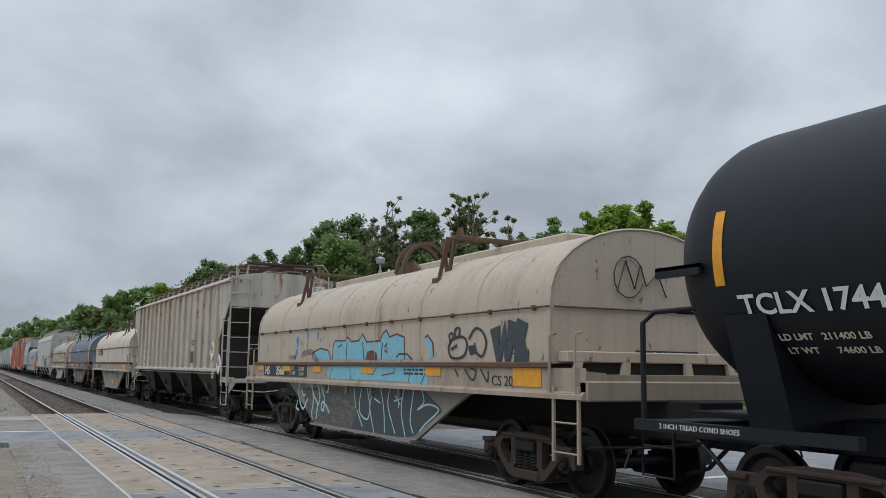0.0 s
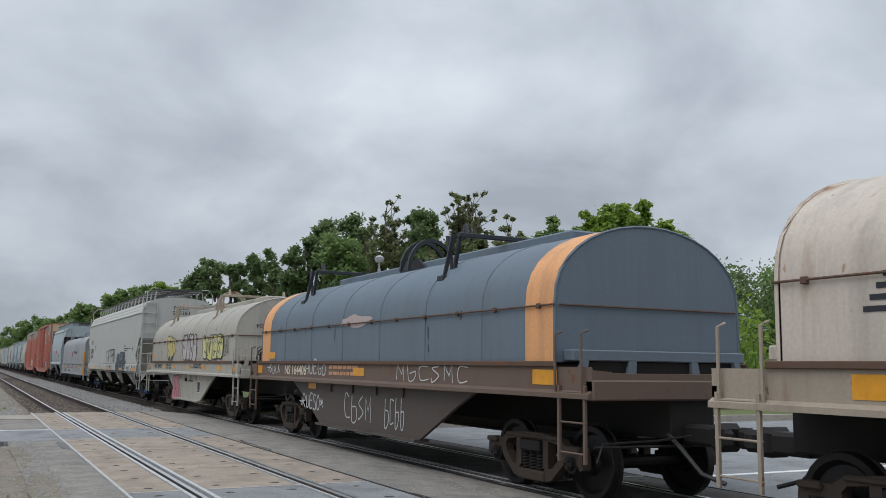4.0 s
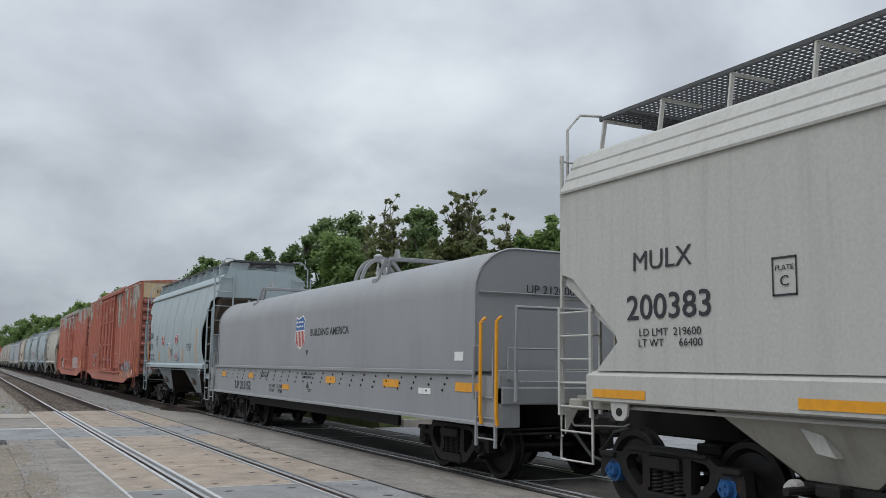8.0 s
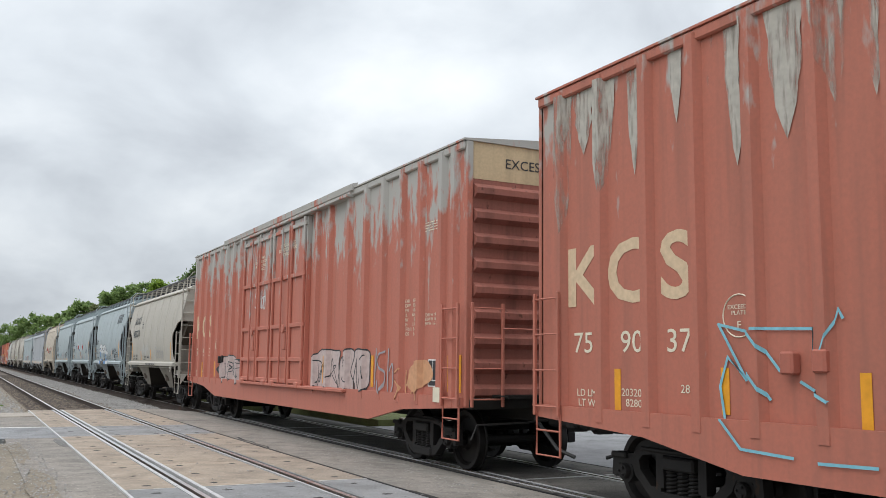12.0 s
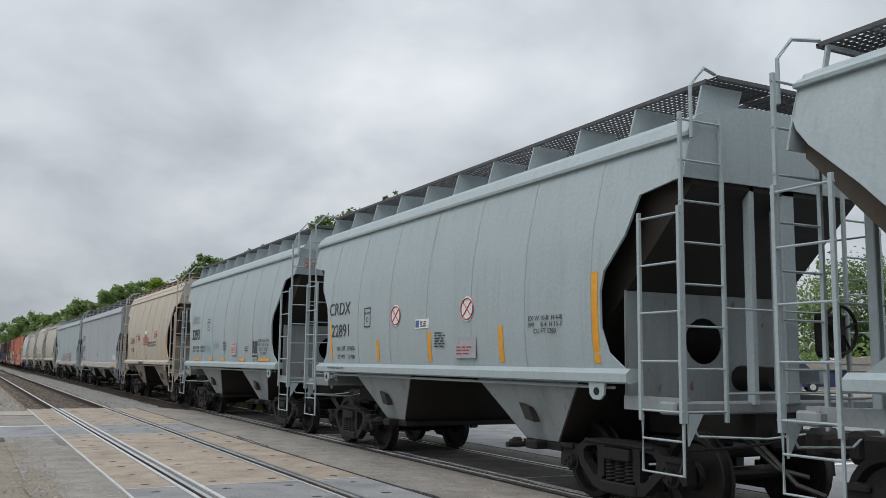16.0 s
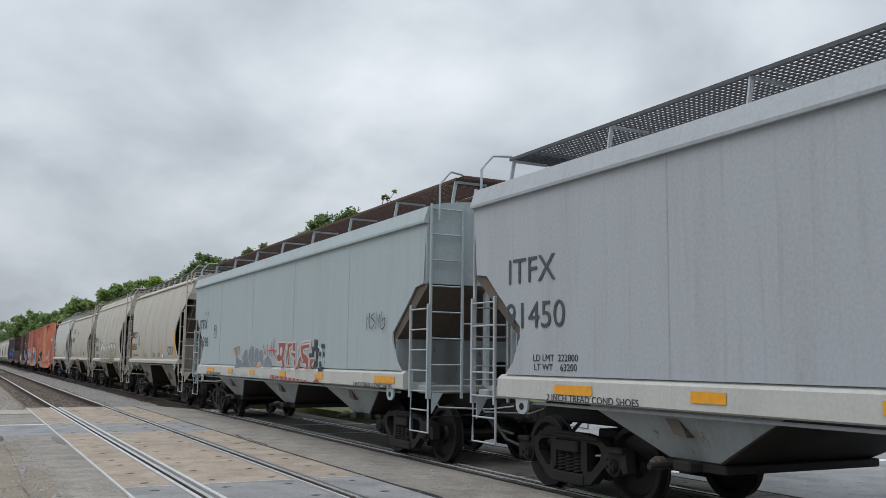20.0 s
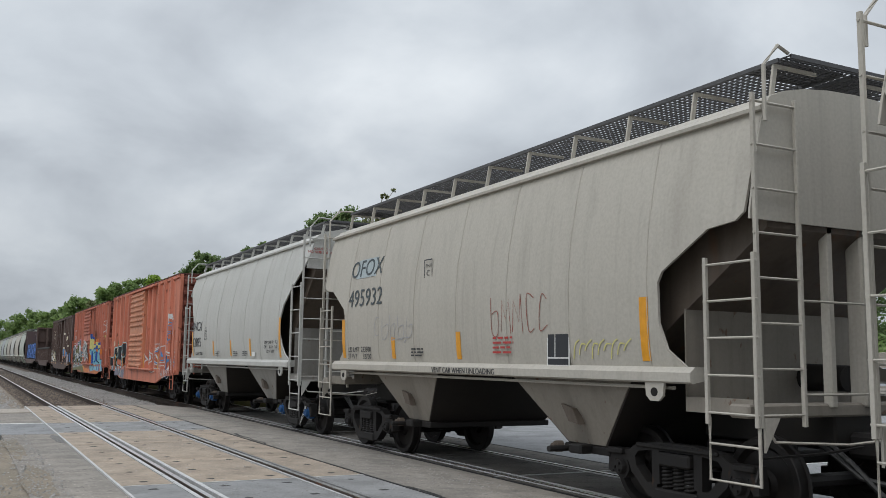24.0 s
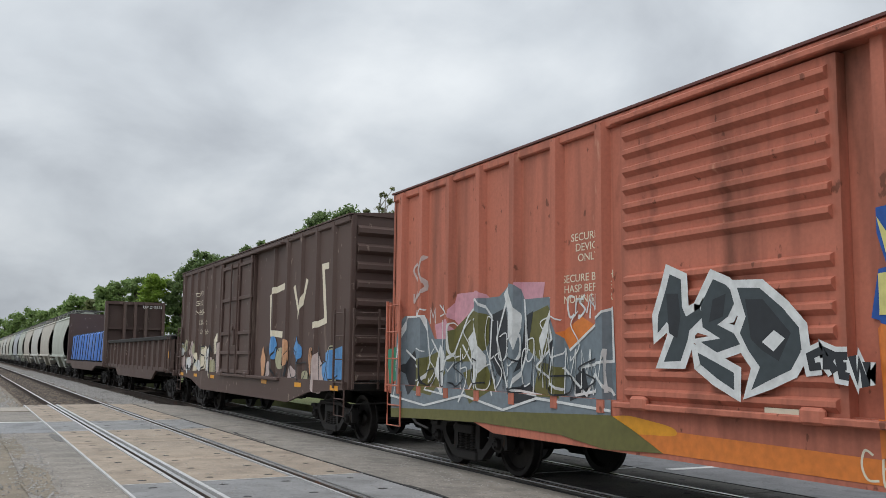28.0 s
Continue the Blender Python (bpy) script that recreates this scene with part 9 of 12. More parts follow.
def lease_marks(car, code, number, y, z, words):
    """Reporting marks, plate, two warning discs and stripes of the pale blue-grey cars."""
    numbers(car, ANGLED, code, number, y, z, 0.26, words)
    plate_mark(car, ANGLED, y - 1.3, z - 0.22)
    warning_disc(car, ANGLED, y - 2.45, z - 0.24)
    warning_disc(car, ANGLED, y - 4.75, z - 0.24)
    w = side_at(ANGLED, z - 0.42)[0]
    patch(car, y - 3.15, y - 3.60, z - 0.50, z - 0.34, WHITE, -w - 0.006, "owner_plate")
    patch(car, y - 3.17, y - 3.28, z - 0.48, z - 0.36, MIDBLUE, -w - 0.011, "owner_emblem")
    bars(car, y - 3.32, z - 0.38, 0.25, 3, INK, -w - 0.011, 0.02, 0.015, 4)
    for yy, z0, z1 in ((y + 0.42, 1.62, 2.42), (y - 1.72, 1.62, 2.02), (y - 3.60, 1.62, 2.12), (y - 5.6, 1.62, 2.15), (y - 7.55, 1.62, 2.75)):
        stripe(car, ANGLED, yy, z0, z1, 0.11)
    lettering(car, "EX W 10-8  H 4-8\nEW     8-4  H 15-1\nCU FT 3280", 0.065, on_side(y - 6.6, 2.13, -1.597), INK)
    bars(car, y - 3.78, 2.1, 0.35, 6, INK, -1.59, 0.022, 0.022, 8)
    patch(car, y - 4.40, y - 4.98, 1.68, 2.0, GREYPATCH, -1.585, "notice", "grey warning notice")
    side_words(car, ANGLED, "WARNING", y - 4.68, 1.95, 0.07, RED)
    bars(car, y - 4.45, 1.86, 0.5, 3, RED, -1.592, 0.02, 0.03, 9)
    lettering(car, "1.5 INCH TREAD COND. SHOES", 0.04, on_side(y + 0.05, 1.47, -1.637), INK)


hop8 = bay_car("pale grey-blue two-bay covered hopper with warning discs", -39.8, ANGLED, GREYBLUE, half=5.95)
lease_marks(hop8, "CRDX", "22718", 4.08, 2.68, ("LD LMT  234200", "LT WT    51800"))

P9 = [-8.2, -7.82, -7.13, -6.44, -5.72, -4.97, -4.19, -3.2, -2.5, 3.15, 3.85, 4.55, 5.25, 5.95, 6.65, 7.4, 8.15]


def tall_box(label, c, mat, seed, half=8.45, top=5.22):
    car = boxcar(label, c, half, 9.4, 0.92, top, mat, mat, ROOFTAN, P9, [(-2.05, 0.22, "plug"), (0.26, 2.62, "plug")], 6.6, endtop=4.60, ribmat=GRIMYSHADEDRED, gutter=(-4.4, 4.8), depth=0.085)
    r = random.Random(seed)
    lettering(car, "CLOSE AND LOCK\nBOTH DOORS BEFORE\nMOVING CAR", 0.085, on_side(-0.80, 4.38, -1.612), CREAM)
    lettering(car, "-IMPORTANT-\nCLOSE THIS DOOR\nBEFORE CLOSING\nMAIN DOOR", 0.075, on_side(1.20, 4.22, -1.612), CREAM)
    lettering(car, "EXH    17-0\nEXW   10-8\nEW     10-1\nIL       60-9\nIW        9-2\nIH       13-1\nF R H  3-8\nCG      5-4", 0.062, on_side(-6.77, 2.42, -1.505), CREAM)
    lettering(car, "EXH W  9-7\nEXW H 15-8\nEW H  16-11", 0.055, on_side(-7.47, 2.36, -1.505), CREAM)
    lettering(car, "EXCESS HEIGHT CAR", 0.16, on_end(0.25, 4.90, -half - 0.01), INK)
    bars(car, -7.22, 4.05, 0.5, 4, CREAM, -1.504, 0.016, 0.03, seed + 1)
    data_plate(car, [(0, 1.5, 1), (6, 1.5, 1)], -7.6, 1.45, 0.95)
    patch(car, -7.72, -8.0, 0.98, 1.22, CREAM, -1.60, "notice", "cream notice plate")
    for y, text in ((7.74, "K"), (6.97, "C"), (6.25, "S")):
        lettering(car, text, 0.74, on_side(y, 2.70, -1.505), BONE, bold=0.03)
    for y in (7.8, 6.98, 6.28):
        lettering(car, "75" if y > 7.5 else "90" if y > 6.5 else "37", 0.26, on_side(y - 0.05, 1.88, -1.505), CREAM)
    lettering(car, "LD LMT\nLT WT", 0.09, on_side(7.66, 1.20, -1.505), CREAM)
    lettering(car, "203200\n  82800", 0.09, on_side(6.91, 1.23, -1.505), CREAM)
    lettering(car, "286K", 0.09, on_side(6.08, 1.36, -1.505), CREAM)
    y, z = 5.46, 2.13
    part("stencil_ring", Shape().tube([(-1.504, y + 0.19 * math.cos(k * math.pi / 12), z + 0.22 * math.sin(k * math.pi / 12)) for k in range(24)], 0.008, 4, closed=True), CREAM, car)
    lettering(car, "EXCEEDS\nPLATE", 0.045, on_side(y, z + 0.06, -1.505), CREAM)
    lettering(car, "F", 0.08, on_side(y, z - 0.10, -1.505), CREAM)
    for y, z0, z1 in [(7.16, 1.08, 1.57), (8.18, 1.36, 2.32), (5.64, 1.12, 1.6), (4.2, 1.08, 1.57)]:
        patch(car, y - 0.05, y + 0.05, z0, z1, ORANGE, -1.505)
    for y, z in [(4.87, 1.64), (4.55, 1.66)]:
        part("door_stop", Shape().box(-1.50, -1.62, y - 0.07, y + 0.07, z - 0.10, z + 0.12, 0.02), BLACK, car)
    for y in (-8.05, -8.35, -5.3, -2.95):
        patch(car, y - 0.05, y + 0.05, 1.15, 1.75, ORANGE, -1.505)
    return car


box9 = tall_box("tall faded red box car with peeling paint and plug doors", -23.8, KCSRED, 3, 8.6, 5.34)
POSTS9 = [(y - 0.055, y + 0.055) for y in P9]
mu = Mural(box9, -1.502, POSTS9, 0.085, ledge=(1.08, -1.578, 0.60))
rw = random.Random(91)
# where the paint has come off in runs down from the roof
RUNS9 = [(-2.14, 5.35, 3.32, 0.16), (-2.69, 5.42, 3.41, 0.21), (-3.31, 5.46, 3.49, 0.3), (-3.59, 5.37, 3.98, 0.11), (-3.96, 5.37, 4.05, 0.31), (-4.18, 4.37, 3.36, 0.1), (-4.72, 4.8, 3.96, 0.18), (-4.99, 5.56, 3.34, 0.2), (-5.14, 5.5, 4.55, 0.13), (-5.47, 5.51, 4.0, 0.28), (-5.72, 5.28, 3.57, 0.07), (-5.97, 5.37, 4.31, 0.19), (-6.29, 5.31, 3.43, 0.29), (-6.47, 5.12, 3.82, 0.07), (-6.84, 5.08, 3.79, 0.19), (-7.04, 5.06, 3.42, 0.1), (-7.26, 5.02, 4.06, 0.07), (-7.46, 4.62, 3.3, 0.11), (-7.63, 4.97, 4.15, 0.14)]
RUNS9 += [(y + rw.uniform(-0.12, 0.12), 5.3, rw.uniform(3.3, 4.6), rw.uniform(0.06, 0.24)) for y in (8.2, 7.8, 7.3, 6.9, 6.2, 5.7, 5.3, 4.9, 4.4, 3.9, 3.5, 3.1, -7.9, -8.1, -8.3)]
for y, za, zb, w in RUNS9:
    flaked(mu, y, za, zb, w, BARECOAT, rw)
mu.fill([curve([(-4.1, 1.47), (-4.84, 1.51), (-5.37, 1.43), (-5.4, 1.16), (-4.91, 1.1), (-4.19, 1.17)], 4)], WORNBROWN)
mu.fill([curve([(-5.7, 1.37), (-6.43, 1.53), (-7.11, 1.44), (-7.54, 1.48), (-7.53, 1.22), (-7.05, 1.21), (-6.48, 1.13), (-5.97, 1.14)], 4)], WORNBROWN)
mu.fill([curve([(-2.19, 1.2), (-3.02, 1.25), (-3.69, 1.19), (-3.79, 1.08), (-3.25, 1.05), (-2.26, 1.04)], 4)], WORNBROWN)
mu.fill([curve([(-5.74, 1.55), (-5.99, 1.7), (-6.19, 1.51), (-6.11, 1.3), (-5.84, 1.32)], 4)], WORNGREY)
mu.fill([curve([(-6.12, 1.19), (-6.38, 1.69), (-6.52, 1.59), (-6.65, 1.73), (-6.76, 1.56), (-6.64, 1.24), (-6.59, 0.87), (-6.13, 0.88)], 4)], WORNGREY)
mu.fill([curve([(-5.64, 1.37), (-5.8, 1.34), (-5.8, 0.86), (-5.63, 0.87)], 4)], WORNGREY)
mu.fill([curve([(-7.03, 1.34), (-7.22, 1.4), (-7.27, 0.94), (-7.06, 0.88)], 4)], WORNGREY)
mu.fill([curve([(-4.9, 1.43), (-5.09, 1.37), (-5.1, 0.89), (-4.91, 0.9)], 4)], WORNGREY)
mu.fill([curve([(-4.47, 0.81), (-4.55, 1.07), (-4.92, 1.15), (-5.32, 1.08), (-5.66, 1.2), (-5.72, 0.93), (-5.52, 0.75), (-4.99, 0.79)], 4)], WORNPEACH)
mu.fill([curve([(-6.51, 1.37), (-6.67, 1.56), (-6.83, 1.58), (-6.96, 1.41), (-6.8, 1.33), (-6.71, 1.24)], 4)], WORNPEACH)
mu.fill([curve([(-6.5, 0.87), (-6.65, 1.14), (-6.89, 1.22), (-7.07, 1.12), (-7.3, 1.12), (-7.53, 1.24), (-7.51, 0.83), (-7.03, 0.86)], 4)], WORNPEACH)
mu.fill([curve([(-5.85, 1.11), (-6.04, 1.23), (-6.15, 0.97), (-6.09, 0.85), (-5.9, 0.89)], 4)], WORNPEACH)
mu.fill([curve([(-3.85, 1.13), (-4.29, 1.08), (-4.44, 0.87), (-3.95, 0.89)], 4)], WORNPEACH)
mu.fill([[(-2.65, 1.83), (-2.8, 1.92), (-2.84, 0.91), (-2.73, 0.85), (-2.64, 1.19)]], WORNPEACH)
mu.line(curve([(-2.42, 1.78), (-2.52, 1.98), (-2.84, 2.05), (-2.96, 1.89), (-2.92, 1.66)], 4, False), 0.014, PINKISH)
mu.line(curve([(-2.96, 1.66), (-3.04, 1.93), (-3.31, 1.96), (-3.42, 1.77), (-3.19, 1.58)], 4, False), 0.014, PINKISH)
mu.line(curve([(-3.31, 1.29), (-3.39, 1.81), (-3.64, 1.82), (-3.69, 1.59), (-3.53, 1.29)], 4, False), 0.014, PINKISH)
mu.line(curve([(-3.69, 1.3), (-3.75, 1.73), (-3.96, 1.86), (-4.12, 1.66), (-4, 1.31)], 4, False), 0.014, PINKISH)
mu.line(curve([(-4.01, 1.8), (-4.3, 2.01), (-4.44, 1.93), (-4.58, 1.66)], 4, False), 0.014, PINKISH)
mu.line(curve([(-3.02, 1.05), (-3.31, 1.36), (-3.36, 1.11)], 4, False), 0.014, PINKISH)
mu.line(curve([(-4.54, 0.87), (-4.65, 1.04), (-4.91, 0.93)], 4, False), 0.014, PINKISH)
mu.line(curve([(-4.09, 0.97), (-3.95, 1.24), (-4.12, 1.49)], 4, False), 0.014, PINKISH)
mu.line(curve([(-4.62, 1.63), (-4.89, 1.79), (-4.93, 1.66)], 4, False), 0.014, PINKISH)
mu.line(curve([(-5.52, 1.67), (-5.25, 1.57), (-5.29, 1.36)], 4, False), 0.014, PINKISH)
mu.line(curve([(-2.33, 1.25), (-2.24, 1.01)], 4, False), 0.014, PINKISH)
mu.line([(5.7, 2.06), (5.37, 1.47), (5.59, 1.71), (5.69, 1.41), (5.64, 1.07), (5.4, 0.8), (4.83, 0.77)], 0.03, SKYBLUE)
mu.line([(5.7, 2.05), (5.3, 1.95), (5, 1.57)], 0.03, SKYBLUE)
mu.line([(5.26, 1.99), (4.64, 1.97), (4.59, 1.62), (4.41, 2.14), (4.37, 2.05)], 0.03, SKYBLUE)
mu.line([(5.32, 1.56), (5.11, 1.29)], 0.03, SKYBLUE)
mu.line([(4.8, 1.48), (4.49, 1.3)], 0.03, SKYBLUE)
mu.line([(4.6, 0.75), (4.06, 0.77)], 0.03, SKYBLUE)
mu.done("faded patches of overpainted graffiti")
mu = Mural(box9, -1.605)
scrawl(mu, 2.3, 0.4, 1.2, 2.0, 4, PINKISH, 7, 0.03)
splash(mu, 1.2, 1.3, 0.35, 0.2, PEACH, 8)
mu.fill([[(-0.2, 1.40), (-0.6, 1.40), (-0.6, 1.85), (-0.2, 1.85)]], MIDBLUE)
mu.fill([[(-0.75, 1.2), (-1.0, 1.2), (-1.0, 1.75), (-0.75, 1.75)]], ORANGE)
mu.done("chalk tags and a blue notice")

for car in (box9,):
    for ob in car.children_recursive:
        if ob.name.startswith("door") and not ob.name.startswith("door_gutter"):
            ob.data.materials.clear()
            ob.data.materials.append(DOORRED)

box10 = tall_box("tall red box car flaking to bluish grey", -4.85, KCSPALE, 9, 8.5)
mu = Mural(box10, -1.502, POSTS9, 0.085)
blob_letters(mu, -2.35, -5.2, 0.98, 1.85, 4, PINKISH, SPRAYBLACK, seed=41, w=0.03)
blob_letters(mu, 5.1, 2.8, 0.98, 1.75, 4, PINKISH, SLATE, seed=42, w=0.03)
scrawl(mu, -5.4, -6.2, 1.1, 1.9, 3, GREYPATCH, 43, 0.03)
scrawl(mu, -6.3, -7.2, 1.0, 1.5, 3, PEACH, 44, 0.03)
splash(mu, -7.1, 1.4, 0.5, 0.3, PEACH, 4)
mu.done("bubble graffiti, half worn away")
mu = Mural(box10, -1.605)
scrawl(mu, 1.6, 0.7, 3.05, 3.5, 5, SPRAYWHITE, 11, 0.035)
mu.done("white spray tag")

hop11 = bay_car("dusty beige-grey two-bay covered hopper", 10.6, ANGLEDLOW, BEIGE)
numbers(hop11, ANGLEDLOW, "AOKX", "483070", 3.15, 3.38, 0.34, (), SLATE)
lettering(hop11, "LD LMT  234100\nLT WT      51900", 0.10, on_side(3.2, 1.73, -1.572), INK)
plate_mark(hop11, ANGLEDLOW, 1.80, 3.12)
for y, z0, z1 in ((3.96, 1.62, 2.4), (1.86, 1.62, 2.0), (-0.23, 1.62, 2.05), (-3.9, 1.62, 2.3)):
    stripe(hop11, ANGLEDLOW, y, z0, z1, 0.13)
lettering(hop11, "VENT CAR WHEN UNLOADING", 0.085, on_side(-0.45, 1.44, -1.637), INK)
bars(hop11, 1.2, 1.80, 0.5, 3, INK, -1.575, 0.03, 0.04, 3)
bars(hop11, 0.5, 1.80, 0.5, 2, INK, -1.575, 0.03, 0.03, 4)
mu = Mural(hop11, -1.62, lean=lean_of(ANGLEDLOW))
for k in range(4):
    splash(mu, 1.6 - k * 0.35, 2.0 + 0.15 * (k % 2), 0.16, 0.22, LIGHTGREY, k)
scrawl(mu, -1.0, -2.6, 1.75, 2.15, 4, GREYPATCH, 4, 0.03)
mu.done("faint overpainted tag")

hop12 = bay_car("light grey-blue covered hopper with blue graffiti", 22.1, SMALL, GREYBLUE)
numbers(hop12, SMALL, "RVRX", "14521", 3.82, 2.60, 0.30, ("LD LMT  233500", "LT WT    53400"), SLATE)
# the lessor's name as slanted plain blocks
for k in range(4):
    y = -2.35 - k * 0.37
    s = Shape()
    w0, k0 = side_at(SMALL, 3.75)
    s.add([(-side_at(SMALL, 3.52)[0] - 0.008, y + 0.18, 3.52), (-side_at(SMALL, 3.52)[0] - 0.008, y - 0.10, 3.52), (-side_at(SMALL, 3.98)[0] - 0.008, y - 0.20, 3.98), (-side_at(SMALL, 3.98)[0] - 0.008, y + 0.08, 3.98)], [(0, 1, 2, 3)])
    part("emblem_block", s, SLATE, hop12, "dark slanted block of the owner's emblem")
for y, z0, z1 in ((4.22, 1.65, 2.35), (-1.66, 1.65, 2.12), (-3.80, 1.62, 2.6)):
    stripe(hop12, SMALL, y, z0, z1, 0.13)
data_plate(hop12, SMALL, -2.59, 1.81)
lettering(hop12, "EXW 10-8 H 9-3\nEW     8-6 H 15-0\nCU FT 3281", 0.08, on_side(-3.35, 1.88, -1.60), INK)
bars(hop12, -0.9, 1.80, 0.4, 3, INK, -1.585, 0.025, 0.03, 3)
mu = Mural(hop12, -1.62, lean=lean_of(SMALL), ledge=(1.56, -1.633, 1.38))
mu.fill([[(2.77, 1.53), (2.82, 2.13), (2.58, 2.4), (2.38, 2.52), (1.92, 2.49), (1.78, 2.36), (1.36, 2.38), (1.09, 2.44), (0.66, 2.44), (0.42, 2.25), (0.2, 2.05), (-0.02, 2.21), (-0.23, 2.09), (-0.43, 1.96), (-0.57, 1.54), (-0.52, 1.36), (2.85, 1.35)]], SPRAYWHITE)
mu.fill([[(2.5, 2.28), (2.22, 2.24), (2.06, 1.84), (1.95, 1.54), (2.02, 1.35), (2.48, 1.36), (2.45, 1.89)]], BRIGHTBLUE)
mu.fill([[(0.87, 2.27), (0.66, 2.26), (0.54, 1.87), (0.31, 1.64), (0.23, 1.52), (0.23, 1.34), (0.81, 1.34), (0.78, 1.87)]], BRIGHTBLUE)
mu.fill([[(2.07, 2.19), (1.92, 2.15), (1.63, 1.55), (1.66, 1.34), (1.98, 1.35), (1.95, 1.54)]], SPRAYBLACK)
mu.fill([[(1.22, 2.16), (1.06, 2.2), (0.84, 1.56), (0.84, 1.36), (1.12, 1.35), (1.09, 1.67)]], SPRAYBLACK)
mu.fill([[(0.42, 2.09), (0.2, 1.71), (0.19, 1.34), (0.22, 1.53)]], SPRAYBLACK)
mu.fill([[(2.74, 2.06), (2.61, 2.03), (2.57, 1.71), (2.69, 1.76)]], SPRAYBLACK)
mu.fill([[(-0.18, 1.82), (-0.35, 1.78), (-0.4, 1.6), (-0.23, 1.57)]], SPRAYBLACK)
mu.fill([[(1.77, 2.18), (1.56, 2.3), (1.36, 2.17), (1.12, 1.67), (1.12, 1.35), (1.7, 1.34), (1.63, 1.55)]], KHAKI)
mu.fill([[(1.67, 2.09), (1.56, 2.18), (1.44, 2.09), (1.49, 1.96), (1.63, 1.99)]], SPRAYWHITE)
mu.fill([[(1.57, 1.8), (1.42, 1.84), (1.35, 1.55), (1.56, 1.55)]], SPRAYWHITE)
mu.line([(2.77, 1.53), (2.82, 2.13), (2.58, 2.4), (2.38, 2.52), (1.92, 2.49), (1.78, 2.36)], 0.03, SPRAYBLACK)
mu.line([(1.36, 2.38), (1.09, 2.44), (0.66, 2.44), (0.42, 2.25), (0.2, 2.05), (-0.02, 2.21), (-0.23, 2.09), (-0.43, 1.96), (-0.57, 1.54), (-0.52, 1.37)], 0.03, SPRAYBLACK)
mu.line([(2.48, 1.36), (2.45, 1.89), (2.5, 2.28), (2.22, 2.24), (1.95, 1.54)], 0.03, SPRAYBLACK)
mu.line([(1.77, 2.18), (1.56, 2.3), (1.36, 2.17), (1.12, 1.67)], 0.03, SPRAYBLACK)
mu.line([(0.87, 2.27), (0.66, 2.26), (0.54, 1.87), (0.26, 1.56)], 0.03, SPRAYBLACK)
mu.line([(0.84, 2.27), (0.78, 1.87), (0.84, 1.56)], 0.03, SPRAYBLACK)
mu.line([(-0.02, 2.08), (-0.06, 2), (-0.13, 2.06), (-0.03, 2.08)], 0.03, SPRAYBLACK)
mu.line([(-0.15, 1.98), (-0.28, 1.98)], 0.03, SPRAYBLACK)
mu.line([(-0.18, 1.89), (-0.31, 1.91)], 0.03, SPRAYBLACK)
mu.line([(0.14, 1.9), (0.04, 1.67), (-0.12, 1.68)], 0.03, SPRAYBLACK)
mu.line([(-0.95, 1.84), (-1.08, 1.94), (-1.21, 1.81), (-1.38, 1.9)], 0.03, SPRAYBLACK)
scrawl(mu, -1.75, -2.3, 1.92, 2.2, 3, SPRAYBLACK, 7, 0.05)
scrawl(mu, -2.4, -3.05, 2.05, 2.2, 3, SPRAYBLACK, 8, 0.045)
scrawl(mu, -1.0, -1.5, 1.72, 2.0, 3, GREYPATCH, 9, 0.015)
mu.done()
hop13 = bay_car("pale blue-grey covered hopper with two warning discs", 34.0, ANGLED, GREYBLUE, slope=SHADEBLACK)
lease_marks(hop13, "CRDX", "22891", 3.52, 2.68, ("LD LMT  234300", "LT WT    51700"))
hop14 = bay_car("pale blue-grey covered hopper with a faded blue tag", 45.8, ANGLED, GREYBLUE, slope=SHADEBLACK)
side_words(hop14, ANGLED, "IARX", 3.42, 2.92, 0.28, GREYPATCH)
side_words(hop14, ANGLED, "3293", 3.30, 2.42, 0.34, INK, bold=0.03)
lettering(hop14, "LD LMT 223600\nLT WT    53400", 0.085, on_side(3.3, 1.95, -1.585), INK)
lettering(hop14, "106300 KG\n23700 KG", 0.085, on_side(2.45, 1.95, -1.585), INK)
plate_mark(hop14, ANGLED, 1.78, 2.72)
for y, w in ((3.22, 0.36), (1.5, 0.2), (0.2, 0.2), (-1.65, 0.25), (-3.52, 0.42)):
    w_ = side_at(ANGLED, 1.62)[0]
    patch(hop14, y - w, y + w, 1.585, 1.665, ORANGE, -w_ - 0.012)
data_plate(hop14, ANGLED, -2.85, 1.90)
lettering(hop14, "EX W 10-8  H 4-8\nE W    8-4  H 15-1\nCU FT 3280\nCU M 93", 0.085, on_side(-3.58, 1.95, -1.60), INK)
bars(hop14, 0.1, 2.15, 0.36, 6, INK, -1.59, 0.022, 0.025, 3)
patch(hop14, -0.75, -1.2, 1.75, 2.1, PINKISH, -1.587, "notice")
side_words(hop14, ANGLED, "WARNING", -0.97, 2.05, 0.06, RED)
bars(hop14, -0.8, 1.97, 0.35, 4, RED, -1.594, 0.02, 0.025, 5)
bars(hop14, -2.0, 1.98, 0.35, 3, INK, -1.59, 0.02, 0.03, 6)
mu = Mural(hop14, -1.62, lean=lean_of(ANGLED))
scrawl(mu, 2.3, 1.5, 1.85, 2.2, 4, SKYBLUE, 4, 0.025)
scrawl(mu, 1.2, 0.5, 1.95, 2.2, 3, SKYBLUE, 5, 0.025)
mu.done("faded blue tag")
lettering(hop14, "CAUTION\nNO SIDE\nLADDER", 0.06, on_end(-1.1, 4.0, -5.36), RED)
lettering(hop14, "3293", 0.26, on_end(0.9, 3.75, -5.36), INK)

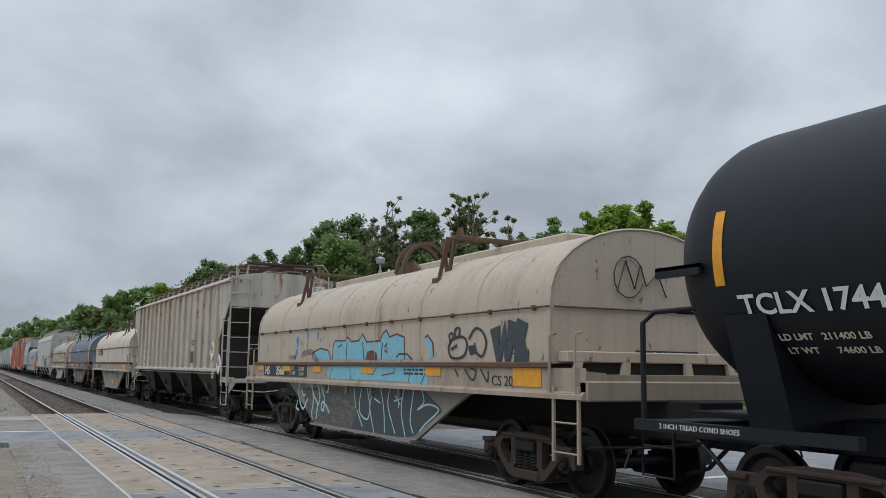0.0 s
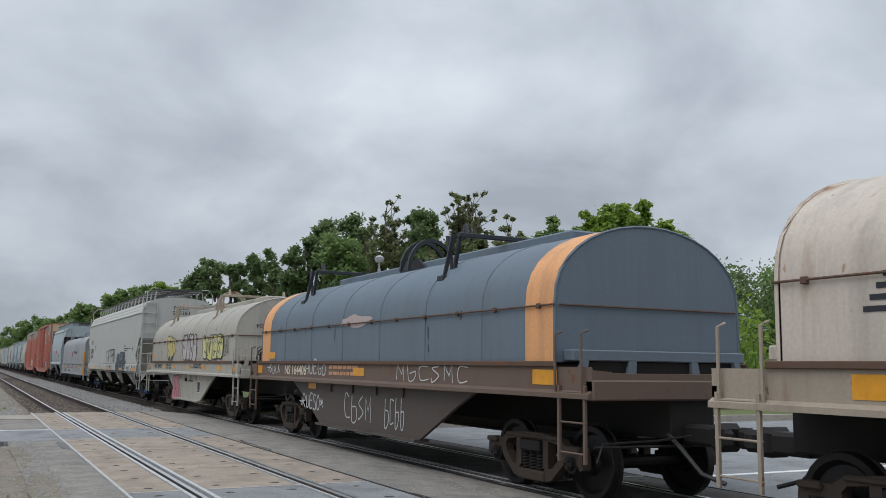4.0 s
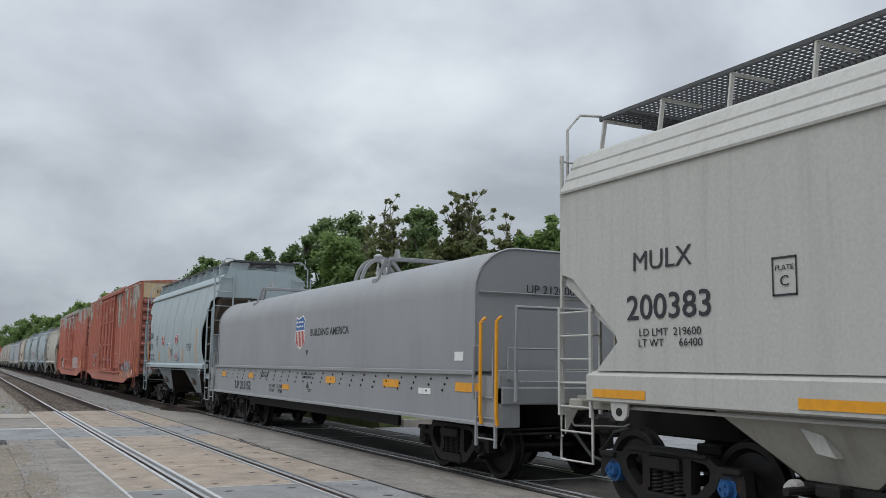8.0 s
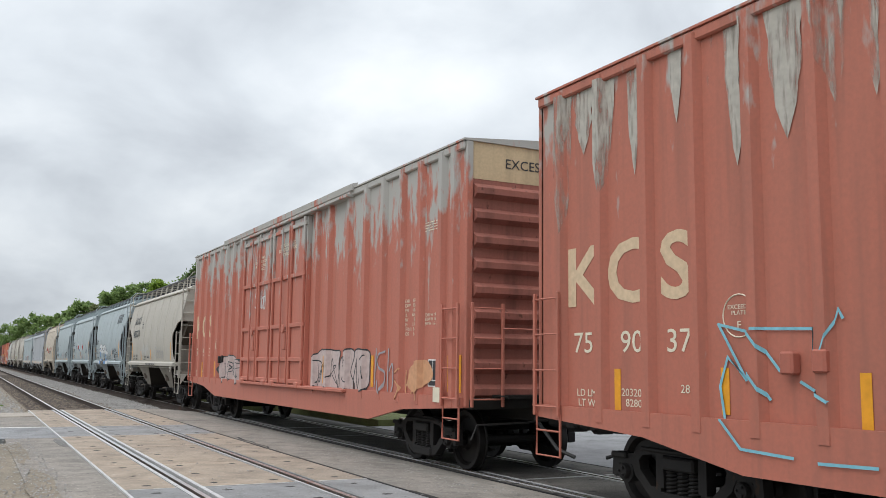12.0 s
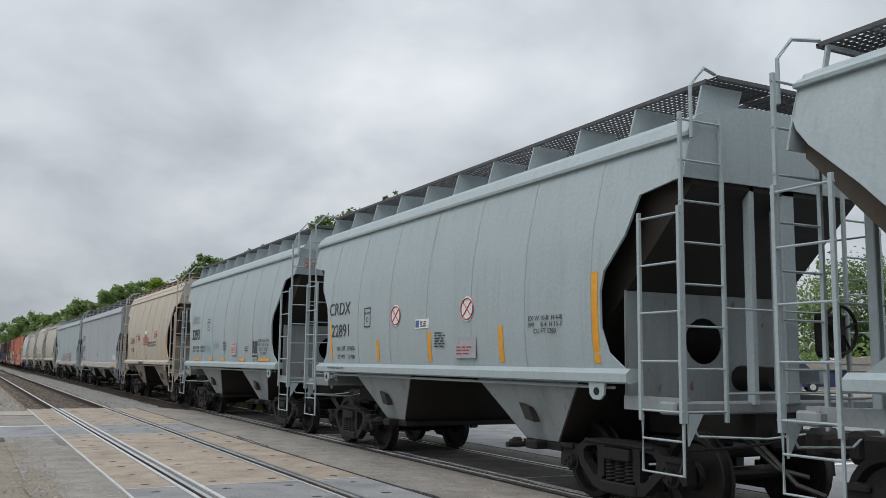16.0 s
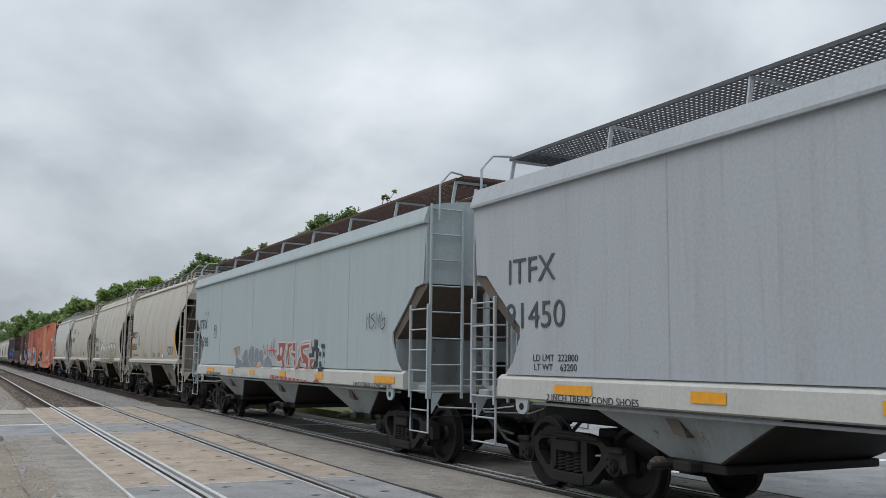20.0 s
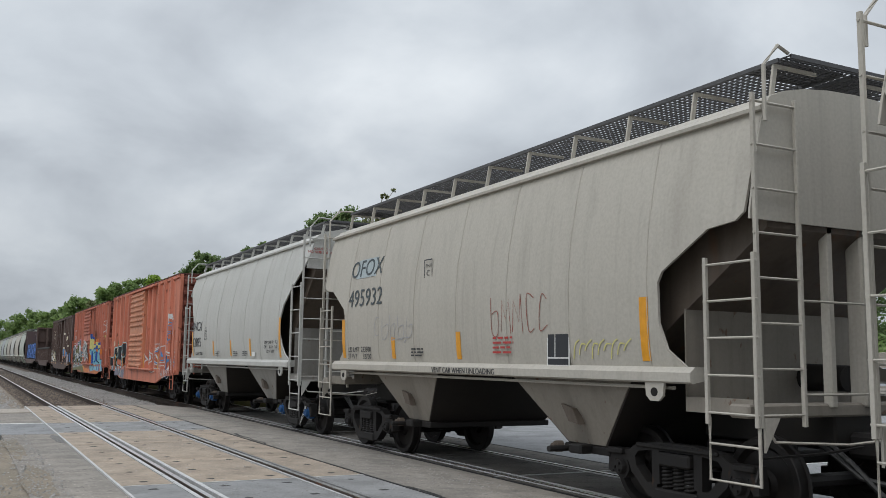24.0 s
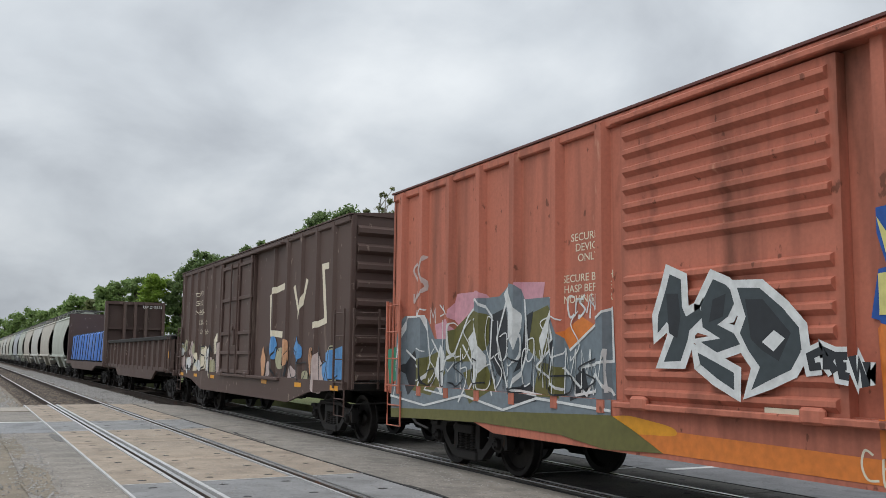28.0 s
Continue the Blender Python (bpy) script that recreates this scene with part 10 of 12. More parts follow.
for car in (hop12, hop13):
    brake_wheel(car, 0.62, -5.50, 2.05, BLACK, 0.26)
    part("brake_housing", Shape().box(0.44, 0.80, -5.46, -5.28, 1.75, 2.25, 0.04), BLACK, car)

hop15 = bay_car("tan two-bay covered hopper with a brown walkway", 57.7, ANGLED, TAN, WALKRUST, steps=2, plates=False, roof=0.2, rise=0.08)
side_words(hop15, ANGLED, "22164", 2.88, 2.42, 0.26, INK)
lettering(hop15, "LD LMT  233200\nLT WT    52800", 0.075, on_side(2.75, 2.0, -1.597), INK)
plate_mark(hop15, ANGLED, 1.97, 2.55)
warning_disc(hop15, ANGLED, 1.32, 2.55)
warning_disc(hop15, ANGLED, -2.11, 2.58)
patch(hop15, 0.1, -0.4, 2.68, 2.82, WHITE, -1.592, "owner_plate")
lettering(hop15, "WARNING\nDO NOT APPLY VIBRATORS\nTO ANY PART OF CAR BODY\nEXCEPT VIBRATOR BRACKETS\nUSE ON LOADED CAR ONLY", 0.065, on_side(-0.15, 2.42, -1.598), RED)
lettering(hop15, "STRATHMORE EE2020 EXTERIOR\nAPPLIED PARAGOULD 02-2012", 0.085, on_side(-1.43, 2.23, -1.598), INK)
lettering(hop15, "THROUGH SILL", 0.12, on_side(0.50, 1.44, -1.637), INK, bold=0.02)
for y, z0, z1 in ((4.0, 1.62, 2.4), (1.98, 1.62, 2.0), (-0.21, 1.62, 2.0), (-3.8, 1.62, 2.4)):
    stripe(hop15, ANGLED, y, z0, z1, 0.13)

S3 = [(-4.3, 3.2), (-0.2, 3.2), (3.9, 3.2)]
hop16 = covered_hopper("long mid-grey covered hopper with a pale eave", 71.5, 8.25, LONGBAND, MIDGREY, STAINSHADE, LIGHTGREY, WALKGREY, S3, sill=(1.10, 1.43), eave=0.28, seams=4, truck=6.0, roof=0.2, rise=0.39, pitch=1.9, baymat=SHADEBLACK, facemat=DULL.get(GREYBLUE.name, DUSTBAY), porthole=True)
hop17 = covered_hopper("long pale-grey covered hopper with rust-red graffiti", 88.05, 8.2, LONGBAND, GREYBLUE, STAINSHADE, LIGHTGREY, WALKRUST, S3, sill=(1.10, 1.43), eave=0.28, seams=5, truck=6.0, roof=0.2, rise=0.39, pitch=1.9, baymat=SHADEBLACK, facemat=DULL.get(GREYBLUE.name, DUSTBAY), porthole=True)
numbers(hop16, LONGBAND, "ITFX", "91450", 6.18, 2.86, 0.36, (), SLATE)
lettering(hop16, "LD LMT  222800\nLT WT    63200", 0.09, on_side(5.68, 1.60, -1.606), INK)
numbers(hop17, LONGBAND, "ITFX", "91396", 6.45, 2.68, 0.32, (), SLATE)
plate_mark(hop17, LONGBAND, 5.05, 2.44)
for car in (hop16, hop17):
    for y, w in ((5.3, 0.35), (3.25, 0.22), (1.3, 0.2), (-1.0, 0.2), (-3.2, 0.22), (-6.2, 0.4)):
        patch(car, y - w, y + w, 1.20, 1.32, ORANGE, -1.637)
    lettering(car, "2 INCH TREAD COND SHOES", 0.085, on_side(-5.7, 1.14, -1.637), INK)
    lettering(car, "2 INCH TREAD COND SHOES", 0.085, on_side(5.0, 1.15, -1.637), INK)
patch(hop16, -5.6, -5.85, 1.55, 1.80, WHITE, -1.606, "notice")
patch(hop16, -6.15, -6.38, 1.52, 1.75, WHITE, -1.606, "notice")
bars(hop16, 0.15, 1.88, 0.5, 3, INK, -1.605, 0.025, 0.03, 4)
mu = Mural(hop17, -1.602, ledge=(1.43, -1.632, 1.10))
mu.fill([[(3.24, 1.91), (2.54, 1.99), (2.49, 1.73), (2.76, 1.69), (2.46, 1.6), (2.11, 1.52), (2.04, 1.38), (2.83, 1.33), (2.92, 1.78)]], STEEL)
mu.line([(3.24, 1.91), (2.54, 1.99), (2.49, 1.73), (2.76, 1.69), (2.46, 1.6), (2.11, 1.52), (2.04, 1.38), (2.83, 1.33), (2.92, 1.78)], 0.018, PALEPINK, True)
mu.fill([[(2.29, 1.65), (2.11, 1.84), (1.84, 1.91), (1.77, 1.61), (1.51, 1.38), (2.15, 1.38)]], STEEL)
mu.line([(2.29, 1.65), (2.11, 1.84), (1.84, 1.91), (1.77, 1.61), (1.51, 1.38), (2.15, 1.38)], 0.018, PALEPINK, True)
mu.fill([[(1.77, 1.61), (1.71, 1.83), (1.51, 1.99), (1.29, 1.94), (1.21, 1.61), (1.27, 1.37), (1.51, 1.39)]], STEEL)
mu.line([(1.77, 1.61), (1.71, 1.83), (1.51, 1.99), (1.29, 1.94), (1.21, 1.61), (1.27, 1.37), (1.51, 1.39)], 0.018, PALEPINK, True)
mu.fill([[(1.21, 1.46), (1.24, 1.77), (1.15, 1.9), (0.94, 1.91), (0.75, 1.62), (0.69, 1.41), (1.21, 1.37)]], STEEL)
mu.line([(1.21, 1.46), (1.24, 1.77), (1.15, 1.9), (0.94, 1.91), (0.75, 1.62), (0.69, 1.41), (1.21, 1.37)], 0.018, PALEPINK, True)
mu.fill([[(0.91, 1.76), (0.74, 1.87), (0.58, 1.85), (0.47, 1.55), (0.45, 1.4), (0.69, 1.47)]], STEEL)
mu.line([(0.91, 1.76), (0.74, 1.87), (0.58, 1.85), (0.47, 1.55), (0.45, 1.4), (0.69, 1.47)], 0.018, PALEPINK, True)
mu.fill([[(0.45, 1.39), (0.42, 1.62), (0.17, 1.69), (-0.08, 1.59), (-0.22, 1.41)]], STEEL)
mu.line([(0.45, 1.39), (0.42, 1.62), (0.17, 1.69), (-0.08, 1.59), (-0.22, 1.41)], 0.018, PALEPINK, True)
mu.fill([[(3.11, 1.91), (2.89, 1.77), (3, 1.69), (3.19, 1.85)]], PEACH)
mu.fill([[(2.65, 1.94), (2.47, 1.77), (2.58, 1.67)]], PEACH)
mu.fill([[(0.99, 1.5), (0.75, 1.56), (0.69, 1.41), (0.94, 1.39)]], PEACH)
mu.fill([[(-0.54, 2.02), (-1.1, 2.02), (-0.96, 1.63), (-1.11, 1.38), (-0.91, 1.36), (-0.83, 1.56), (-0.56, 1.53), (-0.45, 1.69), (-0.63, 1.75)]], RUSTRED)
mu.line([(-0.54, 2.02), (-1.1, 2.02), (-0.96, 1.63), (-1.11, 1.38), (-0.91, 1.36), (-0.83, 1.56), (-0.56, 1.53), (-0.45, 1.69), (-0.63, 1.75)], 0.035, PALEPINK, True)
mu.fill([[(-1.24, 2), (-1.47, 2.01), (-1.51, 1.93), (-1.35, 1.87), (-1.31, 1.63), (-1.42, 1.48), (-1.27, 1.44), (-1.16, 1.75)]], RUSTRED)
mu.line([(-1.24, 2), (-1.47, 2.01), (-1.51, 1.93), (-1.35, 1.87), (-1.31, 1.63), (-1.42, 1.48), (-1.27, 1.44), (-1.16, 1.75)], 0.035, PALEPINK, True)
mu.fill([[(-1.5, 2.01), (-1.72, 2.02), (-1.75, 1.69), (-1.77, 1.4), (-1.6, 1.52), (-1.68, 1.63), (-1.42, 1.72), (-1.53, 1.81)]], RUSTRED)
mu.line([(-1.5, 2.01), (-1.72, 2.02), (-1.75, 1.69), (-1.77, 1.4), (-1.6, 1.52), (-1.68, 1.63), (-1.42, 1.72), (-1.53, 1.81)], 0.035, PALEPINK, True)
mu.fill([[(-2.03, 1.94), (-2.56, 1.97), (-2.57, 1.86), (-2.23, 1.83), (-2.21, 1.77), (-2.38, 1.72), (-2.52, 1.64), (-2.54, 1.38), (-2.4, 1.37), (-2.37, 1.5), (-2.13, 1.53), (-2.22, 1.58), (-2.06, 1.69)]], RUSTRED)
mu.line([(-2.03, 1.94), (-2.56, 1.97), (-2.57, 1.86), (-2.23, 1.83), (-2.21, 1.77), (-2.38, 1.72), (-2.52, 1.64), (-2.54, 1.38), (-2.4, 1.37), (-2.37, 1.5), (-2.13, 1.53), (-2.22, 1.58), (-2.06, 1.69)], 0.035, PALEPINK, True)
mu.fill([[(-1.8, 1.35), (-1.94, 1.63), (-2.07, 1.75), (-2.1, 1.64), (-2, 1.36)]], RUSTRED)
mu.line([(-1.8, 1.35), (-1.94, 1.63), (-2.07, 1.75), (-2.1, 1.64), (-2, 1.36)], 0.035, PALEPINK, True)
mu.fill([[(-2.58, 1.53), (-2.61, 1.63), (-2.83, 1.64), (-2.87, 1.57), (-2.74, 1.49), (-2.76, 1.39), (-2.61, 1.38)]], RUSTRED)
mu.line([(-2.58, 1.53), (-2.61, 1.63), (-2.83, 1.64), (-2.87, 1.57), (-2.74, 1.49), (-2.76, 1.39), (-2.61, 1.38)], 0.035, PALEPINK, True)
mu.fill([[(-0.71, 1.88), (-0.84, 1.93), (-0.88, 1.79), (-0.79, 1.66), (-0.69, 1.75)]], PALEPINK)
mu.line(curve([(-1.15, 2.01), (-1.12, 1.63), (-1.23, 1.39), (-1.49, 1.37)], 4, False), 0.05, PALEPINK)
mu.line(curve([(-1.82, 1.98), (-1.87, 1.63), (-1.79, 1.35)], 4, False), 0.05, PALEPINK)
mu.line(curve([(-1.88, 1.86), (-2.01, 1.94), (-2.18, 2.01), (-2.61, 2.02), (-2.63, 1.85)], 4, False), 0.05, PALEPINK)
mu.line(curve([(-1.42, 1.81), (-1.69, 1.77)], 4, False), 0.05, PALEPINK)
mu.line([(0.55, 1.98), (0.37, 1.73), (0.21, 1.97), (0.17, 1.62)], 0.025, RED)
mu.line([(0.07, 1.69), (-0.09, 2.03), (-0.11, 1.66)], 0.025, RED)
mu.line([(-0.25, 2.13), (-0.24, 1.62)], 0.025, RED)
mu.line([(0.16, 1.83), (-0.48, 1.81)], 0.025, RED)
mu.line([(-0.11, 1.89), (-0.49, 1.62)], 0.025, RED)
mu.line([(-2.56, 1.7), (-2.77, 1.7), (-2.78, 1.85), (-3.09, 1.82)], 0.09, SPRAYBLACK)
mu.line([(-2.89, 1.81), (-2.89, 2.01), (-2.97, 2), (-2.96, 1.81)], 0.09, SPRAYBLACK)
mu.line([(-3, 1.78), (-2.99, 1.44)], 0.09, SPRAYBLACK)
mu.line([(-2.87, 1.4), (-2.93, 1.59)], 0.09, SPRAYBLACK)
mu.line([(-3.11, 1.73), (-3.41, 1.73)], 0.09, SPRAYBLACK)
mu.line([(-3.24, 1.91), (-3.42, 1.89)], 0.09, SPRAYBLACK)
mu.line([(-3.19, 1.57), (-3.21, 1.4), (-3.4, 1.41)], 0.09, SPRAYBLACK)
mu.line([(-3.09, 1.89), (-3.29, 1.81), (-3.3, 1.6)], 0.05, ICE)
mu.line([(-3.37, 1.64), (-3.4, 1.55)], 0.05, ICE)
mu.fill([[(-0.19, 1.22), (-0.48, 1.21), (-0.43, 1.07), (-0.14, 1.07)]], RUSTRED)
mu.line([(-0.48, 1.21), (-0.45, 1.06)], 0.016, PALEPINK)
mu.line([(-0.23, 1.2), (-0.32, 1.13), (-0.25, 1.08)], 0.016, PALEPINK)
mu.fill([[(-0.53, 1.21), (-0.79, 1.2), (-0.79, 1.07), (-0.52, 1.06)]], RUSTRED)
mu.line([(-0.8, 1.2), (-0.77, 1.06)], 0.016, PALEPINK)
mu.line([(-0.56, 1.19), (-0.65, 1.13), (-0.58, 1.07)], 0.016, PALEPINK)
mu.fill([[(-0.84, 1.2), (-1.09, 1.19), (-1.05, 1.06), (-0.87, 1.06)]], RUSTRED)
mu.line([(-1.1, 1.19), (-1.06, 1.05)], 0.016, PALEPINK)
mu.line([(-0.87, 1.18), (-0.95, 1.12), (-0.89, 1.07)], 0.016, PALEPINK)
mu.fill([[(-1.14, 1.19), (-1.37, 1.18), (-1.37, 1.05), (-1.09, 1.04)]], RUSTRED)
mu.line([(-1.38, 1.18), (-1.35, 1.05)], 0.016, PALEPINK)
mu.line([(-1.17, 1.17), (-1.24, 1.11), (-1.18, 1.06)], 0.016, PALEPINK)
mu.fill([[(-1.42, 1.18), (-1.64, 1.18), (-1.6, 1.04), (-1.4, 1.04)]], RUSTRED)
mu.line([(-1.64, 1.18), (-1.61, 1.04)], 0.016, PALEPINK)
mu.line([(-1.44, 1.16), (-1.51, 1.1), (-1.46, 1.05)], 0.016, PALEPINK)
mu.fill([[(-1.68, 1.17), (-1.89, 1.17), (-1.88, 1.03), (-1.7, 1.03)]], RUSTRED)
mu.line([(-1.89, 1.17), (-1.86, 1.04)], 0.016, PALEPINK)
mu.line([(-1.7, 1.15), (-1.77, 1.1), (-1.72, 1.05)], 0.016, PALEPINK)
mu.fill([[(-1.93, 1.16), (-2.12, 1.16), (-2.09, 1.02), (-1.88, 1.02)]], RUSTRED)
mu.line([(-2.13, 1.16), (-2.1, 1.03)], 0.016, PALEPINK)
mu.line([(-1.95, 1.14), (-2.01, 1.09), (-1.96, 1.04)], 0.016, PALEPINK)
mu.fill([[(-2.16, 1.16), (-2.35, 1.15), (-2.34, 1.02), (-2.15, 1.01)]], RUSTRED)
mu.line([(-2.35, 1.15), (-2.33, 1.03)], 0.016, PALEPINK)
mu.line([(-2.19, 1.14), (-2.24, 1.09), (-2.19, 1.04)], 0.016, PALEPINK)
mu.fill([[(-2.38, 1.15), (-2.56, 1.15), (-2.53, 1.01), (-2.4, 1.01)]], RUSTRED)
mu.line([(-2.57, 1.15), (-2.54, 1.02)], 0.016, PALEPINK)
mu.line([(-2.41, 1.13), (-2.46, 1.08), (-2.41, 1.04)], 0.016, PALEPINK)
mu.fill([[(-2.95, 1.14), (-3.13, 1.2), (-3.29, 1.13), (-3.25, 1.08), (-2.98, 1.06)]], RUSTRED)
mu.line(curve([(3.06, 1.21), (2.87, 1.18), (2.93, 1.06), (2.75, 1.06), (2.66, 1.19)], 4, False), 0.022, GREYPATCH)
mu.line(curve([(2.66, 1.21), (2.48, 1.18), (2.54, 1.07), (2.36, 1.06), (2.28, 1.19)], 4, False), 0.022, SPRAYWHITE)
mu.line(curve([(2.28, 1.21), (2.11, 1.17), (2.17, 1.07), (2, 1.06), (1.92, 1.19)], 4, False), 0.022, SKYBLUE)
mu.line(curve([(1.92, 1.21), (1.76, 1.17), (1.81, 1.07), (1.66, 1.06), (1.58, 1.19)], 4, False), 0.022, GREYPATCH)
mu.line(curve([(1.58, 1.2), (1.43, 1.17), (1.48, 1.07), (1.33, 1.06), (1.26, 1.19)], 4, False), 0.022, SPRAYWHITE)
mu.line(curve([(1.26, 1.2), (1.12, 1.17), (1.16, 1.07), (1.02, 1.06), (0.95, 1.18)], 4, False), 0.022, SKYBLUE)
mu.line(curve([(0.95, 1.2), (0.82, 1.17), (0.86, 1.07), (0.73, 1.06), (0.66, 1.18)], 4, False), 0.022, GREYPATCH)
mu.line(curve([(0.66, 1.2), (0.53, 1.17), (0.58, 1.07), (0.45, 1.06), (0.39, 1.18)], 4, False), 0.022, SPRAYWHITE)
mu.line(curve([(0.39, 1.19), (0.26, 1.17), (0.31, 1.07), (0.18, 1.07), (0.12, 1.18)], 4, False), 0.022, SKYBLUE)
mu.line(curve([(0.12, 1.19), (0.01, 1.16), (0.05, 1.07), (-0.07, 1.07), (-0.13, 1.18)], 4, False), 0.022, GREYPATCH)
scrawl(mu, -5.4, -6.2, 2.2, 2.5, 4, SPRAYBLACK, 6, 0.02)
scrawl(mu, 6.3, 5.7, 2.95, 3.1, 3, SPRAYBLACK, 9, 0.015)
mu.done()

hop18 = bay_car("warm grey two-bay covered hopper with orange stripes", 102.6, SMALL, BEIGE, half=6.0)
hop19 = bay_car("beige covered hopper with sand-coloured graffiti", 114.5, SMALL, BEIGE, sill=LIGHTGREY, steps=2, roof=0.2, rise=0.05)
hop20 = bay_car("light beige-grey covered hopper with outlined tags", 126.35, ANGLEDLOW, BEIGE)
hop21 = bay_car("clean light-grey covered hopper with blue bearing caps", 138.3, SMALL, LIGHTGREY, half=6.0, capmat=BLUECAP, tag="HWCX 12895")
for car, number, limits in ((hop18, "10757", ("LD LMT  232000", "LT WT    54000")), (hop21, "12895", ("LD LMT  232500", "LT WT      53500"))):
    numbers(car, SMALL, "HWCX", number, 3.72, 2.60, 0.30, limits)
    plate_mark(car, SMALL, 2.57, 2.36)
    for y, z0, z1 in ((4.2, 1.65, 2.45), (1.71, 1.65, 2.1), (-0.09, 1.65, 2.1), (-1.85, 1.65, 2.12), (-4.12, 1.62, 2.6)):
        stripe(car, SMALL, y, z0, z1, 0.12)
    lettering(car, "EXW 10-8  H    9-3\nEW      8-2 H  15-0\nCU FT 3281", 0.085, on_side(-3.50, 1.88, -1.60), INK)
    patch(car, -2.05, -2.28, 1.64, 1.76, WHITE, -1.588, "notice")
    for y in (1.45, -0.35, -1.2):
        bars(car, y, 1.78, 0.45, 3, INK, -1.582, 0.02, 0.03, int(10 + y * 4))
lettering(hop21, "PULL HERE", 0.035, on_side(-4.2, 1.30, -1.645), INK)
lettering(hop21, "CAUTION\nNO SIDE LADDER", 0.06, on_end(-1.1, 4.15, -5.36), RED)

numbers(hop19, SMALL, "MQRX", "20072", 3.30, 2.58, 0.28, (), SLATE)
lettering(hop19, "LD LMT  229800 LBS\nLT WT      56200 LBS", 0.085, on_side(3.15, 1.66, -1.575), INK)
plate_mark(hop19, SMALL, 2.03, 2.35)
stripe(hop19, SMALL, 3.94, 1.60, 2.25, 0.13)
stripe(hop19, SMALL, 1.65, 1.60, 1.95, 0.13)
mu = Mural(hop19, -1.62, lean=lean_of(SMALL))
mu.fill([[(3.72, 1.62), (2.75, 1.62), (2.75, 2.72), (3.72, 2.72)]], GREYBLUE)
wild_letters(mu, 1.9, -3.2, 1.58, 2.2, 6, SAND, OLIVEDRAB, SPRAYWHITE, seed=2, w=0.24)
scrawl(mu, 2.7, 2.2, 1.85, 2.1, 3, GREYPATCH, 3, 0.018)
mu.done()
mu = Mural(hop19, -1.632)
wild_letters(mu, 1.5, -3.0, 1.34, 1.53, 8, SAND, OLIVEDRAB, seed=3, w=0.05)
mu.done()

numbers(hop20, ANGLEDLOW, "OFOX", "495932", 3.30, 3.38, 0.34, (), SLATE)
lettering(hop20, "LD LMT  233300\nLT WT      52700", 0.10, on_side(3.44, 1.72, -1.572), INK)
plate_mark(hop20, ANGLEDLOW, 0.90, 3.12)
for y, z0, z1 in ((4.15, 1.62, 2.4), (2.06, 1.62, 2.0), (-0.07, 1.62, 2.05), (-3.91, 1.62, 2.35)):
    stripe(hop20, ANGLEDLOW, y, z0, z1, 0.13)
lettering(hop20, "VENT CAR WHEN UNLOADING", 0.085, on_side(-0.25, 1.44, -1.637), INK)
data_plate(hop20, ANGLEDLOW, -2.42, 1.78)
bars(hop20, 1.4, 1.80, 0.5, 3, INK, -1.575, 0.025, 0.03, 3)
bars(hop20, -1.0, 1.95, 0.6, 4, RED, -1.585, 0.03, 0.04, 4)
mu = Mural(hop20, -1.62, lean=lean_of(ANGLEDLOW))
mu.fill([[(3.72, 3.2), (2.86, 3.2), (2.86, 3.58), (3.72, 3.58)]], GREYBLUE)
mu.layer = 0
scrawl(mu, 2.8, 1.3, 2.0, 2.4, 5, GREYPATCH, 4, 0.012)
scrawl(mu, -0.9, -2.3, 2.0, 2.5, 5, RUSTRED, 5, 0.012)
mu.line([(2.1, 1.95), (1.5, 2.0), (1.65, 1.9)], 0.018, GREYPATCH)
for k in range(9):
    mu.line(curve([(-2.7 - k * 0.11, 1.64 + 0.05 * (k % 3)), (-2.75 - k * 0.11, 1.82), (-2.83 - k * 0.11, 1.88 - 0.06 * (k % 2))], 4, False), 0.016, PALEYELLOW)
mu.done("thin line tags")

P22 = [6.70, 5.56, 4.46, 3.36, 2.32, -2.1, -3.0, -4.05, -5.1, -6.2]
box22 = boxcar("orange-red box car with a worn ridged sliding door", 152.3, 7.3, 7.85, 0.95, 4.67, BOXORANGE, ROOFMAROON, BOXORANGE, P22, [(-1.42, 1.6, "ridged")], 5.3, ribmat=GRIMYSHADEDEND, peak=0.06, depth=0.11)
for ob in box22.children_recursive:
    if ob.name.startswith("door") and not ob.name.startswith("door_track"):
        ob.data.materials.clear()
        ob.data.materials.append(DOORORANGE)
lettering(box22, "NKCR", 0.26, on_side(6.12, 2.23, -1.515), CREAM, bold=0.03)
lettering(box22, "1130", 0.26, on_side(6.00, 1.90, -1.545), CREAM, bold=0.03)
lettering(box22, "90", 0.26, on_side(5.25, 1.90, -1.545), CREAM, bold=0.03)
for y in (6.95, 5.40, 3.22, -1.75, -4.58):
    patch(box22, y - 0.055, y + 0.055, 1.12, 1.72, ORANGE, -1.60)
patch(box22, 0.75, 0.25, 1.10, 1.24, ORANGE, -1.60)
mu = Mural(box22, -1.502, [(y - 0.055, y + 0.055) for y in P22], 0.11, ledge=(1.11, -1.578, 0.50))
mu.fill([[(5.52, 0.98), (4.55, 0.98), (3.52, 1.01), (2.93, 1), (2.95, 0.55), (3.81, 0.59), (4.49, 0.67), (5.53, 0.65)]], HAZE)
mu.fill([[(5.46, 2.12), (5.37, 2.37), (5.01, 2.42), (4.61, 2.39), (4.6, 1.91), (5.1, 1.86)]], OLIVEDRAB)
mu.fill([[(6.58, 1.49), (6.52, 1.81), (6.4, 2), (6.24, 2.1), (5.78, 2.1), (5.69, 1.93), (5.77, 1.67), (5.88, 1.5), (5.75, 1.47), (5.69, 0.9), (6.43, 0.89), (6.53, 1.13)]], SPRAYBLACK)
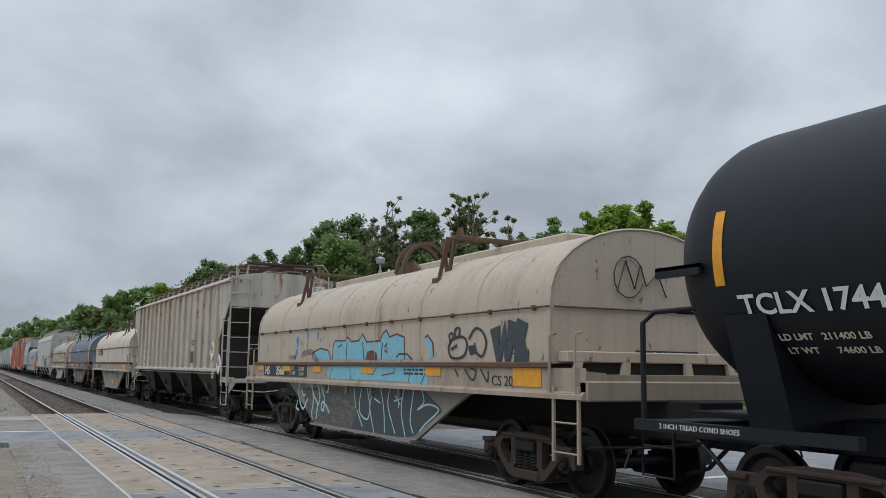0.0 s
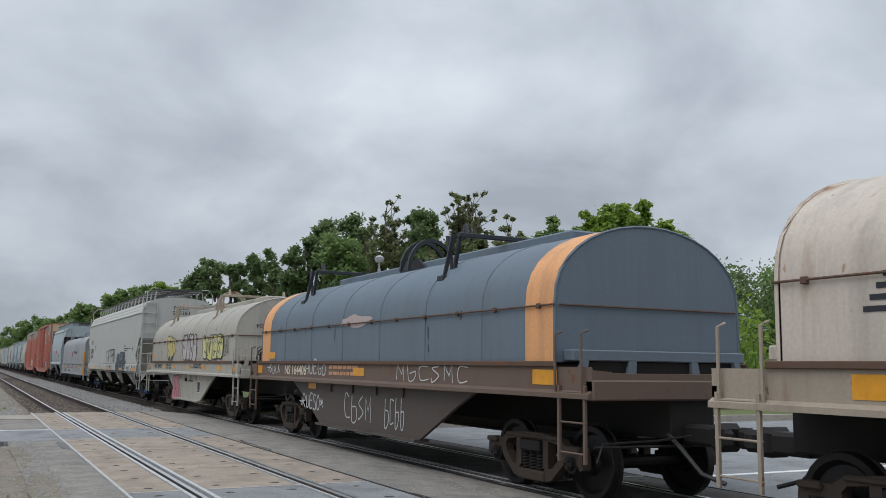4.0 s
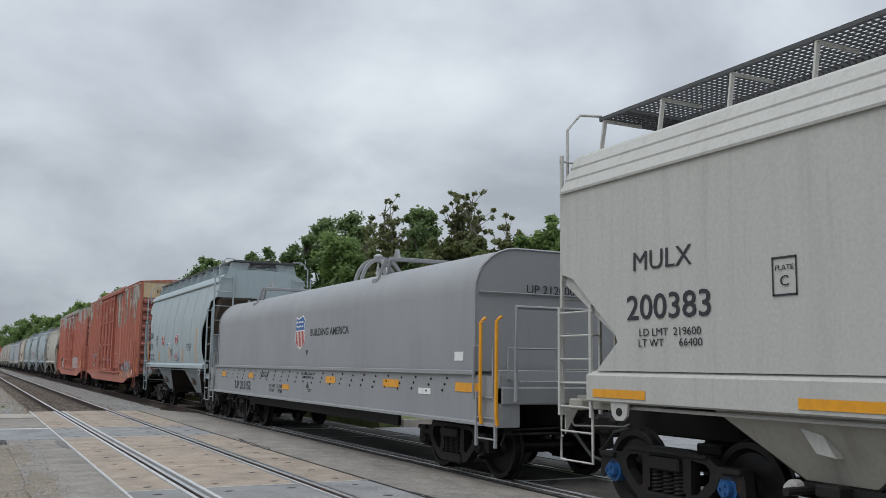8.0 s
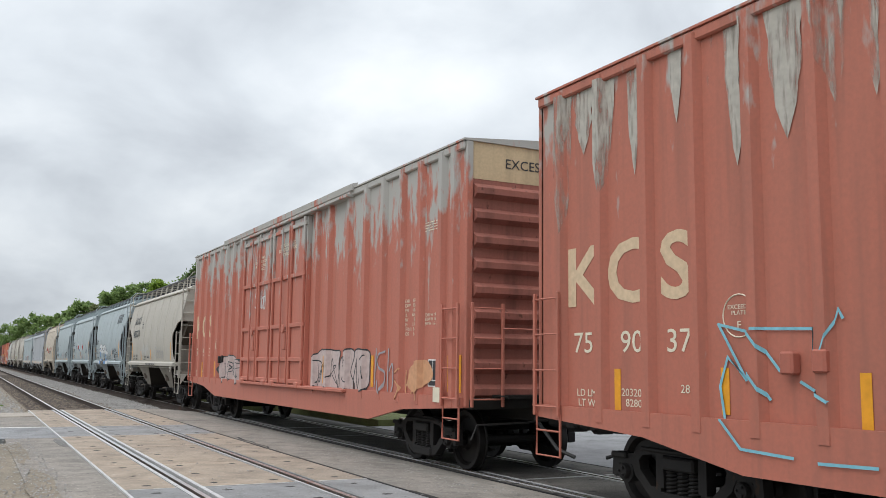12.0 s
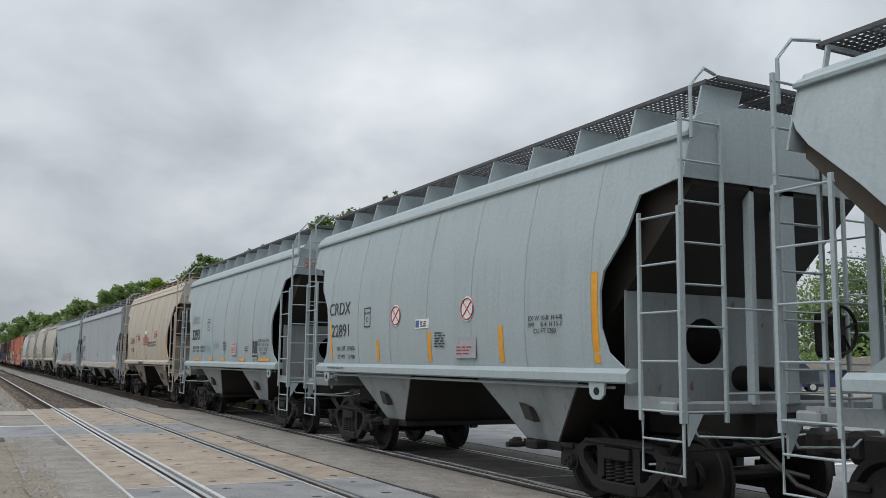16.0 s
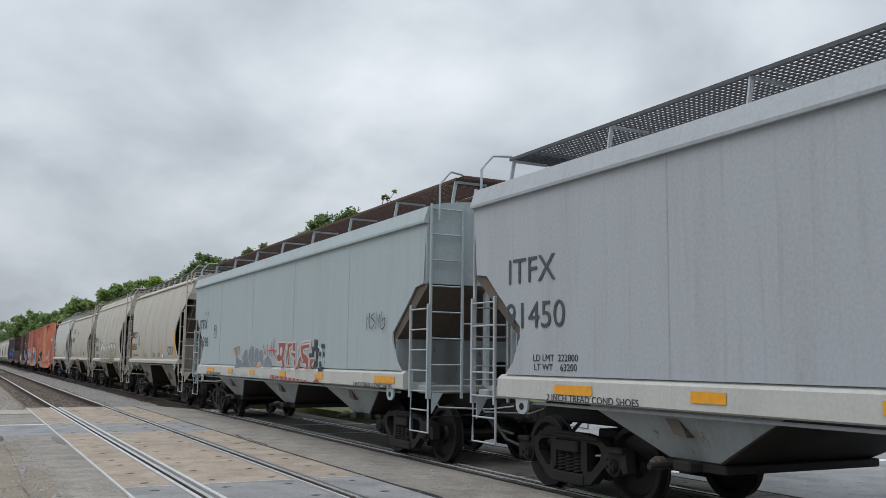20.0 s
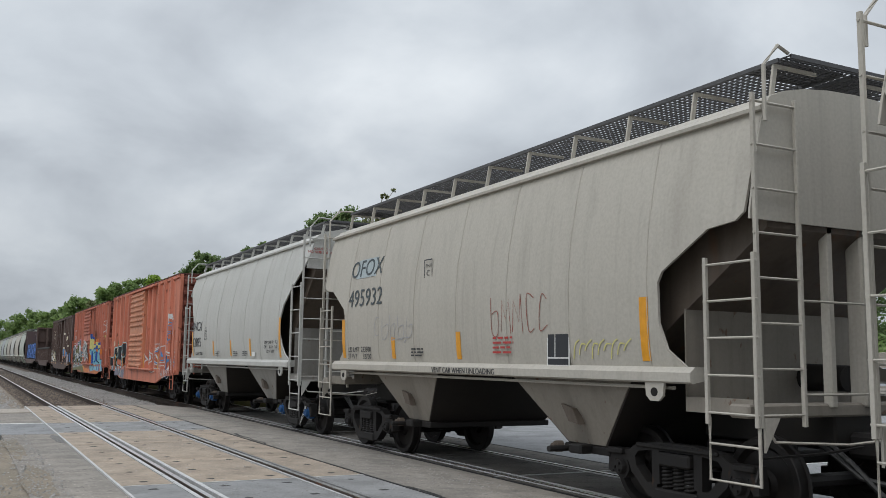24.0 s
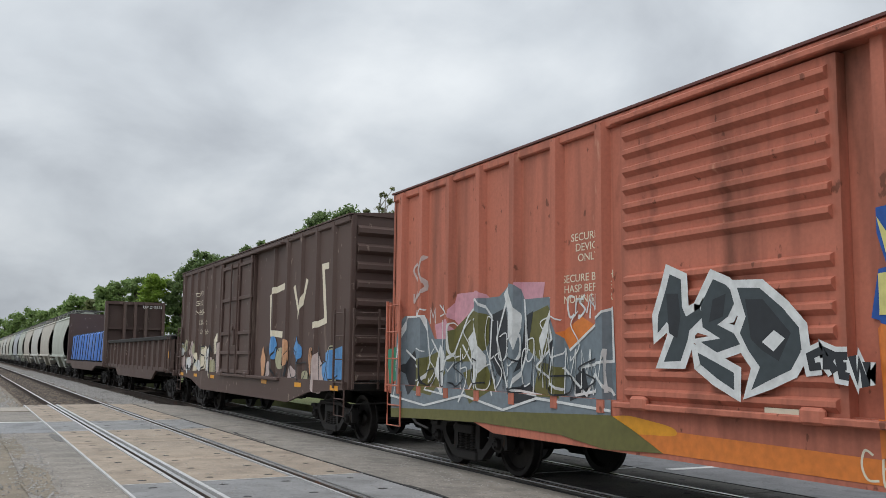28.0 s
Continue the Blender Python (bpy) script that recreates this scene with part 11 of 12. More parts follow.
mu.fill([[(6.81, 1.59), (6.57, 1.49), (6.53, 1.14), (6.38, 0.87), (6.53, 0.89), (6.76, 1.16)]], SPRAYBLACK)
mu.fill([[(5.75, 1.75), (5.63, 1.9), (5.49, 2.04), (5.3, 2.16), (5.06, 2.22), (4.85, 2.16), (4.69, 2), (4.59, 1.85), (4.55, 1.56), (4.56, 1.12), (5.01, 0.93), (5.36, 0.99), (5.52, 1.13), (5.56, 1.41)]], SPRAYBLACK)
mu.fill([[(4.59, 1.91), (4.45, 2.05), (4.24, 2.15), (4.02, 2.21), (3.78, 2.18), (3.59, 2.08), (3.47, 1.99), (3.48, 1.32), (3.57, 1.11), (3.8, 1.01), (3.97, 1.05), (4.21, 1.17), (4.3, 1.33), (4.5, 1.56)]], SPRAYBLACK)
mu.fill([[(3.46, 2.19), (3.34, 2.21), (3.11, 2.22), (3.04, 2.17), (3.07, 1.87), (3.12, 1.63), (3.24, 1.38), (3.36, 0.97), (3.49, 0.96)]], SPRAYBLACK)
mu.fill([[(3.07, 2.02), (2.88, 2.09), (2.9, 1.63), (3.06, 1.53)]], SPRAYBLACK)
mu.line(curve([(6.57, 1.51), (6.52, 1.79), (6.4, 1.98), (6.24, 2.08)], 4, False), 0.05, ICE)
mu.line(curve([(6.81, 1.59), (6.57, 1.49), (6.53, 1.14), (6.38, 0.87)], 4, False), 0.05, ICE)
mu.line(curve([(5.75, 1.75), (5.63, 1.9), (5.49, 2.04), (5.3, 2.16), (5.06, 2.22), (4.85, 2.16), (4.69, 2), (4.59, 1.85), (4.55, 1.56), (4.56, 1.27)], 4, False), 0.05, ICE)
mu.line(curve([(5.75, 1.75), (5.58, 1.72), (5.5, 1.61), (5.43, 1.47), (5.45, 1.22), (5.34, 1.01), (5.01, 0.94), (4.9, 1.07)], 4, False), 0.05, ICE)
mu.line(curve([(4.59, 1.91), (4.45, 2.05), (4.24, 2.15), (4.02, 2.21), (3.78, 2.18), (3.59, 2.08), (3.47, 1.99)], 4, False), 0.05, ICE)
mu.line(curve([(4.29, 1.59), (4.3, 1.46), (4.21, 1.35), (3.96, 1.28), (3.73, 1.33), (3.56, 1.42), (3.47, 1.52)], 4, False), 0.05, ICE)
mu.line(curve([(4.29, 1.38), (4.24, 1.25), (4.06, 1.14), (3.82, 1.1), (3.62, 1.15)], 4, False), 0.05, ICE)
mu.line(curve([(3.5, 1.32), (3.47, 2.19), (3.04, 2.22), (3.07, 1.97)], 4, False), 0.05, ICE)
mu.line(curve([(3.47, 1.51), (3.34, 1.52), (3.23, 1.63), (3.13, 1.7)], 4, False), 0.05, ICE)
mu.line(curve([(3.65, 1.77), (3.49, 1.75)], 4, False), 0.05, ICE)
mu.line(curve([(3.66, 1.71), (3.49, 1.69)], 4, False), 0.05, ICE)
mu.line(curve([(5.86, 1.52), (5.75, 1.67)], 4, False), 0.05, ICE)
mu.fill([[(6.57, 1.48), (5.75, 1.48), (5.74, 1.13), (6.53, 1.13)]], BOXORANGE)
mu.fill([[(5.43, 1.47), (4.55, 1.49), (4.56, 1.12), (5.37, 1.09)]], BOXORANGE)
mu.fill([[(3.84, 0.98), (3.74, 0.98), (3.74, 0.68), (3.89, 0.67)]], BOXORANGE)
mu.fill([[(5.36, 1.54), (5.31, 1.67), (5.18, 1.75), (5.07, 1.76), (4.97, 1.7), (4.9, 1.49), (5.11, 1.55)]], ICE)
mu.line([(5.36, 1.54), (5.31, 1.67), (5.18, 1.75), (5.07, 1.76), (4.97, 1.7), (4.9, 1.49), (5.11, 1.55)], 0.02, SPRAYBLACK, True)
mu.fill([[(4.52, 1.21), (4.41, 1.19), (4.19, 0.9), (4.3, 0.75), (4.53, 0.99)]], ICE)
mu.line([(4.52, 1.21), (4.41, 1.19), (4.19, 0.9), (4.3, 0.75), (4.53, 0.99)], 0.02, SPRAYBLACK, True)
mu.fill([[(3.9, 0.98), (3.83, 0.98), (3.86, 0.77), (3.99, 0.6), (4.06, 0.61), (3.98, 0.78)]], ICE)
mu.line([(3.9, 0.98), (3.83, 0.98), (3.86, 0.77), (3.99, 0.6), (4.06, 0.61), (3.98, 0.78)], 0.02, SPRAYBLACK, True)
mu.fill([[(3.74, 0.99), (3.68, 0.97), (3.51, 0.66), (3.44, 0.61), (3.59, 0.61), (3.74, 0.78)]], ICE)
mu.line([(3.74, 0.99), (3.68, 0.97), (3.51, 0.66), (3.44, 0.61), (3.59, 0.61), (3.74, 0.78)], 0.02, SPRAYBLACK, True)
mu.fill([[(4, 1.05), (3.82, 1.01), (3.57, 1.1), (3.52, 1.31), (3.68, 1.2), (3.82, 1.13)]], ICE)
mu.line([(4, 1.05), (3.82, 1.01), (3.57, 1.1), (3.52, 1.31), (3.68, 1.2), (3.82, 1.13)], 0.02, SPRAYBLACK, True)
mu.fill([[(4.32, 1.7), (4.25, 1.84), (4.09, 1.94), (3.91, 1.96), (3.74, 1.89), (3.65, 1.75), (3.66, 1.6), (3.78, 1.53), (3.92, 1.51), (4.14, 1.53), (4.28, 1.59)]], ICE)
mu.line([(4.32, 1.7), (4.25, 1.84), (4.09, 1.94), (3.91, 1.96), (3.74, 1.89), (3.65, 1.75), (3.66, 1.6), (3.78, 1.53), (3.92, 1.51), (4.14, 1.53), (4.28, 1.59)], 0.02, SPRAYBLACK, True)
mu.fill([[(6.25, 1.53), (6.19, 1.81), (6.11, 1.84), (6.14, 1.53)]], ICE)
mu.line([(6.25, 1.53), (6.19, 1.81), (6.11, 1.84), (6.14, 1.53)], 0.02, SPRAYBLACK, True)
mu.fill([[(4.27, 1.64), (4.19, 1.77), (3.97, 1.83), (3.77, 1.77), (3.7, 1.67), (3.75, 1.57), (3.95, 1.54), (4.17, 1.57)]], RUSTRED)
mu.fill([[(4.44, 0.93), (4.35, 0.93), (4.25, 0.81), (4.32, 0.79)]], RUSTRED)
mu.fill([[(4.27, 1.62), (4.07, 1.68), (3.8, 1.67), (3.75, 1.57), (3.95, 1.53), (4.17, 1.56)]], PALELILAC)
mu.fill([[(6.16, 1.1), (5.92, 1.1), (6.04, 0.92)]], PALELILAC)
mu.fill([[(4.01, 1.67), (3.8, 1.67), (3.79, 1.57), (4, 1.56)]], SLATE)
mu.line([(6.21, 1.12), (5.88, 1.12), (6.03, 0.88)], 0.03, ICE, True)
mu.line([(2.91, 1.39), (3.1, 1.24), (3.2, 1.08), (3.07, 0.9), (2.97, 0.82)], 0.04, ICE)
mu.line([(2.93, 1.06), (3.03, 1.15)], 0.04, ICE)
# chalky drawings near the head end
mu.line([(-3.51, 2.06), (-4.29, 2.12), (-4.33, 1.13), (-3.46, 1.12)], 0.03, SPRAYWHITE, True)
mu.line([(-3.56, 1.98), (-3.88, 1.59), (-3.54, 1.18)], 0.025, SPRAYWHITE)
mu.line([(-4.23, 2.06), (-3.96, 1.59), (-4.27, 1.19)], 0.025, SPRAYWHITE)
mu.line([(-3.63, 1.98), (-3.92, 1.71), (-4.21, 2.04)], 0.025, SPRAYWHITE)
mu.line([(-3.6, 1.18), (-3.91, 1.51), (-4.23, 1.18)], 0.025, SPRAYWHITE)
mu.line([(-3.63, 1.87), (-4.23, 1.24)], 0.03, BRIGHTBLUE)
mu.line([(-4.21, 1.9), (-3.54, 1.18)], 0.03, BRIGHTBLUE)
mu.fill([[(-4, 1.6), (-3.98, 1.54), (-3.92, 1.51), (-3.86, 1.52), (-3.82, 1.57), (-3.82, 1.64), (-3.86, 1.69), (-3.92, 1.7), (-3.98, 1.66)]], SKYBLUE)
mu.line([(-3.83, 1.91), (-3.91, 1.81), (-3.98, 1.9)], 0.022, SPRAYWHITE)
mu.line([(-3.67, 1.71), (-3.75, 1.47)], 0.022, SPRAYWHITE)
mu.line([(-4.11, 1.71), (-4.16, 1.47)], 0.022, SPRAYWHITE)
mu.line([(-3.81, 1.27), (-3.91, 1.37), (-4.01, 1.26)], 0.022, SPRAYWHITE)
mu.line([(-3.13, 1.56), (-3.11, 1.44), (-3.04, 1.33), (-2.94, 1.27), (-2.83, 1.27), (-2.72, 1.32), (-2.65, 1.43), (-2.62, 1.56), (-2.64, 1.69), (-2.72, 1.8), (-2.82, 1.86), (-2.93, 1.85), (-3.03, 1.8), (-3.11, 1.69)], 0.03, SPRAYWHITE, True)
mu.line([(-3.07, 1.58), (-3.06, 1.47), (-3, 1.38), (-2.93, 1.33), (-2.84, 1.33), (-2.76, 1.38), (-2.7, 1.46), (-2.68, 1.58), (-2.7, 1.69), (-2.75, 1.78), (-2.83, 1.83), (-2.92, 1.83), (-3, 1.78), (-3.05, 1.69)], 0.03, SPRAYWHITE, True)
mu.line([(-2.89, 1.26), (-2.92, 1.03)], 0.03, SPRAYWHITE)
mu.line([(-2.7, 1.58), (-2.76, 1.75), (-2.88, 1.68), (-3.03, 1.77), (-3.06, 1.54)], 0.03, SKYBLUE)
mu.line([(-2.76, 1.49), (-2.82, 1.42), (-2.91, 1.51), (-3, 1.44)], 0.02, SPRAYWHITE)
mu.line([(-1.92, 1.57), (-2.12, 1.75), (-2.2, 1.48), (-2.09, 1.3)], 0.03, SPRAYWHITE)
mu.line([(-2.92, 1), (-3.46, 0.96), (-4.17, 1.03)], 0.03, SPRAYWHITE)
mu.line(curve([(-4.68, 1.26), (-4.7, 1.8), (-4.98, 1.95), (-5.39, 2.02), (-5.44, 1.6), (-5.38, 1.41)], 4, False), 0.035, SPRAYWHITE)
mu.line([(-4.7, 1.31), (-4.92, 1.36), (-5.36, 1.4), (-5.42, 1.35)], 0.035, SPRAYWHITE)
mu.line([(-4.87, 1.23), (-4.88, 0.76)], 0.035, SPRAYWHITE)
mu.line([(-4.88, 1.23), (-5.34, 1.26), (-5.44, 1.19)], 0.035, SPRAYWHITE)
mu.line([(-4.76, 1.8), (-4.96, 1.98)], 0.035, BRIGHTBLUE)
mu.line([(-4.75, 1.71), (-4.94, 1.6)], 0.035, BRIGHTBLUE)
mu.line([(-4.77, 1.45), (-5.14, 1.6)], 0.035, BRIGHTBLUE)
mu.line([(-5.12, 1.96), (-5.18, 1.6)], 0.035, BRIGHTBLUE)
mu.line([(-5.34, 1.88), (-5.38, 1.53), (-5.13, 1.44)], 0.035, BRIGHTBLUE)
mu.line([(-5.11, 1.17), (-5.19, 0.88), (-5.33, 0.87), (-5.4, 1.15)], 0.03, SKYBLUE)
mu.line([(-5.24, 1.18), (-5.25, 0.9)], 0.03, SKYBLUE)
mu.line([(-4.97, 1.24), (-5.08, 0.99), (-5.21, 0.93)], 0.03, SPRAYWHITE)
mu.line([(-5.39, 0.8), (-5.48, 0.78), (-5.67, 0.83)], 0.03, SPRAYWHITE)
mu.fill([[(-5.65, 2.88), (-5.69, 2.99), (-5.67, 3.08), (-5.75, 3.12), (-5.8, 3.03), (-5.78, 2.91), (-5.74, 2.84)]], SPRAYWHITE)
mu.fill([[(-5.75, 2.98), (-5.79, 3.08), (-5.83, 3.17), (-5.9, 3.2), (-5.95, 3.11), (-5.88, 3), (-5.83, 2.93)]], SPRAYWHITE)
mu.fill([[(-5.84, 3.05), (-5.88, 3.15), (-5.97, 3.21), (-6.05, 3.24), (-6.1, 3.15), (-5.97, 3.07), (-5.93, 3)]], SPRAYWHITE)
mu.fill([[(-5.98, 3.09), (-6.02, 3.19), (-6.14, 3.23), (-6.21, 3.26), (-6.26, 3.17), (-6.11, 3.11), (-6.06, 3.04)]], SPRAYWHITE)
mu.fill([[(-6.12, 3.08), (-6.15, 3.18), (-6.27, 3.22), (-6.34, 3.25), (-6.39, 3.16), (-6.24, 3.1), (-6.2, 3.04)]], SPRAYWHITE)
mu.fill([[(-6.25, 3.06), (-6.28, 3.17), (-6.39, 3.14), (-6.46, 3.17), (-6.51, 3.08), (-6.37, 3.09), (-6.32, 3.02)]], SPRAYWHITE)
mu.fill([[(-6.38, 3), (-6.41, 3.1), (-6.46, 3.04), (-6.53, 3.07), (-6.57, 2.98), (-6.49, 3.02), (-6.45, 2.96)]], SPRAYWHITE)
mu.line([(-5.59, 2.64), (-5.61, 2.47)], 0.03, SPRAYWHITE)
mu.line([(-6.5, 2.56), (-6.5, 2.44)], 0.03, SPRAYWHITE)
mu.line(curve([(-5.67, 2.88), (-5.63, 2.57), (-5.72, 2.18), (-5.9, 2.04), (-6.19, 2.13), (-6.36, 2.41), (-6.48, 2.57), (-6.51, 2.95)], 4, False), 0.022, BRIGHTBLUE)
mu.line([(-6.03, 2.63), (-6.02, 2.57), (-5.98, 2.53), (-5.94, 2.51), (-5.88, 2.51), (-5.83, 2.54), (-5.8, 2.59), (-5.79, 2.65), (-5.8, 2.71), (-5.84, 2.76), (-5.89, 2.78), (-5.94, 2.77), (-5.99, 2.74), (-6.02, 2.69)], 0.02, BRIGHTBLUE, True)
mu.line([(-6.39, 2.65), (-6.37, 2.6), (-6.34, 2.56), (-6.29, 2.55), (-6.24, 2.55), (-6.19, 2.58), (-6.16, 2.62), (-6.15, 2.68), (-6.16, 2.73), (-6.19, 2.76), (-6.24, 2.78), (-6.3, 2.78), (-6.34, 2.75), (-6.37, 2.7)], 0.02, BRIGHTBLUE, True)
mu.line([(-5.82, 2.83), (-5.91, 2.89), (-6.04, 2.93)], 0.03, BRIGHTBLUE)
mu.line([(-6.17, 2.93), (-6.27, 2.91), (-6.41, 2.82)], 0.03, BRIGHTBLUE)
mu.line([(-5.76, 2.39), (-5.92, 2.33), (-6.19, 2.43), (-6.37, 2.54)], 0.03, BRIGHTBLUE)
mu.line([(-5.79, 2.32), (-5.9, 2.2), (-6.1, 2.23), (-6.21, 2.36)], 0.03, BRIGHTBLUE)
mu.line([(-6.04, 2.6), (-6, 2.51), (-6.09, 2.48)], 0.03, BRIGHTBLUE)
mu.line([(-6.03, 2.08), (-6.12, 2)], 0.03, BRIGHTBLUE)
mu.line([(-5.81, 2.11), (-5.94, 2.06), (-6.08, 2.12)], 0.035, BRIGHTBLUE)
mu.fill([[(-6, 2.34), (-6.12, 2.37), (-6.17, 2.23), (-6.06, 2.23)]], SKYBLUE)
mu.line(curve([(-5.74, 0.9), (-5.73, 1.27), (-5.84, 1.6), (-6.08, 1.79), (-6.27, 1.76), (-6.43, 1.55), (-6.52, 1.3), (-6.48, 0.98)], 4, False), 0.05, SPRAYWHITE)
mu.line(curve([(-5.81, 0.97), (-5.84, 1.47), (-5.99, 1.69), (-6.02, 1.28), (-5.89, 0.94)], 4, False), 0.03, SPRAYWHITE)
mu.line(curve([(-6.02, 1.71), (-6.35, 1.61), (-6.43, 1.29), (-6.25, 0.94), (-6.31, 1.29)], 4, False), 0.03, SPRAYWHITE)
mu.line(curve([(-6.25, 0.78), (-6.42, 0.83), (-6.52, 0.94)], 4, False), 0.03, SPRAYWHITE)
mu.line(curve([(-5.91, 1.27), (-6.05, 1.08), (-5.94, 0.82)], 4, False), 0.03, SPRAYWHITE)
mu.line(curve([(-5.7, 1.06), (-5.78, 0.87), (-5.94, 0.87)], 4, False), 0.03, SPRAYWHITE)
mu.line([(-6.13, 1.67), (-6.14, 1.22), (-6.15, 0.76)], 0.05, BRIGHTBLUE)
mu.line([(-5.98, 1.32), (-6.14, 1.23)], 0.05, BRIGHTBLUE)
mu.line([(-6.16, 1.23), (-6.28, 1.48), (-6.43, 1.61)], 0.05, BRIGHTBLUE)
mu.line([(-7.09, 1.72), (-7.07, 1.65), (-7.02, 1.6), (-6.96, 1.58), (-6.9, 1.6), (-6.85, 1.65), (-6.84, 1.72), (-6.85, 1.8), (-6.9, 1.85), (-6.97, 1.87), (-7.03, 1.85), (-7.07, 1.79)], 0.016, PINKISH, True)
mu.line([(-6.87, 1.73), (-7.05, 1.75)], 0.016, PINKISH)
mu.line([(-6.9, 1.61), (-6.93, 1.57), (-6.97, 1.61), (-7.02, 1.57)], 0.016, PINKISH)
mu.line([(-7.04, 1.78), (-7.02, 1.76), (-6.98, 1.75), (-6.94, 1.76), (-6.92, 1.78), (-6.94, 1.8), (-6.98, 1.81), (-7.02, 1.8)], 0.016, PINKISH)
mu.line([(-7.04, 1.4), (-7.03, 1.34), (-6.99, 1.3), (-6.94, 1.28), (-6.89, 1.29), (-6.85, 1.34), (-6.84, 1.39), (-6.85, 1.46), (-6.89, 1.5), (-6.94, 1.52), (-6.99, 1.5), (-7.03, 1.46)], 0.022, BRIGHTBLUE, True)
mu.fill([[(-6.98, 1.42), (-6.97, 1.39), (-6.92, 1.37), (-6.88, 1.39), (-6.87, 1.42), (-6.88, 1.45), (-6.93, 1.47), (-6.97, 1.46)]], SKYBLUE)
mu.line([(-6.86, 1.28), (-6.85, 1.2)], 0.022, BRIGHTBLUE)
mu.line([(-6.94, 1.27), (-6.94, 1.21)], 0.022, BRIGHTBLUE)
mu.line([(-7.01, 1.29), (-7.02, 1.22)], 0.022, BRIGHTBLUE)
mu.line([(-7.24, 2.14), (-7.22, 2.11), (-7.19, 2.09), (-7.15, 2.11), (-7.14, 2.15), (-7.16, 2.19), (-7.19, 2.2), (-7.23, 2.18)], 0.014, PINKISH, True)
mu.done()
OFF23 = 1.05     # how far the middle stands from where the marks were laid out
P23 = [7.9, 7.2, 6.35, 5.5, 4.65, 3.75, 2.9, -0.5, -1.40, -2.22, -3.06, -3.86, -4.65, -5.45, -6.25, -7.05, -7.8]
box23 = boxcar("oxide-red box car with large colourful graffiti", 168.5, 7.24, 7.95, 0.98, 4.62, BOXRED, ROOFMAROON, BOXRED, [y - OFF23 for y in P23 if abs(y - OFF23) < 7.1], [(-0.15 - OFF23, 2.5 - OFF23, "ridged")], 5.4, ribmat=GRIMYSHADEDEND, peak=0.08, depth=0.105)
unmarked = set(box23.children)
POSTS23 = [(y - 0.055, y + 0.055) for y in P23]
lettering(box23, "SECURITY\nDEVICE\nONLY", 0.10, on_side(3.2, 3.05, -1.505), CREAM)
lettering(box23, "SECURE BOTH\nHASP BEFORE\nMOVING CAR", 0.10, on_side(3.22, 2.52, -1.505), CREAM)
lettering(box23, "EXW  10-8 H 13-1\nEW   10-0 H 15-1", 0.055, on_side(-5.85, 1.95, -1.505), CREAM)
patch(box23, 0.65, 0.22, 1.08, 1.18, CREAM, -1.64, "notice")
mu = Mural(box23, -1.502, POSTS23, 0.105)
scrawl(mu, 7.5, 6.8, 2.2, 2.45, 3, SPRAYWHITE, 7, 0.025)
scrawl(mu, 3.6, 3.0, 2.15, 2.45, 3, SPRAYWHITE, 8, 0.03)
scrawl(mu, 7.6, 7.0, 2.6, 3.3, 2, PINKISH, 9, 0.05)
scrawl(mu, -4.85, -5.6, 2.4, 2.75, 5, PALEYELLOW, 10, 0.025)
scrawl(mu, -4.9, -5.5, 2.1, 2.35, 4, PALEYELLOW, 11, 0.025)
scrawl(mu, -5.45, -6.0, 2.9, 3.6, 3, SPRAYWHITE, 12, 0.025)
mu.done()
mu = Mural(box23, -1.578)
mu.fill([[(2.5, 0.86), (2.2, 0.60), (-3.6, 0.58), (-4.4, 0.70), (-0.6, 0.80)]], SPRAYORANGE)
splash(mu, 2.4, 0.85, 0.6, 0.13, ORANGE, 32)
scrawl(mu, -0.2, -0.7, 0.60, 0.85, 3, CREAM, 15, 0.02)
mu.done()

for ob in box23.children:
    if ob not in unmarked:
        if ob.name.startswith("lettering"):
            ob.location.y -= OFF23
        else:
            ob.data.transform(Matrix.Translation((0, -OFF23, 0)))

# the tall pieces: white, olive and black by the tail, blue and yellow by the head
mu = Mural(box23, -1.502, [(a - OFF23, b - OFF23) for a, b in POSTS23], 0.105, ledge=(1.14, -1.583, 0.50))
mu.fill([[(7.47, 1.75), (6.59, 1.9), (6.57, 1.4), (7.34, 1.13)]], GREEN)
mu.fill([[(5.14, 2.64), (4.44, 2.64), (4.22, 2.5), (4.36, 2.25), (5.04, 2.1), (5.29, 2.29)]], ROSE)
mu.fill([[(5.81, 2.17), (5.29, 2.24), (5.12, 1.92), (5.71, 1.84)]], ROSE)
mu.fill([[(3.54, 2.7), (2.99, 2.66), (3.05, 2.35), (3.41, 2.21), (3.61, 2.38)]], ROSE)
mu.fill([[(2.65, 1.96), (2.27, 2.16), (1.97, 2.01), (1.88, 1.59), (1.69, 1.5), (1.7, 1.26), (2.49, 1.52)]], SPRAYORANGE)
mu.fill([[(7.12, 0.89), (7.04, 1.55), (6.76, 2.35), (6.08, 2.32), (5.8, 1.93), (5.29, 1.92), (4.81, 2.27), (4.51, 2.52), (4.01, 2.53), (3.74, 2.71), (3.54, 2.66), (3.42, 2.45), (2.87, 2.45), (2.76, 2.18), (2.65, 1.96), (2.49, 1.73), (1.73, 2.24), (1.69, 1.6), (1.68, 0.96), (7.11, 0.72)]], STEEL)
mu.fill([[(5.29, 2.02), (4.66, 2.39), (4.22, 2.24), (4.21, 1.91), (4.5, 1.57), (5.28, 1.56)]], OLIVEDRAB)
mu.fill([[(3.41, 2.21), (2.93, 2.34), (2.71, 1.96), (3.05, 1.58), (3.35, 1.74)]], OLIVEDRAB)
mu.fill([[(3.11, 1.58), (2.6, 1.51), (2.6, 1.11), (3.23, 1.12)]], OLIVEDRAB)
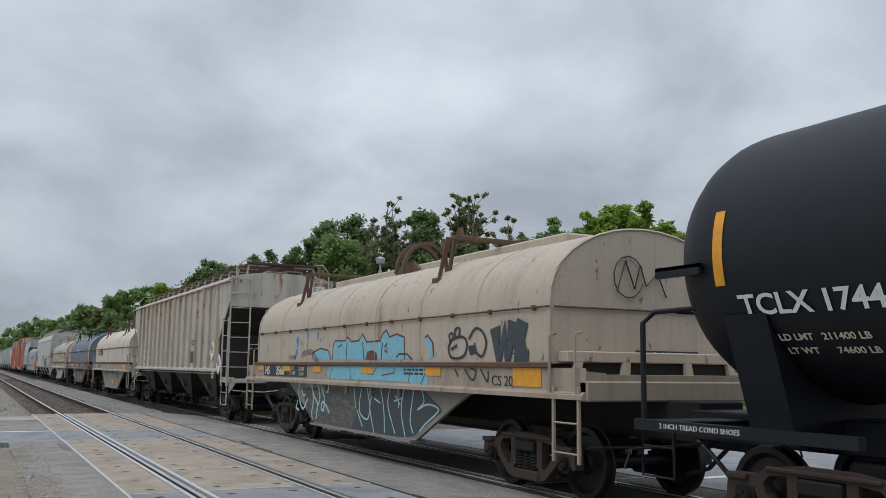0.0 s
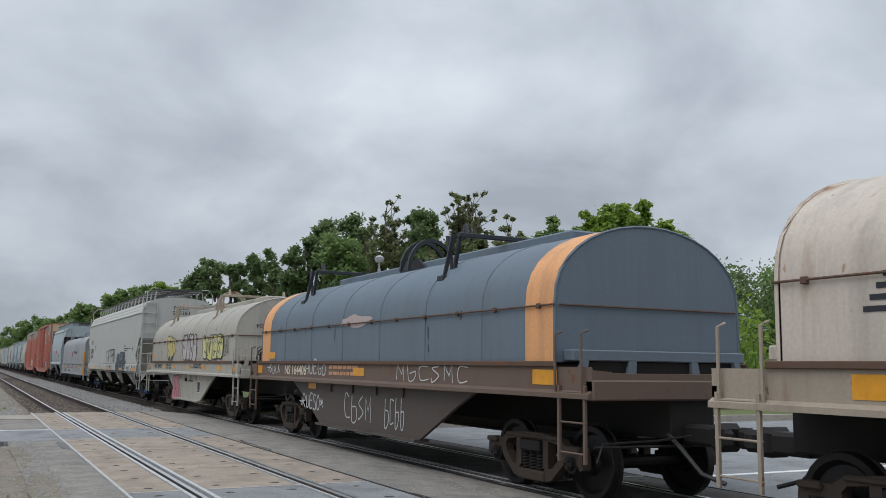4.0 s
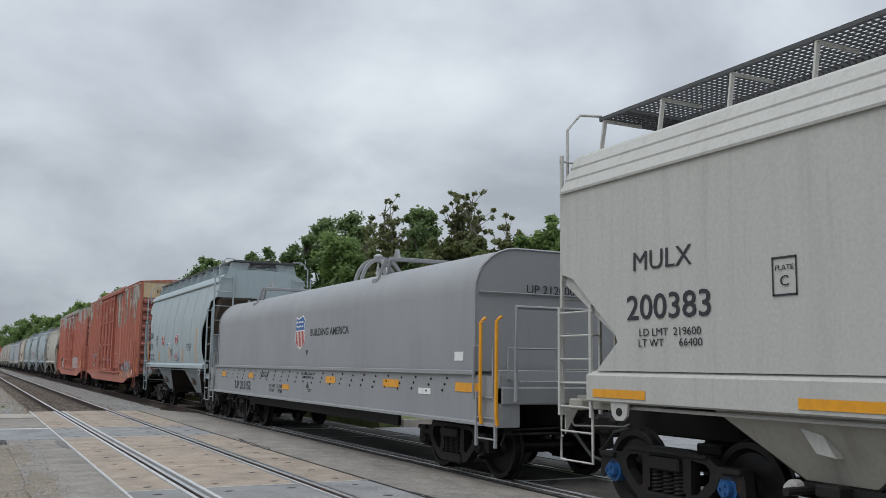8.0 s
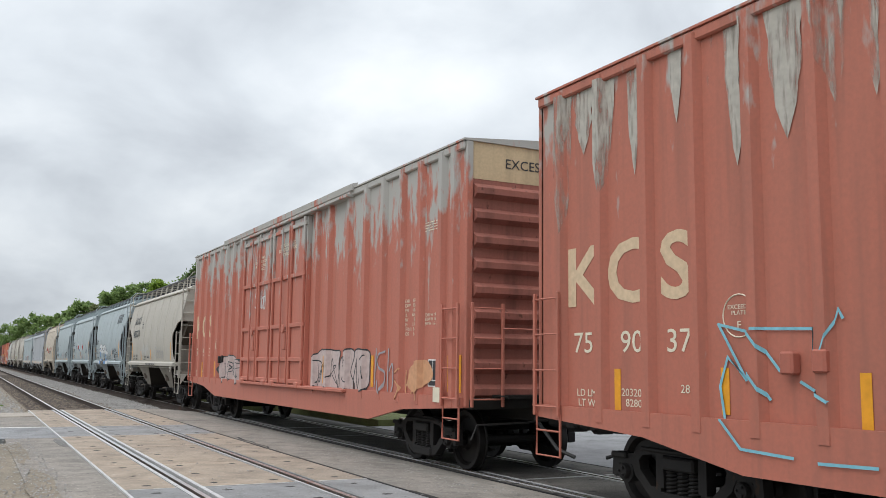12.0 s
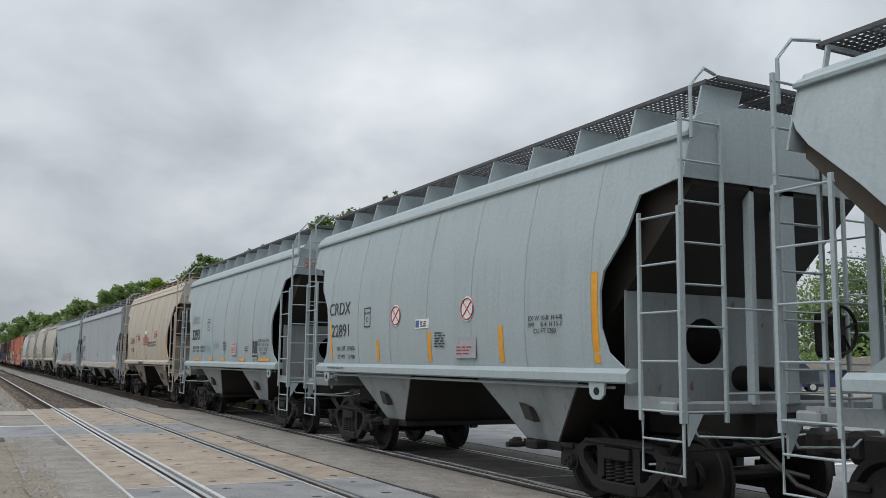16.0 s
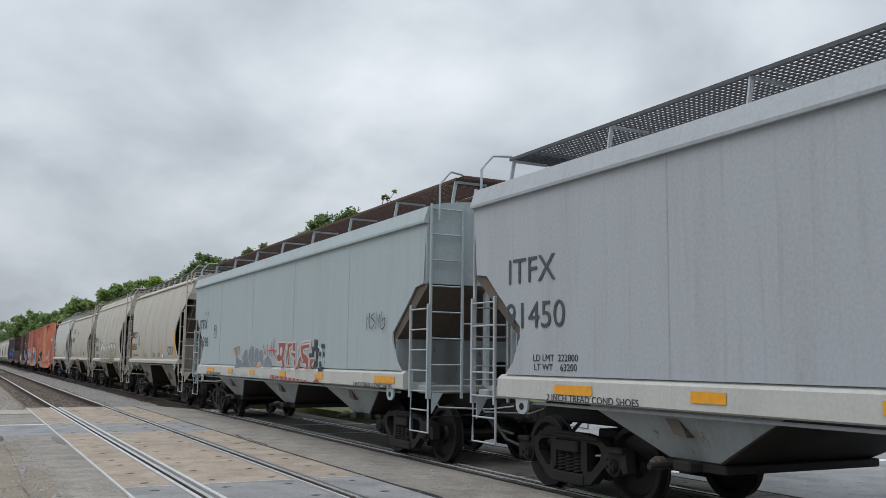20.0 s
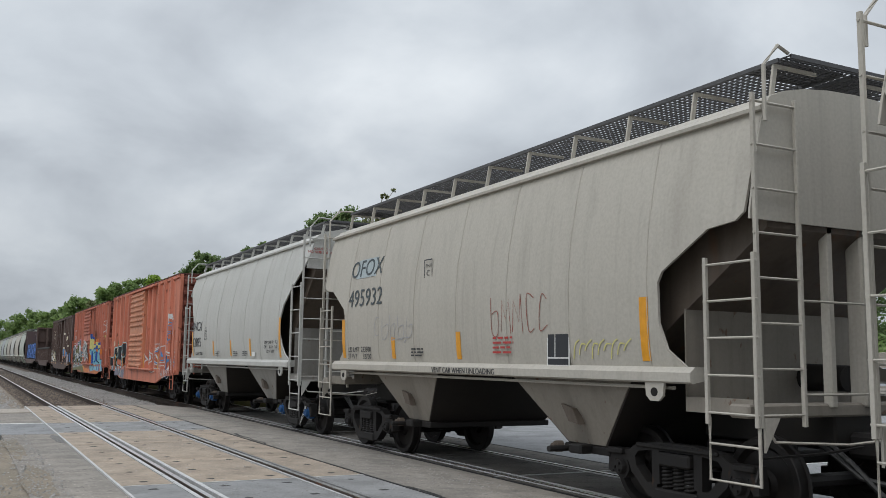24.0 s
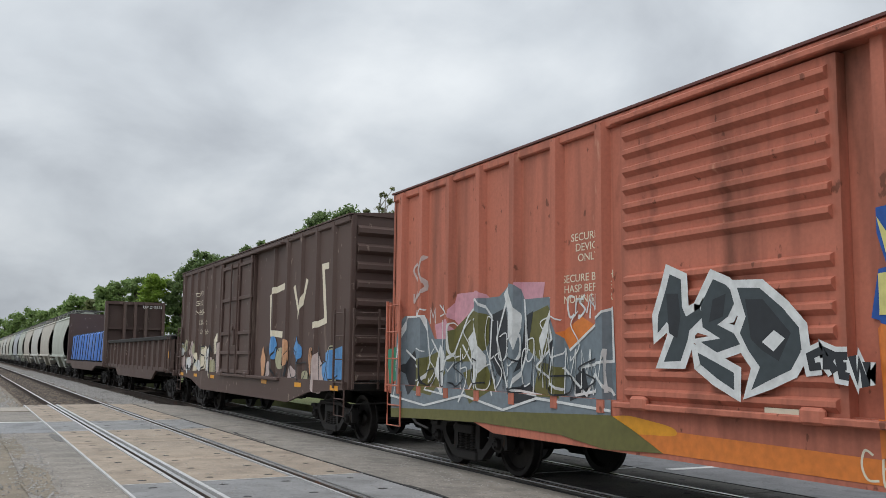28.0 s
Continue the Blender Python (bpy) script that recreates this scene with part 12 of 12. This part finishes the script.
mu.fill([[(6.34, 1.55), (5.62, 1.74), (5.27, 1.38), (5.78, 1), (6.42, 1.07)]], OLIVEDRAB)
mu.fill([[(4.95, 1.39), (4.35, 1.57), (4.07, 1.16), (4.64, 0.93)]], OLIVEDRAB)
mu.fill([[(7.11, 0.72), (1.68, 0.96), (1.35, 0.82), (0.9, 0.6), (1.8, 0.55), (2.6, 0.65), (4.34, 0.67), (7.1, 0.56)]], OLIVEDRAB)
mu.fill([[(4.25, 2.25), (3.87, 2.35), (3.73, 1.9), (3.93, 1.58), (3.8, 1.25), (4.07, 1.41), (4.28, 1.74)]], SPRAYBLACK)
mu.fill([[(3.41, 2.21), (3.23, 2.28), (3.35, 1.74), (3.54, 1.42)]], SPRAYBLACK)
mu.fill([[(6.83, 1.45), (6.44, 1.75), (6.23, 1.17), (6.51, 0.97)]], SPRAYBLACK)
mu.fill([[(2.88, 1.81), (2.68, 1.88), (2.76, 1.51), (2.93, 1.43)]], SPRAYBLACK)
mu.fill([[(3.73, 1.18), (3.29, 1.27), (3.05, 1.05), (3.6, 0.99)]], SPRAYBLACK)
mu.fill([[(2.44, 1.37), (2.23, 1.52), (2.13, 1.17), (2.39, 1.09)]], SPRAYBLACK)
mu.fill([[(3.9, 2.56), (3.74, 2.73), (3.48, 2.21), (3.54, 1.74), (3.74, 2.06)]], SPRAYWHITE)
mu.fill([[(2.87, 2.3), (2.76, 2.33), (2.93, 1.96), (3.05, 1.66), (3.11, 1.89)]], SPRAYWHITE)
mu.fill([[(4.81, 1.92), (4.51, 2.17), (4.32, 1.57), (4.49, 1.15), (4.65, 1.48)]], SPRAYWHITE)
mu.fill([[(5.62, 1.84), (5.28, 1.56), (5.43, 1.02), (5.79, 1.37)]], SPRAYWHITE)
mu.line([(7.01, 0.94), (6.89, 1.55), (6.72, 2.33), (6.08, 2.32), (5.93, 1.56), (6.23, 0.98)], 0.035, SPRAYWHITE)
mu.line([(5.89, 1.93), (5.53, 1.56), (5.96, 1.09), (5.27, 1.03)], 0.035, SPRAYWHITE)
mu.line([(5.28, 1.56), (4.81, 2.27), (4.48, 2.51), (4.19, 2.24), (4.24, 1.57), (4.06, 1.08)], 0.035, SPRAYWHITE)
mu.line([(3.74, 2.67), (4.07, 1.91), (3.8, 1.17)], 0.035, SPRAYWHITE)
mu.line([(3.42, 2.45), (3.35, 1.74), (3.6, 1.18), (3.05, 1.13)], 0.035, SPRAYWHITE)
mu.line([(2.87, 2.45), (2.71, 1.88), (3.17, 1.51), (2.6, 1.22)], 0.035, SPRAYWHITE)
mu.line([(2.49, 1.73), (1.73, 2.24), (1.71, 1.6), (2.28, 1.52)], 0.035, SPRAYWHITE)
mu.line([(2.6, 1.51), (2.18, 1.17), (1.98, 1.52), (1.7, 1.19)], 0.035, SPRAYWHITE)
mu.line([(4.96, 1.83), (4.57, 1.4), (4.94, 0.94)], 0.035, SPRAYWHITE)
mu.line([(7.12, 0.94), (5.95, 0.83), (4.79, 1.05), (3.79, 0.89), (3.05, 1.09), (1.68, 1.01)], 0.035, SPRAYWHITE)
mu.line([(6.74, 1.75), (6.15, 1.46)], 0.035, SPRAYWHITE)
mu.line([(2.39, 1.16), (1.89, 1.25)], 0.035, SPRAYWHITE)
mu.line([(5.64, 2.49), (5.46, 2.34), (5.63, 2.3)], 0.022, SPRAYWHITE)
mu.line([(5.38, 2.48), (5.29, 2.31)], 0.022, SPRAYWHITE)
mu.line([(2.38, 2.17), (2.36, 2.39), (2.22, 2.38)], 0.022, SPRAYWHITE)
mu.line([(2.17, 2.2), (2.12, 2.37), (2.02, 2.26), (1.97, 2.4)], 0.022, SPRAYWHITE)
mu.fill([[(-1.82, 2.76), (-2.19, 2.59), (-2.19, 2.23), (-1.92, 2.24)]], SPRAYORANGE)
mu.fill([[(-2.51, 2.61), (-2.88, 2.58), (-3.34, 2.48), (-3.39, 2.18), (-2.64, 2.21)]], SPRAYORANGE)
mu.fill([[(-3.81, 2.52), (-4.25, 2.62), (-4.48, 2.47), (-4.52, 2.23), (-3.86, 2.23)]], SPRAYORANGE)
mu.fill([[(-5.26, 2.04), (-5.52, 2.27), (-5.64, 2.08), (-5.89, 1.9), (-5.86, 1.73), (-5.61, 1.61), (-5.32, 1.61)]], SPRAYORANGE)
mu.fill([[(-1.4, 1.91), (-1.71, 2.25), (-1.73, 0.91), (-1.44, 0.81)]], SPRAYORANGE)
mu.fill([[(-1.72, 1.08), (-5, 1.11), (-6.6, 0.99), (-6.59, 0.79), (-5.79, 0.7), (-4.23, 0.71), (-1.59, 0.61)]], SPRAYORANGE)
mu.fill([[(-1.57, 1.91), (-1.99, 1.99), (-2.39, 2.06), (-3.22, 1.96), (-3.96, 2.08), (-4.43, 2.13), (-5.02, 2.11), (-5.4, 1.73), (-5.81, 1.38), (-6.1, 1.28), (-6.06, 1.11), (-5, 1.11), (-1.73, 0.98), (-1.84, 1.16), (-1.65, 1.57)]], SKYBLUE)
mu.fill([[(-1.56, 0.97), (-4.14, 1), (-6.06, 1.11), (-6.37, 1.22), (-6.6, 1.07), (-6.59, 0.8), (-5.86, 0.71), (-5.76, 0.92), (-4.99, 0.74), (-4.23, 0.76), (-3.44, 0.76), (-2, 0.65)]], SKYBLUE)
mu.fill([[(-1.44, 2.93), (-1.68, 2.95), (-1.74, 2.58), (-2.06, 2.36), (-2.19, 2.59), (-2.28, 2.34), (-2.13, 2.07), (-1.6, 1.91), (-1.35, 2), (-1.42, 2.39), (-1.57, 2.42)]], DEEPBLUE)
mu.fill([[(-2.51, 2.75), (-2.78, 2.7), (-2.78, 2.36), (-3.02, 2.08), (-2.52, 1.98), (-2.45, 2.14)]], DEEPBLUE)
mu.fill([[(-3.53, 2.83), (-3.79, 2.89), (-3.86, 2.66), (-3.66, 2.17), (-3.17, 1.96), (-3.07, 2.19), (-3.34, 2.29)]], DEEPBLUE)
mu.fill([[(-4.38, 2.85), (-4.44, 2.93), (-4.64, 2.86), (-4.63, 2.52), (-4.78, 2.31), (-4.99, 2.37), (-5.19, 2.49), (-5.28, 2.25), (-5.14, 2.04), (-4.77, 1.93), (-4.43, 2.07), (-4.54, 2.26)]], DEEPBLUE)
mu.fill([[(-3.84, 2.16), (-4.1, 2.25), (-4.43, 2.13), (-4.48, 1.87), (-4.25, 2.14), (-4.01, 2.05)]], DEEPBLUE)
mu.fill([[(-1.72, 1.83), (-1.99, 1.74), (-2.13, 1.26), (-2.07, 1), (-1.79, 1.25)]], DEEPBLUE)
mu.fill([[(-2.19, 1.98), (-2.52, 1.9), (-2.58, 1.12), (-2.27, 0.98), (-2.39, 1.5)]], DEEPBLUE)
mu.fill([[(-2.94, 1.97), (-3.34, 2.03), (-3.22, 1.74), (-3, 1.05), (-2.82, 1.2)]], DEEPBLUE)
mu.fill([[(-3.5, 1.88), (-3.76, 1.95), (-3.85, 1.74), (-3.54, 1.08), (-3.33, 1.23)]], DEEPBLUE)
mu.fill([[(-3.96, 2.05), (-4.2, 2.14), (-4.42, 1.87), (-4.23, 1.19), (-4.05, 1.53)]], DEEPBLUE)
mu.fill([[(-4.47, 1.87), (-4.69, 1.93), (-4.76, 1.22), (-4.83, 0.78), (-4.58, 0.82)]], DEEPBLUE)
mu.fill([[(-4.98, 1.79), (-5.14, 1.86), (-5.28, 1.37), (-5.52, 0.96), (-5.41, 0.72), (-5.15, 0.69), (-5.31, 0.95), (-5.04, 1.3)]], DEEPBLUE)
mu.fill([[(-5.95, 1.56), (-6.14, 1.45), (-6.16, 1.26), (-6.04, 1.28), (-5.88, 1.44)]], DEEPBLUE)
mu.fill([[(-1.87, 0.96), (-2.13, 0.95), (-2.03, 0.65), (-1.84, 0.67)]], DEEPBLUE)
mu.fill([[(-3.17, 0.98), (-3.49, 0.98), (-3.27, 0.73), (-3.05, 0.77)]], DEEPBLUE)
mu.fill([[(-6.37, 1.22), (-6.6, 1.07), (-6.59, 0.84), (-6.45, 0.82), (-6.43, 1.03)]], DEEPBLUE)
mu.fill([[(-1.5, 2.86), (-1.65, 2.59), (-1.92, 2.32), (-2.17, 2.23), (-2.32, 1.98), (-1.42, 2.02), (-1.45, 2.36), (-1.6, 2.38)]], PALEYELLOW)
mu.fill([[(-2.51, 2.65), (-2.64, 2.37), (-2.9, 2.04), (-2.45, 1.98), (-2.36, 2.1)]], PALEYELLOW)
mu.fill([[(-3.68, 2.78), (-3.76, 2.66), (-3.57, 2.21), (-3.17, 2), (-3.11, 2.13), (-3.44, 2.29)]], PALEYELLOW)
mu.fill([[(-3.86, 2.3), (-4.11, 2.43), (-4.43, 2.37), (-4.45, 2.13), (-4.25, 2.24), (-4.01, 2.15), (-3.86, 2.02)]], PALEYELLOW)
mu.fill([[(-4.42, 2.81), (-4.52, 2.53), (-4.69, 2.22), (-4.9, 2.11), (-4.77, 2.02), (-4.38, 2.07), (-4.5, 2.23)]], PALEYELLOW)
mu.fill([[(-4.86, 2.25), (-5.07, 2.23), (-5.29, 1.98), (-5.21, 1.79), (-5.1, 1.92), (-4.9, 2.11)]], PALEYELLOW)
mu.fill([[(-1.93, 1.82), (-2.09, 1.58), (-2.07, 1.21), (-1.93, 1.5)]], SPRAYORANGE)
mu.fill([[(-4.13, 1.94), (-4.2, 2.02), (-4.33, 1.87), (-4.29, 1.7)]], SPRAYORANGE)
mu.fill([[(-5.05, 1.61), (-5.17, 1.61), (-5.53, 1.31), (-5.73, 0.98), (-5.76, 0.71), (-5.45, 0.71), (-5.52, 0.9), (-5.46, 1.1), (-5.16, 1.36)]], SPRAYORANGE)
mu.line([(-2.39, 2.06), (-2.2, 1.58), (-2.33, 1.01)], 0.022, INK)
mu.line([(-3.22, 1.96), (-2.94, 1.51), (-3.05, 1.05)], 0.022, INK)
mu.line([(-3.96, 2.08), (-3.75, 1.52), (-3.85, 1.07)], 0.022, INK)
mu.line([(-4.43, 2.13), (-4.55, 1.54), (-4.48, 1.08)], 0.022, INK)
mu.line([(-5.02, 2.11), (-4.85, 1.6), (-5.04, 1.1)], 0.022, INK)
mu.line([(-3.39, 1.88), (-3.22, 1.52), (-3.33, 1.23)], 0.022, INK)
mu.line([(-5.4, 1.73), (-5.81, 1.38), (-6.1, 1.28)], 0.022, INK)
mu.line([(-4.15, 1.87), (-4.05, 1.53), (-4.25, 1.26)], 0.022, INK)
mu.done()
mu = Mural(box23, -1.502, [(a - OFF23, b - OFF23) for a, b in POSTS23], 0.105)
mu.layer = 40
scrawl(mu, 6.3, 1.7, 1.2, 1.75, 15, SPRAYWHITE, 33, 0.02)
scrawl(mu, 5.6, 2.2, 1.6, 2.2, 11, SPRAYWHITE, 34, 0.018)
scrawl(mu, 6.2, 1.9, 1.2, 1.6, 9, SPRAYBLACK, 35, 0.022)
mu.done()
mu = Mural(box23, -1.682)
mu.line([(0.84, 2.1), (0.72, 2.4), (0.67, 2.55), (0.52, 2.48), (0.51, 2.18), (0.46, 2.08), (0.28, 2.16), (0.24, 2.07), (0.42, 1.93), (0.44, 1.84), (0.54, 1.61), (0.77, 1.6), (0.61, 1.91), (0.72, 2.03), (0.85, 1.91)], 0.17, SPRAYWHITE, True)
mu.line([(0.25, 1.96), (0.27, 2.19), (0.11, 2.45), (-0.04, 2.38), (-0.17, 2.25), (-0.06, 2.06), (0.07, 1.98), (-0.12, 1.89), (-0.19, 1.78), (0.08, 1.7), (0.28, 1.81), (0.04, 1.84)], 0.17, SPRAYWHITE, True)
mu.line([(0.32, 1.7), (0.12, 1.61), (-0.11, 1.5), (-0.11, 1.33), (0.09, 1.44), (0.29, 1.58)], 0.17, SPRAYWHITE, True)
mu.line([(-0.17, 2.34), (-0.42, 2.32), (-0.65, 2.12), (-0.81, 1.93), (-0.83, 1.72), (-0.72, 1.54), (-0.48, 1.43), (-0.3, 1.34), (-0.4, 1.56), (-0.28, 1.72), (-0.19, 1.89), (-0.26, 2.05)], 0.17, SPRAYWHITE, True)
mu.fill([[(0.84, 2.1), (0.72, 2.4), (0.67, 2.55), (0.52, 2.48), (0.51, 2.18), (0.46, 2.08), (0.28, 2.16), (0.24, 2.07), (0.42, 1.93), (0.44, 1.84), (0.54, 1.61), (0.77, 1.6), (0.61, 1.91), (0.72, 2.03), (0.85, 1.91)]], SLATE)
mu.fill([[(0.25, 1.96), (0.27, 2.19), (0.11, 2.45), (-0.04, 2.38), (-0.17, 2.25), (-0.06, 2.06), (0.07, 1.98), (-0.12, 1.89), (-0.19, 1.78), (0.08, 1.7), (0.28, 1.81), (0.04, 1.84)]], SLATE)
mu.fill([[(0.32, 1.7), (0.12, 1.61), (-0.11, 1.5), (-0.11, 1.33), (0.09, 1.44), (0.29, 1.58)]], SLATE)
mu.fill([[(-0.17, 2.34), (-0.42, 2.32), (-0.65, 2.12), (-0.81, 1.93), (-0.83, 1.72), (-0.72, 1.54), (-0.48, 1.43), (-0.3, 1.34), (-0.4, 1.56), (-0.28, 1.72), (-0.19, 1.89), (-0.26, 2.05)]], SLATE)
mu.fill([[(0.72, 2.34), (0.56, 2.33), (0.53, 2.09), (0.58, 1.85), (0.69, 1.91)]], SPRAYBLACK)
mu.fill([[(-0.26, 2.22), (-0.45, 2.21), (-0.73, 1.88), (-0.6, 1.62), (-0.43, 1.72), (-0.31, 1.83)]], SPRAYBLACK)
mu.fill([[(0.17, 2.01), (0.12, 2.24), (-0.04, 2.29), (0, 2.06)]], SPRAYBLACK)
mu.fill([[(-0.43, 1.8), (-0.56, 1.91), (-0.67, 1.83), (-0.55, 1.71)]], SPRAYWHITE)
mu.line([(-1.02, 1.72), (-0.91, 1.67), (-0.93, 1.57), (-1.01, 1.58)], 0.16, SPRAYWHITE)
mu.line([(-1.06, 1.55), (-1.06, 1.71), (-1.12, 1.68), (-1.08, 1.62), (-1.14, 1.53)], 0.16, SPRAYWHITE)
mu.line([(-1.25, 1.67), (-1.17, 1.67), (-1.2, 1.5), (-1.26, 1.49)], 0.16, SPRAYWHITE)
mu.line([(-1.18, 1.58), (-1.24, 1.58)], 0.16, SPRAYWHITE)
mu.line([(-1.29, 1.67), (-1.33, 1.47), (-1.35, 1.62), (-1.4, 1.41), (-1.41, 1.62)], 0.16, SPRAYWHITE)
mu.line([(-1.02, 1.72), (-0.91, 1.67), (-0.93, 1.57), (-1.01, 1.58)], 0.07, SPRAYBLACK)
mu.line([(-1.06, 1.55), (-1.06, 1.71), (-1.12, 1.68), (-1.08, 1.62), (-1.14, 1.53)], 0.07, SPRAYBLACK)
mu.line([(-1.25, 1.67), (-1.17, 1.67), (-1.2, 1.5), (-1.26, 1.49)], 0.07, SPRAYBLACK)
mu.line([(-1.18, 1.58), (-1.24, 1.58)], 0.07, SPRAYBLACK)
mu.line([(-1.29, 1.67), (-1.33, 1.47), (-1.35, 1.62), (-1.4, 1.41), (-1.41, 1.62)], 0.07, SPRAYBLACK)
mu.done()

P24 = [6.6, 5.7, 4.8, 3.9, 3.0, 2.1, -2.6, -3.5, -4.4, -5.3, -6.2]
box24 = boxcar("dark brown box car with patches of old white lettering", 184.6, 7.0, 7.8, 0.95, 4.55, BOXBROWN, BOXBROWN, BOXBROWN, P24, [(-1.15, 1.7, "plug")], 5.4)
POSTS24 = [(y - 0.055, y + 0.055) for y in P24]
mu = Mural(box24, -1.502, POSTS24, 0.07)
mu.line([(-2.3, 3.2), (-2.4, 2.2), (-3.2, 2.15)], 0.16, CREAM)
mu.line([(-2.4, 3.25), (-3.3, 3.35)], 0.16, CREAM)
mu.line([(-3.9, 3.3), (-4.3, 2.5), (-4.7, 3.4)], 0.13, CREAM)
mu.line([(-5.2, 2.3), (-5.8, 2.4), (-5.6, 3.6), (-5.9, 3.6)], 0.14, CREAM)
for k in range(5):
    scrawl(mu, 5.2 - k * 0.2, 4.2 - k * 0.2, 3.6 - k * 0.32, 3.75 - k * 0.32, 5, CREAM, k, 0.02)
for k in range(18):
    r = random.Random(k)
    splash(mu, 6.7 - k * 0.28, r.uniform(1.1, 2.0), r.uniform(0.2, 0.4), r.uniform(0.2, 0.5), (SPRAYWHITE, PINKISH, SAND, CREAM)[k % 4], k)
for k in range(12):
    r = random.Random(k + 50)
    splash(mu, -1.9 - k * 0.4, r.uniform(1.1, 1.8), r.uniform(0.15, 0.35), r.uniform(0.2, 0.5), (PEACH, PINKISH, BRIGHTBLUE, SAND)[k % 4], k + 50)
scrawl(mu, 6.7, 2.0, 1.1, 2.0, 9, SPRAYBLACK, 21, 0.04)
scrawl(mu, -2.0, -6.6, 1.1, 1.8, 8, SPRAYBLACK, 22, 0.03)
mu.fill([[(-5.9, 1.15), (-6.8, 1.15), (-6.8, 1.85), (-5.9, 1.7)]], BRIGHTBLUE)
mu.done()
for y in (-2.2, -4.5, -6.5, 2.5, 4.5, 6.3):
    patch(box24, y - 0.2, y + 0.2, 0.92, 1.02, ORANGE, -1.58)

gondola("low dark brown gondola car", 200.0, 7.3, 8.1, BOXBROWN)
bulkhead_flat("rusty bulkhead flat car loaded with wrapped bundles", 217.4, 8.6, 9.3, BOXBROWN, BLUETARP)
q = 232.7
for k in range(22):
    mat = (GREENGREY, BEIGE, LIGHTGREY, BEIGE, GREENGREY, MIDGREY)[k % 6]
    covered_hopper("distant beige-grey covered hopper with rounded sides", q, 5.9, SMALL, mat, STAINSHADE, None, WALKGREY, S2, far=True, group="far covered hopper cars")
    q += 11.85


SPAN = Vector((0.96, 1.057, 0.911))     # the cars' bodies were drawn to rulers of their own: across, along and up, to metres
LIFT = 0.166
ROUND = ("warning_disc", "brake_wheel", "valve", "capstan")


def to_metres(ob, shift, done):
    """Bring one part of a car, and its sub-parts, to true size. Trucks and couplers are true already."""
    kind = ob.name.split(".")[0]
    if kind in ("bogie", "coupler") or ob.data in GEAR.values():
        ob.location.y *= SPAN.y
        return
    turn = ob.matrix_basis.to_3x3()
    if ob.data:
        scale = turn.inverted() @ Matrix.Diagonal(SPAN) @ turn
        key = (ob.data.name, tuple(round(v, 3) for row in scale for v in row))
        if key not in done:
            used = any(k[0] == key[0] for k in done)
            me = done[key[0]].copy() if used else ob.data
            if not used:
                done[key[0]] = ob.data.copy()
            if kind in ROUND:
                n = len(me.vertices)
                mid = sum((v.co for v in me.vertices), Vector()) / n
                me.transform(Matrix.Translation(scale @ mid - mid))
            else:
                me.transform(scale.to_4x4())
            done[key] = me
        ob.data = done[key]
    ob.location = Vector(a * b for a, b in zip(ob.location, SPAN)) + Vector((0, 0, shift))
    for child in ob.children:
        to_metres(child, 0.0, done)


def size_train():
    done = {}
    for car, _ in ROW:
        if car.data:
            car.data.transform(Matrix.Translation((0, 0, LIFT)) @ Matrix.Diagonal((*SPAN, 1)))
            for ob in car.children:
                to_metres(ob, LIFT, done)
        else:
            for ob in car.children:
                to_metres(ob, LIFT, done)


def motions():
    """The train rolls past; each car keeps its place in the row, and its wheels turn while it goes by."""
    times = [0, 0.5, 1, 2, 4, 6, 8, 10, 12, 14, 16, 18, 20, 22, 24, 26, 27, 27.5, 28]
    places = {}
    for ob, place in ROW:
        walk(ob, [(t, pose(TRACK, place * SPAN.y + 1.15 - run(t), LEVEL)) for t in times])
        places[ob.name] = place * SPAN.y + 1.15
    for wheel, off in ROLLING:
        car = wheel.parent.parent
        here = places[car.name] + wheel.parent.location.y + off
        ts = [k * 0.05 for k in range(561) if -4 < here - run(k * 0.05) < 22]
        if not ts:
            continue
        a0 = run(ts[0]) / 0.457
        rows = [(t, pose(0, off, 0.457, math.degrees(run(t) / 0.457 - a0))) for t in ts]
        if ts[0] > 0:
            rows = [(0, pose(0, off, 0.457))] + rows
        if ts[-1] < 28:
            rows = rows + [(28, rows[-1][1])]
        walk(wheel, rows)


size_train()
motions()
